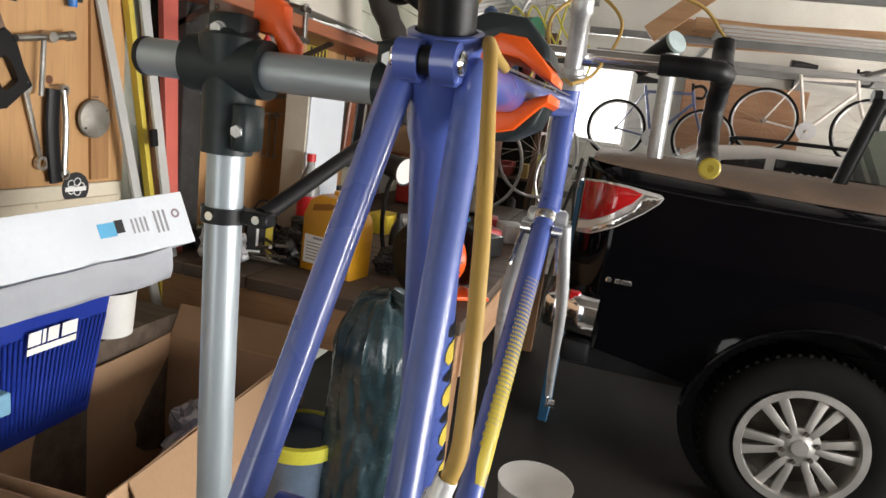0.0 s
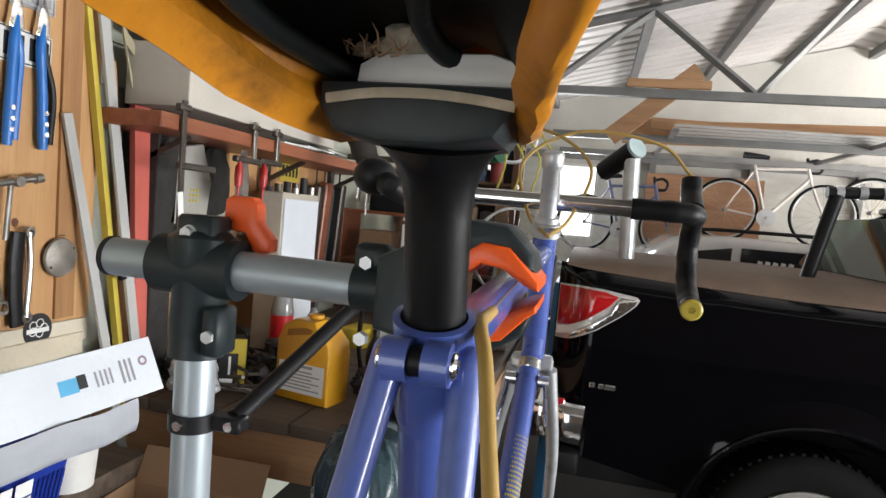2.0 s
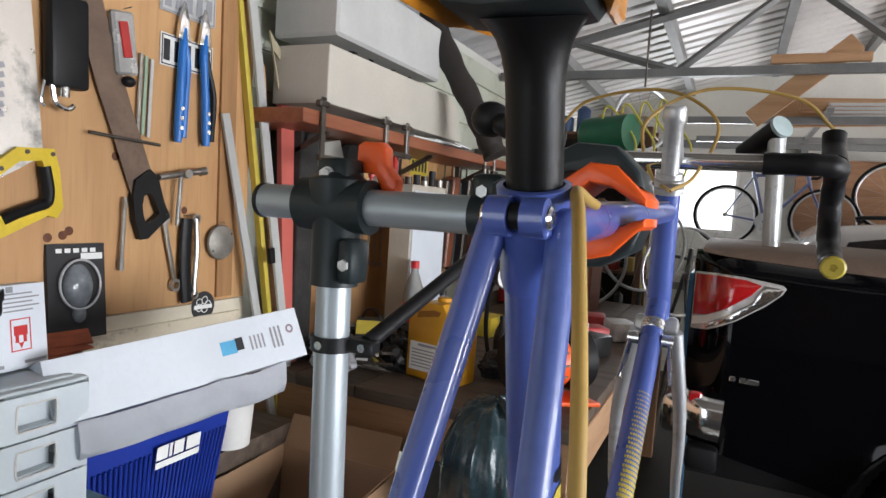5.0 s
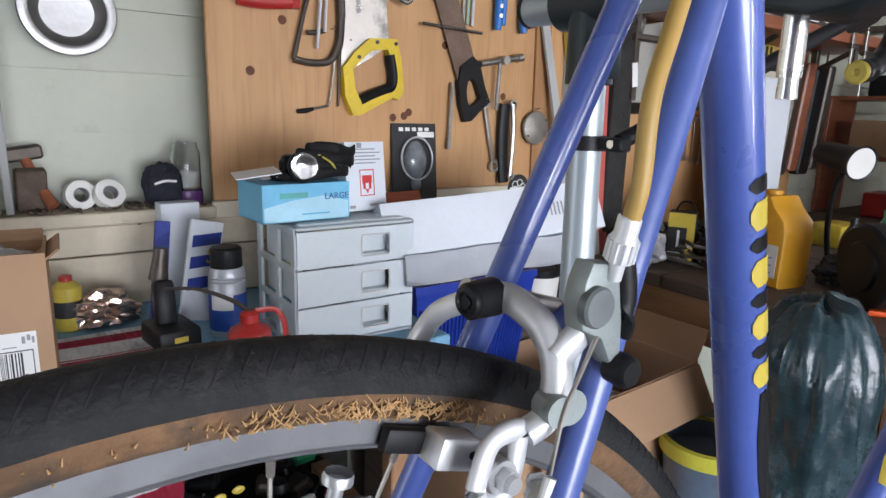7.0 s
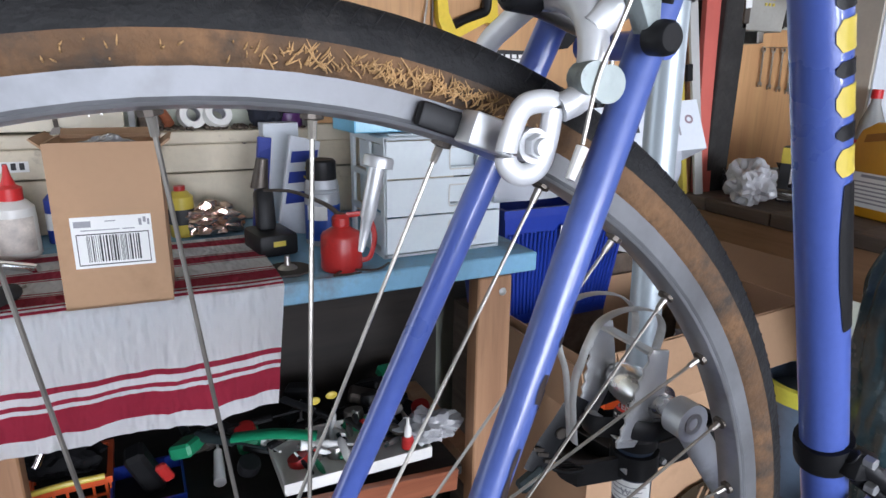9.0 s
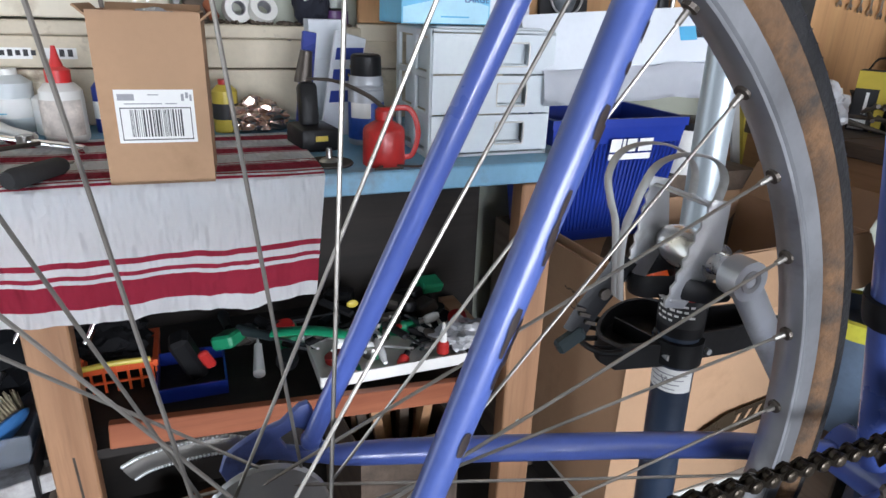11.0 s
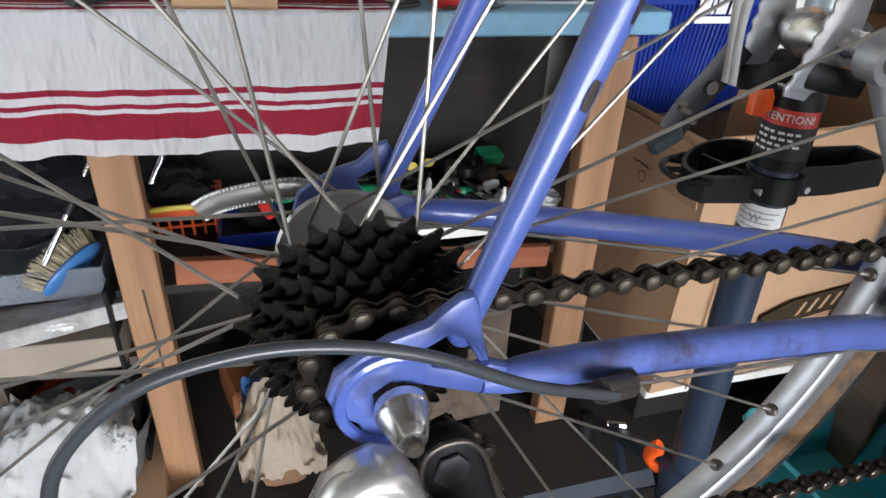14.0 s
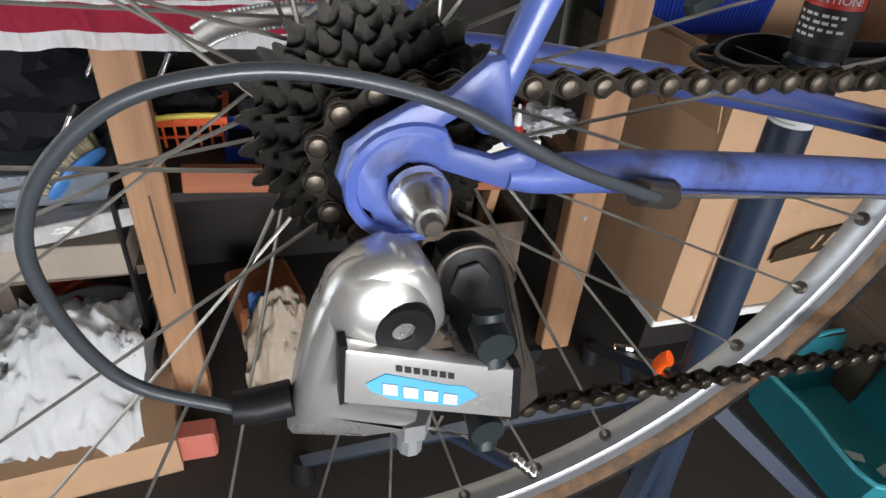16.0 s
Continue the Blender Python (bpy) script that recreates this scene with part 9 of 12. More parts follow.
outl = [(0.728, 0.560), (0.770, 0.596), (0.848, 0.600), (0.862, 0.555), (0.872, 0.470), (0.858, 0.446), (0.838, 0.452), (0.790, 0.428), (0.742, 0.404), (0.722, 0.404), (0.700, 0.450), (0.694, 0.520)]
inl = [(0.738, 0.535), (0.775, 0.566), (0.822, 0.572), (0.832, 0.545), (0.845, 0.490), (0.838, 0.476), (0.820, 0.478), (0.785, 0.464), (0.752, 0.446), (0.740, 0.448), (0.728, 0.470), (0.722, 0.518)]
ring_poly(bm, outl, inl, 0.024, wall_m(PX + 0.004, 0, Z0))
part("grip", bm, pm("saw_yellow", (0.72, 0.52, 0.02), 0.4), hs, "yellow plastic grip", smooth=40)
bm = bmn()
sweep(bm, curve([(PX + 0.018, y, Z0 + z) for y, z in ((0.744, 0.440), (0.775, 0.455), (0.815, 0.470), (0.838, 0.480), (0.842, 0.510), (0.832, 0.560))], 4), 0.014, 12, flat=(0.013, 0.016), up=(1, 0, 0))
part("rubber_grip", bm, BLACK_PLASTIC, hs, "black rubber insert")
for y, z in ((0.738, 0.548), (0.790, 0.588), (0.845, 0.588)):
    bm = bmn()
    cyl(bm, (PX + 0.027, y, Z0 + z), (PX + 0.030, y, Z0 + z), 0.005, seg=12)
    part("rivet", bm, DARK_STEEL, hs)
bm = bmn()
for i in range(6):
    box(bm, (PX + 0.0161, 0.742, Z0 + 0.66 + 0.020 * i), (0.0006, 0.012, 0.012), (20, 0, 0))
part("print", bm, GREY_INK, hs, smooth=0)

# old saw with a black handle
os_ = wall_tool("handsaw", 0.94, Z0 + 1.06, "old brown-bladed saw with a black handle", "saw")
bm = bmn()
prism(bm, [(0.880, 1.06), (0.930, 1.07), (0.985, 0.89), (1.060, 0.70), (1.125, 0.545), (1.060, 0.50), (1.020, 0.60), (0.955, 0.76), (0.912, 0.88)], 0.0016, wall_m(PX + 0.013, 0, Z0))
part("blade", bm, pm("rusty_blade", (0.17, 0.115, 0.085), 0.5, metal=0.5, var=0.25, scale=12), os_, "brown rusted blade", smooth=0)
bm = bmn()
ring_poly(bm, [(1.062, 0.545), (1.105, 0.575), (1.130, 0.555), (1.150, 0.495), (1.172, 0.452), (1.150, 0.435), (1.105, 0.395), (1.082, 0.392), (1.064, 0.440), (1.056, 0.500)], [(1.088, 0.505), (1.103, 0.515), (1.116, 0.505), (1.128, 0.480), (1.136, 0.462), (1.126, 0.450), (1.106, 0.436), (1.096, 0.436), (1.088, 0.455), (1.084, 0.480)], 0.020, wall_m(PX + 0.004, 0, Z0))
part("handle", bm, BLACK_PLASTIC, os_, smooth=40)

# coping saw and a bent rod
cs = wall_tool("coping_saw", 0.655, Z0 + 0.735, "rusty brown coping saw frame", "saw")
bm = bmn()
for pts, r in (([(0.640, 0.735), (0.662, 0.735), (0.690, 0.700), (0.695, 0.640)], 0.011), ([(0.640, 0.735), (0.610, 0.680), (0.585, 0.590), (0.571, 0.532)], 0.0055), ([(0.571, 0.532), (0.610, 0.526), (0.655, 0.530), (0.675, 0.545)], 0.0085), ([(0.675, 0.545), (0.690, 0.580), (0.695, 0.640)], 0.010), ([(0.605, 0.595), (0.630, 0.598), (0.652, 0.604)], 0.006)):
    sweep(bm, curve([(PX + 0.016, y, Z0 + z) for y, z in pts], 4), r, 10)
part("frame", bm, DARK_STEEL, cs, "dark rusted frame")
for y0, z0, y1, z1 in ((0.640, 0.70, 0.628, 0.56), (0.655, 0.72, 0.648, 0.60)):
    bm = bmn()
    cyl(bm, (PX + 0.022, y0, Z0 + z0), (PX + 0.022, y1, Z0 + z1), 0.0045, seg=10)
    part("spring", bm, DULL_SILVER, cs)
rk = wall_tool("bent_rod", 0.675, Z0 + 0.60, "thin bent steel rod with a dark tip", "rod")
bm = bmn()
sweep(bm, curve([(PX + 0.012, y, Z0 + z) for y, z in ((0.682, 0.56), (0.672, 0.48), (0.662, 0.430), (0.645, 0.422), (0.615, 0.416))], 5), 0.0032, 8)
part("rod", bm, STEEL, rk)
bm = bmn()
sweep(bm, [(PX + 0.012, 0.620, Z0 + 0.417), (PX + 0.012, 0.600, Z0 + 0.412), (PX + 0.012, 0.578, Z0 + 0.410)], [0.004, 0.0065, 0.005], 10)
part("tip", bm, BLACK_PLASTIC, rk)
# dark rod close to the board in place of the cast shadow
bm = bmn()
cyl(bm, (PX + 0.008, 0.694, Z0 + 0.62), (PX + 0.008, 0.690, Z0 + 0.425), 0.003, seg=8)
part("shadow_rod", bm, DARK_STEEL, rk)

# red clamp, round block with a bent chrome bar
rc = wall_tool("red_clamp", 0.58, Z0 + 0.79, "red painted steel G-clamp on the board", "clamp")
bm = bmn()
sweep(bm, curve([(PX + 0.02, y, Z0 + z) for y, z in ((0.440, 0.655), (0.500, 0.653), (0.565, 0.660))], 3), 0.014, 10, flat=(0.012, 0.017), up=(0, 0, 1))
sweep(bm, [(PX + 0.02, 0.575, Z0 + 0.645), (PX + 0.02, 0.578, Z0 + 0.76), (PX + 0.02, 0.576, Z0 + 0.80)], 0.012, 10)
sweep(bm, [(PX + 0.02, 0.57, Z0 + 0.765), (PX + 0.02, 0.500, Z0 + 0.768)], 0.010, 10)
part("frame", bm, RED_PAINT, rc)
bm = bmn()
cyl(bm, (PX + 0.02, 0.585, Z0 + 0.765), (PX + 0.02, 0.592, Z0 + 0.835), 0.011, seg=12)
part("screw", bm, WHITE_PLASTIC, rc)
wb = wall_tool("turned_block", 0.46, Z0 + 0.86, "round brown turned timber block with a bent chrome bar", "block")
bm = bmn()
lathe(bm, [(0, 0), (0.105, 0), (0.112, 0.012), (0.100, 0.032), (0.06, 0.040), (0, 0.042)], wall_m(PX + 0.001, 0.455, Z0 + 0.80), 36)
part("block", bm, wood("dark_turned", (0.26, 0.10, 0.05), (0.36, 0.17, 0.09), axis=1), wb)
bm = bmn()
sweep(bm, curve([(PX + 0.05, y, Z0 + z) for y, z in ((0.350, 0.722), (0.395, 0.702), (0.460, 0.702), (0.515, 0.735), (0.548, 0.790), (0.556, 0.850), (0.555, 0.90))], 6), 0.0085, 12)
part("bar", bm, CHROME, wb, "bent chrome bar")
bm = bmn()
cyl(bm, (PX + 0.05, 0.350, Z0 + 0.735), (PX + 0.05, 0.347, Z0 + 0.705), 0.010, seg=10)
part("tip", bm, DARK_STEEL, wb)

# black power tool hanging high
pt2 = wall_tool("glue_gun", 0.86, Z0 + 0.95, "black hand tool with a chrome trigger", "tool")
bm = bmn()
box(bm, (PX + 0.030, 0.868, Z0 + 0.835), (0.040, 0.088, 0.20), (2, 0, 0), bev=0.010, seg=2)
part("body", bm, BLACK_PLASTIC, pt2)
bm = bmn()
sweep(bm, curve([(PX + 0.035, y, Z0 + z) for y, z in ((0.835, 0.74), (0.845, 0.70), (0.870, 0.690), (0.885, 0.700))], 4), 0.006, 8)
sweep(bm, curve([(PX + 0.03, y, Z0 + z) for y, z in ((0.822, 0.745), (0.815, 0.705), (0.822, 0.690))], 4), 0.004, 8)
cyl(bm, (PX + 0.035, 0.862, Z0 + 0.740), (PX + 0.035, 0.862, Z0 + 0.715), 0.012, seg=12)
part("trigger", bm, CHROME, pt2)

# file sleeve, files, rod
fs = wall_tool("tool_sleeve", 1.03, Z0 + 0.95, "clear hanging sleeve with a red tool", "packet")
bm = bmn()
box(bm, (PX + 0.014, 1.022, Z0 + 0.875), (0.022, 0.062, 0.15), (8, 0, 0), bev=0.006)
part("sleeve", bm, pm("clouded_sleeve", (0.50, 0.49, 0.47), 0.25, trans=0.3, var=0.2, scale=20), fs)
bm = bmn()
box(bm, (PX + 0.0275, 1.018, Z0 + 0.882), (0.004, 0.026, 0.085), (12, 0, 0), bev=0.002)
part("insert", bm, RED_PAINT, fs, "red tool inside")
bm = bmn()
ball(bm, (PX + 0.02, 1.035, Z0 + 0.785), (0.016, 0.018, 0.014), 12)
part("knob", bm, BLACK_PLASTIC, fs)
for i, (y, mt) in enumerate(((1.075, STEEL), (1.09, pm("pale_green", (0.32, 0.42, 0.30), 0.5)), (1.107, DULL_SILVER))):
    bm = bmn()
    box(bm, (PX + 0.010, y, Z0 + 0.765 - 0.004 * i), (0.004, 0.010, 0.20), (-1.5, 0, 0), bev=0.001)
    solo("flat_file", bm, mt, "slim flat file hanging on the board", "file", "files")
bm = bmn()
cyl(bm, (PX + 0.026, 0.930, Z0 + 0.648), (PX + 0.026, 1.128, Z0 + 0.640), 0.0042, seg=10)
solo("brass_rod", bm, DARK_STEEL, "thin brown rod across two nails", "rod")

# blue locking pliers and plates with raised letters
for y, dy, lab2 in ((1.195, -0.006, "blue-handled cutters hanging with the jaws up"), (1.268, 0.020, "blue and black snips hanging with the jaws up")):
    t = wall_tool("pliers", y, Z0 + 0.95, lab2, "pliers", "pliers")
    BLUE_GRIP = pm("blue_grip", (0.02, 0.16, 0.52), 0.35, var=0.1)
    bm = bmn()
    sweep(bm, curve([(PX + 0.022, y + 0.004, Z0 + 0.960), (PX + 0.022, y, Z0 + 0.90), (PX + 0.022, y + dy * 0.5, Z0 + 0.80), (PX + 0.022, y + dy, Z0 + 0.655)], 5), [0.006, 0.007, 0.0085, 0.010, 0.011, 0.0115, 0.0115, 0.0115, 0.0115, 0.0115, 0.0115, 0.012, 0.012, 0.0125, 0.0125, 0.010], 12)
    part("handle", bm, BLUE_GRIP, t, "blue handle")
    bm = bmn()
    sweep(bm, curve([(PX + 0.020, y + 0.004, Z0 + 0.930), (PX + 0.020, y + 0.020, Z0 + 0.87), (PX + 0.020, y + 0.024 + dy, Z0 + 0.79), (PX + 0.020, y + 0.020 + dy, Z0 + 0.67)], 5), 0.009, 10)
    part("handle", bm, BLACK_PLASTIC if dy > 0 else BLUE_GRIP, t, "second handle")
    bm = bmn()
    prism(bm, [(y - 0.018, 0.93), (y + 0.024, 0.93), (y + 0.016, 0.99), (y + 0.002, 1.03), (y - 0.010, 0.99)], 0.012, wall_m(PX + 0.014, 0, Z0), 0.002)
    part("jaw", bm, CHROME, t)
    bm = bmn()
    for i in range(3):
        cyl(bm, (PX + 0.0335, y + dy * (0.75 + 0.08 * i), Z0 + 0.745 - 0.026 * i), (PX + 0.0352, y + dy * (0.75 + 0.08 * i), Z0 + 0.745 - 0.026 * i), 0.006, seg=12)
    part("grip_stud", bm, CHROME, t, "round grip studs")
for z, w, lab2, mt in ((0.895, 0.180, "white embossed metal plate with dark letters", WHITE_PLASTIC), (1.035, 0.190, "grey embossed metal plate with dark letters", DULL_SILVER)):
    t = thing("metal_plate", (PX + 0.003, 1.258, Z0 + z), lab2, "plate", "plates")
    bm = bmn()
    box(bm, (PX + 0.003, 1.228, Z0 + z), (0.002, w, 0.085), bev=0.0008)
    part("plate", bm, mt, t, smooth=20)
    bm = bmn()
    for i in range(5):
        box(bm, (PX + 0.0045, 1.158 + 0.035 * i, Z0 + z), (0.0012, 0.020, 0.055))
    ring_poly(bm, rect(1.228 - w / 2 + 0.004, z - 0.039, 1.228 + w / 2 - 0.004, z + 0.039), rect(1.228 - w / 2 + 0.007, z - 0.036, 1.228 + w / 2 - 0.007, z + 0.036), 0.0010, wall_m(PX + 0.0041, 0, Z0))
    part("bars", bm, INK if z < 1 else GREY_INK, t, "dark raised characters", smooth=0)

# brace wrench, spanner, black crank, thin driver, round plate, badge
tw2 = wall_tool("tee_wrench", 1.20, Z0 + 0.56, "steel tee-handled socket wrench", "wrench")
bm = bmn()
cyl(bm, (PX + 0.03, 1.125, Z0 + 0.556), (PX + 0.03, 1.278, Z0 + 0.584), 0.0085, seg=12)
cyl(bm, (PX + 0.03, 1.262, Z0 + 0.580), (PX + 0.03, 1.282, Z0 + 0.585), 0.012, seg=12)
cyl(bm, (PX + 0.03, 1.198, Z0 + 0.57), (PX + 0.03, 1.190, Z0 + 0.43), 0.0062, seg=10)
cyl(bm, (PX + 0.016, 1.212, Z0 + 0.572), (PX + 0.045, 1.212, Z0 + 0.572), 0.013, seg=14)
part("body", bm, STEEL, tw2)
spanner(1.160, Z0 + 0.450, 1.206, Z0 + 0.262, 0.018, jaw=False)
bc = wall_tool("black_crank", 1.24, Z0 + 0.445, "black cranked ring spanner", "spanner")
bm = bmn()
sweep(bm, curve([(PX + 0.018, y, Z0 + z) for y, z in ((1.236, 0.448), (1.232, 0.36), (1.236, 0.28), (1.244, 0.212))], 5), 0.016, 12, flat=(0.019, 0.010), up=(1, 0, 0))
part("arm", bm, BLACK_PLASTIC, bc)
bm = bmn()
sweep(bm, curve([(PX + 0.022, y, Z0 + z) for y, z in ((1.262, 0.448), (1.270, 0.36), (1.264, 0.232))], 5), 0.0075, 10)
for z, y in ((0.448, 1.262), (0.232, 1.264)):
    ring_poly(bm, arc(y, z, 0.014, 0, 340, 17), arc(y, z, 0.007, 0, 340, 17), 0.012, wall_m(PX + 0.016, 0, Z0))
part("ring_spanner", bm, STEEL, bc, "steel ring spanner beside it")
bm = bmn()
cyl(bm, (PX + 0.014, 1.040, Z0 + 0.50), (PX + 0.014, 1.034, Z0 + 0.335), 0.0055, seg=10)
cyl(bm, (PX + 0.014, 1.034, Z0 + 0.345), (PX + 0.014, 1.033, Z0 + 0.315), 0.0075, seg=10)
solo("socket_driver", bm, STEEL, "slim steel socket driver hanging on the board", "driver")
rp = wall_tool("round_plate", 1.368, Z0 + 0.425, "round tarnished metal cover plate", "plate")
bm = bmn()
lathe(bm, [(0.052, 0), (0.053, 0.003), (0.050, 0.008), (0.030, 0.014), (0, 0.016)], wall_m(PX + 0.012, 1.368, Z0 + 0.378), 32)
part("disc", bm, pm("tarnished", (0.30, 0.28, 0.25), 0.45, metal=0.6, var=0.3, scale=16), rp)
for a in (35, 215):
    bm = bmn()
    cyl(bm, (PX + 0.016, 1.368 + 0.043 * math.cos(radians(a)), Z0 + 0.378 + 0.043 * math.sin(radians(a))), (PX + 0.023, 1.368 + 0.043 * math.cos(radians(a)), Z0 + 0.378 + 0.043 * math.sin(radians(a))), 0.004, seg=8)
    part("screw", bm, DARK_STEEL, rp)
bg = thing("sticker", (PX, 1.322, Z0 + 0.186), "round black sticker with a white emblem", "sticker")
bm = bmn()
lathe(bm, [(0.044, 0), (0.044, 0.0008), (0, 0.0009)], wall_m(PX + 0.0008, 1.322, Z0 + 0.188), 30)
bgd = part("disc", bm, INK, bg)
bm = bmn()
for a0 in range(0, 360, 72):
    c = (1.322 + 0.018 * math.cos(radians(a0)), 0.192 + 0.014 * math.sin(radians(a0)))
    ring_poly(bm, arc(*c, 0.012, 0, 330, 11), arc(*c, 0.0095, 0, 330, 11), 0.0006, wall_m(PX + 0.0016, 0, Z0))
prism(bm, rect(1.288, 0.180, 1.356, 0.192), 0.0006, wall_m(PX + 0.0018, 0, Z0))
part("emblem", bm, WHITE_PAPER, bgd, smooth=0)

# tools on the cream panel, steel bowl on the wall
spanner(-0.104, Z0 + 0.430, -0.088, Z0 + 0.240, 0.017)
spanner(-0.170, Z0 + 0.372, -0.160, Z0 + 0.190, 0.014, mt=DARK_STEEL)
sn = wall_tool("tin_snips", -0.09, Z0 + 0.60, "dark tin snips hanging point down", "snips")
bm = bmn()
prism(bm, [(-0.125, 0.585), (-0.075, 0.590), (-0.066, 0.52), (-0.056, 0.440), (-0.075, 0.470), (-0.105, 0.520)], 0.010, wall_m(PX + 0.008, 0, Z0), 0.002)
sweep(bm, [(PX + 0.013, -0.115, Z0 + 0.58), (PX + 0.013, -0.14, Z0 + 0.70)], 0.008, 10)
sweep(bm, [(PX + 0.013, -0.085, Z0 + 0.58), (PX + 0.013, -0.07, Z0 + 0.70)], 0.008, 10)
part("blade", bm, DARK_STEEL, sn)
for y, z in ((-0.112, 0.565), (-0.088, 0.572), (-0.098, 0.540)):
    bm = bmn()
    cyl(bm, (PX + 0.017, y, Z0 + z), (PX + 0.021, y, Z0 + z), 0.008, seg=12)
    part("rivet", bm, STEEL, sn)
bw = thing("steel_bowl", (-1.39, 0.12, Z0 + 0.6), "shallow stainless steel bowl hung on the wall", "bowl")
bm = bmn()
lathe(bm, [(0, 0.0), (0.050, 0.002), (0.058, 0.010), (0.070, 0.032), (0.076, 0.034), (0.088, 0.032), (0.090, 0.028), (0.088, 0.026), (0.074, 0.028), (0.066, 0.020), (0.054, -0.004), (0, -0.006)], wall_m(-1.392, 0.118, Z0 + 0.600), 48)
part("body", bm, pm("stainless", (0.25, 0.245, 0.24), 0.36, metal=0.95, var=0.05, scale=10), bw)

# on the ledge
LZ = Z0 + 0.191
for y, x, rx in ((0.160, -1.335, 62), (0.105, -1.345, 80)):
    t = thing("tape_roll", (x, y, LZ), "roll of white tape on the ledge", "tape", "tape rolls")
    m = Matrix.Translation((x, y, LZ + 0.031)) @ pose(0, 0, 0, 0, rx, 15)
    bm = bmn()
    lathe(bm, [(0.016, -0.012), (0.031, -0.012), (0.032, 0), (0.031, 0.012), (0.016, 0.012), (0.016, -0.012)], m, 28)
    part("roll", bm, WHITE_PLASTIC, t)
    bm = bmn()
    lathe(bm, [(0.0145, -0.0115), (0.0160, -0.0115), (0.0160, 0.0125), (0.0145, 0.0125), (0.0145, -0.0115)], m, 24)
    part("core", bm, GREY_INK, t)
hm = thing("old_hammer", (-1.35, 0.03, LZ), "old hammer with a brown wooden handle leaning on the wall", "hammer")
bm = bmn()
sweep(bm, [(-1.325, 0.055, LZ + 0.012), (-1.36, 0.03, LZ + 0.065), (-1.385, 0.012, LZ + 0.115)], [0.012, 0.010, 0.011], 12)
part("handle", bm, DARK_WOOD, hm)
bm = bmn()
box(bm, (-1.385, 0.010, LZ + 0.118), (0.03, 0.075, 0.03), (8, 0, 10), bev=0.005)
part("head", bm, DARK_STEEL, hm)
bm = bmn()
box(bm, (-1.35, 0.02, LZ + 0.045), (0.03, 0.055, 0.09), (0, 14, 5), bev=0.003)
solo("offcut", bm, OLD_WOOD, "weathered timber offcut on the ledge", "timber", smooth=20)
jr = thing("glass_jar", (-1.35, 0.325, LZ), "clear glass jar with white filling", "jar")
bm = bmn()
lathe(bm, [(0, 0), (0.030, 0), (0.032, 0.004), (0.032, 0.085), (0.026, 0.096), (0.026, 0.108), (0.024, 0.108), (0.024, 0.095), (0.0295, 0.084), (0.0295, 0.005), (0, 0.004)], Matrix.Translation((-1.345, 0.325, LZ + 0.035)), 24)
part("glass", bm, glass("jar_glass", (0.92, 0.95, 0.95)), jr)
bm = bmn()
lathe(bm, [(0, 0), (0.029, 0), (0.029, 0.035), (0, 0.040)], Matrix.Translation((-1.345, 0.325, LZ + 0.041)), 20)
part("filling", bm, WHITE_PLASTIC, jr)
bm = bmn()
lathe(bm, [(0, 0), (0.034, 0), (0.034, 0.033), (0, 0.034)], Matrix.Translation((-1.345, 0.325, LZ + 0.001)), 20)
solo("tin", bm, pm("purple_tin", (0.10, 0.03, 0.14), 0.4), "dark purple tin under the jar", "tin")
crumple("knit_cap", (-1.33, 0.268, LZ + 0.045), (0.045, 0.042, 0.055), pm("dark_knit", (0.015, 0.017, 0.028), 0.9), "dark cloth cap on the ledge", "cap", 21, 0.2)
bm = bmn()
sweep(bm, curve([(-1.288, 0.245, LZ + 0.055), (-1.283, 0.265, LZ + 0.062), (-1.288, 0.290, LZ + 0.060)], 4), 0.003, 6)
solo("cap_badge", bm, WHITE_PAPER, "white emblem on the cap", "badge")
wc = thing("white_carton", (-1.27, 0.275, Z0 + 0.10), "small white carton in front of the ledge", "box")
bm = bmn()
box(bm, (-1.272, 0.285, Z0 + 0.165), (0.045, 0.082, 0.085), (0, 0, 4), bev=0.001)
box(bm, (-1.272, 0.285, Z0 + 0.05), (0.030, 0.060, 0.15), bev=0.001)
part("body", bm, WHITE_CARD, wc, smooth=20)
random.seed(31)
bm = bmn()
for i in range(140):
    ball(bm, (random.uniform(-1.39, -1.30), random.uniform(-0.0, 0.36), LZ + 0.003), (random.uniform(0.002, 0.007), random.uniform(0.003, 0.008), random.uniform(0.002, 0.006)), 6)
tagged(solo("debris", bm, pm("dust_rubble", (0.10, 0.075, 0.055), 0.9, var=0.4, scale=60), "dark dust and bits on the ledge", "debris"), kind="stuff")

# long laths, spirit level and set squares leaning on the wall
def lath(name, y0, z0, y1, z1, w, mt, label, x0=-1.20, x1=-1.285, th=0.010, cat="lath", group="laths"):
    a, b = Vector((x0, y0, z0)), Vector((x1, y1, z1))
    d = (b - a).normalized()
    s = Vector((0, 1, 0)) - d * d.y
    s.normalize()
    n = d.cross(s)
    m = Matrix(((d.x, s.x, n.x, a.x), (d.y, s.y, n.y, a.y), (d.z, s.z, n.z, a.z), (0, 0, 0, 1)))
    bm = bmn()
    prism(bm, rect(0, -w / 2, (b - a).length, w / 2), th, m, 0.001)
    return solo(name, bm, mt, label, cat, group, smooth=20)


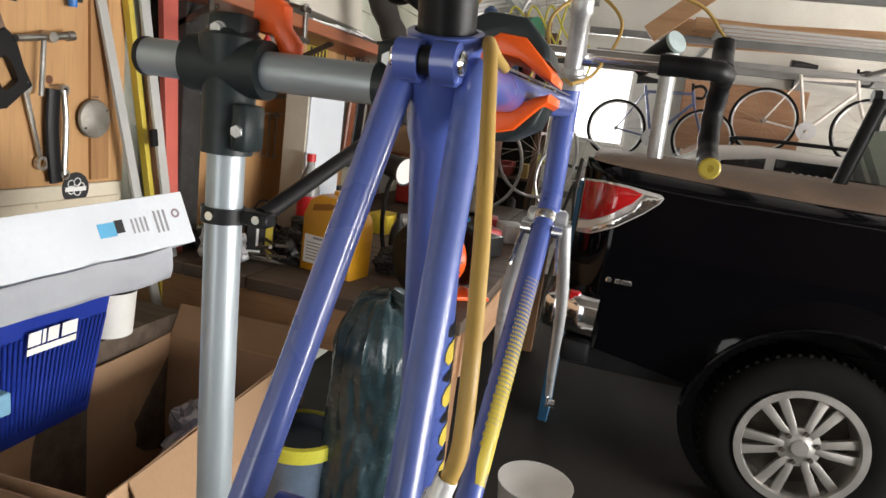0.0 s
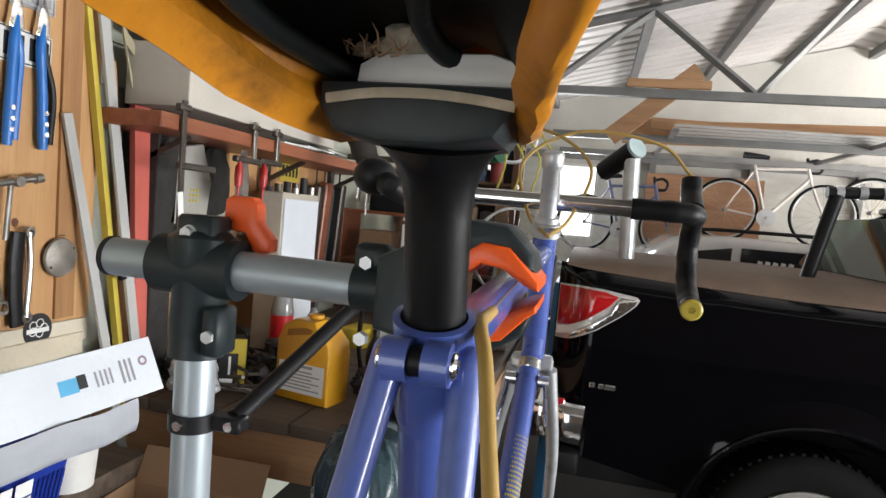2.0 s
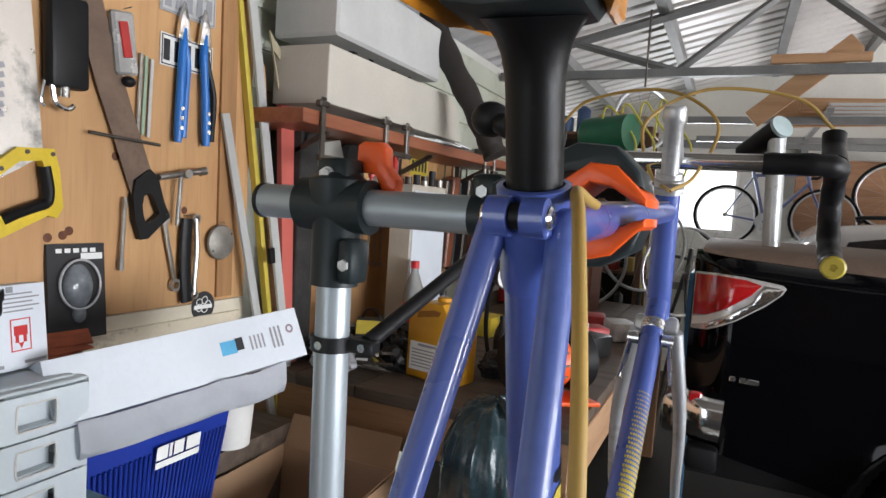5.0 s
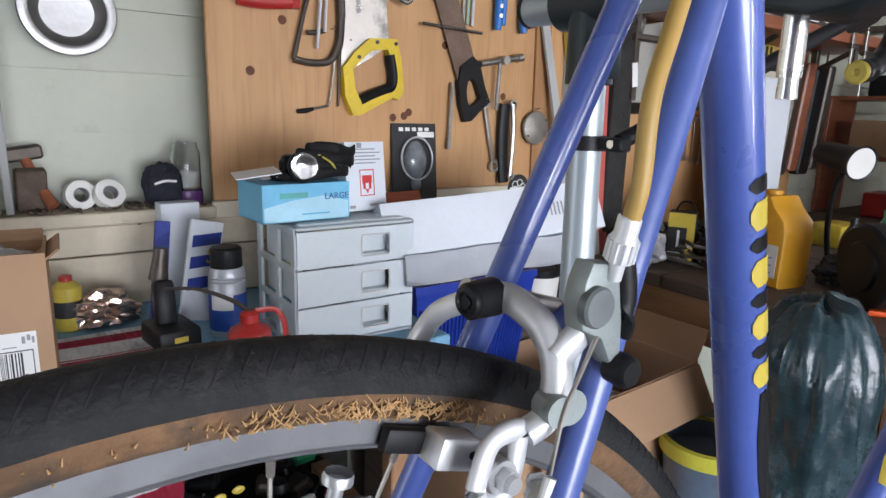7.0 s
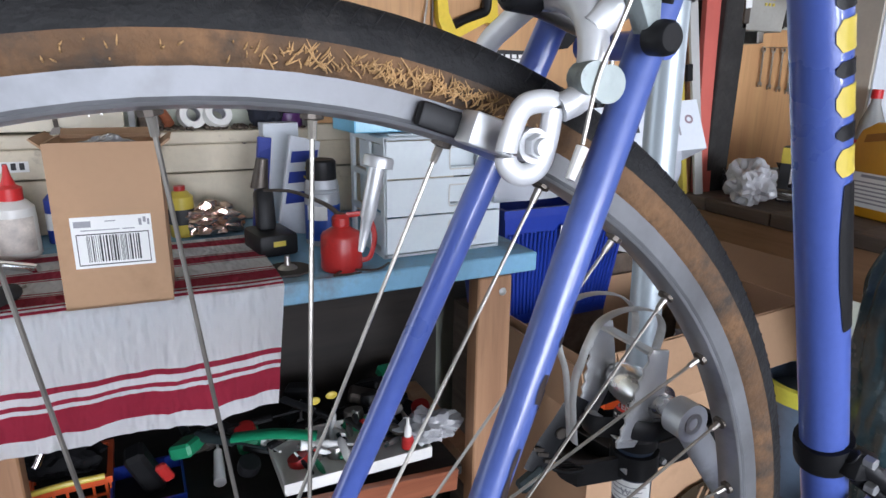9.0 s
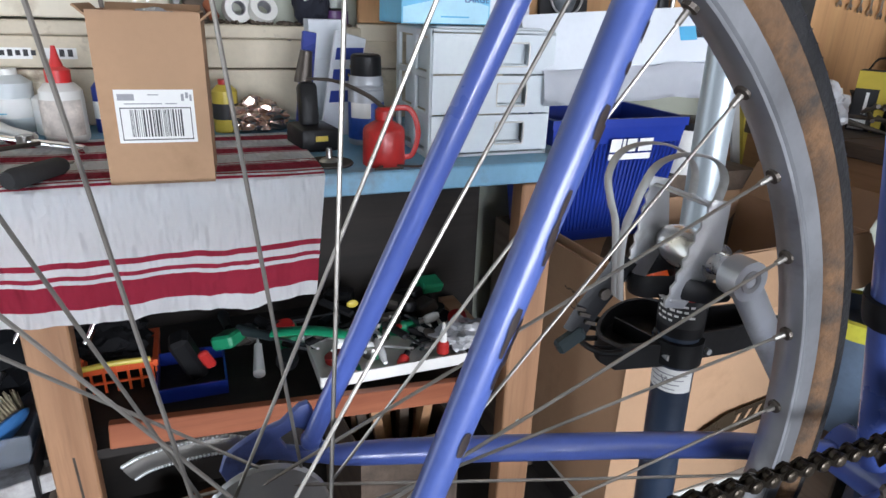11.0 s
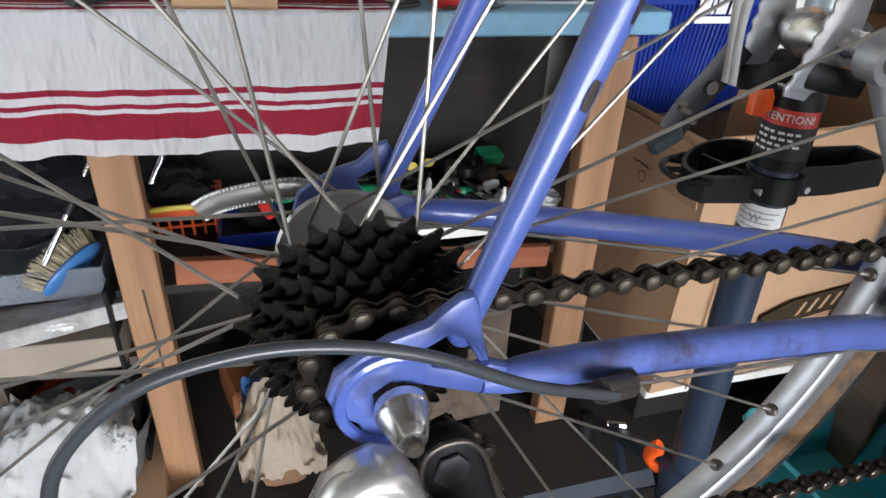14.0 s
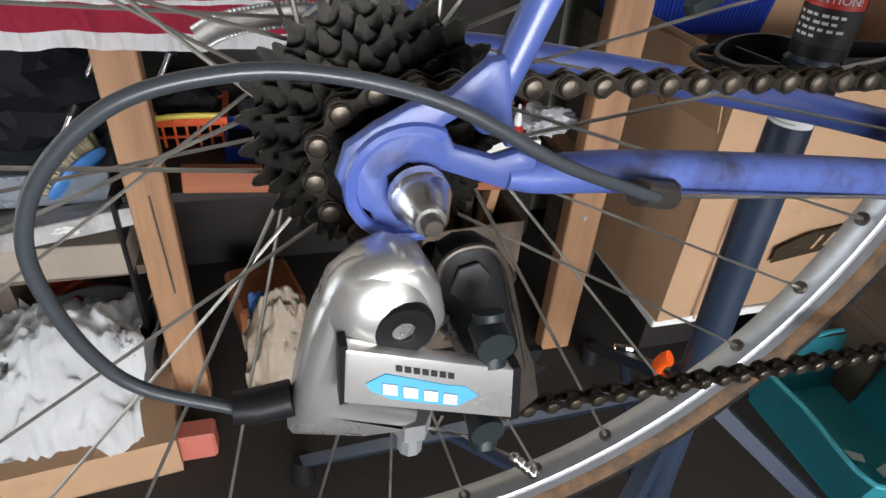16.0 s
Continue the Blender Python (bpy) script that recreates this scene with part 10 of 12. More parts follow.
GREY_LATH = pm("grey_lath", (0.46, 0.46, 0.44), 0.55, var=0.08, scale=3)
lath("lath", 1.60, 0.62, 1.363, Z0 + 0.76, 0.030, GREY_LATH, "long pale grey lath leaning on the wall")
lath("lath", 1.70, 0.62, 1.40, Z0 + 1.35, 0.034, GREY_LATH, "tall pale grey lath leaning on the wall", x0=-1.22, x1=-1.28)
lath("spirit_level", 1.66, 0.62, 1.372, Z0 + 1.32, 0.018, YELLOW_PAINT, "long yellow spirit level leaning on the wall", x0=-1.245, x1=-1.295, th=0.022, cat="level")
bm = bmn()
box(bm, (-1.232, 1.530, Z0 + 0.335), (0.012, 0.022, 0.050), (9, 0, 0), bev=0.001)
solo("level_vial", bm, BLACK_PLASTIC, "dark vial window of the level", "level")
lath("red_lath", 1.69, 0.62, 1.655, Z0 + 0.86, 0.070, pm("salmon_red", (0.58, 0.13, 0.10), 0.5, var=0.08), "salmon red board leaning on the wall", x0=-1.24, x1=-1.30, th=0.02)
lath("lath", 1.66, 0.62, 1.535, Z0 + 0.94, 0.028, RAW_WOOD, "raw timber lath leaning on the wall", x0=-1.26, x1=-1.31)
ssq = thing("set_square", (-1.30, 1.62, Z0 + 0.92), "tan drafting set square hung on the wall", "set square")
bm = bmn()
ring_poly(bm, [(1.545, 1.05), (1.61, 0.84), (1.665, 0.95)], [(1.565, 0.995), (1.608, 0.878), (1.640, 0.942)], 0.006, wall_m(-1.30, 0, Z0))
part("frame", bm, pm("tan_plastic", (0.42, 0.36, 0.24), 0.5), ssq, smooth=0)

# ---- second bench along the wall, with shelf above ----
BZ = Z0 - 0.05
b2 = thing("work_table", (-0.8, 2.6, 0), "heavy old timber work table crowded with gear", "workbench")
for i in range(5):
    bm = bmn()
    x0 = -1.40 + 0.232 * i
    box(bm, (x0 + 0.1145, 2.95, BZ - 0.02), (0.229, 2.70, 0.04), bev=0.003)
    part("plank", bm, OLD_WOOD, b2, "dirty bench plank" if i == 0 else "", smooth=20)
bm = bmn()
box(bm, (-0.82, 1.635, BZ - 0.112), (1.14, 0.035, 0.14), bev=0.003)
part("apron", bm, RAW_WOOD, b2, "raw timber front board", smooth=20)
bm = bmn()
box(bm, (-0.255, 2.95, BZ - 0.112), (0.035, 2.6, 0.14), bev=0.003)
part("apron", bm, PINE_Y, b2, smooth=20)
for x, y in ((-0.29, 1.68), (-1.30, 1.68), (-0.29, 4.2)):
    bm = bmn()
    box(bm, (x, y, (BZ - 0.18) / 2), (0.07, 0.07, BZ - 0.18), bev=0.003)
    part("leg", bm, PINE, b2, smooth=20)
bm = bmn()
box(bm, (-0.82, 1.75, 0.36), (1.0, 0.04, 0.20))
part("rail", bm, OLD_WOOD, b2, smooth=0)

# bench grinder in black and orange
gr = thing("bench_grinder", (-0.42, 1.86, BZ), "black and orange bench grinder", "grinder")
gax = Vector((0.60, 0.79, 0.06)).normalized()
gc = Vector((-0.452, 1.79, BZ + 0.115))
gq = gax.to_track_quat("Z", "Y").to_matrix().to_4x4()
bm = bmn()
lathe(bm, [(0.04, 0.030), (0.078, 0.034), (0.086, 0.046), (0.086, 0.125), (0.078, 0.135), (0.03, 0.138)], Matrix.Translation(gc) @ gq, 36)
box(bm, gc + gax * 0.08 + Vector((0, 0, -0.085)), (0.09, 0.10, 0.06), (0, 0, 35), bev=0.012)
gm = part("motor", bm, ORANGE, gr, "orange motor housing")
for i in range(14):
    w = radians(360 / 14 * i)
    p = Matrix.Translation(gc) @ gq @ Vector((0.0862 * math.cos(w), 0.0862 * math.sin(w), 0.088))
    bm = bmn()
    box(bm, p, (0.004, 0.006, 0.05), gq.to_3x3().to_4x4())
    part("vent", bm, DARK_STEEL, gm, smooth=0)
for off, r in ((0.0, 0.112), (0.19, 0.105)):
    bm = bmn()
    lathe(bm, [(0, -0.034), (r * 0.55, -0.034), (r * 0.6, -0.028), (r * 0.92, -0.030), (r, -0.020), (r, 0.020), (r * 0.92, 0.030), (0, 0.032)], Matrix.Translation(gc + gax * off) @ gq, 38)
    part("wheel_guard", bm, BLACK_PLASTIC, gr, "black wheel guard")
bm = bmn()
lathe(bm, [(0.03, 0.032), (0.080, 0.032), (0.080, 0.048), (0.03, 0.048)], Matrix.Translation(gc) @ gq, 34)
part("grinding_wheel", bm, pm("grit_grey", (0.10, 0.12, 0.13), 0.85), gr)
bm = bmn()
prism(bm, [(-0.10, -0.06), (0.14, -0.06), (0.10, 0.07), (-0.06, 0.07)], 0.014, Matrix.Translation((-0.37, 1.83, BZ + 0.002)) @ pose(0, 0, 0, 0, 0, 35), 0.003)
part("base", bm, ORANGE, gr, "orange base plate")

# yellow oil drum can
yc2 = thing("jerry_can", (-0.76, 1.83, BZ), "yellow plastic oil container with a white label", "container")
YEL = pm("golden_plastic", (0.62, 0.30, 0.012), 0.4, var=0.08, scale=9)
m = pose(-0.755, 1.845, BZ, 0, 0, -12)
bm = bmn()
prism(bm, [(-0.102, 0.0), (0.102, 0.0), (0.104, 0.16), (0.096, 0.196), (0.060, 0.232), (0.040, 0.262), (-0.040, 0.262), (-0.080, 0.240), (-0.102, 0.190)], 0.125, m @ Matrix(((1, 0, 0, 0), (0, 0, -1, 0.06), (0, 1, 0, 0), (0, 0, 0, 1))), 0.012)
body = part("body", bm, YEL, yc2)
# thin darker plate paints the shade of the handle's opening
bm = bmn()
prism(bm, [(-0.060, 0.206), (0.030, 0.222), (0.038, 0.236), (0.010, 0.240), (-0.055, 0.228)], 0.004, m @ Matrix(((1, 0, 0, 0), (0, 0, -1, -0.0655), (0, 1, 0, 0), (0, 0, 0, 1))))
part("handle_recess", bm, pm("amber_shade", (0.30, 0.12, 0.01), 0.6), body, smooth=0)
bm = bmn()
prism(bm, rect(-0.085, 0.030, 0.090, 0.125), 0.001, m @ Matrix(((1, 0, 0, 0), (0, 0, -1, -0.0652), (0, 1, 0, 0), (0, 0, 0, 1))))
lab3 = part("label", bm, WHITE_PAPER, body, "white printed label", smooth=0)
bm = bmn()
for i in range(6):
    prism(bm, rect(-0.075, 0.042 + 0.011 * i, 0.075 - 0.03 * (i % 2), 0.046 + 0.011 * i), 0.0006, m @ Matrix(((1, 0, 0, 0), (0, 0, -1, -0.0663), (0, 1, 0, 0), (0, 0, 0, 1))))
prism(bm, rect(-0.05, 0.112, 0.045, 0.120), 0.0006, m @ Matrix(((1, 0, 0, 0), (0, 0, -1, -0.0663), (0, 1, 0, 0), (0, 0, 0, 1))))
part("print", bm, GREY_INK, lab3, smooth=0)
bm = bmn()
lathe(bm, [(0.024, 0.25), (0.025, 0.275), (0, 0.277)], m, 16)
part("cap", bm, YEL, yc2)


def bottle(name, x, y, h, r, mt, cap, label, band=None, z=BZ, clear=False):
    t = thing(name, (x, y, z), label, "bottle", "bottles on the work table")
    m = Matrix.Translation((x, y, z + 0.001))
    bm = bmn()
    lathe(bm, [(0, 0), (r * 0.9, 0), (r, 0.01), (r, h * 0.55), (r * 0.85, h * 0.68), (r * 0.36, h * 0.86), (r * 0.33, h * 0.93), (0, h * 0.93)], m, 20)
    part("body", bm, mt, t)
    bm = bmn()
    lathe(bm, [(r * 0.40, h * 0.91), (r * 0.40, h), (0, h)], m, 12)
    part("cap", bm, cap, t)
    if band:
        bm = bmn()
        lathe(bm, [(r * 1.01, h * 0.22), (r * 1.01, h * 0.5)], m, 20)
        part("label_band", bm, band, t, smooth=60)
    return t


RED_LABEL = pm("red_label", (0.62, 0.015, 0.02), 0.4, var=0.1, scale=20)
PET = pm("clear_bottle", (0.50, 0.50, 0.48), 0.12, trans=0.5, var=0.1)
bottle("drink_bottle", -1.10, 2.28, 0.34, 0.045, PET, RED_LABEL, "clear soft drink bottle with a red label", RED_LABEL)
bottle("bottle", -1.0, 2.36, 0.22, 0.036, PET, INK, "small clear bottle with a black cap", WHITE_PAPER)
bottle("bottle", -1.19, 2.45, 0.24, 0.04, WHITE_PLASTIC, BLUE_PLASTIC, "white bottle with a blue cap", BLUE_INK)
CANS = ((-0.50, 2.15, 0.19, "pink"), (-0.56, 2.22, 0.21, "blue"), (-0.44, 2.25, 0.18, "red"), (-0.62, 2.32, 0.20, "green"), (-0.52, 2.36, 0.19, "yellow"), (-0.38, 2.33, 0.17, "white"), (-0.66, 2.18, 0.18, "black"))
COLS = dict(pink=(0.62, 0.10, 0.18), blue=(0.03, 0.22, 0.45), red=(0.5, 0.03, 0.03), green=(0.06, 0.3, 0.14), yellow=(0.6, 0.45, 0.04), white=(0.7, 0.7, 0.68), black=(0.02, 0.02, 0.02))
for x, y, h, c in CANS:
    bottle("spray_can", x, y, h, 0.032, pm("can_" + c, COLS[c], 0.35, var=0.3, scale=20), pm("cap_" + c, COLS[c], 0.4), c + " spray can on the work table", WHITE_PAPER if c in ("blue", "red") else INK)

# battery box in black and yellow, dark gear heap
yb = thing("battery_carton", (-1.0, 1.80, BZ), "black and yellow carton standing on the work table", "box")
m = pose(-1.03, 1.82, BZ, 0, 0, 28)
bm = bmn()
box(bm, (0, 0, 0.085), (0.085, 0.062, 0.17), bev=0.001)
bmesh.ops.transform(bm, matrix=m, verts=bm.verts)
ybb = part("body", bm, INK, yb, smooth=20)
bm = bmn()
prism(bm, rect(0.018, 0.002, 0.042, 0.168), 0.0008, m @ Matrix(((1, 0, 0, 0), (0, 0, -1, -0.0312), (0, 1, 0, 0), (0, 0, 0, 1))))
prism(bm, rect(-0.042, 0.120, 0.018, 0.168), 0.0008, m @ Matrix(((1, 0, 0, 0), (0, 0, -1, -0.0312), (0, 1, 0, 0), (0, 0, 0, 1))))
part("panel", bm, YELLOW_PAINT, ybb, "yellow side panel", smooth=0)
bm = bmn()
prism(bm, rect(-0.038, 0.006, 0.004, 0.036), 0.0008, m @ Matrix(((1, 0, 0, 0), (0, 0, -1, -0.0314), (0, 1, 0, 0), (0, 0, 0, 1))))
prism(bm, rect(-0.012, 0.05, -0.004, 0.11), 0.0008, m @ Matrix(((1, 0, 0, 0), (0, 0, -1, -0.0314), (0, 1, 0, 0), (0, 0, 0, 1))))
part("print", bm, WHITE_PAPER, ybb, smooth=0)
bm = bmn()
sweep(bm, curve([(-1.06, 1.82, BZ + 0.17), (-1.04, 1.82, BZ + 0.20), (-1.01, 1.83, BZ + 0.20), (-0.99, 1.83, BZ + 0.17)], 4), 0.003, 6)
part("carry_strap", bm, BLACK_PLASTIC, yb)
random.seed(41)
for i, (x, y, sx2, sz, sd2) in enumerate(((-0.92, 1.86, 0.075, 0.065, 33), (-1.12, 1.98, 0.08, 0.06, 34), (-0.96, 2.05, 0.09, 0.07, 35), (-0.60, 1.98, 0.07, 0.05, 36), (-1.2, 1.8, 0.07, 0.05, 37))):
    crumple("tool_roll", (x, y, BZ + sz * 0.75), (sx2, sx2 * 0.8, sz), pm("oily_black_%d" % i, (0.022, 0.021, 0.021), 0.5, var=0.3, scale=20), "dark oily canvas tool roll on the work table", "tool roll", sd2, 0.45)
bm = bmn()
for i in range(24):
    c = Vector((random.uniform(-1.25, -0.85), random.uniform(1.68, 1.98), BZ + random.uniform(0.004, 0.09)))
    d = Vector((random.uniform(-1, 1), random.uniform(-1, 1), random.uniform(-0.5, 0.5))).normalized()
    sweep(bm, [c - d * 0.06, c, c + d * 0.06], random.uniform(0.003, 0.007), 8)
tagged(solo("loose_hardware", bm, DARK_STEEL, "jumble of small steel parts on the work table", "hardware"), kind="stuff")
crumple("white_bag", (-1.06, 1.66, BZ + 0.06), (0.07, 0.06, 0.07), pm("white_film", (0.62, 0.62, 0.64), 0.3, trans=0.2), "crumpled white plastic bag on the table edge", "bag", 38, 0.45)

# lamp on a bent stem, dark cloth-covered thing, red box row, open shelf unit
lp = thing("clip_lamp", (-0.60, 1.95, BZ), "black clip-on work lamp with a white face", "lamp")
bm = bmn()
sweep(bm, curve([(-0.62, 1.98, BZ + 0.001), (-0.66, 2.0, BZ + 0.15), (-0.65, 1.98, BZ + 0.28), (-0.62, 1.95, BZ + 0.35)], 6), 0.008, 10)
part("stem", bm, BLACK_PLASTIC, lp)
bm = bmn()
ax = Vector((0.9, -0.4, -0.15)).normalized()
lathe(bm, [(0, -0.12), (0.030, -0.118), (0.036, -0.08), (0.040, 0.0), (0.048, 0.030), (0.050, 0.034), (0.044, 0.032)], Matrix.Translation((-0.60, 1.94, BZ + 0.37)) @ ax.to_track_quat("Z", "Y").to_matrix().to_4x4(), 26)
hd = part("head", bm, BLACK_PLASTIC, lp)
bm = bmn()
lathe(bm, [(0.046, 0.032), (0, 0.031)], Matrix.Translation((-0.60, 1.94, BZ + 0.37)) @ ax.to_track_quat("Z", "Y").to_matrix().to_4x4(), 26)
part("face", bm, WHITE_PLASTIC, hd, "white lamp face")
su = thing("shelf_unit", (-1.05, 3.9, BZ), "brown open shelf unit against the wall", "shelf unit")
for c, s2 in (((-1.02, 3.72, BZ + 0.60), (0.80, 0.30, 0.02)), ((-1.02, 3.72, BZ + 0.30), (0.80, 0.30, 0.02)), ((-1.41, 3.72, BZ + 0.30), (0.02, 0.30, 0.60)), ((-0.63, 3.72, BZ + 0.30), (0.02, 0.30, 0.60)), ((-0.86, 3.60, BZ + 0.30), (0.03, 0.02, 0.58))):
    bm = bmn()
    box(bm, c, s2, bev=0.002)
    part("board", bm, DARK_WOOD, su, smooth=20)
for x, z, w, hh, mt, lbl in ((-0.74, 0.31, 0.20, 0.26, WHITE_PLASTIC, "grey-white plastic crate on the shelf"), (-0.74, 0.02, 0.22, 0.24, PALE_BOARD, "cream tin box on the shelf"), (-1.05, 0.01, 0.28, 0.12, RED_PAINT, "long dark red box"), (-1.2, 0.31, 0.20, 0.18, CARDBOARD, "brown carton on the shelf"), (-1.1, 0.61, 0.3, 0.10, BLACK_PLASTIC, "black case on top of the shelf unit"), (-0.78, 0.61, 0.14, 0.06, STEEL, "steel tin on top of the shelf unit")):
    bm = bmn()
    box(bm, (x, 3.70, BZ + z + hh / 2), (w, 0.22, hh), (0, 0, 3), bev=0.006)
    solo("storage_box", bm, mt, lbl, "box", "boxes on the shelf unit", smooth=30)
for i, (x, y, c) in enumerate(((-0.55, 2.6, "red"), (-0.75, 2.7, "white"), (-0.45, 2.75, "red"), (-0.65, 2.95, "blue"), (-0.40, 2.55, "black"), (-0.9, 2.65, "yellow"), (-0.5, 3.1, "red"), (-0.35, 3.0, "white"))):
    bm = bmn()
    box(bm, (x, y, BZ + 0.045), (0.16, 0.12, 0.09), (0, 0, 17 * i), bev=0.012, seg=2)
    solo("toolbox", bm, pm("gear_" + str(i), COLS[c], 0.4, var=0.25, scale=15), "small %s box on the crowded table" % c, "box", "gear on the table")

# tall white cabinet, peg panel with spanners and clamps, shelf with white foam box
wcab = thing("white_cabinet", (-1.25, 2.68, BZ), "white metal wall cabinet on the work table", "cabinet")
bm = bmn()
CT = 1.632  # its top
box(bm, (-1.197, 2.466, (BZ + CT) / 2 + 0.004), (0.105, 0.328, CT - BZ - 0.008), bev=0.004)
part("body", bm, pm("cream_enamel", (0.52, 0.47, 0.39), 0.5, var=0.1), wcab, "cream side panels", smooth=20)
bm = bmn()
box(bm, (-1.1405, 2.466, (BZ + CT) / 2 + 0.004), (0.008, 0.316, CT - BZ - 0.06), bev=0.002)
part("door", bm, WHITE_CARD, wcab, "white door", smooth=20)
for i in range(8):
    x, y = -1.225 + 0.02 * (i % 4), 2.33 + 0.038 * i
    bm = bmn()
    cyl(bm, (x, y, CT), (x, y, CT + 0.022 + 0.012 * (i % 3) + 0.05 * (i == 6)), 0.016, seg=12)
    solo("small_tin", bm, (INK, DARK_STEEL, INK, STEEL)[i % 4], "small dark tin on the cabinet", "tin", "tins on the cabinet")
pg = thing("peg_panel", (-1.36, 2.4, Z0), "plywood panel with hanging spanners", "tool board", kind="structure")
bm = bmn()
box(bm, (-1.385, 2.55, Z0 + 0.24), (0.016, 1.30, 0.50), bev=0.002)
part("panel", bm, PLY, pg, smooth=20)
bm = bmn()
box(bm, (-1.39, 2.75, Z0 + 0.66), (0.016, 0.95, 0.30), bev=0.002)
part("panel", bm, PLY, pg, smooth=20)
for i in range(9):
    y = 2.02 + 0.052 * i
    spanner(y, Z0 + 0.42, y + 0.004, Z0 + 0.42 - 0.12 - 0.008 * i, 0.010 + 0.0005 * i, x=-1.366, label="small spanner hanging on the plywood panel", group="small spanners")
bm = bmn()
box(bm, (-1.378, 2.79, Z0 + 0.72), (0.004, 0.20, 0.10), bev=0.001)
yp = solo("yellow_plate", bm, YELLOW_PAINT, "yellow embossed plate on the wall", "plate", smooth=20)
bm = bmn()
for i in range(5):
    box(bm, (-1.3755, 2.72 + 0.035 * i, Z0 + 0.72), (0.0012, 0.020, 0.055))
part("bars", bm, INK, yp, "dark raised characters", smooth=0)
sh = thing("wall_shelf", (-1.25, 2.5, Z0 + 0.8), "red-brown timber shelf on the wall", "shelf")
bm = bmn()
box(bm, (-1.25, 2.45, Z0 + 0.775), (0.32, 1.95, 0.045), bev=0.003)
part("board", bm, DARK_WOOD, sh, smooth=20)
for y in (1.7, 2.5, 3.2):
    bm = bmn()
    box(bm, (-1.34, y, Z0 + 0.68), (0.03, 0.03, 0.15), bev=0.002)
    box(bm, (-1.26, y, Z0 + 0.70), (0.22, 0.02, 0.02), (0, -28, 0), bev=0.002)
    part("bracket", bm, DARK_STEEL, sh, smooth=20)
fb = thing("foam_panel", (-1.2, 2.0, Z0 + 0.8), "long off-white foam box on the shelf", "box")
bm = bmn()
prism(bm, [(0, 0.0), (1.06, 0.0), (1.02, 0.14), (0.90, 0.19), (0, 0.185)], 0.22, Matrix(((0, 0, 1, -1.32), (1, 0, 0, 1.60), (0, 1, 0, Z0 + 0.83), (0, 0, 0, 1))), 0.004)
part("body", bm, pm("dirty_foam", (0.56, 0.52, 0.45), 0.7, var=0.08, scale=4), fb, smooth=20)
bm = bmn()
for i in range(3):
    box(bm, (-1.17, 2.35 + 0.16 * i, Z0 + 0.806 + 0.006 * i), (0.16, 0.30, 0.006), (0, 2, 6 * i - 4))
solo("paper_stack", bm, WHITE_PAPER, "loose white sheets on the shelf edge", "paper", smooth=0)
bm = bmn()
sweep(bm, curve([(-1.18, 1.75, Z0 + 1.02), (-1.17, 1.9, Z0 + 1.06), (-1.18, 2.05, Z0 + 1.03), (-1.17, 2.2, Z0 + 1.07), (-1.18, 2.3, Z0 + 1.03)], 6), 0.006, 8)
solo("cord", bm, BLACK_PLASTIC, "black cord lying on the foam box", "cord")
bm = bmn()
box(bm, (-1.22, 2.0, Z0 + 1.16), (0.26, 0.75, 0.22), bev=0.01)
solo("white_case", bm, pm("grey_white_case", (0.55, 0.55, 0.53), 0.5, var=0.1), "pale grey case stacked on the foam box", "case")
for y, L, jaws, grip, c, lb in (
        (1.560, 0.37, ((0.0, 0.82, 0.05), (0.075, 0.655, 0.17)), None, None, "long dark F-clamp hanging from the shelf"),
        (1.946, 0.135, ((0.0, 0.82, 0.05), (-0.030, 0.705, 0.16)), (-0.088, 0.700, 0.585), RED_PAINT, "red-handled bar clamp hanging from the shelf"),
        (2.105, 0.140, ((0.0, 0.82, 0.05), (-0.040, 0.712, 0.15)), (-0.085, 0.705, 0.560), RED_PAINT, "red-handled bar clamp hanging from the shelf"),
        (2.95, 0.22, ((0.012, 0.82, 0.06), (0.018, 0.74, 0.065)), (0.035, 0.73, 0.60), DARK_STEEL, "dark bar clamp hanging from the shelf"),
        (3.08, 0.30, ((0.012, 0.82, 0.06), (0.018, 0.72, 0.065)), (0.035, 0.73, 0.60), DARK_STEEL, "dark bar clamp hanging from the shelf")):
    t = thing("bar_clamp", (-1.12, y, Z0 + 0.6), lb, "clamp", "clamps on the shelf")
    bm = bmn()
    box(bm, (-1.08, y, Z0 + 0.84 - L / 2), (0.008, 0.020, L), (1, 0, 0), bev=0.001)
    part("bar", bm, DARK_STEEL if y < 1.6 else STEEL, t, smooth=0)
    for dy, z, w in jaws:
        bm = bmn()
        box(bm, (-1.085, y + dy, Z0 + z), (0.024, w, 0.020), bev=0.004)
        part("jaw", bm, DARK_STEEL, t)
    if grip:
        bm = bmn()
        lathe(bm, [(0, 0), (0.006, 0), (0.007, 0.012), (0.013, 0.022), (0.014, 0.06), (0.011, 0.085), (0.005, 0.09), (0.004, grip[1] - grip[2]), (0, grip[1] - grip[2])], Matrix.Translation((-1.08, y + grip[0], Z0 + grip[1])) @ pose(0, 0, 0, 180, 0, 0), 12)
        part("handle", bm, c, t)
    else:
        bm = bmn()
        box(bm, (-1.0735, y - 0.004, Z0 + 0.545), (0.003, 0.024, 0.07), (8, 0, 0), bev=0.001)
        part("sticker", bm, WHITE_PAPER, t, "worn white sticker")
bm = bmn()
prism(bm, [(1.885, 0.555), (1.955, 0.555), (1.965, 0.62), (1.935, 0.74), (1.905, 0.74), (1.88, 0.62)], 0.004, wall_m(-1.105, 0, Z0), 0.001)
solo("steel_square", bm, STEEL, "steel blade hanging from the clamp", "tool", smooth=20)
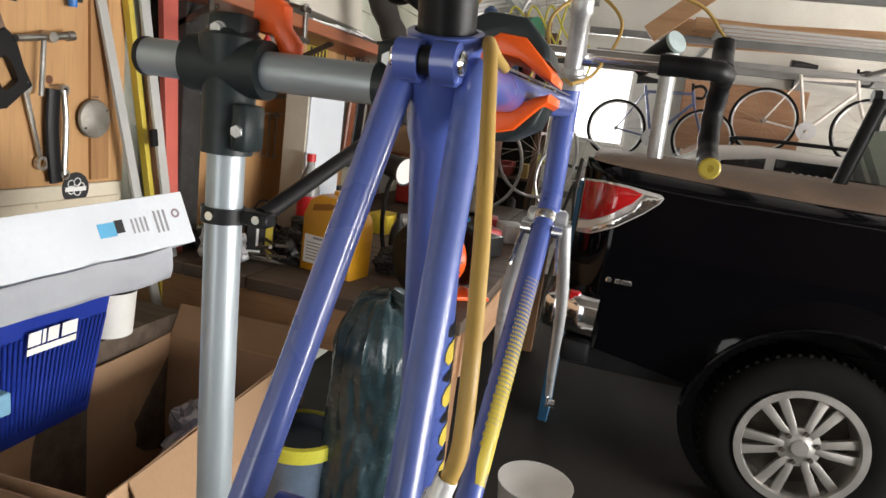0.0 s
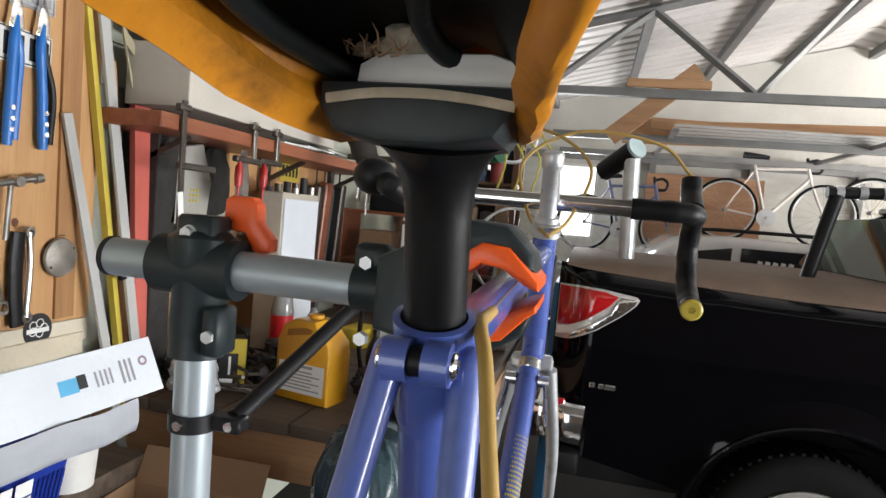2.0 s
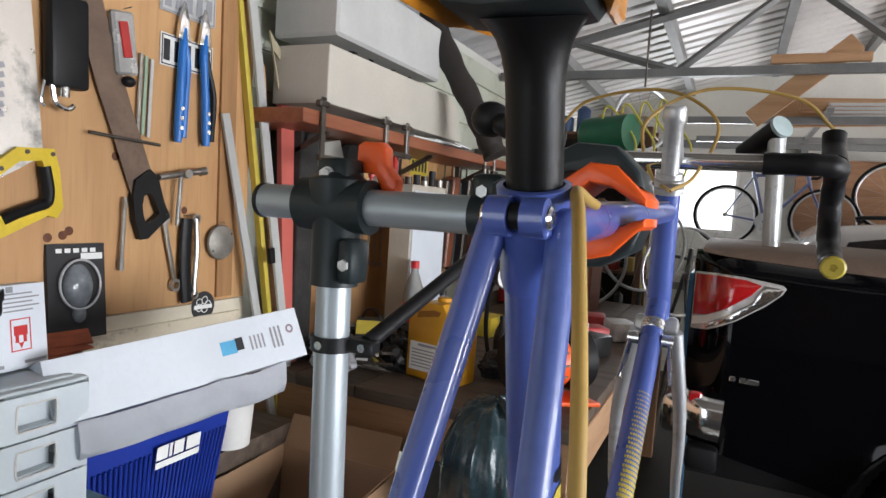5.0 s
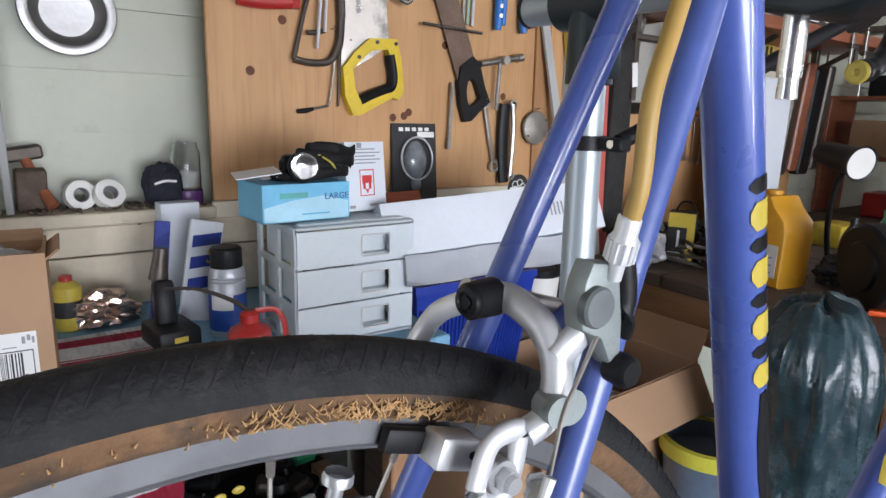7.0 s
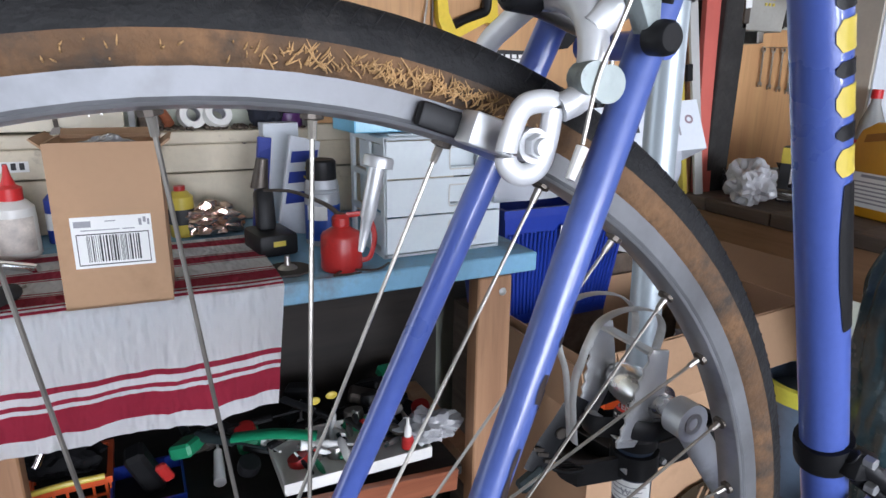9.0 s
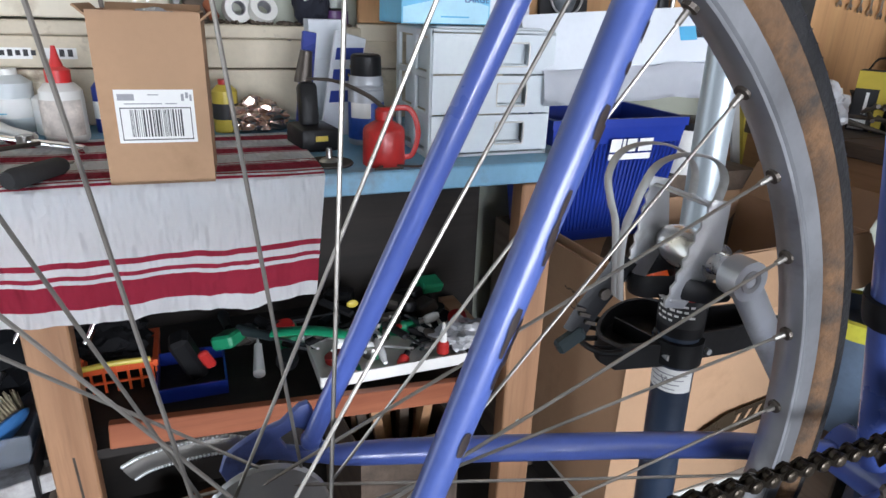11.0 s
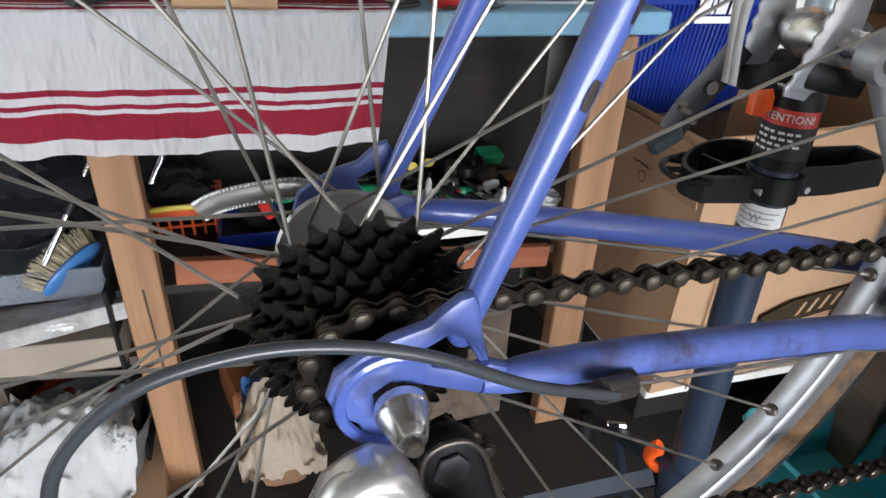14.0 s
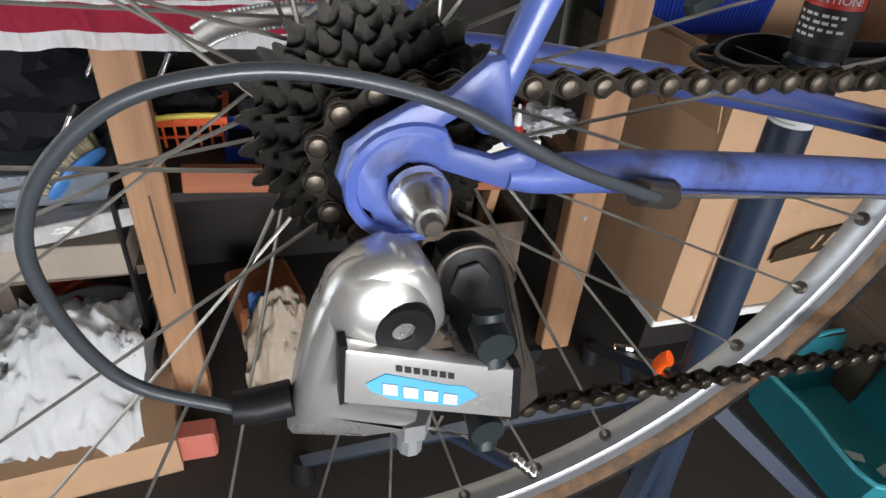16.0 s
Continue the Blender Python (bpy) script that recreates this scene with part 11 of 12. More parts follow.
crumple("tool_roll", (-1.345, 2.11, 1.635), (0.055, 0.080, 0.155), pm("dark_canvas", (0.022, 0.020, 0.018), 0.95, var=0.4, scale=16), "dark canvas tool roll hanging on the wall", "tool roll", 21, 0.15)
# dark stud, machine case and tall dark things beyond the laths
bm = bmn()
box(bm, (-1.33, 1.74, Z0 + 0.35), (0.14, 0.10, 1.10), bev=0.004)
solo("rubber_mat", bm, pm("dark_felt", (0.03, 0.028, 0.026), 0.95, var=0.4, scale=20, bump=0.5), "rolled dark felt mat standing at the wall", "mat", smooth=20)
mc = thing("sander_case", (-1.28, 1.98, Z0 + 0.5), "worn grey machine hanging on the wall", "machine")
bm = bmn()
prism(bm, [(1.76, 0.47), (1.96, 0.47), (1.98, 0.62), (1.92, 0.75), (1.82, 0.73)], 0.10, wall_m(-1.36, 0, Z0), 0.006)
part("body", bm, pm("grey_beige", (0.36, 0.35, 0.31), 0.6, var=0.15), mc)
bm = bmn()
box(bm, (-1.30, 1.85, Z0 + 0.60), (0.06, 0.03, 0.34), (10, 0, 0), bev=0.004)
part("blade_arm", bm, STEEL, mc)
bm = bmn()
for i in range(9):
    box(bm, (-1.2585, 1.863 + 0.018 * (i % 3), Z0 + 0.552 + 0.018 * (i // 3)), (0.003, 0.009, 0.009))
part("vent_dots", bm, YELLOW_PAINT, mc, smooth=0)
for i, y in enumerate((3.0, 3.10, 3.20, 3.30)):
    bm = bmn()
    box(bm, (-1.33, y, Z0 + 0.42 + 0.02 * (i % 2)), (0.05, 0.06 + 0.02 * (i % 3), 0.50), (0, 3, 0), bev=0.008)
    cyl(bm, (-1.33, y, Z0 + 0.66), (-1.33, y, Z0 + 0.775), 0.005, seg=8)
    solo("hanging_tool", bm, (DARK_STEEL, DARK_WOOD, BLACK_PLASTIC)[i % 3], "dark long tool hanging under the shelf", "tool", "hanging tools")

# buckets, bag and spray bag between the benches
gb2 = thing("garbage_bag", (-0.42, 1.42, 0), "dark green plastic bag draped over a tall bin", "bag")
bm = bmn()
n1, n2 = 110, 80
rows = []
for j in range(n2 + 1):
    f = j / n2
    z = 0.12 + 0.93 * f
    row = []
    for i in range(n1):
        a = 2 * math.pi * i / n1
        r = 0.134 * (1 - 0.42 * max(0, (f - 0.84) / 0.16) ** 2.2) * (0.84 + 0.16 * min(1, f * 3))
        r *= 1 + 0.10 * noise.noise(Vector((math.cos(a) * 2, math.sin(a) * 2, f * 5))) + 0.09 * noise.noise(Vector((math.cos(a) * 5 + f, math.sin(a) * 5, f * 4))) + 0.045 * noise.noise(Vector((math.cos(a) * 14, math.sin(a) * 14, f * 16)))
        row.append(bm.verts.new((-0.405 + r * math.cos(a), 1.43 + r * math.sin(a), z + 0.030 * max(0, f - 0.7) / 0.3 * noise.noise(Vector((math.cos(a) * 2.5, math.sin(a) * 2.5, 7))))))
    rows.append(row)
for a, b in zip(rows, rows[1:]):
    for i in range(n1):
        bm.faces.new((a[i], a[(i + 1) % n1], b[(i + 1) % n1], b[i]))
bm.faces.new(rows[0][::-1])
top = rows[-1]
for k in (0.7, 0.4, 0.12):
    cap = [bm.verts.new((-0.405 + (v.co.x + 0.405) * k, 1.43 + (v.co.y - 1.43) * k, v.co.z + (1 - k) * 0.018 + 0.012 * noise.noise(v.co * 18 * k))) for v in rows[-1]]
    for i in range(n1):
        bm.faces.new((top[i], top[(i + 1) % n1], cap[(i + 1) % n1], cap[i]))
    top = cap
bm.faces.new(top)
part("bag", bm, pm("dark_blue_green_film", (0.026, 0.052, 0.062), 0.26, var=0.4, scale=14, bump=0.3, dirt=((0.09, 0.125, 0.135), 0.56, 0.8, 16)), gb2, "dark green plastic film", smooth=70)
bm = bmn()
cyl(bm, (-0.405, 1.43, 0.0), (-0.405, 1.43, 0.14), 0.10, seg=24)
part("bin", bm, BLACK_PLASTIC, gb2)
pb2 = thing("paint_bucket", (-0.62, 1.32, 0.0), "blue-grey paint bucket with a yellow rim", "bucket")
bm = bmn()
lathe(bm, [(0, 0.38), (0.085, 0.38), (0.105, 0.64), (0.108, 0.66), (0.100, 0.66), (0.096, 0.62), (0, 0.615)], Matrix.Translation((-0.585, 1.36, 0)), 30)
part("body", bm, pm("blue_grey_plastic", (0.10, 0.14, 0.20), 0.5, var=0.2, scale=10), pb2)
bm = bmn()
lathe(bm, [(0.106, 0.625), (0.116, 0.628), (0.116, 0.665), (0.104, 0.668), (0.106, 0.625)], Matrix.Translation((-0.585, 1.36, 0)), 30)
part("rim", bm, pm("lime_yellow", (0.52, 0.50, 0.05), 0.45), pb2, "lime yellow rim")
bm = bmn()
box(bm, (-0.585, 1.36, 0.19), (0.22, 0.24, 0.38), bev=0.004)
solo("wooden_block", bm, OLD_WOOD, "dark timber block under the bucket", "block", smooth=20)
tb = thing("teal_tub", (-0.42, 1.07, 0), "teal plastic tub on the floor", "tub")
TEAL = pm("teal_plastic", (0.05, 0.36, 0.42), 0.4, var=0.18, scale=5, dirt=((0.12, 0.16, 0.16), 0.6, 0.85, 8))
for nm, pts, dep, mt_ in (("base", rect(-0.54, 1.0, -0.24, 1.24), 0.005, Matrix.Translation((0, 0, 0.001))),):
    bm = bmn()
    prism(bm, pts, dep, mt_, 0.001)
    part(nm, bm, TEAL, tb, smooth=0)
for ya, yb, xa, xb in ((1.0, 0.97, None, None), (1.24, 1.27, None, None), (None, None, -0.54, -0.57), (None, None, -0.24, -0.21)):
    bm = bmn()
    if ya:
        quad = ((-0.54, ya, 0.004), (-0.24, ya, 0.004), (-0.21, yb, 0.15), (-0.57, yb, 0.15))
    else:
        quad = ((xa, 1.0, 0.004), (xa, 1.24, 0.004), (xb, 1.27, 0.15), (xb, 0.97, 0.15))
    bm.faces.new([bm.verts.new(p) for p in quad])
    bmesh.ops.solidify(bm, geom=bm.faces, thickness=0.004)
    part("side", bm, TEAL, tb, smooth=0)
bm = bmn()
sweep(bm, curve([(-0.57, 0.97, 0.15), (-0.39, 0.965, 0.152), (-0.21, 0.97, 0.15), (-0.205, 1.12, 0.152), (-0.21, 1.27, 0.15), (-0.39, 1.275, 0.152), (-0.57, 1.27, 0.15), (-0.575, 1.12, 0.152)], 4, True), 0.006, 8, closed=True)
part("rim", bm, TEAL, tb, "rolled teal rim")
bm = bmn()
for i in range(3):
    box(bm, (-0.40 + 0.05 * i, 1.05 + 0.06 * i, 0.012 + 0.004 * i), (0.07, 0.02, 0.003), (4, 6, 25 + 40 * i))
part("scraps", bm, WHITE_PAPER, tb, smooth=0)
crumple("blue_tarp", (-0.34, 1.34, 0.26), (0.12, 0.16, 0.22), pm("dark_blue_tarp", (0.012, 0.02, 0.05), 0.4, var=0.3), "crumpled dark blue tarpaulin", "tarpaulin", 51, 0.3)
bm = bmn()
lathe(bm, [(0, 0), (0.10, 0), (0.13, 0.30), (0.135, 0.32), (0.125, 0.32), (0, 0.28)], Matrix.Translation((0.02, 2.0, 0.001)), 30)
solo("white_tub", bm, WHITE_PLASTIC, "white plastic tub on the floor", "tub")


# ---- black pickup ----
ute = thing("pickup_truck", (1.6, 3.4, 0), "glossy black pickup parked with its tail towards the bench", "vehicle")
UY, UW = 2.60, 1.76
WXC, WZC, WR = 1.020, 0.395, 0.393
AR = 0.505  # radius of the wheel arch


def bed_top(x):
    return 1.443 - 0.055 * min(1, max(0, x / 0.9)) ** 0.6 - 0.012 * max(0, x - 0.9)


def bed_low(x):
    z = 0.66 - 0.20 * max(0, min(1, x / 0.5)) * 0.45 if x < 0.6 else 0.52
    d = AR * AR - (x - WXC) ** 2
    return max(z, WZC + 0.02 + math.sqrt(d)) if d > 0 else z


def bed_y(x, z):
    """The near side of the bed bulges, rounds in at its shoulder and turns the rear corner."""
    y = UY + 0.045 * ((z - 1.12) / 0.50) ** 2
    y += 0.055 * max(0, 1 - max(0, bed_top(x) - z) / 0.05) ** 2
    y += 0.16 * max(0, (0.13 - x) / 0.17) ** 2.2
    gap = math.hypot(x - WXC, z - WZC) - AR
    return y - 0.030 * max(0, 1 - max(0, gap) / 0.14) ** 2


def bed_follow(bm, x0, x1, step=0.02):
    """Slice a flat lamp or badge upright and lay it round the side of the bed."""
    x = x0 + step
    while x < x1:
        bmesh.ops.bisect_plane(bm, geom=list(bm.verts) + list(bm.edges) + list(bm.faces), plane_co=(x, 0, 0), plane_no=(1, 0, 0))
        x += step
    for v in bm.verts:
        v.co.y += bed_y(v.co.x, min(v.co.z, bed_top(v.co.x) - 0.06)) - UY


bm = bmn()
xs = [-0.035 + 0.0125 * i for i in range(15)] + [0.16 + 0.02 * i for i in range(18)] + [0.515 + 0.01 * i for i in range(102)] + [1.54 + 0.1 * i for i in range(20)]
NZ = 26
grid = []
for x in xs:
    zt, zb = bed_top(x), bed_low(x)
    grid.append([bm.verts.new((x, bed_y(x, zt - (zt - zb) * (k / NZ) ** 1.5), zt - (zt - zb) * (k / NZ) ** 1.5)) for k in range(NZ + 1)])
for c0, c1 in zip(grid, grid[1:]):
    for k in range(NZ):
        bm.faces.new((c0[k], c1[k], c1[k + 1], c0[k + 1]))
bmesh.ops.recalc_face_normals(bm, faces=bm.faces)
bmesh.ops.solidify(bm, geom=bm.faces, thickness=0.012)
part("body_side", bm, BLACK_CAR, ute, "black bed side with wheel arch", smooth=50)
prof = [(-0.01, 0.98), (0.02, 0.78), (0.06, 0.60), (0.30, 0.59), (WXC - 0.46, 0.52)]
prof += [(WXC + 0.455 * math.cos(radians(a)), WZC + 0.02 + 0.455 * math.sin(radians(a))) for a in range(164, 10, -11)]
prof += [(WXC + 0.47, 0.48), (1.75, 0.47), (3.4, 0.46), (3.4, 1.30), (1.75, 1.37), (0.9, 1.385), (0.08, 1.43), (0.02, 1.42), (-0.01, 1.40)]
bm = bmn()
prism(bm, prof, 0.07, Matrix(((1, 0, 0, 0), (0, 0, 1, UY + UW - 0.07), (0, 1, 0, 0), (0, 0, 0, 1))), 0.016)
part("body_side", bm, BLACK_CAR, ute, smooth=50)
bm = bmn()
box(bm, (0.00, UY + UW / 2 + 0.03, 1.18), (0.06, UW - 0.24, 0.50), bev=0.02, seg=3)
tg = part("tailgate", bm, BLACK_CAR, ute, "black tailgate", smooth=50)
bm = bmn()
box(bm, (-0.028, UY + UW / 2, 1.32), (0.02, 0.22, 0.07), bev=0.01, seg=2)
part("handle", bm, CHROME, tg)
bm = bmn()
grid = []
for i in range(31):
    x = -0.005 + 1.46 * i / 30
    zs = bed_top(x)
    row = []
    for y, z in ((0.066, zs - 0.004), (0.072, zs + 0.010), (0.105, 1.452 - 0.03 * (x > 0.4) * min(1, (x - 0.4) / 0.4)), (0.20, 1.466), (0.45, 1.474), (0.88, 1.478), (1.31, 1.474), (1.62, 1.46), (1.69, 1.40)):
        row.append(bm.verts.new((x, UY + y, z + 0.004 * noise.noise(Vector((x * 5, y * 4, 3))))))
    grid.append(row)
for c0, c1 in zip(grid, grid[1:]):
    for k in range(8):
        bm.faces.new((c0[k], c0[k + 1], c1[k + 1], c1[k]))
bmesh.ops.recalc_face_normals(bm, faces=bm.faces)
bmesh.ops.solidify(bm, geom=bm.faces, thickness=0.006)
part("tonneau_cover", bm, pm("dusty_black_vinyl", (0.13, 0.085, 0.058), 0.7, var=0.25, scale=5), ute, "dusty black tonneau cover", smooth=40)
bm = bmn()
sweep(bm, curve([(0.03, UY + 0.10, 0.80), (-0.015, UY + 0.03, 0.80), (0.04, UY - 0.012, 0.79), (0.12, UY - 0.014, 0.785)], 5), 0.05, 12, flat=(0.035, 0.085))
box(bm, (-0.05, UY + UW / 2, 0.76), (0.12, UW - 0.1, 0.16), bev=0.03, seg=2)
part("bumper", bm, CHROME, ute, "chrome rear bumper")
bm = bmn()
box(bm, (0.06, UY + 0.03, 0.62), (0.12, 0.10, 0.10), bev=0.02, seg=2)
part("bumper_corner", bm, BLACK_PLASTIC, ute)
tl = [(-0.030, 1.352), (0.05, 1.360), (0.15, 1.356), (0.285, 1.338), (0.298, 1.326), (0.286, 1.302), (0.232, 1.252), (0.14, 1.185), (0.036, 1.130), (-0.030, 1.116)]
lampm = Matrix(((1, 0, 0, 0), (0, 0, 1, UY - 0.008), (0, 1, 0, 0), (0, 0, 0, 1)))
bm = bmn()
prism(bm, tl, 0.03, lampm, 0.003)
bed_follow(bm, -0.03, 0.30)
lamp = part("tail_lamp", bm, CLEAR_LENS, ute, "wrap-around tail lamp in red and chrome", smooth=40)
bm = bmn()
prism(bm, [(-0.026, 1.346), (0.06, 1.352), (0.16, 1.346), (0.215, 1.330), (0.18, 1.288), (0.10, 1.228), (0.03, 1.190), (-0.026, 1.176)], 0.010, Matrix.Translation((0, -0.005, 0)) @ lampm, 0.003)
bed_follow(bm, -0.03, 0.22)
part("red_lens", bm, RED_LENS, lamp, "red lens", smooth=40)
for k, (pts, mt, lb) in enumerate((([(0.222, 1.331), (0.290, 1.325), (0.278, 1.301), (0.226, 1.254), (0.135, 1.188), (0.030, 1.136), (0.022, 1.150), (0.10, 1.195), (0.19, 1.262)], CHROME, "chrome lower band"), ([(-0.026, 1.168), (0.020, 1.184), (0.095, 1.222), (0.115, 1.212), (0.03, 1.156), (-0.026, 1.134)], WHITE_PLASTIC, "clear reversing lens"))):
    bm = bmn()
    prism(bm, pts, 0.006, Matrix.Translation((0, -0.003 - 0.001 * k, 0)) @ lampm, 0.002)
    bed_follow(bm, -0.03, 0.29)
    part("lens_band", bm, mt, lamp, lb, smooth=40)
for k in range(7):
    x, z = 0.262 - 0.026 * k, 1.296 - 0.0205 * k
    bm = bmn()
    prism(bm, [(x - 0.005, z), (x + 0.010, z + 0.010), (x + 0.006, z + 0.018), (x - 0.010, z + 0.008)], 0.004, Matrix.Translation((0, -0.005, 0)) @ lampm, 0.001)
    bed_follow(bm, x - 0.02, x + 0.02, 0.05)
    part("reflector_facet", bm, DARK_STEEL, lamp, smooth=0)
bm = bmn()
box(bm, (0.02, UY - 0.01, 0.86), (0.05, 0.03, 0.06), bev=0.008)
part("reflector", bm, RED_LENS, ute, "small red reflector")
bm = bmn()
for i in range(3):
    box(bm, (0.145 + 0.036 * i, UY + 0.003, 0.957 - 0.001 * i), (0.022 + 0.022 * (i == 2), 0.008, 0.022), bev=0.003)
part("badge", bm, CHROME, ute, "chrome badge bars")
bm = bmn()
sweep(bm, [(WXC + AR * math.cos(radians(a)), UY - 0.022 + 0.02 * abs(math.cos(radians(a))), WZC + 0.02 + AR * math.sin(radians(a))) for a in range(172, 8, -6)], 0.011, 8)
part("arch_lip", bm, BLACK_CAR, ute)
bm = bmn()
cyl(bm, (WXC, UY + 0.30, WZC), (WXC, UY + 0.28, WZC), 0.46, seg=40)
box(bm, (1.5, UY + 0.5, 0.62), (3.0, 0.5, 0.3))
part("underbody", bm, BLACK_PLASTIC, ute, smooth=0)


def car_wheel(parent, xc, yface, zc, r, rim, spokes, depth=0.22, s=1):
    m = Matrix(((1, 0, 0, xc), (0, 0, s, yface), (0, 1, 0, zc), (0, 0, 0, 1)))
    bm = bmn()
    lathe(bm, [(rim, 0.012), (rim + 0.02, 0.002), (rim + 0.06, -0.004), (r - 0.045, -0.002), (r - 0.012, 0.014), (r, 0.035), (r, depth - 0.03), (r - 0.02, depth), (rim, depth)], m, 64)
    ty = part("wheel", bm, TYRE_RUBBER, parent, "dark tyre on a ten-spoke alloy wheel", smooth=40)
    bm = bmn()
    for i in range(60):
        a = 2 * math.pi * i / 60
        box(bm, m @ Vector(((r - 0.003) * math.cos(a), (r + 0.001) * math.sin(a), depth / 2)), (0.014, depth * 0.8, 0.012), (0, -math.degrees(a) + 90, 0))
    part("tread", bm, TYRE_RUBBER, ty, smooth=0)
    bm = bmn()
    lathe(bm, [(rim + 0.006, 0.008), (rim + 0.002, -0.002), (rim - 0.020, -0.004), (rim - 0.026, 0.004), (rim - 0.028, 0.06), (rim - 0.028, 0.16)], m, 64)
    part("rim", bm, ALLOY, ty, "silver alloy rim", smooth=40)
    bm = bmn()
    ring = [[(q * math.cos(math.pi * k / 36), q * math.sin(math.pi * k / 36)) for k in range(72)] for q in (rim + 0.008, rim - 0.022)]
    ring_poly(bm, ring[0], ring[1], 0.020, m @ Matrix.Translation((0, 0, -0.006)))
    part("rim_lip", bm, ALLOY, ty, smooth=40)
    for i in range(spokes):
        a = 360 / spokes * i + 8
        mm2 = m @ pose(0, 0, 0, 0, 0, a)
        bm = bmn()
        for off in (-1, 1):
            pts = [(0.055, off * 0.006 - 0.016), (0.10, off * 0.020 - 0.0165), (rim - 0.016, off * 0.039 - 0.022), (rim - 0.014, off * 0.039 + 0.022), (0.10, off * 0.020 + 0.0165), (0.055, off * 0.006 + 0.016)]
            prism(bm, pts, 0.024, mm2 @ Matrix.Translation((0, 0, 0.012 + 0.001 * off)), 0.004)
        part("spoke", bm, ALLOY, ty, smooth=40)
    bm = bmn()
    lathe(bm, [(0.088, 0.036), (0.085, 0.016), (0.060, 0.011), (0.040, 0.009), (0.034, 0.003), (0, 0.001)], m, 36)
    part("hub", bm, ALLOY, ty, smooth=40)
    for i in range(6):
        a = radians(60 * i + 20)
        bm = bmn()
        cyl(bm, m @ Vector((0.066 * math.cos(a), 0.066 * math.sin(a), 0.002)), m @ Vector((0.066 * math.cos(a), 0.066 * math.sin(a), 0.030)), 0.011, seg=6)
        part("wheel_nut", bm, DARK_STEEL, ty)
    bm = bmn()
    lathe(bm, [(rim - 0.03, 0.13), (0, 0.12)], m, 40)
    part("brake_disc", bm, DARK_STEEL, ty)
    return ty


car_wheel(ute, WXC, UY + 0.052, WZC, WR, 0.246, 6)
car_wheel(ute, WXC, UY + UW - 0.05, WZC, WR, 0.246, 6, s=-1)
car_wheel(ute, 4.05, UY + 0.052, WZC, WR, 0.246, 6)
# cab with rear window, roll bar
CX = -0.29  # the cab begins closer behind the bed
cab = [(1.80, 1.43), (2.02, 1.80), (2.10, 1.84), (3.2, 1.86), (3.9, 1.45), (5.0, 1.32), (5.15, 1.05), (5.1, 0.55), (4.5, 0.50), (3.4, 0.46), (1.78, 0.47)]
cab = [(x + CX, z) for x, z in cab]
bm = bmn()
prism(bm, cab, 0.05, Matrix(((1, 0, 0, 0), (0, 0, 1, UY + 0.05), (0, 1, 0, 0), (0, 0, 0, 1))), 0.012)
cabo = part("cab", bm, BLACK_CAR, ute, "black cab", smooth=50)
bm = bmn()
prism(bm, cab, 0.05, Matrix(((1, 0, 0, 0), (0, 0, 1, UY + UW - 0.10), (0, 1, 0, 0), (0, 0, 0, 1))), 0.012)
part("cab_side", bm, BLACK_CAR, cabo, smooth=50)
bm = bmn()
box(bm, (2.63 + CX, UY + UW / 2, 1.845), (1.2, UW - 0.22, 0.04), bev=0.012)
part("cab_roof", bm, BLACK_CAR, cabo, smooth=50)
bm = bmn()
box(bm, (1.80 + CX, UY + UW / 2, 0.98), (0.05, UW - 0.22, 0.90))
box(bm, (4.5 + CX, UY + UW / 2, 1.0), (1.1, UW - 0.22, 0.62))
part("cab_panel", bm, BLACK_CAR, cabo, smooth=30)
for yy in (0.5, 1.25):
    bm = bmn()
    box(bm, (2.55 + CX, UY + yy, 1.15), (0.14, 0.44, 0.62), (0, -12, 0), bev=0.04, seg=3)
    box(bm, (2.48 + CX, UY + yy, 1.52), (0.10, 0.24, 0.16), bev=0.03, seg=3)
    part("car_seat", bm, BLACK_PLASTIC, cabo, "dark car seat")
bm = bmn()
mrw = Matrix.Translation((1.80 + CX, UY + UW / 2, 1.445)) @ pose(0, 0, 0, 0, -30.7, 0)
box(bm, mrw @ Vector((-0.006, 0, 0.215)), (0.008, UW - 0.42, 0.34), Matrix.Rotation(radians(30.7), 4, "Y"), bev=0.003)
# dark green glass colour paints the reflection of trees outside
part("rear_window", bm, glass("tree_reflection_glass", (0.05, 0.12, 0.075)), cabo, "rear window with the trees' green reflection in its colour", smooth=20)
bm = bmn()
prism(bm, [(x + CX, z) for x, z in ((1.98, 1.47), (2.12, 1.76), (3.12, 1.78), (3.62, 1.47))], 0.006, Matrix(((1, 0, 0, 0), (0, 0, 1, UY + 0.046), (0, 1, 0, 0), (0, 0, 0, 1))))
part("side_window", bm, pm("tinted_side_glass", (0.02, 0.03, 0.028), 0.04, coat=1.0, bump=0.0), cabo, smooth=0)
rb2 = thing("roof_rack", (1.2, 3.4, 1.47), "black ladder rack over the pickup bed", "rack")
bm = bmn()
sweep(bm, [(1.012, UY + 0.40, 1.467), (1.09, UY + 0.40, 1.835)], 0.030, 14)
part("upright", bm, BLACK_PLASTIC, rb2)
bm = bmn()
sweep(bm, [(1.05, UY + 0.40, 1.845), (1.60, UY + 0.40, 1.87)], 0.026, 14)
part("rail", bm, BLACK_PLASTIC, rb2)
bm = bmn()
for i in range(5):
    cyl(bm, (1.08 + 0.09 * i, UY + 0.40, 1.846 + 0.004 * i), (1.11 + 0.09 * i, UY + 0.40, 1.848 + 0.004 * i), 0.030, seg=14)
part("strap", bm, DULL_SILVER, rb2, "pale tape wraps")
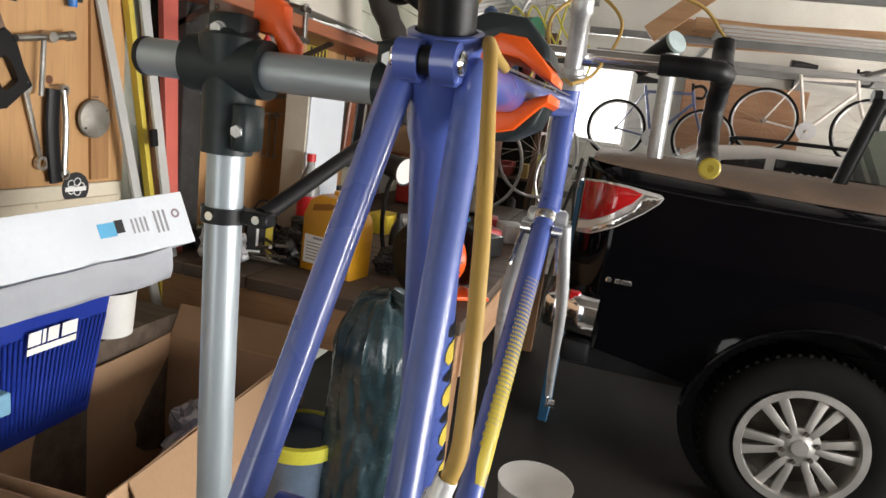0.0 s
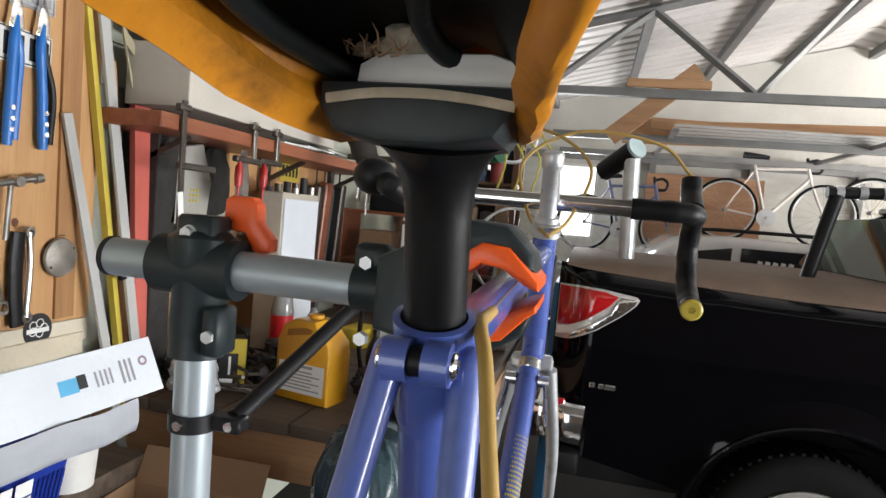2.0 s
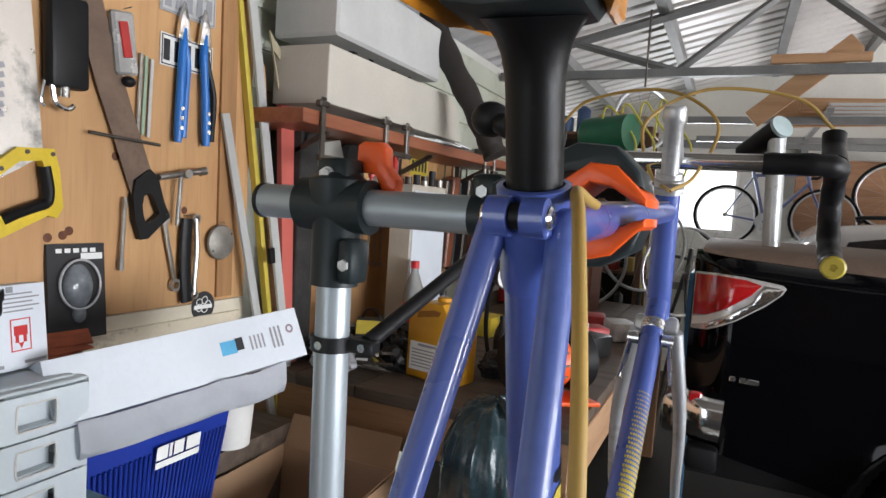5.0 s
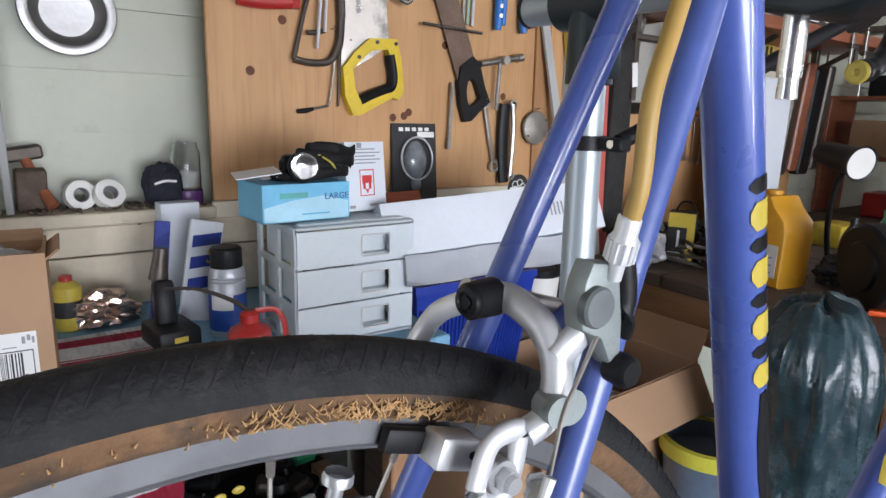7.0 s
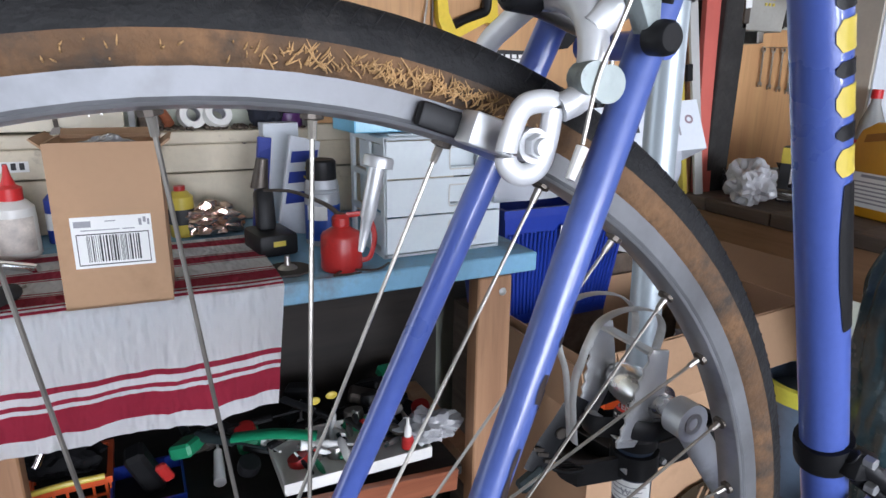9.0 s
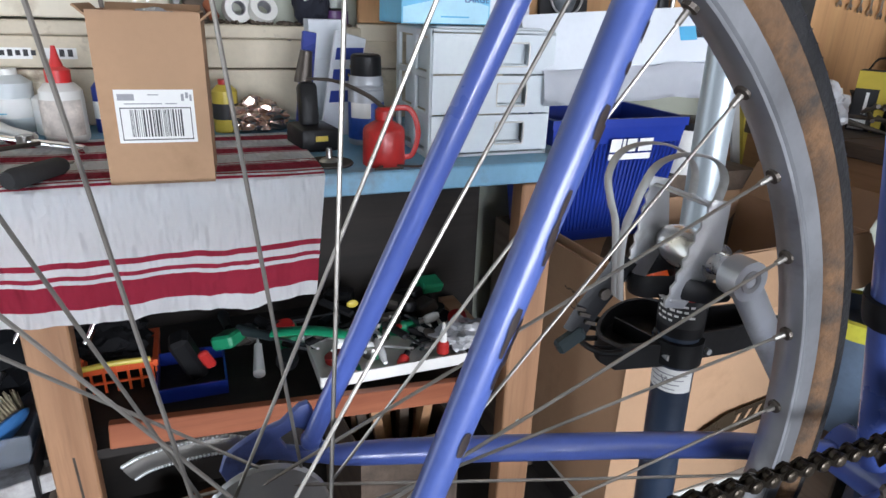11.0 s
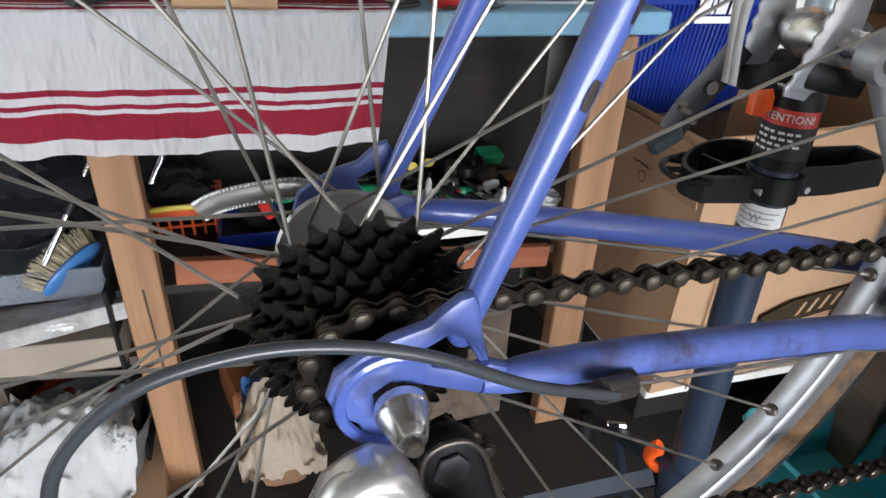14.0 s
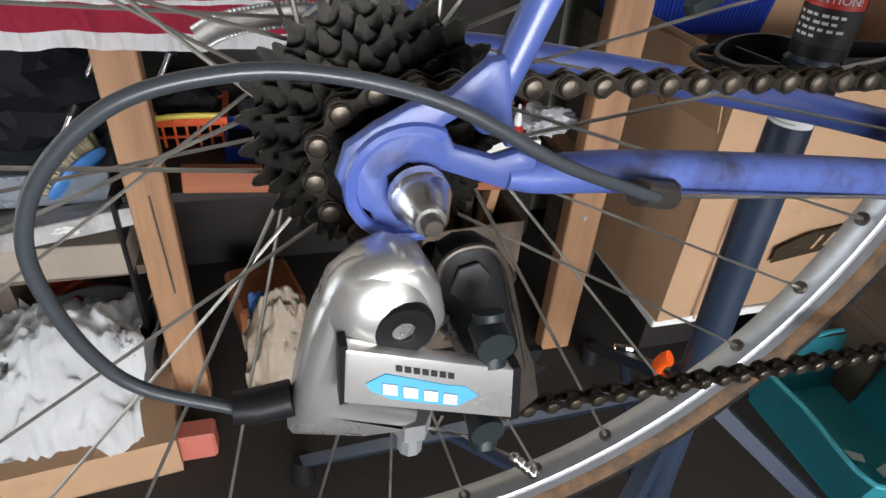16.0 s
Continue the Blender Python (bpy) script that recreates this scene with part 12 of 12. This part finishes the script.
rk2 = thing("post_rack", (0.26, 3.1, 1.47), "pale steel post of a bicycle rack on the pickup", "rack")
for x, y, r, mt, z1 in ((0.249, 3.02, 0.036, DULL_SILVER, 1.98),):
    bm = bmn()
    cyl(bm, (x, y, 1.467), (x - 0.02, y, z1), r, seg=20)
    part("post", bm, mt, rk2)
bm = bmn()
cyl(bm, (0.24, 3.00, 1.98), (0.11, 3.16, 1.88), 0.048, seg=22)
part("padded_bar", bm, BLACK_PLASTIC, rk2, "black padded bar")
bm = bmn()
cyl(bm, (0.247, 2.992, 1.986), (0.238, 3.003, 1.979), 0.050, seg=22)
part("end_cap", bm, pm("pale_aqua", (0.42, 0.52, 0.52), 0.5), rk2, "pale aqua end cap")

# white estate car beyond the pickup
suv = thing("estate_car", (2.4, 5.4, 0), "white estate car parked beyond the pickup", "vehicle")
bm = bmn()
pr = [(0.30, 0.45), (0.30, 1.05), (0.50, 1.42), (0.72, 1.585), (1.0, 1.62), (2.6, 1.61), (3.4, 1.20), (4.4, 1.05), (4.6, 0.7), (4.6, 0.45)]
prism(bm, pr, 1.55, Matrix(((1, 0, 0, 0), (0, 0, 1, 4.75), (0, 1, 0, 0), (0, 0, 0, 1))), 0.06)
sb2 = part("body", bm, pm("white_car_paint", (0.62, 0.61, 0.59), 0.2, var=0.04, bump=0.0, coat=0.8), suv, smooth=60)
for pts in ([(0.66, 1.22), (0.78, 1.49), (1.06, 1.54), (1.06, 1.22)], [(1.12, 1.22), (1.12, 1.545), (1.80, 1.55), (1.80, 1.22)], [(1.86, 1.22), (1.86, 1.55), (2.48, 1.53), (2.90, 1.22)]):
    bm = bmn()
    prism(bm, pts, 0.010, Matrix(((1, 0, 0, 0), (0, 0, 1, 4.742), (0, 1, 0, 0), (0, 0, 0, 1))), 0.002)
    part("window", bm, pm("car_glass", (0.02, 0.022, 0.025), 0.05, coat=1.0, bump=0.0), sb2, smooth=0)
bm = bmn()
for i in range(5):
    box(bm, (1.22 + 0.05 * i, 4.735, 1.36), (0.03, 0.006, 0.22), (0, 16, 0))
part("window_grille", bm, WHITE_PLASTIC, sb2, smooth=0)
bm = bmn()
sweep(bm, curve([(0.85, 4.86, 1.615), (0.95, 4.86, 1.66), (2.3, 4.86, 1.665), (2.45, 4.86, 1.615)], 5), 0.014, 10)
part("roof_rail", bm, BLACK_PLASTIC, suv)
for x in (1.2, 3.7):
    bm = bmn()
    lathe(bm, [(0.0, 0.0), (0.20, 0.0), (0.30, -0.01), (0.32, 0.02), (0.32, 0.2), (0, 0.2)], Matrix(((1, 0, 0, x), (0, 0, 1, 4.77), (0, 1, 0, 0.321), (0, 0, 0, 1))), 40)
    part("wheel", bm, TYRE_RUBBER, suv)


# bicycles hung along the far wall
def hung_bike(x, y, z, mt, label, s=1.0, flip=1):
    t = thing("hung_bicycle", (x, y, z - 0.34), label, "bicycle", "bicycles on the far wall")
    P = lambda u, v, w=0.0: Vector((x + flip * u * s, y + w, z + v * s))
    wheels = []
    for u in (0.0, 1.0):
        bm = bmn()
        ring = [P(u + 0.335 * math.cos(2 * math.pi * i / 48), 0.335 * math.sin(2 * math.pi * i / 48)) for i in range(48)]
        sweep(bm, ring, 0.013, 8, closed=True)
        w = part("wheel", bm, TYRE_RUBBER, t)
        bm = bmn()
        ring = [P(u + 0.312 * math.cos(2 * math.pi * i / 48), 0.312 * math.sin(2 * math.pi * i / 48)) for i in range(48)]
        sweep(bm, ring, 0.009, 6, closed=True)
        part("rim", bm, DULL_SILVER, w)
        bm = bmn()
        for i in range(16):
            a = 2 * math.pi * i / 16
            cyl(bm, P(u, 0, 0.02 * (1 if i % 2 else -1)), P(u + 0.31 * math.cos(a + 0.1), 0.31 * math.sin(a + 0.1)), 0.0016, seg=3)
        cyl(bm, P(u, 0, -0.05), P(u, 0, 0.05), 0.020, seg=10)
        part("spokes", bm, SPOKE_STEEL, w)
    for nm, a, b, r in (("chain_stay", (0, 0), (0.42, -0.06), 0.010), ("seat_stay", (0, 0), (0.27, 0.46), 0.008), ("seat_tube", (0.42, -0.06), (0.25, 0.54), 0.015), ("top_tube", (0.27, 0.47), (0.80, 0.50), 0.014), ("down_tube", (0.42, -0.06), (0.83, 0.40), 0.016), ("head_tube", (0.79, 0.54), (0.84, 0.36), 0.017), ("fork", (0.84, 0.36), (1.0, 0.0), 0.012)):
        bm = bmn()
        cyl(bm, P(*a), P(*b), r, seg=10)
        part(nm, bm, mt, t)
    bm = bmn()
    sweep(bm, [P(0.14, 0.60), P(0.24, 0.605), P(0.40, 0.60)], [0.045, 0.035, 0.018], 10)
    part("saddle", bm, BLACK_PLASTIC, t)
    bm = bmn()
    sweep(bm, curve([P(0.80, 0.58), P(0.88, 0.60), P(0.94, 0.55), P(0.92, 0.47), P(0.84, 0.46)], 4), 0.014, 8)
    cyl(bm, P(0.79, 0.54), P(0.78, 0.62), 0.013, seg=10)
    part("handlebar", bm, BLACK_PLASTIC, t)
    bm = bmn()
    lathe(bm, [(0.02, 0), (0.085, 0), (0.085, 0.004), (0.02, 0.004)], Matrix.Translation(P(0.42, -0.06, -0.05)) @ pose(0, 0, 0, 90, 0, 0), 24)
    part("chainring", bm, DULL_SILVER, t)
    bm = bmn()
    cyl(bm, P(0.30, 0.46, 0), P(0.30, 0.46, 0.20), 0.012, seg=8)
    part("hook", bm, STEEL_GREY, t)
    return t


for x, z, c, lab4, s in ((1.302, Z0 + 0.860, (0.62, 0.58, 0.54), "white and red road bicycle hung on the far wall", 0.86), (0.006, Z0 + 0.62, (0.10, 0.12, 0.22), "dark blue bicycle hung in front of the window", 0.80), (2.55, Z0 + 0.93, (0.45, 0.42, 0.30), "pale bicycle hung on the far wall", 0.93)):
    hung_bike(x, 6.46 - 0.05 * (x < 0.1), z, pm("frame_%d" % int(100 * abs(x)), c, 0.35), lab4, s)
bm = bmn()
box(bm, (1.12, 6.615, Z0 + 0.84), (1.10, 0.02, 0.66), bev=0.003)
solo("hardboard_sheet", bm, wood("hardboard", (0.34, 0.17, 0.09), (0.44, 0.25, 0.14), axis=0), "brown hardboard sheet behind the hung bicycles", "board", smooth=20)
bm = bmn()
box(bm, ((WX0 + WX1) / 2, YF + 1.2, 1.9), (4.0, 0.02, 3.0))
solo("backdrop", bm, glow("bright_sky", (1.0, 1.0, 1.0), 3.2), "bright hazy sky outside the window", "backdrop", kind="structure", smooth=0)

# timbers stored across the trusses
for i, (y, z, w) in enumerate(((5.35, 2.44, 0.19), (5.55, 2.47, 0.14), (5.2, 2.41, 0.09))):
    bm = bmn()
    box(bm, (1.75 + 0.1 * i, y, z), (3.0, 0.05 + 0.03 * i, w), (0, 1.5 * (i - 1), 0), bev=0.003)
    solo("stored_plank", bm, RAW_WOOD if i != 1 else DARK_WOOD, "long raw plank stored under the roof", "timber", "stored timbers", smooth=20)
for i in range(4):
    bm = bmn()
    box(bm, (1.9, 5.16 - 0.05 * i, 2.365 + 0.0142 * i), (2.6, 0.045, 0.014), (0, 0, 1.2 * i))
    solo("stored_lath", bm, GREY_LATH, "pale lath stored under the roof", "timber", "stored laths", smooth=0)
for k, y in enumerate((5.15, 6.3)):
    bm = bmn()
    box(bm, (2.0, y, 2.33), (4.6, 0.05, 0.05))
    solo("timber_bearer", bm, STEEL_GREY, "grey steel bearer under the stored timbers", "beam", kind="structure", smooth=0)
for x in (0.6, 2.0, 3.4):
    bm = bmn()
    box(bm, (x, 5.72, 2.345), (0.04, 1.9, 0.03))
    solo("rack_strap", bm, STEEL_GREY, "steel hanger under the stored timbers", "beam", kind="structure", smooth=0)
for a, b, w in (((0.13, 4.06, 2.17), (0.62, 4.06, 2.60), 0.11), ((0.20, 3.95, 2.49), (0.68, 3.95, 2.49), 0.05)):
    a, b = Vector(a), Vector(b)
    bm = bmn()
    d = (b - a)
    box(bm, (a + b) / 2, (d.length, 0.03, w), (0, -math.degrees(math.atan2(d.z, d.x)), 0), bev=0.002)
    solo("tilted_plank", bm, RAW_WOOD, "raw plank wedged in the roof truss", "timber", "wedged planks", smooth=20)

# clutter hung near the back left: wheels, green tank, yellow cords
for i, (x, y, z, r) in enumerate(((-0.42, 3.6, Z0 + 1.08, 0.17), (-0.75, 3.9, Z0 + 0.25, 0.30), (-0.45, 4.4, Z0 + 0.35, 0.31), (-0.2, 4.6, Z0 + 0.18, 0.31))):
    t = thing("spare_wheel", (x, y, z), "spare bicycle wheel hung up", "wheel", "spare wheels")
    bm = bmn()
    ring = [(x + r * math.cos(2 * math.pi * k / 40) * 0.8, y + r * 0.6 * math.cos(2 * math.pi * k / 40), z + r * math.sin(2 * math.pi * k / 40)) for k in range(40)]
    sweep(bm, ring, 0.011, 8, closed=True)
    part("rim", bm, DULL_SILVER, t)
    bm = bmn()
    for k in range(14):
        a = 2 * math.pi * k / 14
        cyl(bm, (x, y, z), (x + r * 0.8 * math.cos(a), y + r * 0.6 * math.cos(a), z + r * math.sin(a)), 0.0016, seg=3)
    part("spokes", bm, SPOKE_STEEL, t)
    if i:
        bm = bmn()
        cyl(bm, (x - 0.1, y, 0), (x, y, z - r - 0.01), 0.02, seg=8)
        part("stand_pole", bm, DARK_STEEL, t)
    else:
        bm = bmn()
        cyl(bm, (x, y, z + r), (x, y, 2.7), 0.006, seg=6)
        part("hanging_cord", bm, DARK_STEEL, t)
gt2 = thing("green_tank", (-0.58, 3.5, Z0 + 1.0), "dark green round tank on a high bracket", "tank")
bm = bmn()
cyl(bm, (-0.70, 3.55, Z0 + 0.98), (-0.45, 3.45, Z0 + 0.99), 0.10, seg=28)
ball(bm, (-0.70, 3.55, Z0 + 0.98), (0.06, 0.1, 0.1), 18)
part("body", bm, pm("bottle_green", (0.01, 0.12, 0.06), 0.35), gt2)
bm = bmn()
box(bm, (-0.95, 3.55, Z0 + 0.87), (0.85, 0.10, 0.03))
part("bracket", bm, DARK_STEEL, gt2, smooth=0)
random.seed(77)
for i in range(4):
    bm = bmn()
    x, y = -0.62 + 0.09 * i, 3.45 + 0.05 * i
    sweep(bm, curve([(x, y, Z0 + 0.98), (x + 0.03, y, Z0 + 1.13 + 0.02 * i), (x + 0.12, y, Z0 + 1.05), (x + 0.20, y, Z0 + 0.92), (x + 0.16, y, Z0 + 0.72)], 6), 0.006, 8)
    solo("rope_loop", bm, pm("yellow_rope", (0.55, 0.48, 0.06), 0.6) if i == 0 else bpy.data.materials["yellow_rope"], "yellow cord looped over the tank bracket", "cord", "yellow cords")
# frames and handlebars standing behind the work table
for i in range(6):
    x, y = -0.5 + 0.16 * i, 4.7 + 0.12 * (i % 3)
    c = ((0.6, 0.55, 0.1), (0.05, 0.05, 0.05), (0.55, 0.55, 0.55), (0.4, 0.04, 0.03), (0.08, 0.12, 0.3), (0.5, 0.5, 0.45))[i]
    t = thing("bare_bicycle", (x, y, 0), "bare bicycle frame standing among stored parts", "bicycle frame", "stored frames")
    mt = pm("stored_%d" % i, c, 0.4)
    for a, b, r in (((0, 0.02, 0.0), (0.02, -0.02, 1.35), 0.014), ((0, 0.02, 0.55), (0.16, 0.0, 1.25), 0.014), ((0.02, -0.02, 1.30), (0.17, 0.0, 1.28), 0.013), ((0.17, 0, 1.36), (0.15, 0, 1.1), 0.016), ((0.15, 0, 1.1), (0.20, 0, 0.65), 0.010)):
        bm = bmn()
        cyl(bm, Vector((x, y, 0)) + Vector(a), Vector((x, y, 0)) + Vector(b), r, seg=10)
        part("tube", bm, mt, t)
bm = bmn()
box(bm, (-0.02, 3.3, 1.30), (0.10, 0.4, 0.03), bev=0.004)
box(bm, (-0.05, 3.3, 0.64), (0.05, 0.3, 1.28), bev=0.004)
solo("blue_trestle", bm, pm("trestle_blue", (0.03, 0.15, 0.30), 0.5), "blue topped trestle behind the pickup", "trestle", smooth=20)
# hedge beyond the vehicle door, dark rolled cover hung past the high shelf
random.seed(12)
bm = bmn()
for i in range(2600):
    p = Vector((12.5 + random.uniform(-0.5, 0.6), random.uniform(-3, 9), random.uniform(-0.1, 3.4)))
    u = Vector((random.uniform(-1, 1), random.uniform(-1, 1), random.uniform(-1, 1))).normalized() * 0.10
    w = u.cross(Vector((0.3, 0.5, 0.8))).normalized() * 0.05
    bm.faces.new([bm.verts.new(p - u), bm.verts.new(p + w), bm.verts.new(p + u), bm.verts.new(p - w)])
solo("hedge", bm, pm("hedge_leaves", (0.07, 0.13, 0.035), 0.5, var=0.4, scale=8), "leafy green hedge outside the vehicle door", "hedge", kind="stuff", smooth=0)
rc = thing("rolled_cover", V(-0.93, 2.4, 0.95), "dark rolled cover hung past the shelf end", "rolled cover")
bm = bmn()
sweep(bm, curve([V(-1.17, 2.4, 1.36), V(-1.06, 2.4, 1.15), V(-0.94, 2.4, 0.96), V(-0.86, 2.4, 0.82), V(-0.82, 2.4, 0.75)], 5), [0.05 + 0.004 * math.sin(i * 1.7) for i in range(21)], 16)
part("roll", bm, pm("dark_canvas", (0.022, 0.017, 0.014), 0.7, var=0.35, scale=12), rc)
bm = bmn()
cyl(bm, V(-1.17, 2.4, 1.34), V(-1.17, 2.4, 1.62), 0.006, seg=8)
part("hanging_cord", bm, DARK_STEEL, rc)


# ---- crowded storage rack behind the work table ----
rackm = wood("rack_timber", (0.10, 0.045, 0.022), (0.17, 0.085, 0.045), axis=2, rough=0.6)
sr = thing("storage_rack", (-0.95, 4.75, 0), "brown timber storage rack crowded with cans and boxes", "rack")
for x in (-1.36, -0.50):
    for y in (4.60, 4.92):
        bm = bmn()
        box(bm, (x, y, 1.10), (0.045, 0.045, 2.20), bev=0.003)
        part("post", bm, rackm, sr, smooth=20)
RACK_Z = (0.35, 0.80, 1.15, 1.50, 1.85, 2.15)
for z in RACK_Z:
    bm = bmn()
    box(bm, (-0.93, 4.76, z), (0.90, 0.34, 0.022), bev=0.002)
    part("shelf", bm, rackm, sr, smooth=20)
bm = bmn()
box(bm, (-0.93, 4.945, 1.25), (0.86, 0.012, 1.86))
part("back_board", bm, SHADE_WOOD, sr, "dark back board", smooth=0)
random.seed(31)
RACK_COL = [pm("rack_goods_%d" % i, col, 0.45, var=0.2, scale=14) for i, col in enumerate(((0.03, 0.03, 0.032), (0.30, 0.04, 0.03), (0.42, 0.40, 0.36), (0.05, 0.09, 0.20), (0.45, 0.30, 0.06), (0.10, 0.10, 0.10), (0.26, 0.17, 0.10), (0.04, 0.14, 0.08)))]
RACK_WORD = ("black", "dark red", "off-white", "dark blue", "mustard yellow", "charcoal", "brown", "dark green")
for z in RACK_Z[1:]:
    x = -1.30
    while x < -0.60:
        w = random.uniform(0.05, 0.13)
        h = random.uniform(0.09, 0.24)
        y = 4.70 + random.uniform(-0.03, 0.05)
        k = random.randrange(8)
        bm = bmn()
        if random.random() < 0.5:
            lathe(bm, [(0, 0), (w * 0.48, 0), (w * 0.5, 0.006), (w * 0.5, h * 0.86), (w * 0.42, h * 0.92), (w * 0.25, h * 0.95), (w * 0.25, h), (0, h)], Matrix.Translation((x + w / 2, y, z + 0.0115)), 20)
            solo("paint_can", bm, RACK_COL[k], "%s can standing on the storage rack" % RACK_WORD[k], "can", "cans on the rack")
        else:
            box(bm, (x + w / 2, y, z + 0.0115 + h / 2), (w * 0.94, random.uniform(0.10, 0.18), h), (0, 0, random.uniform(-8, 8)), bev=0.004)
            solo("stored_box", bm, RACK_COL[k], "%s box standing on the storage rack" % RACK_WORD[k], "box", "boxes on the rack", smooth=30)
        x += w + random.uniform(0.006, 0.05)
